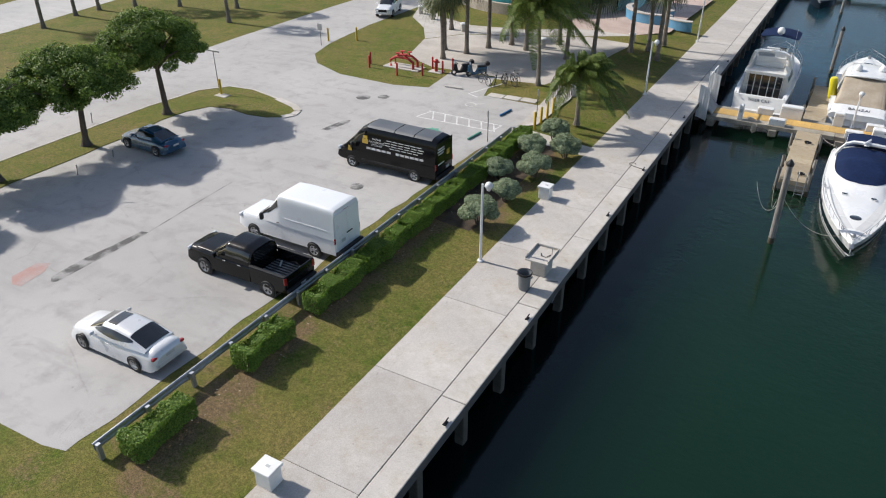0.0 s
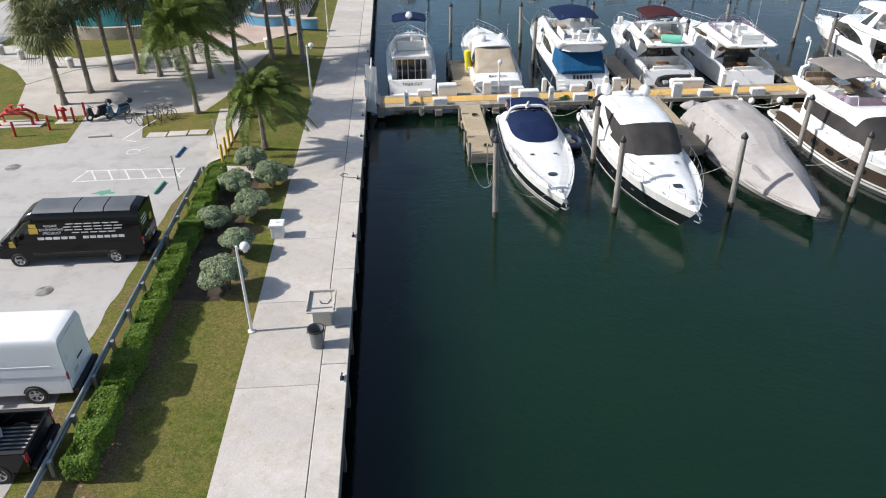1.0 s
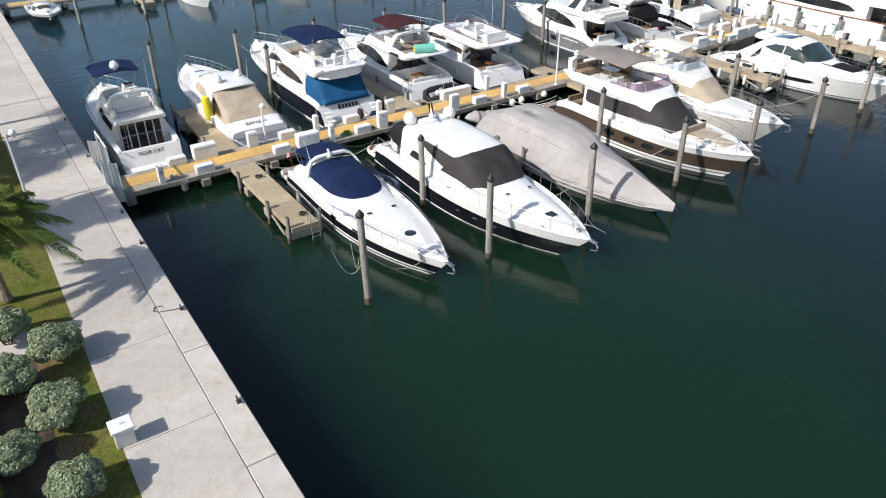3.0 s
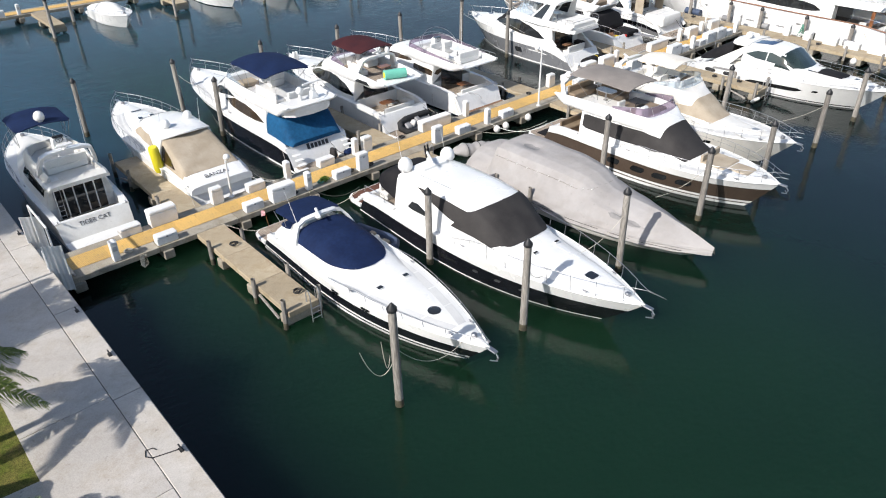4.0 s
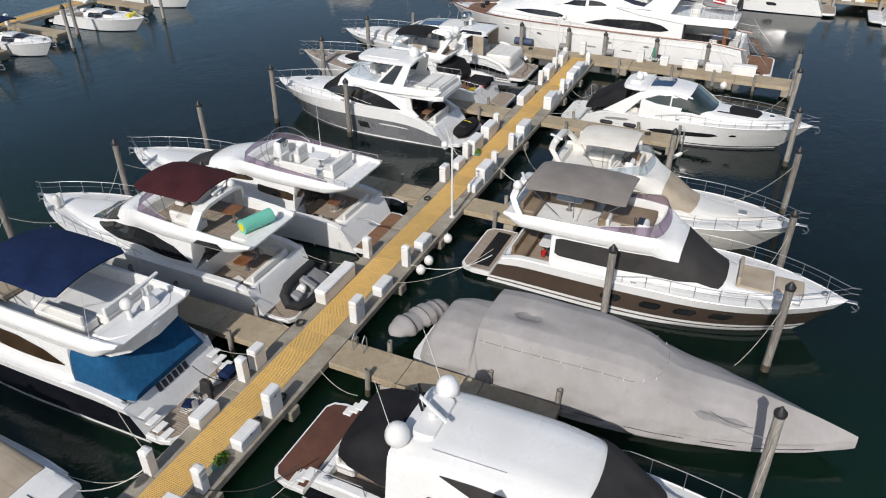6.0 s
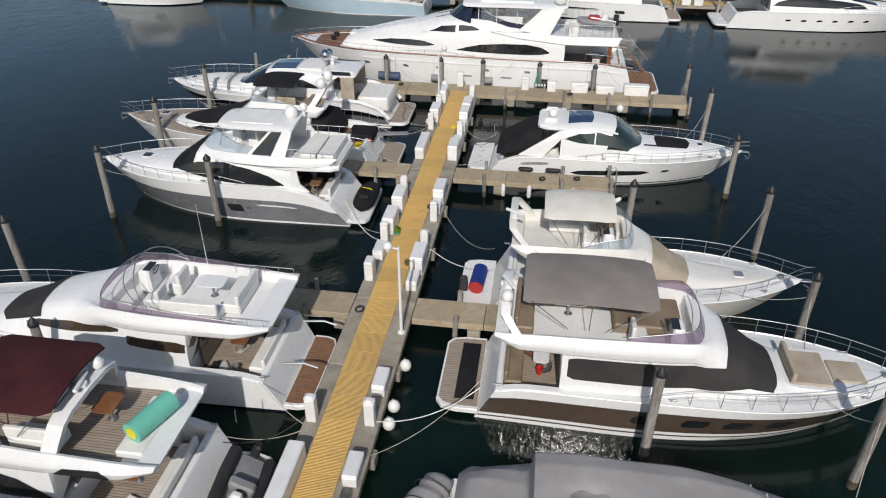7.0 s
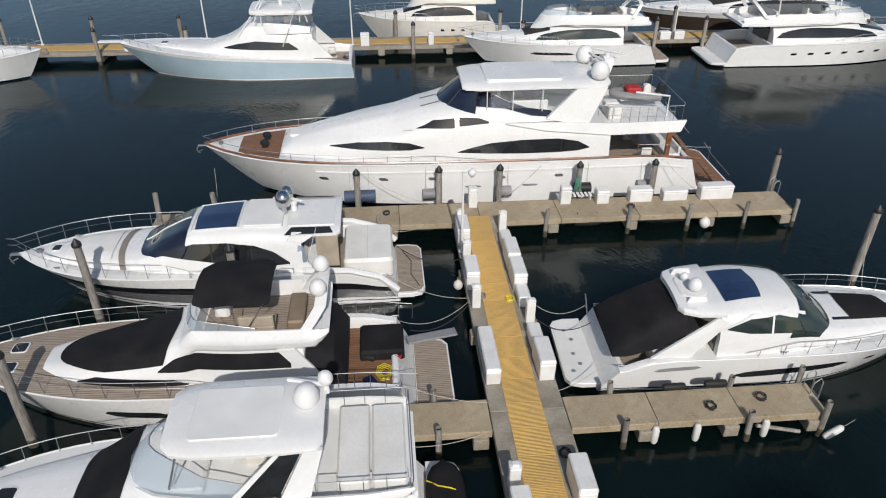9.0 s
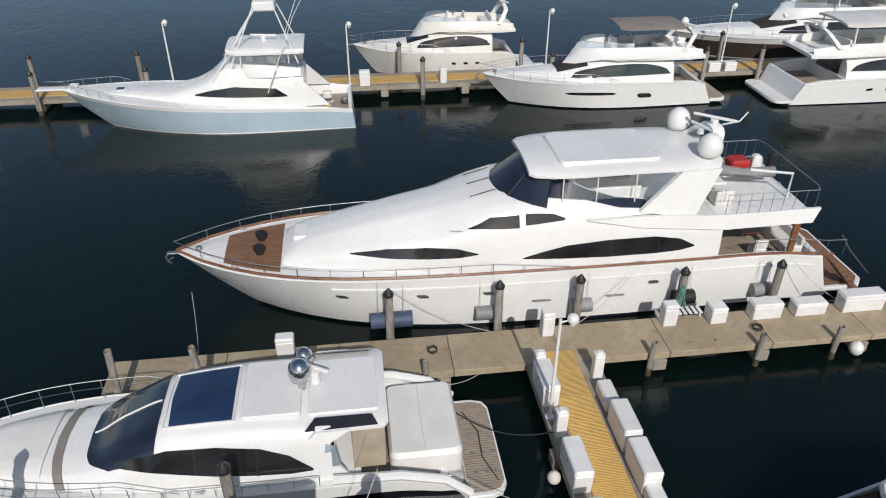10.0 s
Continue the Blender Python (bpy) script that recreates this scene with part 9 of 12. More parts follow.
    # big fenders towards the dock
    for y, mat, r, hh in ((19.4, "bluerubber", 0.34, 1.7), (15.5, "greyrubber", 0.3, 0.9), (11.5, "greyrubber", 0.3, 0.9), (7.0, "trimblack", 0.32, 0.9), (3.4, "greyrubber", 0.3, 0.9)):
        w, z = b.edge(y)
        g = Geo()
        g.tube([(-w - r + 0.1, y - hh / 2, 0.9), (-w - r + 0.1, y - hh / 2 + 0.1, 0.9), (-w - r + 0.1, y + hh / 2 - 0.1, 0.9), (-w - r + 0.1, y + hh / 2, 0.9)], r, 12)
        f = part("fender", g, mat, b.t, "large cylindrical fender")
        for k in (-0.3, 0.3):
            part("fender_line", Geo().tube([(-w - r + 0.1, y + k * hh, 0.9 + r), (-w + 0.05, y + k * hh, z)], 0.012, 4), "rope", f)
    # stairs down to the platform
    for s in (1, -1):
        for k in range(6):
            part("step", Geo().box(s * 2.5, -1.2 + 0.24 * k, 0.45 + 0.26 * k, 0.9, 0.3, 0.05, 0.01), "teakwarm", b.t)
        part("stair_rail", Geo().tube([(s * 3.0, -1.5, 1.3), (s * 3.05, -0.2, 2.6), (s * 3.05, 0.4, 3.4)], 0.025, 6), "chrome", b.t)
    b.side_rail(-0.2, 4.0, None, 0.75, None, 5)
    b.cleats([1.0, 9.0, 17.0, 25.5])
    return b


BOATS = [express_navy(), sport_black(), covered_boat(), fly_brown(), fly_cream(), sport_white(), convertible_navy(), express_tan(), fly_blue(), fly_maroon(), fly_violet(), fly_grey(), classic_teak(), coupe_silver(), mega_yacht()]

# ---- the outer dock and the north dock, with their boats ----
outer_dock = dock_run("outer_dock", "long far dock with a yellow grating walkway", 85.3, 88.3, 12.0, 108.0, "oldconcrete", 6.0, "y")
g = Geo()
g.box(86.8, 60, DOCK - 0.002, 1.5, 95.6, 0.035, 0.006)
part("grating_strip", g, "grating", outer_dock)
for y in (84.3, 76.8, 70.5, 57.6, 48.0, 36.0, 31.5, 20.0, 92.0):
    pile(84.9, y, 2.9)
    pile(88.8, y + 1.4, 2.9)
for y, x in ((75.8, 88.0), (62.9, 86.0), (47.6, 88.0), (90.0, 88.0), (33.0, 88.0)):
    globe_lamp(x, y, DOCK, 4.4, (0.0, -0.2), "far pale lamp post with a white globe")
for y, sx, h in ((74.2, 1.2, 0.6), (61.8, 0.8, 1.1), (48.8, 0.9, 1.1), (56.0, 0.5, 1.1), (33.5, 1.0, 0.7), (34.8, 1.0, 0.7), (82.0, 0.6, 0.9), (68.0, 0.6, 0.9)):
    dock_box(85.75, y, 0.6, sx, h)


def sport_fisher():
    b = Boat("sport_fishing_boat", berth(82.4, 62.7, NORTH), "white sport fishing boat with pale blue hull and tall tower", 19.0, 5.4, 1.5, 2.7,
             [(0.05, "white"), (0.86, "hullblue"), (1.0, "white")], cockpit=0.20, floor=0.8, fore=2.0, overhang=0.15, platform=0, rise=1.6, deck="white", rake=0.15)
    h = b.loft([(3.2, [(0, 3.5), (1.2, 3.5), (1.8, 3.42), (2.0, 3.1), (2.15, 2.2), (2.2, 1.45)]), (6.6, [(0, 4.15), (1.1, 4.13), (1.62, 4.0), (1.9, 3.3), (2.15, 2.2), (2.2, 1.5)]),
                (8.0, [(0, 4.25), (1.0, 4.2), (1.45, 4.02), (1.78, 3.3), (2.1, 2.3), (2.16, 1.55)]), (9.4, [(0, 3.3), (0.95, 3.25), (1.35, 3.1), (1.65, 2.8), (1.95, 2.3), (2.05, 1.6)]), (10.6, [(0, 2.78), (0.9, 2.75), (1.25, 2.66), (1.5, 2.5), (1.75, 2.25), (1.85, 1.7)]),
                (12.2, [(0, 2.5), (0.75, 2.48), (1.05, 2.42), (1.3, 2.34), (1.5, 2.2), (1.6, 1.8)]), (16.4, [(0, 2.52), (0.3, 2.51), (0.45, 2.49), (0.55, 2.46), (0.6, 2.42), (0.65, 2.2)])])
    b.flank(h, [(4.3, 2.3, 2.36), (5.0, 2.28, 2.82), (7.6, 2.34, 2.98), (9.0, 2.38, 2.78), (10.2, 2.42, 2.48)], "glass")
    b.tub("flybridge", [(1.7, 3.3), (1.75, 5.0), (1.6, 6.6), (1.1, 7.5), (0.5, 7.8), (0.0, 7.9)], 3.6, 4.3, sweep=0.2)
    for s in (1, -1):
        part("wing_fairing", Geo().add([(s * 2.15, 1.6, 1.6), (s * 2.18, 3.6, 1.6), (s * 1.98, 3.8, 3.3), (s * 1.95, 3.3, 3.3), (s * 2.03, 1.6, 1.6), (s * 2.06, 3.6, 1.6), (s * 1.86, 3.8, 3.3), (s * 1.83, 3.3, 3.3)], [(0, 1, 2, 3), (7, 6, 5, 4), (0, 3, 7, 4), (1, 5, 6, 2), (3, 2, 6, 7), (0, 4, 5, 1)]), "white", b.t)
    b.slab("hardtop", [(3.0, 1.75), (3.3, 1.95), (7.3, 2.0), (7.9, 1.6)], 5.0, 0.26, "white", 0.15)
    for s in (1, -1):
        for y in (4.0, 7.0):
            part("hardtop_pole", Geo().tube([(s * 1.9, y, 4.4), (s * 1.75, y, 5.12)], 0.04, 6), "alu", b.t)
        g = Geo()
        g.grid([[(s * 1.95, 4.2, 4.5), (s * 1.95, 7.6, 4.4)], [(s * 1.8, 4.2, 5.1), (s * 1.8, 7.6, 5.1)]])
        o = part("clear_curtain", g, "curtain", b.t)
        o.visible_shadow = False
        for a, c in (((1.9, 3.4, 4.4), (0.7, 4.8, 8.0)), ((1.9, 7.6, 4.4), (0.7, 5.8, 8.0)), ((1.6, 9.0, 3.2), (0.75, 5.9, 7.5))):
            part("tower_leg", Geo().tube([(s * a[0], a[1], a[2]), (s * c[0], c[1], c[2])], 0.045, 6), "alu", b.t)
        part("outrigger", Geo().tube([(s * 2.2, 5.5, 2.6), (s * 2.4, 3.4, 7.5), (s * 2.6, 0.4, 12.5)], 0.035, 6, r1=0.012), "alu", b.t)
    part("tower_top", Geo().box(0, 5.3, 7.4, 1.6, 1.4, 0.6, 0.1), "white", b.t)
    b.slab("tower_shade", [(4.4, 0.8), (6.4, 0.8)], 9.2, 0.08, "white", 0.06)
    g = Geo()
    for sx in (-0.65, 0.65):
        for y in (4.8, 5.8):
            g.tube([(sx, y, 7.9), (sx, y, 9.25)], 0.03, 5)
    part("shade_frame", g, "alu", b.t)
    b.radar(0, 5.6, 5.38, 1.7, 80, 0.3)
    b.helm(0, 6.6, 3.7)
    b.seat(0, 5.2, 3.7, 0.9, 0.6, 0.8, "y-")
    part("fighting_chair", Geo().box(0, 1.8, 1.3, 0.6, 0.6, 0.5, 0.1), "vinyl", b.t)
    part("pulpit", Geo().box(0, 19.3, 2.62, 0.6, 2.2, 0.12, 0.04), "white", b.t)
    b.hatch(0, 15.2, 0.6, 0.6, "glass", h)
    b.rail(15.0, 0.4, 5, wire=False, past=1.0)
    b.clutter(-1.6, 1.6, 0.6, 2.2, 0.8, 13, 5)


def far_fly(x, y, turn, L, B, label, hull, bimini=None, top=None, win="glass", portholes=0, hullwin=None, mat="white"):
    b = Boat("motor_yacht", berth(x, y, turn), label, L, B, 1.8, 2.3, hull, cockpit=0.18, floor=1.0, fore=2.4, platform=1.2, platmat="teak" if hullwin else "white")
    k = L / 16.0
    h, rows = flybridge_common(b, [(3.0 * k, B * 0.42, B * 0.40, 1.8, 3.4), (6.4 * k, B * 0.43, B * 0.40, 1.83, 3.5), (8.8 * k, B * 0.40, B * 0.33, 1.9, 3.3), (11.0 * k, B * 0.33, B * 0.22, 2.0, 2.6), (14.8 * k, B * 0.1, B * 0.05, 2.15, 2.3)], 3.5,
                               [(B * 0.36, 1.0 * k), (B * 0.40, 3.0 * k), (B * 0.40, 6.0 * k), (B * 0.34, 8.0 * k), (B * 0.2, 9.2 * k), (0, 9.6 * k)], overhang=[(0.8 * k, B * 0.38), (2.0 * k, B * 0.42), (7.0 * k, B * 0.42), (9.6 * k, B * 0.2)], mat=mat)
    b.pane(h, 3.2 * k, 10.2 * k, 2.35, 3.1, win, 0.4, 0.45, 0.1)
    b.over_top(h, 9.0 * k, 11.0 * k, lambda q: 0.58, "mesh" if hullwin else "glass", "windscreen")
    b.screen(rows, 2, 8, 0.45, 0.5)
    if bimini:
        b.slab("bimini", [(2.5 * k, B * 0.33), (3.0 * k, B * 0.37), (6.5 * k, B * 0.37), (7.0 * k, B * 0.3)], 5.4, 0.06, bimini, 0.15)
        b.frame_bows(2.8 * k, 6.8 * k, 4.2, 5.4, B * 0.37)
    if top:
        b.slab("hardtop", [(2.5 * k, B * 0.33), (3.0 * k, B * 0.38), (7.0 * k, B * 0.38), (8.0 * k, B * 0.28)], 5.4, 0.16, top, 0.12)
        for s in (1, -1):
            for yy in (3.0, 7.0):
                part("hardtop_pole", Geo().tube([(s * B * 0.39, yy * k, 4.2), (s * B * 0.36, yy * k, 5.4)], 0.06, 6), "white", b.t)
    b.arch(2.4 * k, 3.9, B * 0.36, 5.0, B * 0.28, -0.7 * k)
    b.dome(0.6, 1.7 * k, 5.0, 0.28, 0.1)
    b.radar(-0.3, 1.7 * k, 5.02, 1.0, 30, 0.25)
    b.seat(0, 3.4 * k, 3.54, B * 0.55, 0.8, 0.42, "y-")
    b.helm(0.5, 6.8 * k, 3.54)
    b.seat(0.5, 5.6 * k, 3.54, 0.9, 0.6, 0.5, "y-")
    part("aft_door", Geo().box(0, 2.96 * k, 1.05, B * 0.5, 0.06, 2.0, 0.01), "glass", b.t)
    for i in range(portholes):
        s = 0.28 + 0.075 * i
        b.hull_window(s, s + 0.028, 0.52, 0.62, name="porthole")
    for a in hullwin or ():
        b.hull_window(*a)
    b.rail(7.0 * k, 0.6, 8)
    b.anchor()
    return b


sport_fisher()
far_fly(83.4, 36.9, NORTH, 16.6, 4.7, "white modern flybridge yacht with taupe bimini on the far dock", [(0.05, "hullnavy"), (1.0, "white")], "taupe", None, "greenglass", 0, ((0.30, 0.37, 0.42, 0.60), (0.46, 0.70, 0.55, 0.66)))
far_fly(82.6, 31.4, SOUTH, 21.0, 5.4, "big white flybridge yacht with oval portholes on the far dock", [(0.04, "hullnavy"), (1.0, "white")], None, "white2", "glass", 6)
far_fly(91.6, 49.0, NORTH, 13.4, 4.3, "older white flybridge yacht behind the far dock", [(0.08, "white2"), (1.0, "white2")], None, None, "glass", 3, None, "white2")
far_fly(92.6, 12.0, NORTH, 23.5, 5.6, "large yacht with dark hull behind the far dock", [(0.05, "white"), (0.74, "hullbrown"), (1.0, "white")], None, "white", "glass", 0, ((0.4, 0.6, 0.5, 0.62),))
far_fly(82.0, 99.5, SOUTH, 12.0, 4.2, "white cruiser bow-in at the far dock", [(0.06, "hullnavy"), (1.0, "white")], None, None, "glass", 0, ((0.5, 0.62, 0.5, 0.62),))

north_dock = dock_run("north_dock", "far north dock with a yellow grating walkway", -8.3, 60.0, 110.6, 113.2, "oldconcrete", 6.0, "x")
part("grating_strip", Geo().box(26, 111.9, DOCK - 0.002, 67.5, 1.3, 0.035, 0.006), "grating", north_dock)
for x in (2.5, 15.0, 19.0, 28.5, 40.0, 52.0):
    dock_box(x, 110.95, 1.2, 0.5, 0.7)
    pedestal(x + 2.0, 110.95, 1.1)
for x, y in ((-2.0, 100.4), (5.0, 101), (8.5, 106.3), (17.5, 100.6), (21.0, 105.8), (28.2, 100.4), (36.0, 104.5), (40.5, 100.5), (44.0, 103.8), (52.0, 100.2), (55.5, 106)):
    pile(x, y, 4.0)
for x in (6.2, 19.6, 35.5, 42.2, 53.5):
    dock_run("finger_dock", "far narrow finger dock", x - 0.7, x + 0.7, 103.6, 110.58, "dockdeck", 3.4, "y")


def runabout(x, y, turn, L, B, label, hull, cover=None, top=None, float_col=None):
    """A small open or cuddy boat with a low cabin."""
    b = Boat("motor_boat", berth(x, y, turn), label, L, B, 1.05, 1.5, hull, cockpit=0.42, floor=0.5, fore=2.1, overhang=0.14, platform=0.7, category="boat")
    h = b.house([(L * 0.40, B * 0.36, B * 0.30, 1.05, 1.75), (L * 0.55, B * 0.34, B * 0.26, 1.1, 1.75), (L * 0.72, B * 0.26, B * 0.16, 1.2, 1.5), (L * 0.92, B * 0.08, B * 0.04, 1.42, 1.52)], square=3)
    b.window(h, L * 0.44, L * 0.60, 0.55, 0.78, "glass")
    b.over_top(h, L * 0.57, L * 0.68, 0.55, "glass", "windscreen")
    b.seat(0, L * 0.1, 0.5, B * 0.6, 0.6, 0.42, "y-")
    b.helm(0.4, L * 0.36, 0.5)
    if cover:
        c = House([(0.3, B * 0.42, B * 0.35, 0.95, 1.2), (L * 0.25, B * 0.44, B * 0.33, 1.0, 1.7), (L * 0.5, B * 0.40, B * 0.28, 1.05, 1.95), (L * 0.75, B * 0.25, B * 0.12, 1.2, 1.6)], 2.6)
        part("canvas_cover", c.skin(Geo()), cover, b.t)
    if top:
        b.slab("bimini", [(L * 0.15, B * 0.32), (L * 0.2, B * 0.36), (L * 0.42, B * 0.36), (L * 0.46, B * 0.3)], 2.7, 0.08, top, 0.12)
        b.frame_bows(L * 0.17, L * 0.44, 1.2, 2.7, B * 0.36)
    if float_col:
        part("fender_roll", Geo().tube([(-0.5, L * 0.86, 1.65), (0.5, L * 0.86, 1.65)], 0.22, 10), float_col, b.t)
    b.rail(L * 0.45, 0.45, 6, wire=False)
    b.anchor()
    return b


runabout(-4.6, 111.0, SOUTH, 9.5, 3.2, "dark hulled motor boat at the north dock", [(0.75, "hullblack"), (1.0, "white")], None, "white")
runabout(12.2, 109.2, SOUTH, 9.2, 3.1, "white motor boat under a white cover at the north dock", [(1.0, "white")], "vinyl")
runabout(24.4, 110.0, SOUTH, 10.2, 3.3, "white open motor boat at the north dock", [(0.06, "hullnavy"), (1.0, "white")], None, "cream")
runabout(32.0, 110.0, SOUTH, 11.0, 3.4, "white fishing boat at the north dock", [(0.06, "hullnavy"), (1.0, "white")], None, "white")
runabout(48.0, 110.3, SOUTH, 11.6, 3.6, "white cabin cruiser with yellow fenders at the bow", [(0.06, "hullnavy"), (1.0, "white")], None, "white", "yellowpl")
runabout(57.5, 110.0, SOUTH, 9.0, 3.0, "white cuddy boat at the north dock", [(0.06, "hullnavy"), (1.0, "white")], "vinyl")
runabout(38.4, 110.0, SOUTH, 9.6, 3.2, "white centre cockpit boat at the north dock", [(0.06, "hullnavy"), (1.0, "white")], None, "navy")


# ---- tenders and loose things round the slips ----
def tender(x, y, turn, label, tube_mat, z=WATER + 0.2, L=3.1, seat="tan", heel=0):
    t = thing("inflatable_tender", pose(x, y, z, 0, heel, turn), label, "dinghy")
    r = 0.22
    g = Geo()
    pts = [(0.62, -L / 2), (0.66, -L * 0.2), (0.64, L * 0.2), (0.42, L * 0.42), (0.0, L * 0.52)]
    pts = [(a, b, 0.05 + 0.10 * max(b, 0) / L * 2) for a, b in pts]
    g.tube(pts + [(-a, b, c) for a, b, c in reversed(pts[:-1])], r, 10)
    part("air_tube", g, tube_mat, t)
    part("floor", Geo().prism([(-0.55, -L / 2), (0.55, -L / 2), (0.55, L * 0.2), (0.2, L * 0.45), (-0.2, L * 0.45), (-0.55, L * 0.2)], -0.12, -0.02), "greyrubber", t)
    part("seat", Geo().box(0, -0.2, 0.0, 0.9, 0.4, 0.32, 0.08), seat, t)
    part("seat", Geo().box(0, L * 0.28, 0.0, 0.5, 0.5, 0.28, 0.08), seat, t)
    c = part("console", Geo().box(0.05, 0.35, 0.0, 0.45, 0.35, 0.45, 0.08, taper=0.8), "vinyl", t)
    m = part("outboard_motor", Geo().box(0, -L / 2 - 0.1, 0.1, 0.32, 0.4, 0.5, 0.1, taper=0.8), "trimblack", t)


tender(5.35, 48.6, 193, "small slate-blue tender with tan seats", "bluerubber")
g = Geo()
rows = []
for i in range(25):
    k = -1 + i / 12
    w = 0.58 * max(1 - abs(k) ** 3.5, 0.0) ** 0.5 + 0.03
    lump = 1 + 0.10 * math.sin(9 * k) + 0.06 * math.sin(23 * k + 1)
    rows.append([(1.75 * k, w * lump * math.cos(a) * (1 + 0.05 * math.sin(5 * a + 8 * k)), (0.46 if math.sin(a) > 0 else 0.3) * lump * max(1 - abs(k) ** 5, 0.1) * math.sin(a)) for a in [2 * math.pi * j / 18 for j in range(18)]])
g.grid(rows, wrap=True)
wrapped = thing("inflatable_tender", pose(16.7, 52.4, WATER + 0.75, 0, 4, -18), "tender wrapped in a lumpy grey cover behind the yacht", "dinghy")
part("canvas_cover", g, "greycanvas", wrapped, smooth=60)
for k in (-0.8, 0.1, 0.9):
    part("lashing", Geo().tube([(k, 0.66 * math.cos(a), 0.52 * math.sin(a)) for a in [math.pi * j / 10 for j in range(11)]], 0.014, 5), "darkrope", wrapped)
tender(16.5, 58.25, 93, "black and grey tender stowed on edge on the stern platform", "rubber", WATER + 0.82, 3.0, "greyrubber", -28)


def buoy(x, y, z, r, material, label):
    t = thing("round_fender", pose(x, y, z), label, "fender", "round fenders")
    part("ball", Geo().ball(0, 0, 0, r, r * 1.1, 12, 9), material, t, smooth=80)
    part("eye", Geo().lathe(0, 0, [(0.05, r), (0.06, r * 1.15), (0.03, r * 1.25)], 8), material, t)
    part("line", Geo().tube([(0, 0, r * 1.2), (0.02, 0.05, DOCK - z + 0.02)], 0.01, 4), "rope", t)


for x, y in ((20.4, 54.15), (21.3, 54.15), (23.6, 54.15)):
    buoy(x, y, DOCK - 0.35, 0.24, "vinyl", "white round fender hung on the dock edge")
buoy(53.9, 43.8, DOCK - 0.45, 0.28, "vinyl", "white round fender under the cross dock")
buoy(49.2, 57.35, DOCK - 0.4, 0.22, "cream", "cream fender hung on the dock edge")


def slatted_step(x, y):
    """White slatted boarding step on the cross dock."""
    t = thing("boarding_step", pose(x, y, DOCK + 0.005), "white slatted boarding step on the cross dock", "step")
    for k in range(9):
        part("slat", Geo().box(0, -0.88 + 0.22 * k, 0.22, 0.5, 0.14, 0.04, 0.01), "alu", t)
    for yy in (-0.85, 0.85):
        part("leg", Geo().box(0, yy, 0, 0.45, 0.06, 0.22, 0.01), "alu", t)


slatted_step(56.25, 50.3)
g = Geo()
net_rng = random.Random(31)
for k in range(16):
    a = k * 0.8
    g.tube([(56.75 + 0.25 * math.cos(a), 50.0 + 0.3 * math.sin(a), DOCK + 0.03), (56.8 + 0.12 * math.cos(a + 1), 50.0 + 0.15 * math.sin(a + 1), DOCK + 0.5), (56.85 + net_rng.uniform(-0.1, 0.1), 50.0 + net_rng.uniform(-0.1, 0.1), DOCK + 1.0)], 0.02, 5)
solid("hanging_net", g, "greenpaint", "green net bundle hung on the cross dock post", "net")


def lying_fender(x, y, z, material, label, h=1.3, r=0.2):
    t = thing("long_fender", pose(x, y, z, 90, 0, 0), label, "fender", "long fenders")
    part("body", Geo().lathe(0, 0, [(0.04, -h / 2 - 0.05), (r * 0.85, -h / 2), (r, -h * 0.4), (r, h * 0.4), (r * 0.85, h / 2), (0.04, h / 2 + 0.05)], 14), material, t)
    for k in (-0.4, 0.4):
        part("line", Geo().tube([(0, r * 0.9, k * h), (0.1, DOCK - z + 0.1, k * h)], 0.012, 4), "darkrope", t)


lying_fender(54.45, 50.0, DOCK - 0.45, "trimblack", "black cylindrical fender hung under the cross dock")


def long_fender(x, y, z, label, material, lean=0, r=0.13, h=0.7):
    t = thing("long_fender", pose(x, y, z, lean, 0, 0), label, "fender", "long fenders")
    part("body", Geo().lathe(0, 0, [(0.03, -h / 2 - 0.05), (r * 0.8, -h / 2), (r, -h * 0.35), (r, h * 0.35), (r * 0.8, h / 2), (0.03, h / 2 + 0.05)], 12), material, t)
    part("line", Geo().tube([(0, 0, h / 2 + 0.05), (0, 0.02, h / 2 + 0.5)], 0.01, 4), "rope", t)


for y in (51.4, 49.9, 47.4):
    long_fender(39.6, y, DOCK - 0.45, "white fender hanging from the finger dock", "vinyl")
long_fender(39.3, 45.0, DOCK - 0.55, "white fender hanging slanted at the dock end", "vinyl", 50)
for x, y in ((41.35, 48.6), (41.3, 50.2)):
    long_fender(x, y, DOCK + 0.16, "black cylindrical fender lying on the dock", "trimblack", 90, 0.14, 0.8)


def coil(x, y, z, r, material, label="coiled hose lying on the dock"):
    g = Geo()
    rng = random.Random(int(x * 13 + y * 7))
    pts = []
    for i in range(70):
        a = i * 0.45
        rr = r * (0.65 + 0.35 * rng.random())
        pts.append((x + rr * math.cos(a), y + rr * math.sin(a) * 0.85, z + 0.02 + 0.0016 * i))
    g.tube(pts, 0.016, 5)
    solid("hose_coil", g, material, label, "hose", "coiled hoses")


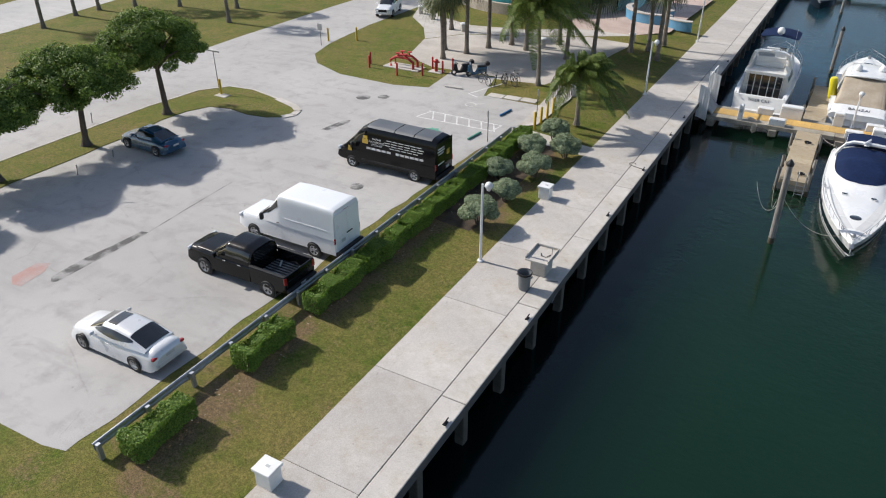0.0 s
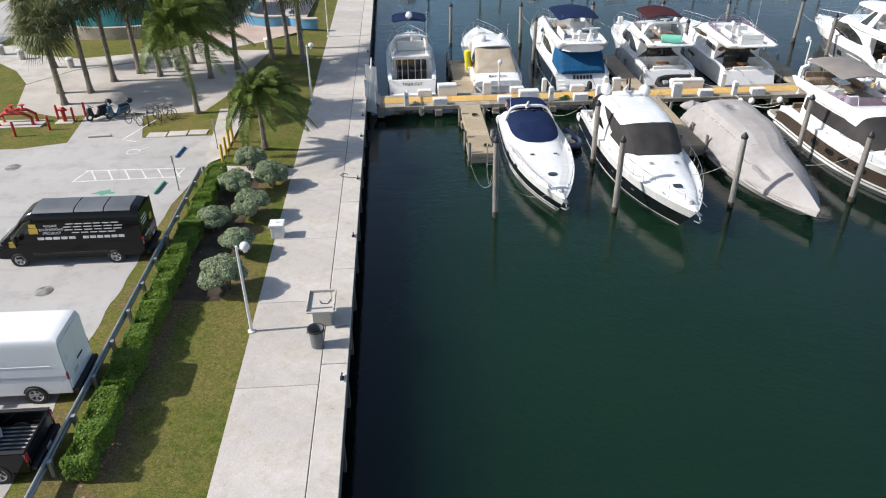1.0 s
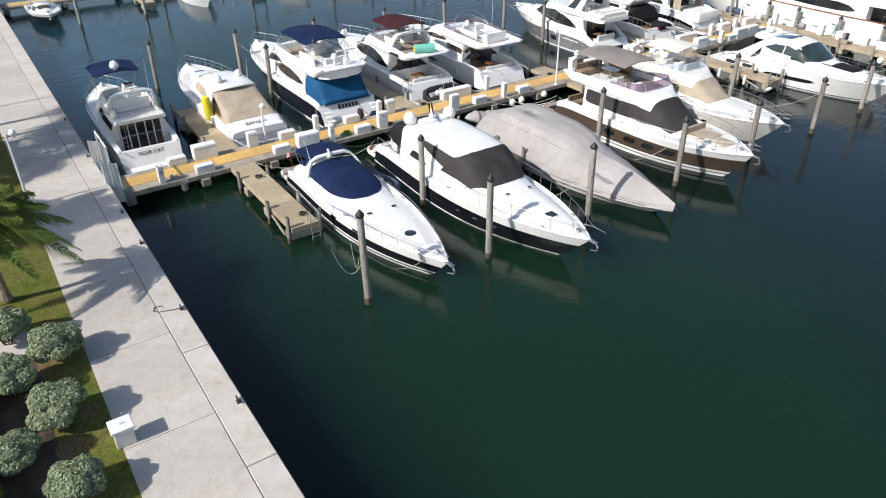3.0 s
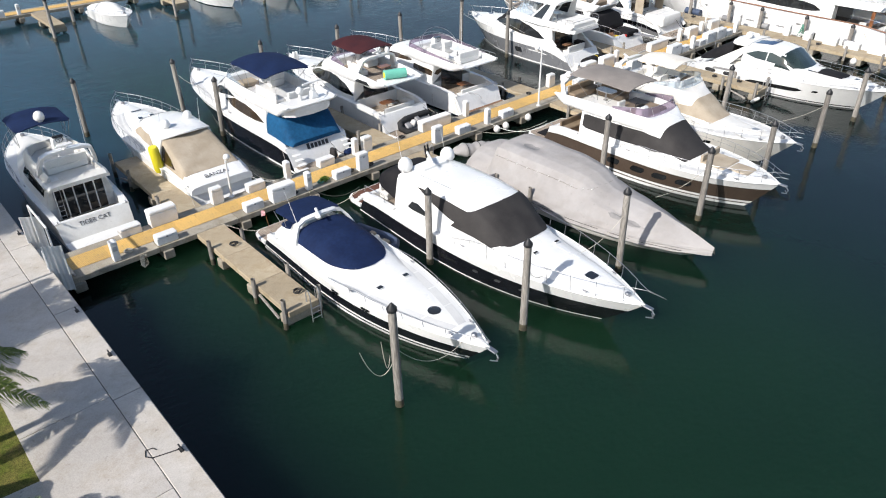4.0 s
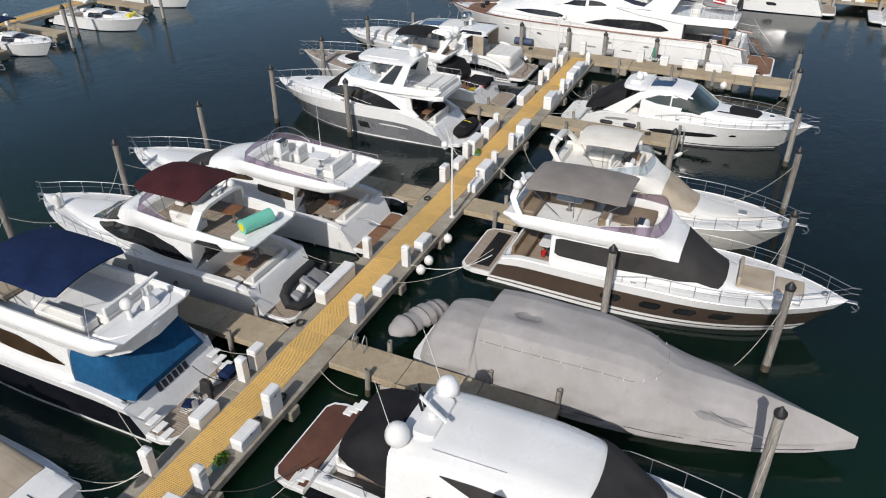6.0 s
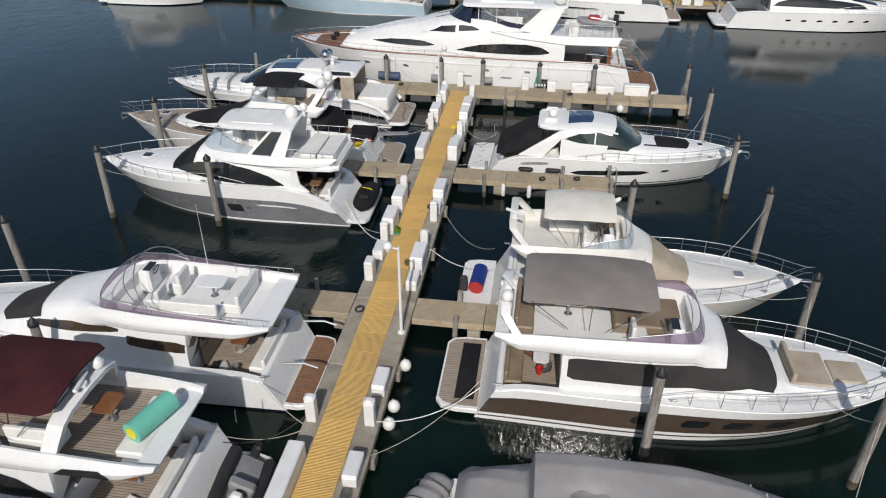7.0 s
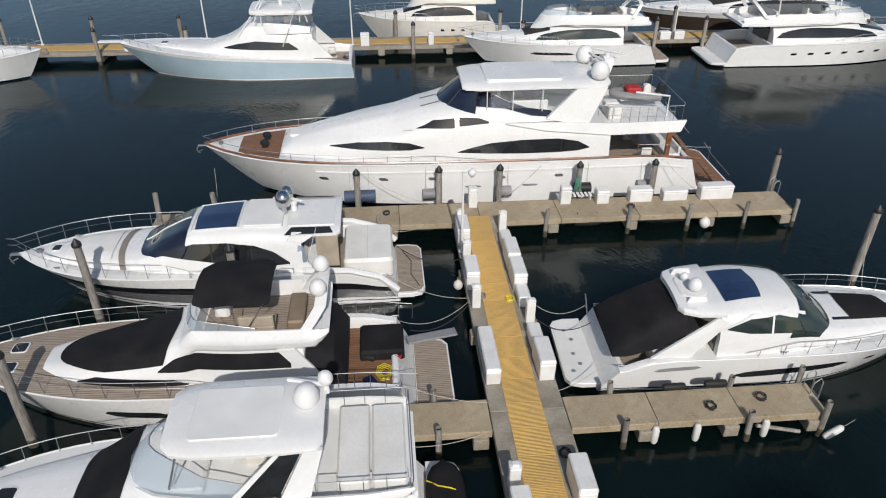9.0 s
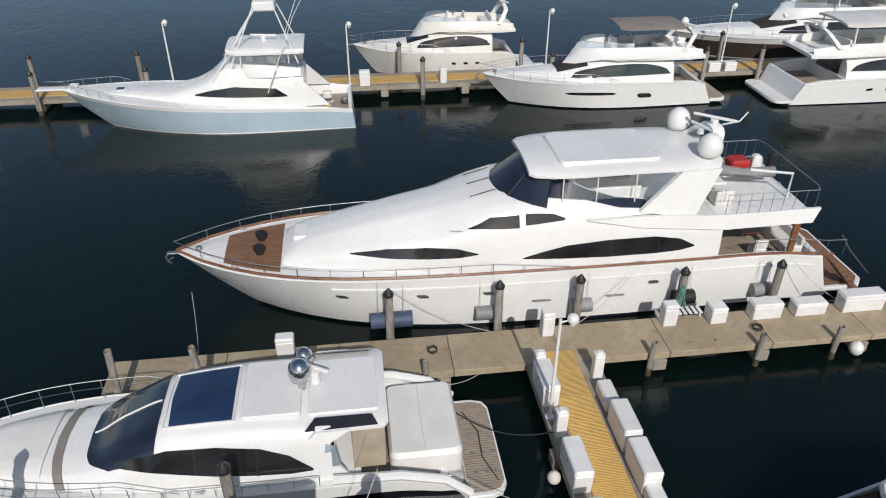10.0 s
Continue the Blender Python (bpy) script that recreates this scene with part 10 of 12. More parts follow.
for x, y, k in ((-5.2, 55.0, "rope"), (6.3, 54.9, "greenpaint"), (4.4, 54.75, "darkrope"), (8.5, 54.95, "darkrope"), (9.9, 54.85, "darkrope"), (14.0, 56.8, "darkrope"), (26.4, 56.7, "darkrope"), (36.0, 55.1, "darkrope"), (47.3, 55.3, "yellowpl"),
                (47.6, 56.5, "greyrubber"), (38.6, 54.9, "darkrope"), (33.0, 56.4, "greenpaint"), (55.0, 47.5, "darkrope"), (55.3, 60.5, "darkrope"), (40.3, 49.2, "darkrope"), (40.6, 47.2, "darkrope"), (-0.9, 52.0, "darkrope"), (-0.7, 46.2, "darkrope")):
    coil(x, y, DOCK + 0.03, 0.24, k)
g = Geo()
for k in range(5):
    g.tube([(-4.9 + 0.05 * k, 54.33, DOCK - 0.02), (-4.95 + 0.03 * k, 54.3, DOCK - 0.55 - 0.05 * k), (-4.8 + 0.05 * k, 54.3, DOCK - 0.62), (-4.7 + 0.03 * k, 54.33, DOCK - 0.05)], 0.018, 5)
solid("hanging_rope", g, "rope", "tan rope coil hanging over the dock edge", "rope")

# mooring lines
for a, c, d in (((0.8, 51.6, -1.1), (-0.35, 54.5, DOCK), 0.15), ((3.9, 51.6, -1.0), (5.2, 54.45, DOCK), 0.5), ((7.1, 52.0, -1.0), (4.2, 54.45, DOCK), 0.9), ((10.8, 52.0, -0.9), (11.9, 54.45, DOCK), 0.3), ((2.35, 38.0, -0.8), (-1.1, 38.1, 0.4), 0.9),
                ((7.6, 38.5, -0.4), (5.95, 38.1, 0.9), 0.3), ((10.1, 38.6, -0.4), (12.95, 38.1, 1.0), 0.4), ((14.9, 40.0, -0.5), (12.95, 38.1, 0.9), 0.2), ((17.8, 39.5, -0.5), (20.4, 38.2, 0.9), 0.3), ((22.3, 39.0, -0.3), (20.4, 38.2, 0.6), 0.2),
                ((24.9, 39.0, -0.3), (27.6, 38.2, 0.4), 0.4), ((22.0, 51.0, -0.7), (18.5, 54.45, DOCK), 0.5), ((31.2, 41.2, -0.5), (34.9, 38.3, 0.6), 0.4), ((28.9, 41.2, -0.5), (27.6, 38.2, 0.4), 0.3), ((31.8, 51.3, -1.1), (36.0, 54.45, DOCK), 0.8),
                ((42.7, 52.3, -1.1), (41.6, 54.45, DOCK), 0.2), ((46.2, 52.3, -1.1), (47.3, 54.45, DOCK), 0.6), ((43.4, 40.6, -0.5), (41.5, 38.5, 0.6), 0.2), ((45.6, 40.6, -0.5), (48.4, 38.9, 0.6), 0.4),
                ((-0.1, 59.2, -0.9), (-0.6, 57.1, DOCK), 0.15), ((3.6, 59.2, -0.9), (5.0, 57.05, DOCK), 0.5), ((6.4, 59.4, -0.7), (5.6, 57.05, DOCK), 0.3), ((10.6, 59.4, -0.7), (11.8, 57.1, DOCK), 0.3), ((14.2, 59.8, -0.7), (13.6, 57.1, DOCK), 0.2),
                ((18.1, 59.8, -0.7), (19.3, 57.05, DOCK), 0.4), ((20.7, 59.0, -0.7), (19.6, 57.05, DOCK), 0.2), ((24.9, 59.0, -0.7), (26.2, 57.1, DOCK), 0.2), ((35.2, 60.4, -0.9), (33.0, 57.05, DOCK), 0.5), ((38.9, 60.4, -0.9), (39.9, 57.1, DOCK), 0.3),
                ((41.6, 60.2, -0.7), (41.2, 57.1, DOCK), 0.2), ((45.3, 60.2, -0.7), (47.4, 57.05, DOCK), 0.6), ((49.0, 60.6, -0.9), (47.6, 57.05, DOCK), 0.4), ((52.9, 60.6, -0.9), (54.2, 58.5, DOCK), 0.3), ((57.3, 45.0, 0.1), (56.2, 43.0, DOCK), 0.2),
                ((57.3, 52.0, 0.1), (56.2, 54.6, DOCK), 0.2), ((57.5, 62.0, 0.1), (56.2, 58.0, DOCK), 0.3), ((7.3, 72.0, -0.3), (6.0, 73.5, 0.8), 0.2), ((9.8, 72.0, -0.3), (13.1, 73.3, 0.6), 0.4), ((14.9, 71.5, -0.3), (13.1, 73.3, 0.5), 0.2), ((17.3, 71.5, -0.3), (19.9, 72.7, 0.6), 0.3),
                ((21.6, 71.5, -0.3), (19.9, 72.7, 0.6), 0.2), ((35.4, 71.0, -0.3), (34.1, 72.7, 0.6), 0.2), ((42.2, 73.5, -0.3), (41.4, 73.2, 0.5), 0.15), ((49.1, 73.2, -0.3), (48.3, 73.0, 0.5), 0.15), ((57.9, 69.5, 0.3), (53.8, 68.6, 0.6), 0.4)):
    mooring(a, c, d)
for a, c in (((-1.7, 38.3, 1.0), (-1.4, 38.2, 0.2)), ((-2.6, 38.4, 0.9), (-1.3, 38.15, -0.1))):
    mooring(a, c, 0.9)


# shore power cables from the dock pedestals to the sterns
def shore_cable(a, c, material, drop=0.5):
    g = Geo()
    g.tube([a, (a[0], a[1] + 0.12 * (1 if c[1] > a[1] else -1), DOCK + 0.05)] + sag((a[0] + 0.1, a[1] + 0.3 * (1 if c[1] > a[1] else -1), DOCK + 0.02), c, drop, 10), 0.02, 5)
    solid("power_cable", g, material, "shore power cable between pedestal and boat", "cable", "power cables")


for px, bx, by, mat in ((5.35, 7.2, 52.2, "darkrope"), (20.0, 21.9, 51.0, "vinyl"), (31.7, 30.0, 51.1, "vinyl"), (45.8, 44.9, 52.4, "darkrope")):
    shore_cable((px, 54.72, DOCK + 0.6), (bx, by, WATER + 1.4), mat)
for px, bx, by, mat in ((5.2, 3.2, 58.6, "vinyl"), (10.2, 9.6, 58.8, "darkrope"), (19.9, 18.0, 59.3, "darkrope"), (32.2, 35.2, 59.6, "vinyl"), (47.0, 45.0, 59.7, "darkrope"), (50.6, 51.6, 60.2, "darkrope")):
    shore_cable((px, 56.82, DOCK + 0.6), (bx, by, WATER + 1.4), mat)

# ---- things on the quay ----
def gate_panel(x, y, wide, z0, z1, label):
    """A white corrugated wing panel that reaches out over the water beside the dock gate."""
    t = thing("fence_panel", pose(x, y, z0), label, "fence panel", "fence panels")
    n = int(wide / 0.05)
    g = Geo()
    for s in (0, 1):
        rows = [[(wide * i / n, 0.016 * math.sin(i * 1.6) + s * 0.02, 0.03 - 0.22 * i / n), (wide * i / n, 0.016 * math.sin(i * 1.6) + s * 0.02, z1 - z0 - 0.25 * i / n)] for i in range(n + 1)]
        g.grid(rows, flip=not s)
    part("corrugated_sheet", g, "box", t)
    for k in (0, 1):
        part("frame_post", Geo().box(k * wide, 0.01, -0.22 * k, 0.06, 0.06, z1 - z0 - 0.03 * k, 0.01), "alu", t)


for y, wide, top in ((53.95, 0.75, 0.95), (57.35, 0.8, 1.05), (54.25, 0.45, 0.6)):
    gate_panel(-8.98, y, wide, -1.55, top, "white corrugated wing panel at the dock entrance")
g = Geo()
for y in (54.35, 57.15):
    g.box(-8.5, y, QUAY, 0.08, 0.08, 2.0, 0.01)
g.box(-8.5, 55.75, QUAY + 1.95, 0.08, 2.9, 0.08, 0.01)
solid("gate_frame", g, "alu", "white metal gate frame at the dock entrance", "gate frame")
g = Geo()
g.grid([[(-8.95, y, QUAY + 0.01), (-7.9, y, DOCK + 0.06)] for y in (54.6, 56.9)])
g.grid([[(-8.95, y, QUAY - 0.06), (-7.9, y, DOCK - 0.02)] for y in (54.6, 56.9)], flip=True)
solid("ramp", g, "galv", "short metal ramp from quay to dock", "ramp", smooth=None)


def service_box(x, y, label="white concrete utility box with an overhanging lid"):
    t = thing("utility_box", pose(x, y, QUAY), label, "utility box", "utility boxes")
    part("body", Geo().box(0, 0, 0, 0.62, 0.58, 0.66, 0.02), "box", t)
    part("lid", Geo().box(0, 0, 0.664, 0.74, 0.70, 0.12, 0.02), "box", t)
    part("lid_plate", Geo().box(0.05, 0.0, 0.786, 0.16, 0.1, 0.012, 0.004), "seatgrey", t)


service_box(-12.85, 33.35)
service_box(-12.7, 10.15)


def cleaning_table():
    t = thing("fish_cleaning_table", pose(-10.05, 26.1, QUAY), "pale concrete fish cleaning table with rim and tap", "cleaning table")
    part("pedestal", Geo().box(0, 0, 0, 0.75, 0.95, 0.82, 0.03), "cap", t)
    part("top", Geo().box(0, 0, 0.824, 1.15, 1.45, 0.09, 0.02), "cap", t)
    for x, y, sx, sy in ((0, 0.70, 1.15, 0.06), (-0.55, 0, 0.06, 1.34), (0.55, 0, 0.06, 1.34)):
        part("rim", Geo().box(x, y, 0.918, sx, sy, 0.12, 0.01), "cap", t)
    part("tap", Geo().tube([(0.4, 0.2, 0.92), (0.4, 0.2, 1.25), (0.2, 0.2, 1.28), (0.15, 0.2, 1.18)], 0.02, 6), "chrome", t)
    part("hose", Geo().tube([(0.38, 0.1, 0.94), (0.25, -0.2, 0.94), (0.0, -0.15, 0.94), (-0.08, 0.05, 0.95)], 0.016, 5), "darkrope", t)


cleaning_table()
t = thing("trash_bin", pose(-10.15, 24.35, QUAY), "grey ribbed plastic rubbish bin without lid", "bin")
prof = [(0.24, 0.0), (0.26, 0.1), (0.30, 0.80), (0.33, 0.82), (0.33, 0.88), (0.29, 0.88), (0.27, 0.25), (0.02, 0.22)]
part("body", Geo().lathe(0, 0, prof, 20), "bin", t)
for k in (-1, 1):
    part("handle", Geo().box(k * 0.34, 0, 0.68, 0.06, 0.16, 0.05, 0.01), "bin", t)
ring = lambda r, z: [(r * math.cos(2 * math.pi * j / 20), r * math.sin(2 * math.pi * j / 20), z) for j in range(20)]
part("bin_liner", Geo().grid([ring(0.335, 0.80), ring(0.342, 0.895), ring(0.30, 0.89), ring(0.275, 0.45)], wrap=True), "trimblack", t)
part("litter", Geo().box(0.03, 0.02, 0.25, 0.3, 0.26, 0.2, 0.06, 25), "vinyl", t)


def bollard_cleat(x, y):
    t = thing("dock_cleat", pose(x, y, QUAY), "small black iron mooring cleat on the quay edge", "cleat", "quay cleats")
    part("base", Geo().box(0, 0, 0, 0.14, 0.24, 0.04, 0.01), "trimblack", t)
    part("horn_bar", Geo().tube([(0, -0.2, 0.12), (0, -0.08, 0.10), (0, 0.08, 0.10), (0, 0.2, 0.12)], 0.03, 6), "trimblack", t)
    part("neck", Geo().box(0, 0, 0.03, 0.06, 0.12, 0.08, 0.01), "trimblack", t)


for y in (15.2, 22.3, 33.0, 39.7, 46.2, 50.0, 58.6, 66.0):
    bollard_cleat(-9.08, y)
g = Geo()
g.tube([(-9.1, 39.75, QUAY + 0.03), (-9.6, 39.9, QUAY + 0.02), (-9.95, 40.0, QUAY + 0.02), (-10.1, 40.2, QUAY + 0.02), (-10.0, 40.45, QUAY + 0.02), (-9.75, 40.4, QUAY + 0.02), (-9.7, 40.25, QUAY + 0.02)], 0.018, 5)
solid("dock_line", g, "darkrope", "dark dock line lying on the quay", "rope")
g = Geo()
g.tube([(-9.5, 25.4, QUAY + 0.05), (-9.0, 25.6, QUAY + 0.03), (-8.9, 25.5, QUAY - 0.2), (-8.85, 24.6, QUAY - 0.5)], 0.022, 5)
solid("water_hose", g, "greyrubber", "grey hose hanging over the quay edge", "hose")

# ---- guard rail, bollards, signs ----
rail = thing("guard_rail", pose(-18.0, 0, 0), "galvanised road guard rail along the hedge", "guard rail")
prof = [(0.0, 0.30), (0.05, 0.34), (0.05, 0.42), (0.0, 0.46), (0.0, 0.48), (0.05, 0.52), (0.05, 0.60), (0.0, 0.64)]
beam = Geo()
beam.grid([[(x, 0, z) for x, z in prof], [(x, 3.98, z) for x, z in prof]])
beam.grid([[(x - 0.012, 0, z) for x, z in prof], [(x - 0.012, 3.98, z) for x, z in prof]], flip=True)
beam.box(0.0, 1.99, 0.635, 0.05, 3.98, 0.012, 0.003)
beam_me = beam.mesh("beam", mats_of("galv"))
rail_post = Geo()
rail_post.box(0.14, 0, -0.1, 0.14, 0.16, 0.72, 0.01)
post_me = rail_post.mesh("rail_post", mats_of("galv"))
for k in range(8):
    part("beam", beam_me, "", rail).matrix_basis = pose(0, 7.9 + 4.0 * k, 0)
for k in range(17):
    part("rail_post", post_me, "", rail).matrix_basis = pose(0, 8.0 + 2.0 * k, 0)


def bollard(x, y, h=1.15, material="yellow", label="yellow steel bollard beside the path", r=0.09, grp="yellow bollards"):
    g = Geo()
    g.lathe(x, y, [(r, -0.1), (r, h - 0.05), (r * 0.7, h), (0.01, h + 0.02)], 12)
    solid("bollard", g, material, label, "bollard", grp)


for y in (41.9, 43.0, 44.1, 45.2):
    bollard(-17.2, y)
for x, y in ((-43.0, 53.0), (-40.8, 54.5), (-40.6, 36.6)):
    bollard(x, y, 1.2, "yellow", "yellow steel bollard by the kerb")


solid("bollard_pad", Geo().box(-40.3, 36.4, 0.0, 1.1, 0.7, 0.07, 0.02), "cap", "pale concrete pad at the bollard foot", "concrete pad")


def sign_post(x, y, h, panel, lean=0, z=0.0, label="thin dark sign post with a small panel"):
    t = thing("sign_post", pose(x, y, z, 0, lean, 0), label, "sign", "sign posts")
    part("post", Geo().tube([(0, 0, -0.1), (0, 0, h)], 0.03, 6), "patch", t)
    part("panel", Geo().box(0, -0.04, h - panel[1], panel[0], 0.02, panel[1], 0.005), "galv", t)


sign_post(-18.9, 38.2, 2.1, (0.1, 0.45))
sign_post(-17.9, 43.9, 2.0, (0.1, 0.45))
sign_post(-42.6, 51.4, 2.0, (0.5, 0.6))
sign_post(-41.2, 37.0, 3.2, (1.3, 0.12))
for x, y, h in ((-44.0, 27.8, 0.8), (-37.5, 21.8, 0.7), (-37.9, 24.6, 0.5)):
    sign_post(x, y, h, (0.06, 0.1), 12, label="low leaning marker stake")


def wheel_stop(x, y, turn, material, label):
    g = Geo()
    g.box(0, 0, 0.004, 1.5, 0.16, 0.13, 0.04)
    solid("wheel_stop", g, material, label, "wheel stop", "wheel stops", m=pose(x, y, 0, 0, 0, turn))


wheel_stop(-20.05, 38.55, 84, "greenpaint", "faded green concrete wheel stop")
wheel_stop(-20.1, 43.5, 84, "bluepaint", "blue concrete wheel stop")
wheel_stop(-26.0, 46.6, 5, "cap", "pale concrete wheel stop")

# painted lines of the access aisle
g = Geo()


def stripe(x0, y0, x1, y1, w=0.11, z=0.006):
    d = math.hypot(x1 - x0, y1 - y0)
    nx, ny = -(y1 - y0) / d * w / 2, (x1 - x0) / d * w / 2
    g.add([(x0 - nx, y0 - ny, z), (x1 - nx, y1 - ny, z), (x1 + nx, y1 + ny, z), (x0 + nx, y0 + ny, z)], [(0, 1, 2, 3)])


stripe(-25.3, 39.85, -19.5, 40.0), stripe(-25.1, 41.3, -19.3, 41.2), stripe(-25.3, 39.85, -24.9, 41.3, 0.1, 0.009), stripe(-19.5, 40.0, -19.3, 41.2, 0.1, 0.009)
for k in range(6):
    stripe(-24.0 + 0.95 * k, 39.9, -24.7 + 0.95 * k, 41.25, 0.1, 0.012)
stripe(-24.4, 46.0, -23.2, 49.4), stripe(-24.4, 46.0, -23.4, 45.6, 0.1, 0.009)
for a in range(8):
    u, v = a * 0.7, (a + 1) * 0.7
    stripe(-23.1 + 0.4 * math.cos(u), 43.9 + 0.4 * math.sin(u), -23.1 + 0.4 * math.cos(v), 43.9 + 0.4 * math.sin(v), 0.08, 0.015)
stripe(-22.8, 44.2, -22.3, 44.5, 0.08, 0.018)
solid("lot_marking", g, "linepaint", "worn white painted access aisle lines", "road marking", kind="structure", smooth=None)
g = Geo()
g.add([(-23.0 + 0.55 * math.cos(a * 0.42) * (1 + 0.45 * math.sin(5 * a)), 38.3 + 0.30 * math.sin(a * 0.42) * (1 + 0.4 * math.cos(4 * a)), 0.006) for a in range(15)], [tuple(range(15))])
solid("paint_mark", g, "greenpaint", "faded green paint mark on asphalt", "road marking", kind="structure", smooth=None)

# ---- red pipes, motorcycles, bicycles ----
pipes = thing("valve_station", pose(-32.3, 49.4, -0.05), "red painted fire line valves on a concrete pad", "valve station")
part("pad", Geo().box(0, 0, 0, 3.4, 1.4, 0.12, 0.02), "cap", pipes)
for k in (-0.35, 0.35):
    g = Geo()
    g.tube([(-1.1, k, 0.1), (-1.1, k, 0.65), (-0.6, k, 0.95), (0.6, k, 0.95), (1.1, k, 0.65), (1.1, k, 0.1)], 0.11, 8)
    p = part("pipe", g, "red", pipes)
    for x in (-0.35, 0.35):
        part("valve_wheel", Geo().lathe(x, k, [(0.06, 1.0), (0.06, 1.25), (0.2, 1.26), (0.2, 1.3)], 10), "red", p)
for x, y in ((-35.3, 48.8), (-34.8, 47.9), (-31.6, 47.2), (-29.8, 48.2), (-30.0, 50.2), (-28.7, 49.6), (-28.3, 50.6)):
    bollard(x, y, 1.0, "red", "red steel guard bollard", 0.08, "red bollards")
t = thing("standpipe", pose(-29.3, 49.6, -0.05), "red fire standpipe on a pale pad", "standpipe")
part("pad", Geo().box(0, 0, 0, 1.2, 0.8, 0.1, 0.02), "cap", t)
part("pipe", Geo().lathe(0, 0, [(0.13, 0.1), (0.13, 0.8), (0.2, 0.85), (0.2, 1.0), (0.1, 1.1)], 10), "red", t)
part("outlet", Geo().tube([(-0.3, 0, 0.9), (0.3, 0, 0.9)], 0.08, 8), "red", t)


def torus(g, x, y, z, R, r, n=20, m=6):
    """A wheel ring standing upright along y."""
    rows = []
    for i in range(n):
        a = 2 * math.pi * i / n
        rows.append([(x + r * math.sin(2 * math.pi * j / m), y + (R + r * math.cos(2 * math.pi * j / m)) * math.cos(a), z + (R + r * math.cos(2 * math.pi * j / m)) * math.sin(a)) for j in range(m)])
    rows.append(rows[0])
    return g.grid(rows, wrap=True)


def scooter(x, y, turn, material, label):
    t = thing("motor_scooter", pose(x, y, 0.0, 0, -6, turn), label, "scooter", "motor scooters")
    for yy in (-0.62, 0.62):
        part("wheel", torus(Geo(), 0, yy, 0.28, 0.20, 0.075), "rubber", t)
    part("body", House([(-0.85, 0.12, 0.1, 0.45, 0.75), (-0.5, 0.2, 0.16, 0.3, 0.8), (-0.1, 0.19, 0.15, 0.25, 0.78), (0.1, 0.14, 0.12, 0.2, 0.35), (0.3, 0.16, 0.12, 0.2, 0.4), (0.42, 0.24, 0.14, 0.25, 0.95), (0.6, 0.14, 0.1, 0.4, 1.0)], 3).skin(Geo()), material, t)
    part("seat", Geo().box(0, -0.4, 0.76, 0.28, 0.75, 0.12, 0.05), "trimblack", t)
    part("handlebar", Geo().tube([(-0.33, 0.42, 1.05), (-0.1, 0.5, 1.08), (0.1, 0.5, 1.08), (0.33, 0.42, 1.05)], 0.025, 6), "trimblack", t)
    part("top_case", Geo().box(0, -0.9, 0.85, 0.36, 0.36, 0.3, 0.06), "trimblack", t)
    part("wind_shield", Geo().box(0, 0.58, 1.02, 0.26, 0.03, 0.22, 0.01), "screen", t)
    part("front_fairing", Geo().box(0, 0.66, 0.45, 0.34, 0.14, 0.5, 0.05, taper=0.7), material, t)


scooter(-27.2, 50.0, 140, "trimblack", "black parked motor scooter with pale seat")
scooter(-25.9, 50.2, 135, "carblue", "dark blue parked motor scooter with top case")


def bicycle(x, y, turn, label):
    t = thing("bicycle", pose(x, y, 0.0, 0, 9, turn), label, "bicycle", "bicycles")
    for yy in (-0.52, 0.52):
        part("wheel", torus(Geo(), 0, yy, 0.34, 0.32, 0.025, 22, 5), "rubber", t)
    g = Geo()
    for a, c in (((0, -0.52, 0.34), (0, -0.05, 0.3)), ((0, -0.05, 0.3), (0, -0.15, 0.8)), ((0, -0.52, 0.34), (0, -0.14, 0.72)), ((0, -0.05, 0.3), (0, 0.38, 0.72)), ((0, -0.14, 0.74), (0, 0.36, 0.78)), ((0, 0.52, 0.34), (0, 0.36, 0.95))):
        g.tube([a, c], 0.02, 5)
    part("frame", g, "patch", t)
    part("saddle", Geo().box(0, -0.17, 0.8, 0.14, 0.26, 0.06, 0.02), "trimblack", t)
    part("handlebar", Geo().tube([(-0.28, 0.3, 0.98), (0, 0.38, 0.96), (0.28, 0.3, 0.98)], 0.016, 5), "chrome", t)


for x, y, r in ((-24.4, 48.6, 60), (-23.6, 48.9, 20), (-23.1, 49.5, 35), (-22.6, 49.4, 75), (-22.4, 50.0, 50)):
    bicycle(x, y, r, "dark parked bicycle on the lot edge")

# ---- teal walls and low building by the terrace ----
def curved_wall(cx, cy, R, a0, a1, z1, thick, material, name, label, z0=-0.1):
    g = Geo()
    n = 28
    rows = []
    for i in range(n + 1):
        a = radians(a0 + (a1 - a0) * i / n)
        c, s = math.cos(a), math.sin(a)
        rows.append([(cx + R * c, cy + R * s, z0), (cx + R * c, cy + R * s, z1), (cx + (R + thick) * c, cy + (R + thick) * s, z1), (cx + (R + thick) * c, cy + (R + thick) * s, z0)])
    g.grid(rows)
    for r, q in ((rows[0], (0, 1, 2, 3)), (rows[-1], (3, 2, 1, 0))):
        g.add(r, [q])
    return solid(name, g, material, label, "wall", kind="structure")


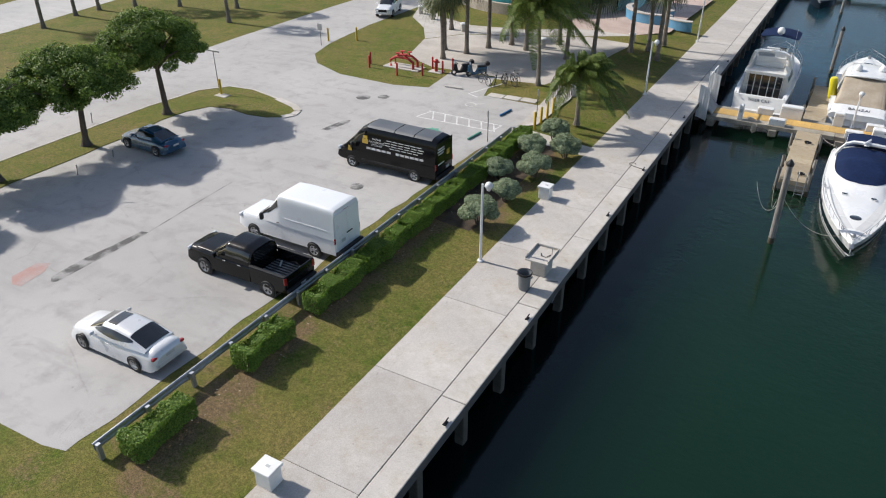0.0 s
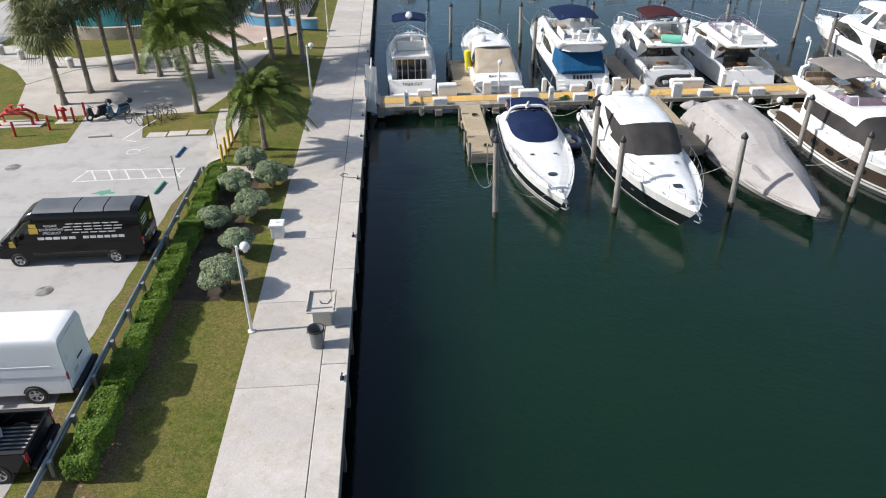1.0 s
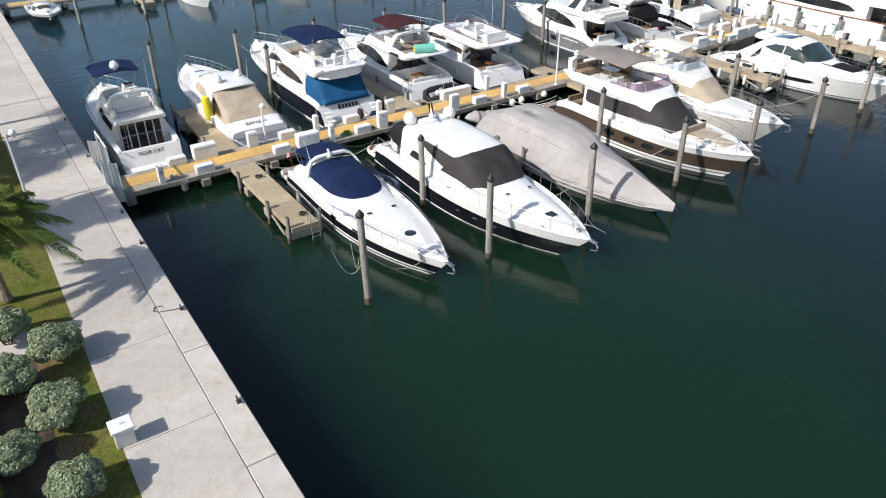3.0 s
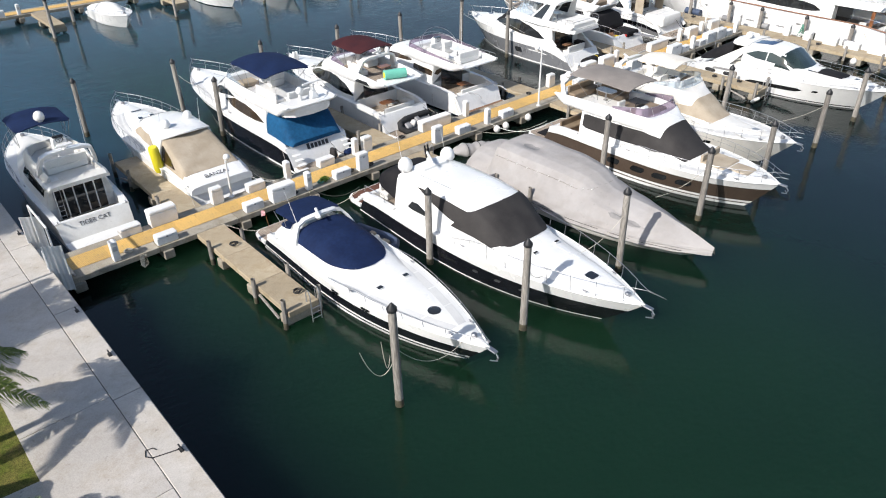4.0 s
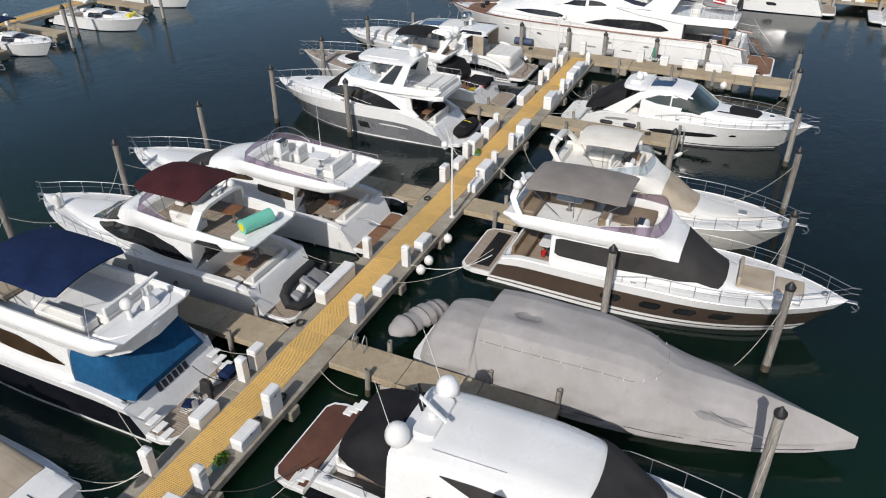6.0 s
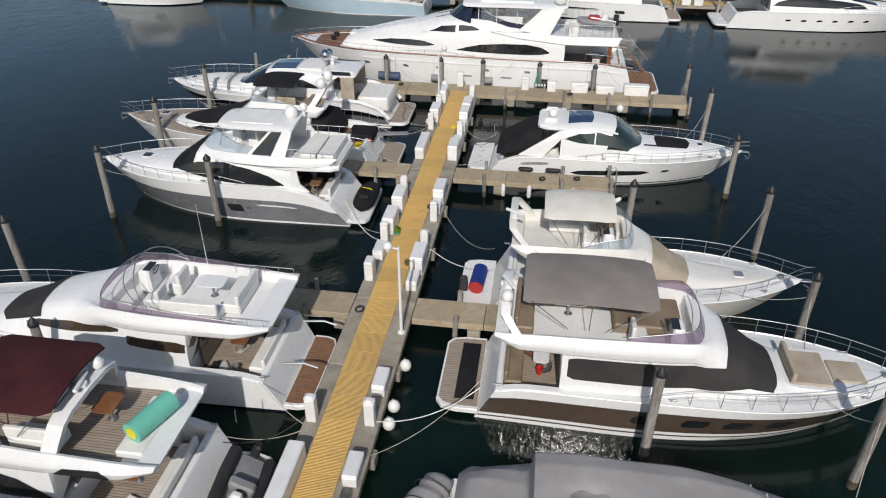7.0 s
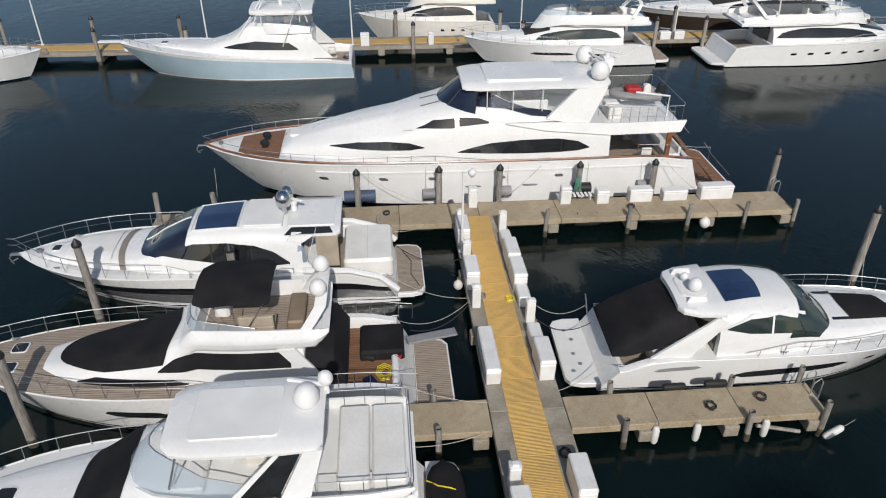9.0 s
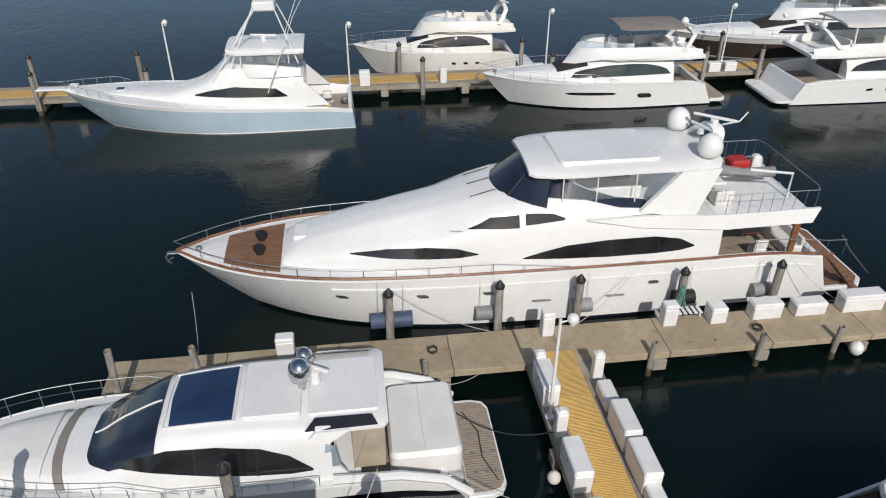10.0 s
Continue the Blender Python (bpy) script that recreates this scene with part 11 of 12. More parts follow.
curved_wall(-33, 81, 9.6, 200, 345, 1.1, 0.5, "ashlar", "wall_plinth", "low coral stone plinth wall")
curved_wall(-33, 81, 9.0, 200, 345, 2.6, 0.4, "teal", "wall_teal", "curved teal painted pool wall")
curved_wall(-33, 81, 8.0, 190, 350, 3.6, 0.5, "palteal", "wall_upper", "upper pale teal curved wall")
curved_wall(-33, 81, 6.8, 180, 360, 4.6, 0.5, "teal", "wall_inner", "inner teal curved wall")
curved_wall(-18.2, 78.0, 3.2, 160, 300, 0.9, 0.5, "bluestucco", "wall_low", "low blue curved seat wall with white cap")
curved_wall(-18.2, 78.0, 3.15, 160, 300, 1.0, 0.6, "cap", "wall_cap", "white cap on the seat wall", 0.9)
curved_wall(-14.6, 76.5, 2.6, 150, 280, 0.8, 0.5, "bluestucco", "wall_low_2", "low blue curved seat wall")
curved_wall(-14.6, 76.5, 2.55, 150, 280, 0.9, 0.6, "cap", "wall_cap_2", "white cap on the seat wall", 0.8)
house = thing("pool_building", pose(-24.5, 80, -0.05), "pale teal low building with columns", "building")
part("wall", Geo().box(0, 2.5, 0, 6.0, 5.0, 4.2, 0.05), "palteal", house)
part("roof", Geo().box(0, 2.0, 4.2, 7.0, 6.6, 0.35, 0.05), "cap", house)
col = Geo()
col.lathe(0, 0, [(0.3, 0), (0.3, 0.3), (0.22, 0.4), (0.22, 3.9), (0.3, 4.18)], 12)
col_me = col.mesh("column", mats_of("palteal"))
for x in (-2.8, -1.4, 0, 1.4, 2.8):
    part("column", col_me, "", house).matrix_basis = pose(x, -0.9, 0)
part("door", Geo().box(0.7, -0.02, 0.05, 1.2, 0.06, 2.2, 0.01), "glass", house)
for x, y in ((-38.8, 65.3), (-33.6, 62.4), (-41.2, 66.9), (-17.3, 49.7), (-24.6, 61.0), (-18.0, 66.8)):
    t = thing("path_light", pose(x, y, -0.05), "short pale concrete path light", "path light", "path lights")
    part("body", Geo().lathe(0, 0, [(0.26, 0), (0.26, 0.65), (0.22, 0.7)], 12), "cap", t)
    part("cap", Geo().lathe(0, 0, [(0.2, 0.704), (0.34, 0.78), (0.3, 0.88), (0.05, 0.95)], 12), "box", t)

# ---- vehicles, built along +y ----
def wheel_parts(t, x, y, r, w, rim="chrome"):
    """A tyre with its rim, the outer face towards the sign of x."""
    s = 1 if x > 0 else -1
    n = 22
    rows = []
    for rr, xx in ((r * 0.62, 0.0), (r * 0.66, w * 0.5), (r * 0.93, w * 0.5), (r, w * 0.32), (r, -w * 0.5), (r * 0.6, -w * 0.5)):
        rows.append([(x + s * xx, y + rr * math.cos(2 * math.pi * j / n), r + rr * math.sin(2 * math.pi * j / n)) for j in range(n)])
    g = Geo()
    g.grid(rows, flip=s > 0, wrap=True)
    tyre = part("wheel", g, "rubber", t, "black tyre")
    g = Geo()
    ring = lambda rr, xx: [(x + s * xx, y + rr * math.cos(2 * math.pi * j / n), r + rr * math.sin(2 * math.pi * j / n)) for j in range(n)]
    g.grid([ring(r * 0.66, w * 0.49), ring(r * 0.58, w * 0.40), ring(r * 0.2, w * 0.34)], flip=s > 0, wrap=True, slot=lambda i, j: 0 if i == 0 or j % 4 < 2 else 1)
    g.add(ring(r * 0.2, w * 0.36), [tuple(range(n)) if s < 0 else tuple(range(n - 1, -1, -1))])
    part("rim", g, rim + " trimblack", tyre)
    # dark wheel arch
    g = Geo()
    g.grid([ring(r * 1.14, w * 0.36), ring(r * 0.3, w * 0.36)], flip=s > 0, wrap=True)
    part("wheel_arch", g, "trimblack", t)


def side_patch(t, h, y0, y1, top, foot, material, name, out=0.012):
    for s in (1, -1):
        g = Geo()
        a = top if callable(top) else (lambda k: top)
        c0 = foot if callable(foot) else (lambda k: foot)
        c = (lambda k, c0=c0: min(c0(k) + 0.11, 0.97))
        if s > 0:
            h.patch(g, y0, y1, a, c, out, 8, 4)
        else:
            h.patch(g, y0, y1, lambda k: -c(k), lambda k: -a(k), out, 8, 4)
        part(name, g, material, t)


def top_patch(t, h, y0, y1, half, material, name, out=0.012):
    f = half if callable(half) else (lambda k: half)
    part(name, h.patch(Geo(), y0, y1, lambda k: -f(k), lambda k: f(k), out, 8, 12), material, t)


def sedan(m, paint, label, sunroof=False, L=4.85, W=1.82):
    t = thing("sedan_car", m, label, "car")
    k, w = L / 4.85, W / 2
    body = House([(-2.44 * k, w * 0.78, w * 0.66, 0.38, 0.78), (-2.36 * k, w * 0.90, w * 0.78, 0.28, 0.92), (-2.2 * k, w * 0.96, w * 0.82, 0.22, 0.99), (-1.5 * k, w, w * 0.90, 0.20, 1.00), (0.6 * k, w, w * 0.90, 0.20, 0.96), (1.3 * k, w * 0.99, w * 0.84, 0.20, 0.93), (1.9 * k, w * 0.96, w * 0.78, 0.20, 0.83), (2.2 * k, w * 0.90, w * 0.68, 0.22, 0.73), (2.36 * k, w * 0.80, w * 0.56, 0.26, 0.62), (2.44 * k, w * 0.62, w * 0.42, 0.32, 0.52)], 4)
    part("body", body.skin(Geo(), nu=36), paint, t, smooth=50)
    cab = House([(-1.95 * k, w * 0.80, w * 0.70, 0.92, 1.00), (-1.1 * k, w * 0.88, w * 0.66, 0.92, 1.36), (-0.3 * k, w * 0.90, w * 0.66, 0.92, 1.45), (0.35 * k, w * 0.90, w * 0.64, 0.92, 1.40), (1.25 * k, w * 0.84, w * 0.70, 0.90, 0.96)], 4)
    part("cabin", cab.skin(Geo(), nu=36), paint, t, smooth=50)
    top_patch(t, cab, 0.42 * k, 1.20 * k, 0.58, "glass", "windscreen")
    top_patch(t, cab, -1.88 * k, -1.12 * k, 0.55, "glass", "rear_window")
    side_patch(t, cab, -1.30 * k, 0.75 * k, lambda q: 0.63 - 0.03 * math.sin(math.pi * q), lambda q: 0.63 + 0.22 * math.sin(math.pi * q) ** 0.45, "glass", "side_window")
    if sunroof:
        top_patch(t, cab, -0.25 * k, 0.25 * k, 0.30, "glass", "sunroof")
    for s in (1, -1):
        for y in (-1.42 * k, 1.46 * k):
            wheel_parts(t, s * (w - 0.09), y, 0.33, 0.22)
        part("tail_light", Geo().box(s * w * 0.70, -2.33 * k, 0.70, 0.28, 0.14, 0.12, 0.05), "redlamp", t)
        part("headlight", Geo().box(s * w * 0.60, 2.14 * k, 0.52, 0.26, 0.26, 0.10, 0.05), "headlamp", t)
        part("mirror", Geo().box(s * (w - 0.02), 0.70 * k, 0.95, 0.2, 0.1, 0.13, 0.04), paint, t)
        part("door_handle", Geo().box(s * (w * 0.985), -0.1, 0.82, 0.03, 0.18, 0.03, 0.008), paint, t)
    part("number_plate", Geo().box(0, -2.44 * k, 0.62, 0.4, 0.02, 0.12, 0.004), "seatgrey", t)
    part("rear_bumper", Geo().box(0, -2.38 * k, 0.30, W * 0.84, 0.16, 0.22, 0.07), paint, t)
    return t


def pickup(m):
    t = thing("pickup_truck", m, "black crew cab pickup truck with open bed", "truck")
    w = 1.0
    body = House([(0.0, w, 0.93, 0.42, 1.18), (1.5, w, 0.93, 0.40, 1.18), (2.2, w * 0.99, 0.90, 0.42, 1.20), (2.75, w * 0.95, 0.84, 0.46, 1.14), (2.95, w * 0.9, 0.8, 0.55, 1.05)], 7)
    part("body", body.skin(Geo(), -0.9, 2.95, 36), "carblack", t, smooth=50)
    hood = House([(1.3, 0.86, 0.80, 1.10, 1.26), (2.3, 0.84, 0.74, 1.08, 1.24), (2.85, 0.76, 0.66, 1.0, 1.12)], 4)
    part("hood", hood.skin(Geo()), "carblack", t)
    cab = House([(-0.95, 0.92, 0.76, 1.15, 1.82), (-0.5, 0.93, 0.76, 1.15, 1.90), (0.5, 0.93, 0.74, 1.15, 1.88), (1.45, 0.88, 0.74, 1.12, 1.22)], 4.5)
    part("cabin", cab.skin(Geo(), nu=36), "carblack", t, smooth=50)
    top_patch(t, cab, 0.58, 1.38, 0.60, "glass", "windscreen")
    side_patch(t, cab, -0.85, 1.0, lambda q: 0.60 + 0.05 * q, lambda q: 0.86 - 0.10 * max(q - 0.75, 0), "glass", "side_window")
    part("rear_window", Geo().box(0, -0.97, 1.30, 1.3, 0.03, 0.42, 0.01), "glass", t)
    for s in (1, -1):
        part("bed_side", Geo().box(s * 0.93, -1.92, 0.42, 0.14, 1.98, 0.82, 0.03), "carblack", t)
        part("bed_rail", Geo().box(s * 0.93, -1.92, 1.244, 0.15, 1.98, 0.03, 0.01), "trimblack", t)
        for y in (-1.90, 1.85):
            wheel_parts(t, s * 0.9, y, 0.40, 0.26)
        part("tail_light", Geo().box(s * 0.93, -2.90, 0.86, 0.16, 0.08, 0.34, 0.03), "redlamp", t)
        part("headlight", Geo().box(s * 0.70, 2.86, 0.92, 0.4, 0.14, 0.16, 0.04), "headlamp", t)
        part("mirror", Geo().box(s * 1.12, 0.95, 1.22, 0.22, 0.12, 0.22, 0.05), "carblack", t)
        for y in (-0.35, 0.55):
            part("door_handle", Geo().box(s * 0.99, y, 1.08, 0.03, 0.18, 0.035, 0.008), "chrome", t)
    part("bed_floor", Geo().box(0, -1.9, 0.62, 1.74, 1.95, 0.06, 0.01), "trimblack", t)
    rib = Geo()
    rib.box(0, -1.9, 0.684, 0.07, 1.9, 0.025, 0.008)
    rib_me = rib.mesh("bed_rib", mats_of("patch"))
    for k in range(9):
        part("bed_rib", rib_me, "", t).matrix_basis = pose(-0.72 + 0.18 * k, 0, 0)
    part("tailgate", Geo().box(0, -2.88, 0.50, 1.72, 0.09, 0.74, 0.03), "carblack", t)
    part("rear_bumper", Geo().box(0, -2.98, 0.42, 1.9, 0.2, 0.2, 0.05), "trimblack", t)
    part("number_plate", Geo().box(0, -3.09, 0.50, 0.32, 0.02, 0.14, 0.004), "seatgrey", t)
    part("grille", Geo().box(0, 2.92, 0.66, 1.1, 0.08, 0.34, 0.04), "trimblack", t)
    part("bed_litter", Geo().box(0.5, -1.4, 0.71, 0.5, 0.08, 0.05, 0.02, 30), "vinyl", t)
    return t


def cargo_van(m):
    t = thing("cargo_van", m, "white high roof cargo van with long hood", "van")
    w = 1.01
    low = House([(-3.05, w * 0.98, w * 0.96, 0.42, 1.5), (1.0, w, w * 0.95, 0.42, 1.5), (1.6, w, w * 0.93, 0.42, 1.34), (2.6, w * 0.97, w * 0.84, 0.46, 1.28), (2.98, w * 0.88, w * 0.74, 0.55, 1.05)], 6)
    part("body", low.skin(Geo(), nu=36), "carwhite", t, smooth=50)
    up = House([(-3.04, w * 0.985, w * 0.93, 1.2, 2.70), (-2.9, w * 0.985, w * 0.92, 1.2, 2.76), (-0.6, w * 0.985, w * 0.92, 1.2, 2.78), (0.2, w * 0.985, w * 0.90, 1.2, 2.74), (0.8, w * 0.97, w * 0.80, 1.2, 2.05), (1.72, w * 0.93, w * 0.82, 1.18, 1.32)], 13)
    part("cargo_box", up.skin(Geo(), nu=40), "carwhite", t, smooth=50)
    top_patch(t, up, 0.92, 1.68, 0.62, "glass", "windscreen")
    side_patch(t, up, 0.25, 1.35, lambda q: 0.74, lambda q: 0.93 - 0.02 * q, "glass", "side_window")
    for s in (1, -1):
        for y in (-1.78, 1.92):
            wheel_parts(t, s * 0.91, y, 0.38, 0.24, "seatgrey")
        part("tail_light", Geo().box(s * 0.94, -3.05, 1.02, 0.12, 0.06, 0.30, 0.02), "redlamp", t)
        part("headlight", Geo().box(s * 0.74, 2.86, 0.92, 0.34, 0.2, 0.2, 0.05), "headlamp", t)
        part("mirror", Geo().box(s * 1.16, 1.15, 1.35, 0.22, 0.14, 0.34, 0.04), "trimblack", t)
        for z in (1.62,):
            part("side_crease", Geo().box(s * (w * 0.965 - 0.04 * (z - 1.6)), -1.35, z, 0.03, 2.5, 0.035, 0.01), "carwhite", t)
        part("door_handle", Geo().box(s * 1.0, 0.3, 1.28, 0.03, 0.18, 0.04, 0.008), "trimblack", t)
    for x in (-0.47, 0.47):
        part("rear_door", Geo().box(x, -3.07, 0.55, 0.92, 0.05, 1.95, 0.03), "carwhite", t)
    part("rear_handle", Geo().box(0.1, -3.11, 1.25, 0.45, 0.03, 0.06, 0.01), "trimblack", t)
    part("rear_bumper", Geo().box(0, -3.16, 0.40, 1.96, 0.24, 0.2, 0.04), "trimblack", t)
    part("number_plate", Geo().box(-0.4, -3.12, 0.95, 0.3, 0.02, 0.15, 0.004), "seatgrey", t)
    part("brake_light", Geo().box(0, -3.04, 2.44, 0.4, 0.03, 0.06, 0.01), "redlamp", t)
    return t


def panel_van(m):
    t = thing("panel_van", m, "long black high roof van with white lettering and gold badge", "van")
    w = 1.0
    low = House([(-3.45, w * 0.98, w * 0.96, 0.40, 1.5), (1.6, w, w * 0.96, 0.40, 1.5), (2.35, w, w * 0.93, 0.40, 1.35), (3.1, w * 0.95, w * 0.82, 0.42, 1.15), (3.42, w * 0.86, w * 0.7, 0.5, 0.92)], 6)
    part("body", low.skin(Geo(), nu=36), "carblack", t, smooth=50)
    up = House([(-3.44, w * 0.985, w * 0.84, 1.2, 2.62), (-3.2, w * 0.985, w * 0.80, 1.2, 2.70), (1.2, w * 0.985, w * 0.80, 1.2, 2.72), (1.65, w * 0.98, w * 0.76, 1.2, 2.52), (2.2, w * 0.95, w * 0.76, 1.2, 1.95), (2.95, w * 0.88, w * 0.78, 1.12, 1.22)], 6)
    part("cargo_box", up.skin(Geo(), nu=40), "carblack", t, smooth=50)
    top_patch(t, up, 1.95, 2.85, 0.62, "glass", "windscreen")
    side_patch(t, up, 1.35, 2.45, lambda q: 0.68 + 0.06 * q, lambda q: 0.90, "glass", "side_window")
    for k, (a, c) in enumerate(((-3.1, -1.95), (-1.9, -0.65), (-0.6, 1.2))):
        part("roof_panel", up.patch(Geo(), a, c, lambda q: -0.46, lambda q: 0.46, 0.02, 4, 12), "roofgrey", t, "grey sun-faded roof panel")
    for s in (1, -1):
        for y in (-2.05, 2.28):
            wheel_parts(t, s * 0.9, y, 0.35, 0.24, "seatgrey")
        part("tail_light", Geo().box(s * 0.93, -3.46, 0.95, 0.12, 0.06, 0.36, 0.02), "redlamp", t)
        part("headlight", Geo().box(s * 0.72, 3.28, 0.86, 0.34, 0.2, 0.22, 0.05), "headlamp", t)
        part("mirror", Geo().box(s * 1.15, 2.1, 1.35, 0.24, 0.14, 0.32, 0.04), "trimblack", t)
        part("sill_trim", Geo().box(s * 0.985, -0.1, 0.55, 0.04, 3.4, 0.14, 0.02), "trimblack", t)
        # lettering: bars of the writing's size, a gold badge
        def skin_x(z):
            f = min(max((z - 1.2) / 1.52, 0.0), 1.0) ** 3
            high = up.at(0.0, math.acos(f) * 2 / math.pi)[0]
            return max(high, 0.985 if z < 1.3 else 0.0)

        def plate(y, z, ly, h, material, name, label=""):
            xa, xb = s * (skin_x(z) + 0.014), s * (skin_x(z + h) + 0.014)
            q = [(xa, y - ly / 2, z), (xa, y + ly / 2, z), (xb, y + ly / 2, z + h), (xb, y - ly / 2, z + h)]
            g = Geo()
            g.add(q, [(0, 1, 2, 3) if s > 0 else (3, 2, 1, 0)])
            part(name, g, material, t, label)
        for y, z, ly, h in ((-1.35, 2.06, 2.4, 0.05), (-1.35, 1.92, 2.7, 0.05), (-1.35, 1.78, 2.6, 0.05), (-1.35, 1.64, 2.0, 0.05), (0.35, 1.36, 1.75, 0.13), (-1.75, 1.36, 1.9, 0.13)):
            n = max(1, round(ly / (0.42 if h < 0.1 else 0.32)))
            for i in range(n):
                plate(y + ly / 2 - (i + 0.5) * ly / n, z, ly / n * 0.82, h, "linepaint", "lettering_bar")
        lean = math.atan2(skin_x(1.62) - skin_x(2.05), 0.43)
        for word, z in (("MARINE", 1.96), ("ENGINEERING", 1.79), ("SPECIALIST", 1.62)):
            c = bpy.data.curves.new("lettering", "FONT")
            c.body, c.size, c.align_x, c.extrude = word, 0.17, "CENTER", 0.003
            c.materials.append(M["linepaint"])
            o = new("lettering", c)
            o.parent = t
            cx, up_x = Vector((0, s, 0)), Vector((-s * math.sin(lean), 0, math.cos(lean)))
            out = cx.cross(up_x)
            o.matrix_basis = Matrix(((cx.x, up_x.x, out.x, s * (skin_x(z) + 0.02)), (cx.y, up_x.y, out.y, 0.5), (cx.z, up_x.z, out.z, z), (0, 0, 0, 1)))
        for y, z, r in ((1.30, 1.66, 0.5), (2.40, 1.02, 0.34)):
            plate(y, z, r * 0.8, r * 0.55, "gold", "badge", "gold badge shape")
            plate(y, z + r * 0.58, r * 0.62, r * 0.35, "gold", "badge", "gold badge shape")
    for x in (-0.46, 0.46):
        part("rear_door", Geo().box(x, -3.47, 0.50, 0.90, 0.05, 2.0, 0.03), "carblack", t)
    for z, ly in ((2.1, 0.7), (1.95, 0.8), (1.8, 0.6), (1.2, 0.7)):
        part("lettering_bar", Geo().box(-0.4, -3.50, z, ly, 0.012, 0.07, 0.003), "linepaint", t)
    part("rear_badge", Geo().box(0.4, -3.50, 1.55, 0.32, 0.012, 0.3, 0.1), "gold", t)
    part("rear_bumper", Geo().box(0, -3.54, 0.38, 1.9, 0.2, 0.2, 0.04), "trimblack", t)
    part("number_plate", Geo().box(0.3, -3.51, 0.75, 0.3, 0.02, 0.15, 0.004), "seatgrey", t)
    return t


def suv(m):
    t = thing("suv_car", m, "white parked SUV with dark windows", "car")
    w = 0.95
    body = House([(-2.35, w * 0.92, w * 0.88, 0.4, 1.05), (-2.2, w, w * 0.92, 0.3, 1.15), (1.2, w, w * 0.92, 0.3, 1.10), (2.1, w * 0.94, w * 0.8, 0.32, 0.98), (2.35, w * 0.84, w * 0.7, 0.4, 0.8)], 6)
    part("body", body.skin(Geo(), nu=36), "carwhite", t, smooth=50)
    cab = House([(-2.25, 0.84, 0.70, 1.05, 1.45), (-1.9, 0.86, 0.68, 1.05, 1.70), (0.2, 0.88, 0.68, 1.05, 1.74), (1.15, 0.84, 0.72, 1.04, 1.12)], 4.5)
    part("cabin", cab.skin(Geo(), nu=36), "carwhite", t, smooth=50)
    top_patch(t, cab, 0.30, 1.10, 0.6, "glass", "windscreen")
    side_patch(t, cab, -2.0, 0.75, 0.62, lambda q: 0.86, "glass", "side_window")
    for s in (1, -1):
        for y in (-1.4, 1.42):
            wheel_parts(t, s * 0.86, y, 0.36, 0.24)
        part("headlight", Geo().box(s * 0.66, 2.2, 0.78, 0.36, 0.2, 0.15, 0.05), "headlamp", t)
        part("mirror", Geo().box(s * 1.02, 0.75, 1.08, 0.2, 0.1, 0.15, 0.04), "carwhite", t)
        part("roof_rail", Geo().tube([(s * 0.62, -1.7, 1.74), (s * 0.64, 0.2, 1.76)], 0.025, 5), "chrome", t)
    part("grille", Geo().box(0, 2.33, 0.6, 0.9, 0.06, 0.26, 0.04), "trimblack", t)
    return t


sedan(pose(-21.8, 12.35, 0, 0, 0, 91), "carsilver", "silver parked sedan with dark sunroof", True)
pickup(pose(-21.25, 18.75, 0, 0, 0, 90))
cargo_van(pose(-21.45, 22.35, 0, 0, 0, 90))
panel_van(pose(-21.95, 31.75, 0, 0, 0, 90))
sedan(pose(-36.95, 26.9, 0, 0, 0, 88), "carblue", "dark teal blue parked sedan", False, 4.5, 1.75)
suv(pose(-44.3, 65.3, 0, 0, 0, 198))

# ---- plants ----
def leaf_cloud(g, n, place, size, rng, slot=0, up=0.35):
    """n small leaves (bent quads) at points that place() gives with an outward direction."""
    V, F = [], []
    for _ in range(n):
        p, d = place(rng)
        d = Vector((d[0] + rng.uniform(-0.7, 0.7), d[1] + rng.uniform(-0.7, 0.7), d[2] + up + rng.uniform(-0.6, 0.6)))
        if d.length < 1e-4:
            d = Vector((0, 0, 1))
        d.normalize()
        side = d.cross(Vector((rng.uniform(-1, 1), rng.uniform(-1, 1), rng.uniform(-1, 1))))
        if side.length < 1e-4:
            side = Vector((1, 0, 0))
        side.normalize()
        tip = side.cross(d)
        s = size * rng.uniform(0.65, 1.35)
        p = Vector(p)
        b = len(V)
        V += [p - tip * s * 0.5, p + side * s * 0.32 + d * s * 0.05, p + tip * s * 0.6, p - side * s * 0.32 + d * s * 0.05]
        F.append((b, b + 1, b + 2, b + 3))
    g.add(V, F, slot)


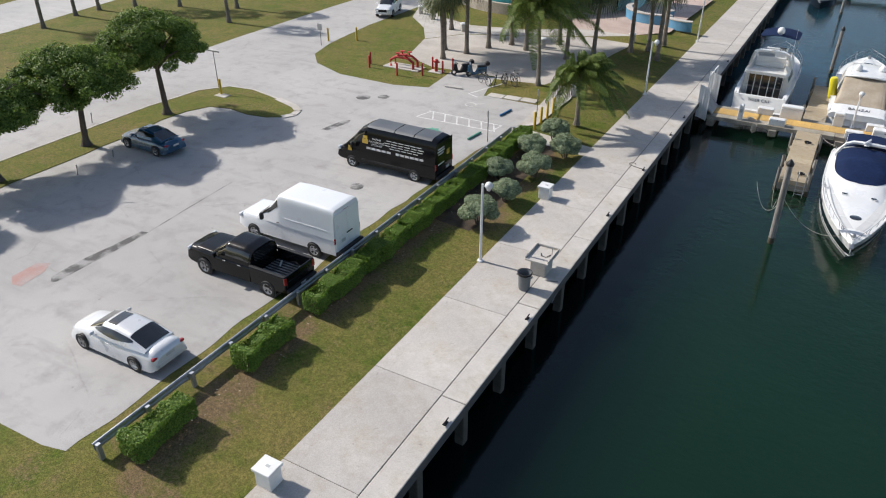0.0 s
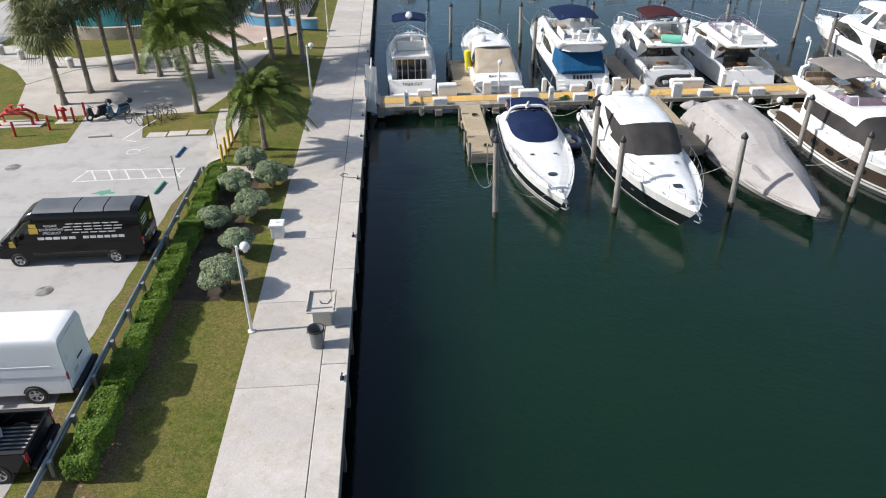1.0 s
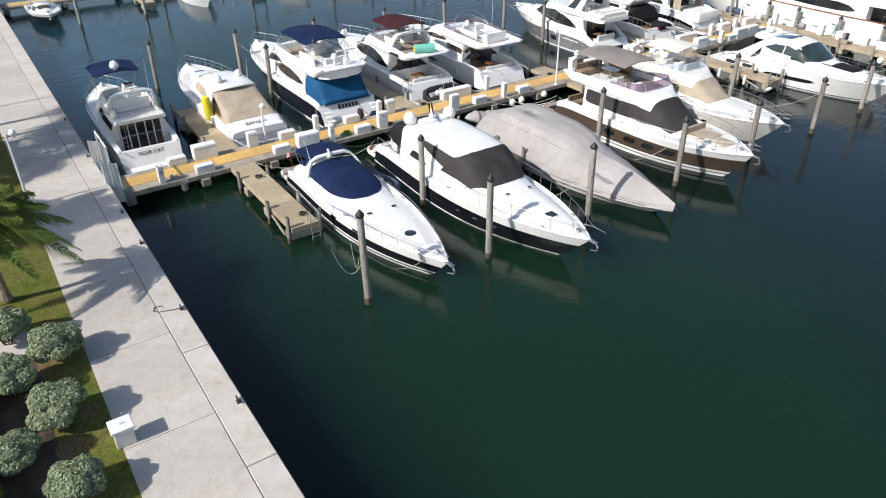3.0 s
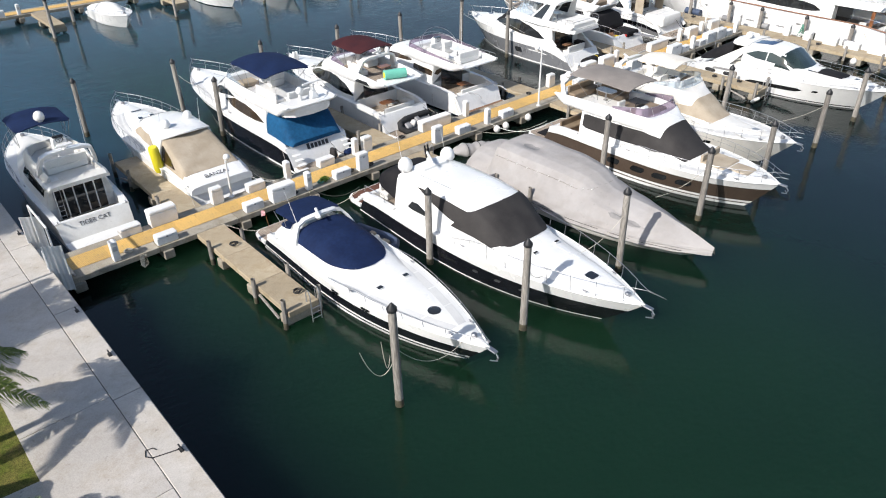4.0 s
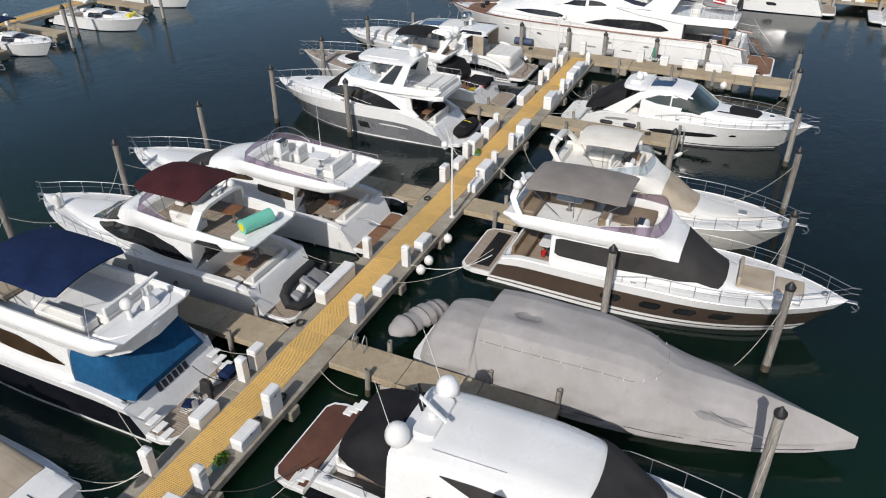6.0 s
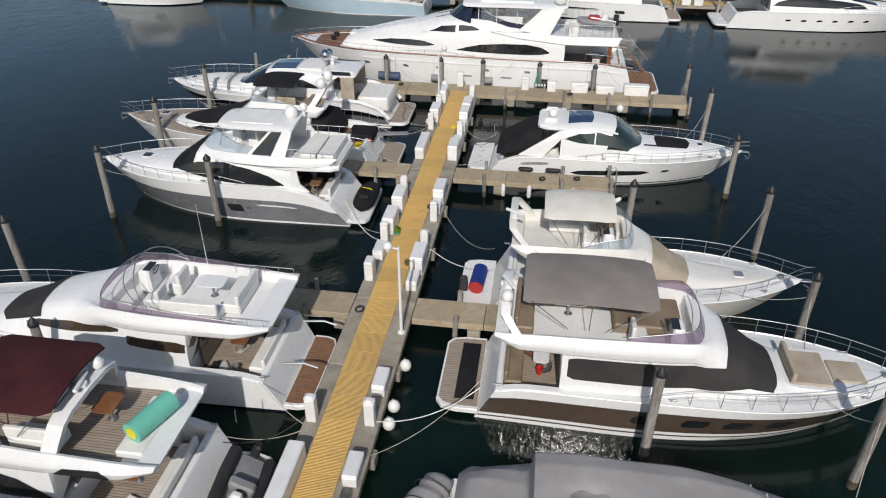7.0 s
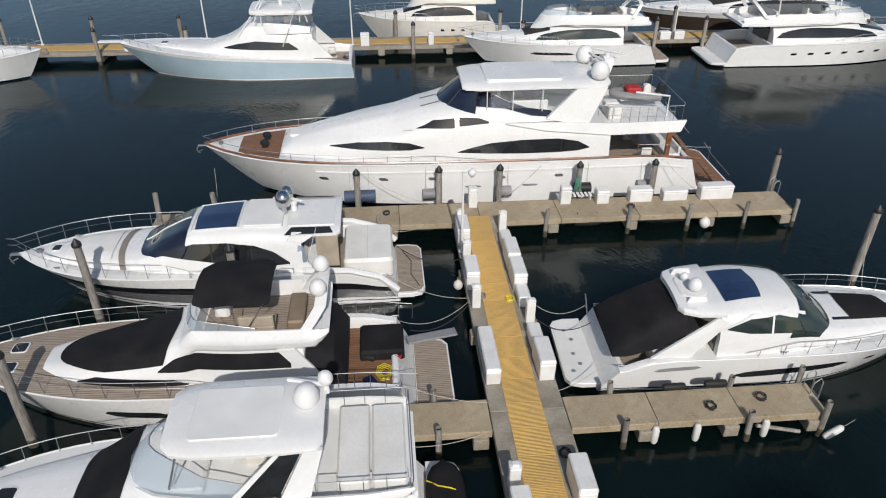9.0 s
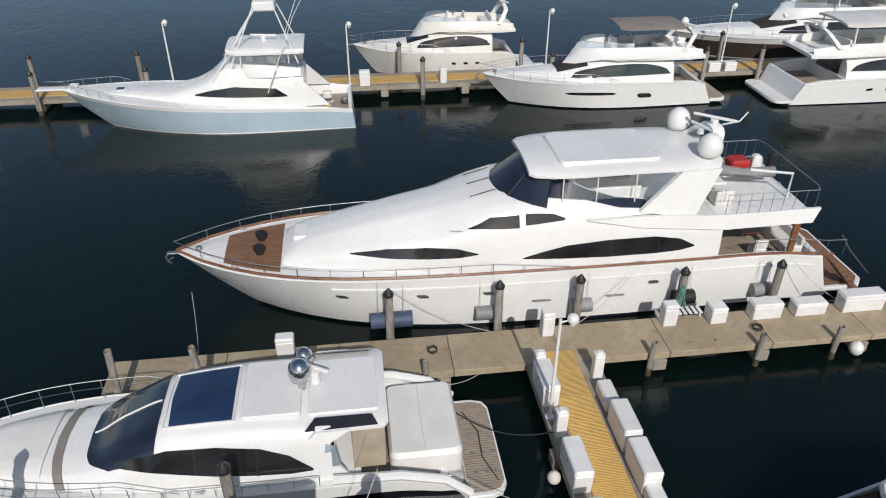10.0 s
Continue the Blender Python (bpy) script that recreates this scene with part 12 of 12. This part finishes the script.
def shade_tree(x, y, height, spread, seed):
    rng = random.Random(seed)
    t = thing("shade_tree", pose(x, y, 0.08), "round-crowned dark green shade tree in the grass strip", "tree", "shade trees")
    g = Geo()
    lean = rng.uniform(-0.3, 0.3)
    fork = height * 0.42
    trunk = [(0, 0, -0.1), (0.02, 0.0, 0.15), (lean * 0.4, 0.05, fork * 0.5), (lean, 0.1, fork)]
    g.tube(trunk, 0.24, 10, r1=0.15)
    g.lathe(0, 0, [(0.42, -0.1), (0.3, 0.12), (0.23, 0.4)], 10)
    ends = []
    for k in range(8):
        a = 2 * math.pi * k / 8 + rng.uniform(-0.3, 0.3)
        r = spread * rng.uniform(0.25, 0.40)
        z = height * rng.uniform(0.6, 0.85)
        e = (lean + r * math.cos(a), 0.1 + r * math.sin(a), z)
        g.tube([trunk[-1], (lean + r * 0.4 * math.cos(a), 0.1 + r * 0.4 * math.sin(a), fork + (z - fork) * 0.55), e], 0.10, 6, r1=0.03)
        ends.append(e)
        for q in range(2):
            b = a + rng.uniform(-0.6, 0.6)
            f = (e[0] + 0.8 * math.cos(b), e[1] + 0.8 * math.sin(b), e[2] + rng.uniform(0.1, 0.6))
            g.tube([e, f], 0.03, 5, r1=0.012)
            ends.append(f)
    part("trunk", g, "bark", t)
    # clumps of leaves round an uneven flattened dome
    clumps = []
    for k in range(95):
        a, b = k * 2.399 + rng.uniform(-0.3, 0.3), ((k + 0.5) / 95) ** 0.55
        wob = 1 + 0.10 * math.sin(3 * a + seed) + 0.07 * math.sin(5 * a + 2 * seed)
        rad = spread * 0.47 * b * wob
        zc = height * (0.56 + 0.36 * math.sqrt(max(0, 1 - b * b)) * rng.uniform(0.80, 1.06)) - 0.15 * b
        clumps.append((lean + rad * math.cos(a), rad * math.sin(a), zc, rng.uniform(0.50, 0.85)))
    for k in range(26):
        a, b = rng.uniform(0, 2 * math.pi), rng.uniform(0.3, 0.85)
        clumps.append((lean + spread * 0.45 * b * math.cos(a), spread * 0.45 * b * math.sin(a), height * rng.uniform(0.50, 0.60), rng.uniform(0.5, 0.75)))

    def place(r):
        cx, cy, cz, cr = clumps[r.randrange(len(clumps))]
        v = Vector((r.gauss(0, 1), r.gauss(0, 1), r.gauss(0, 0.7)))
        v.normalize()
        q = v * cr * r.uniform(0.55, 1.0)
        return (cx + q.x, cy + q.y, cz + q.z * 0.75), v
    g = Geo()
    leaf_cloud(g, 60000, place, 0.135, rng)
    part("crown", g, "leaf", t, smooth=None)


for x, y, h, s, k in ((-40.9, 31.6, 7.3, 7.2, 1), (-40.9, 25.0, 6.5, 6.9, 2), (-40.8, 19.0, 6.0, 6.4, 3), (-40.8, 12.0, 6.0, 6.4, 4)):
    shade_tree(x, y, h, s, k)


def frond(g, base, a, length, droop, rise, rng, leaflets=16, slot=0, width=0.40, wind=(0, 0)):
    """A feather palm frond: a bent rib with hanging leaflets."""
    rib = []
    n = 8
    for i in range(n + 1):
        k = i / n
        r = length * (k * math.cos(rise) * (1 - 0.18 * k))
        z = length * (k * math.sin(rise) - droop * k * k)
        rib.append(Vector((base[0] + r * math.cos(a) + wind[0] * k * k * length, base[1] + r * math.sin(a) + wind[1] * k * k * length, base[2] + z)))
    g.tube(rib, 0.035, 4, slot, r1=0.008, caps=False)
    V, F = [], []
    for i in range(leaflets):
        k = 0.14 + 0.86 * (i + rng.uniform(0, 0.6)) / leaflets
        f = min(k * n, n - 0.001)
        j = int(f)
        p = rib[j].lerp(rib[j + 1], f - j)
        d = (rib[j + 1] - rib[j]).normalized()
        for s in (1, -1):
            side = d.cross(Vector((0, 0, 1)))
            side = (side.normalized() if side.length > 1e-4 else Vector((1, 0, 0))) * s
            ll = length * 0.30 * width / 0.55 * (math.sin(math.pi * min(k * 0.85 + 0.12, 1)) ** 0.7) * rng.uniform(0.8, 1.15)
            lift = rng.uniform(-0.12, 0.14)
            mid = p + side * ll * 0.42 + d * ll * rng.uniform(0.18, 0.36) + Vector((0.06 * ll, 0, lift * ll))
            tip = p + side * ll * 0.56 + d * ll * rng.uniform(0.4, 0.75) + Vector((0.26 * ll, -0.06 * ll, (lift - rng.uniform(0.45, 0.8)) * ll))
            w = d * 0.022
            b = len(V)
            V += [p - w, p + w, mid + w * 1.2, mid - w * 1.2, tip]
            F += [(b, b + 1, b + 2, b + 3), (b + 3, b + 2, b + 4)]
    g.add(V, F, slot)


def palm_trunk(h, r0, r1, bend, rng, slot=0):
    g = Geo()
    rows = []
    n, m = int(h / 0.16), 9
    for i in range(n + 1):
        k = i / n
        rr = (r0 + (r1 - r0) * min(k * 1.4, 1)) * (1.12 if i % 2 else 1.0) * (1.5 - 0.5 * min(k * 9, 1))
        cx, cy = bend[0] * k * k, bend[1] * k * k
        rows.append([(cx + rr * math.cos(2 * math.pi * j / m), cy + rr * math.sin(2 * math.pi * j / m), h * k) for j in range(m)])
    g.grid(rows, slot, wrap=True)
    g.add(rows[-1], [tuple(range(m))])
    return g, (bend[0], bend[1], h)


def coconut_palm(x, y, h, length, seed, bend=(0.3, 0.2), wind=(0.10, -0.04), n=26):
    rng = random.Random(seed)
    t = thing("coconut_palm", pose(x, y, -0.1), "leaning coconut palm with long drooping fronds", "palm tree", "coconut palms")
    g, top = palm_trunk(h, 0.17, 0.12, bend, rng)
    part("trunk", g, "palmbark", t)
    for k in range(n):
        g = Geo()
        tier = k / (n - 1)
        frond(g, (top[0], top[1], top[2] - 0.1), k * 2.399 + rng.uniform(-0.2, 0.2), length * rng.uniform(0.85, 1.1), 0.30 + 0.26 * tier + rng.uniform(0, 0.18), 1.25 - 1.30 * tier, rng, 84, wind=wind)
        part("frond", g, "palm", t, smooth=None)


coconut_palm(-15.05, 44.2, 3.6, 3.3, 11, (0.0, -0.2), (0.20, -0.05), 30)
coconut_palm(-20.6, 50.5, 5.9, 4.6, 12, (-0.6, 0.5), (0.26, -0.06), 38)


def fan_palm(x, y, h, seed, n=26, radius=1.35):
    """A cabbage palm: tall trunk and a round head of fan leaves."""
    rng = random.Random(seed)
    t = thing("cabbage_palm", pose(x, y, -0.1), "tall cabbage palm with a round head of fan leaves", "palm tree", "cabbage palms")
    g, top = palm_trunk(h, 0.19, 0.15, (rng.uniform(-0.4, 0.4), rng.uniform(-0.3, 0.3)), rng)
    part("trunk", g, "palmbark", t)
    for k in range(n):
        g = Geo()
        a = k * 2.399 + rng.uniform(-0.3, 0.3)
        el = 1.25 - 2.1 * (k / (n - 1)) + rng.uniform(-0.2, 0.2)
        d = Vector((math.cos(a) * math.cos(el), math.sin(a) * math.cos(el), math.sin(el)))
        stalk = radius * rng.uniform(0.55, 0.8)
        c = Vector(top) + d * stalk + Vector((0, 0, -0.08))
        g.tube([top, c], 0.02, 4, caps=False)
        side = d.cross(Vector((0, 0, 1)))
        side = side.normalized() if side.length > 1e-3 else Vector((1, 0, 0))
        V, F = [], []
        for j in range(17):
            f = -1.5 + 3.0 * j / 16
            dirn = (d * math.cos(f) + side * math.sin(f)).normalized()
            ll = radius * (0.75 + 0.25 * math.cos(f)) * rng.uniform(0.85, 1.1)
            w = dirn.cross(side.cross(d)).normalized() * 0.05
            mid = c + dirn * ll * 0.6
            tip = c + dirn * ll + Vector((0, 0, -0.40 * ll))
            b = len(V)
            V += [c, mid + w, tip, mid - w]
            F.append((b, b + 1, b + 2, b + 3))
        g.add(V, F)
        part("fan_leaf", g, "palmdry", t, smooth=None)


for i, (x, y, h) in enumerate(((-29.7, 55.7, 6.6), (-30.7, 53.2, 5.6), (-28.8, 58.3, 7.2), (-25.5, 59.3, 6.4), (-32.0, 55.8, 6.0), (-27.4, 60.3, 7.4), (-21.3, 58.4, 5.8), (-17.2, 63.6, 6.8), (-14.4, 62.2, 6.6), (-15.9, 64.8, 7.4), (-15.2, 67.5, 7.0), (-23.6, 62.6, 6.4), (-19.6, 60.6, 6.2),
                                 (-70.9, 42.9, 7.0), (-72.8, 48.0, 7.0), (-72.9, 51.0, 6.5), (-70.8, 54.1, 7.0), (-56.4, 53.8, 7.2), (-66.5, 56.6, 6.8), (-60.3, 59.1, 7.0), (-35.0, 62.5, 6.5), (-52.8, 71.0, 7.0), (-47.5, 74.0, 7.0))):
    fan_palm(x, y, h, 40 + i, 44 if x > -40 else 20, 1.55)


def silver_bush(x, y, r, h, seed):
    rng = random.Random(seed)
    t = thing("silver_buttonwood", pose(x, y, land_z(x) - 0.02), "clipped round silver-green shrub", "shrub", "silver shrubs")
    g = Geo()
    for k in range(5):
        a = 2 * math.pi * k / 5 + rng.uniform(-0.3, 0.3)
        g.tube([(0.08 * math.cos(a), 0.08 * math.sin(a), -0.1), (r * 0.3 * math.cos(a), r * 0.3 * math.sin(a), h * 0.35), (r * 0.55 * math.cos(a), r * 0.55 * math.sin(a), h * 0.6)], 0.05, 5, r1=0.02)
    part("stem", g, "bark", t)
    lobes = [(Vector((0, 0, 0.45)), 0.55)]
    for k in range(13):
        z = rng.uniform(-0.35, 0.8)
        a = k * 2.399 + rng.uniform(-0.3, 0.3)
        c = math.sqrt(1 - z * z) * 0.66
        lobes.append((Vector((c * math.cos(a), c * math.sin(a), z * 0.66)), rng.uniform(0.30, 0.46)))

    def place(q):
        c, size = q.choice(lobes)
        v = Vector((q.gauss(0, 1), q.gauss(0, 1), q.gauss(0, 1))).normalized()
        p = c + v * size * (q.uniform(0.82, 1.08) if q.random() < 0.8 else q.uniform(0.4, 0.8))
        return (p.x * r, p.y * r, h * 0.55 + p.z * h * 0.45), v
    g = Geo()
    leaf_cloud(g, 16000, place, 0.088, rng, up=0.35)
    part("foliage", g, "silver", t, smooth=None)


for i, (x, y, r, h) in enumerate(((-14.55, 28.5, 1.05, 1.65), (-14.5, 31.6, 0.85, 1.4), (-16.0, 33.7, 0.85, 1.4), (-14.4, 35.3, 1.0, 1.55), (-15.6, 37.7, 0.95, 1.5), (-13.9, 39.0, 1.0, 1.6), (-15.4, 41.0, 0.95, 1.55))):
    silver_bush(x, y, r * 0.98, h * 1.0, 70 + i)


def hedge(y0, y1, seed, x=-16.95, w=0.85, h=0.95):
    rng = random.Random(seed)
    t = thing("hedge", pose(x, y0, -0.1), "clipped bright green hedge beside the guard rail", "hedge", "hedge pieces")
    L = y1 - y0
    g = Geo()
    for k in range(int(L / 0.55)):
        yy = 0.3 + 0.55 * k
        g.tube([(0, yy, -0.1), (rng.uniform(-0.15, 0.15), yy + rng.uniform(-0.1, 0.1), h * 0.6)], 0.03, 5, r1=0.012)
    part("stems", g, "bark", t)

    def place(q):
        f = q.random()
        y = q.uniform(0, L)
        wob = 1 + 0.16 * math.sin(y * 2.3 + seed) + 0.10 * math.sin(y * 5.1)
        if f < 0.45:
            return (q.uniform(-w / 2, w / 2) * wob, y, h * (0.92 + 0.10 * math.sin(y * 3.7 + seed) + 0.06 * math.sin(y * 8.3)) + q.uniform(-0.16, 0.06)), (0, 0, 1)
        if f < 0.92:
            s = 1 if q.random() < 0.5 else -1
            return (s * w / 2 * wob * q.uniform(0.82, 1.02), y, q.uniform(0.15, h)), (s, 0, 0.1)
        e = 1 if q.random() < 0.5 else 0
        return (q.uniform(-w / 2, w / 2), e * L + q.uniform(-0.06, 0.06), q.uniform(0.15, h)), (0, 2 * e - 1, 0.1)
    g = Geo()
    leaf_cloud(g, int(4200 * L), place, 0.075, rng, up=0.5)
    part("foliage", g, "hedge", t, smooth=None)


hedge(8.4, 10.9, 1)
hedge(13.5, 16.1, 2)
for k in range(6):
    hedge(17.7 + 3.72 * k, 17.7 + 3.72 * (k + 1) - 0.02, 3 + k)

# fallen leaves and pale stones in the bed and on the lawn
rng = random.Random(8)
g = Geo()
for _ in range(120):
    x, y = rng.uniform(-17.2, -16.2), rng.uniform(8.5, 39.5)
    s = rng.uniform(0.02, 0.05)
    z = land_z(x)
    g.add([(x - s, y, z + 0.03), (x, y - s * 0.7, z + 0.05), (x + s, y + s * 0.2, z + 0.03), (x, y + s * 0.8, z + 0.05)], [(0, 1, 2, 3)])
solid("leaf_litter", g, "tan", "tan dry leaf litter under the hedge", "litter", kind="stuff", smooth=None)


def dock_weed(x, y, seed):
    """A small green plant that has taken root at the dock edge."""
    rng = random.Random(seed)
    g = Geo()

    def place(q):
        a, r = q.uniform(0, 6.28), q.uniform(0, 0.33)
        return (x + r * math.cos(a), y + r * math.sin(a) * 0.7, DOCK + 0.04 + q.uniform(0.0, 0.28) * (1 - r)), (math.cos(a), math.sin(a), 0.6)
    leaf_cloud(g, 420, place, 0.10, rng)
    solid("dock_plant", g, "hedge", "small bright green plant on the dock edge", "plant", "dock plants", smooth=None)


dock_weed(6.6, 54.95, 3)
dock_weed(33.2, 56.45, 4)
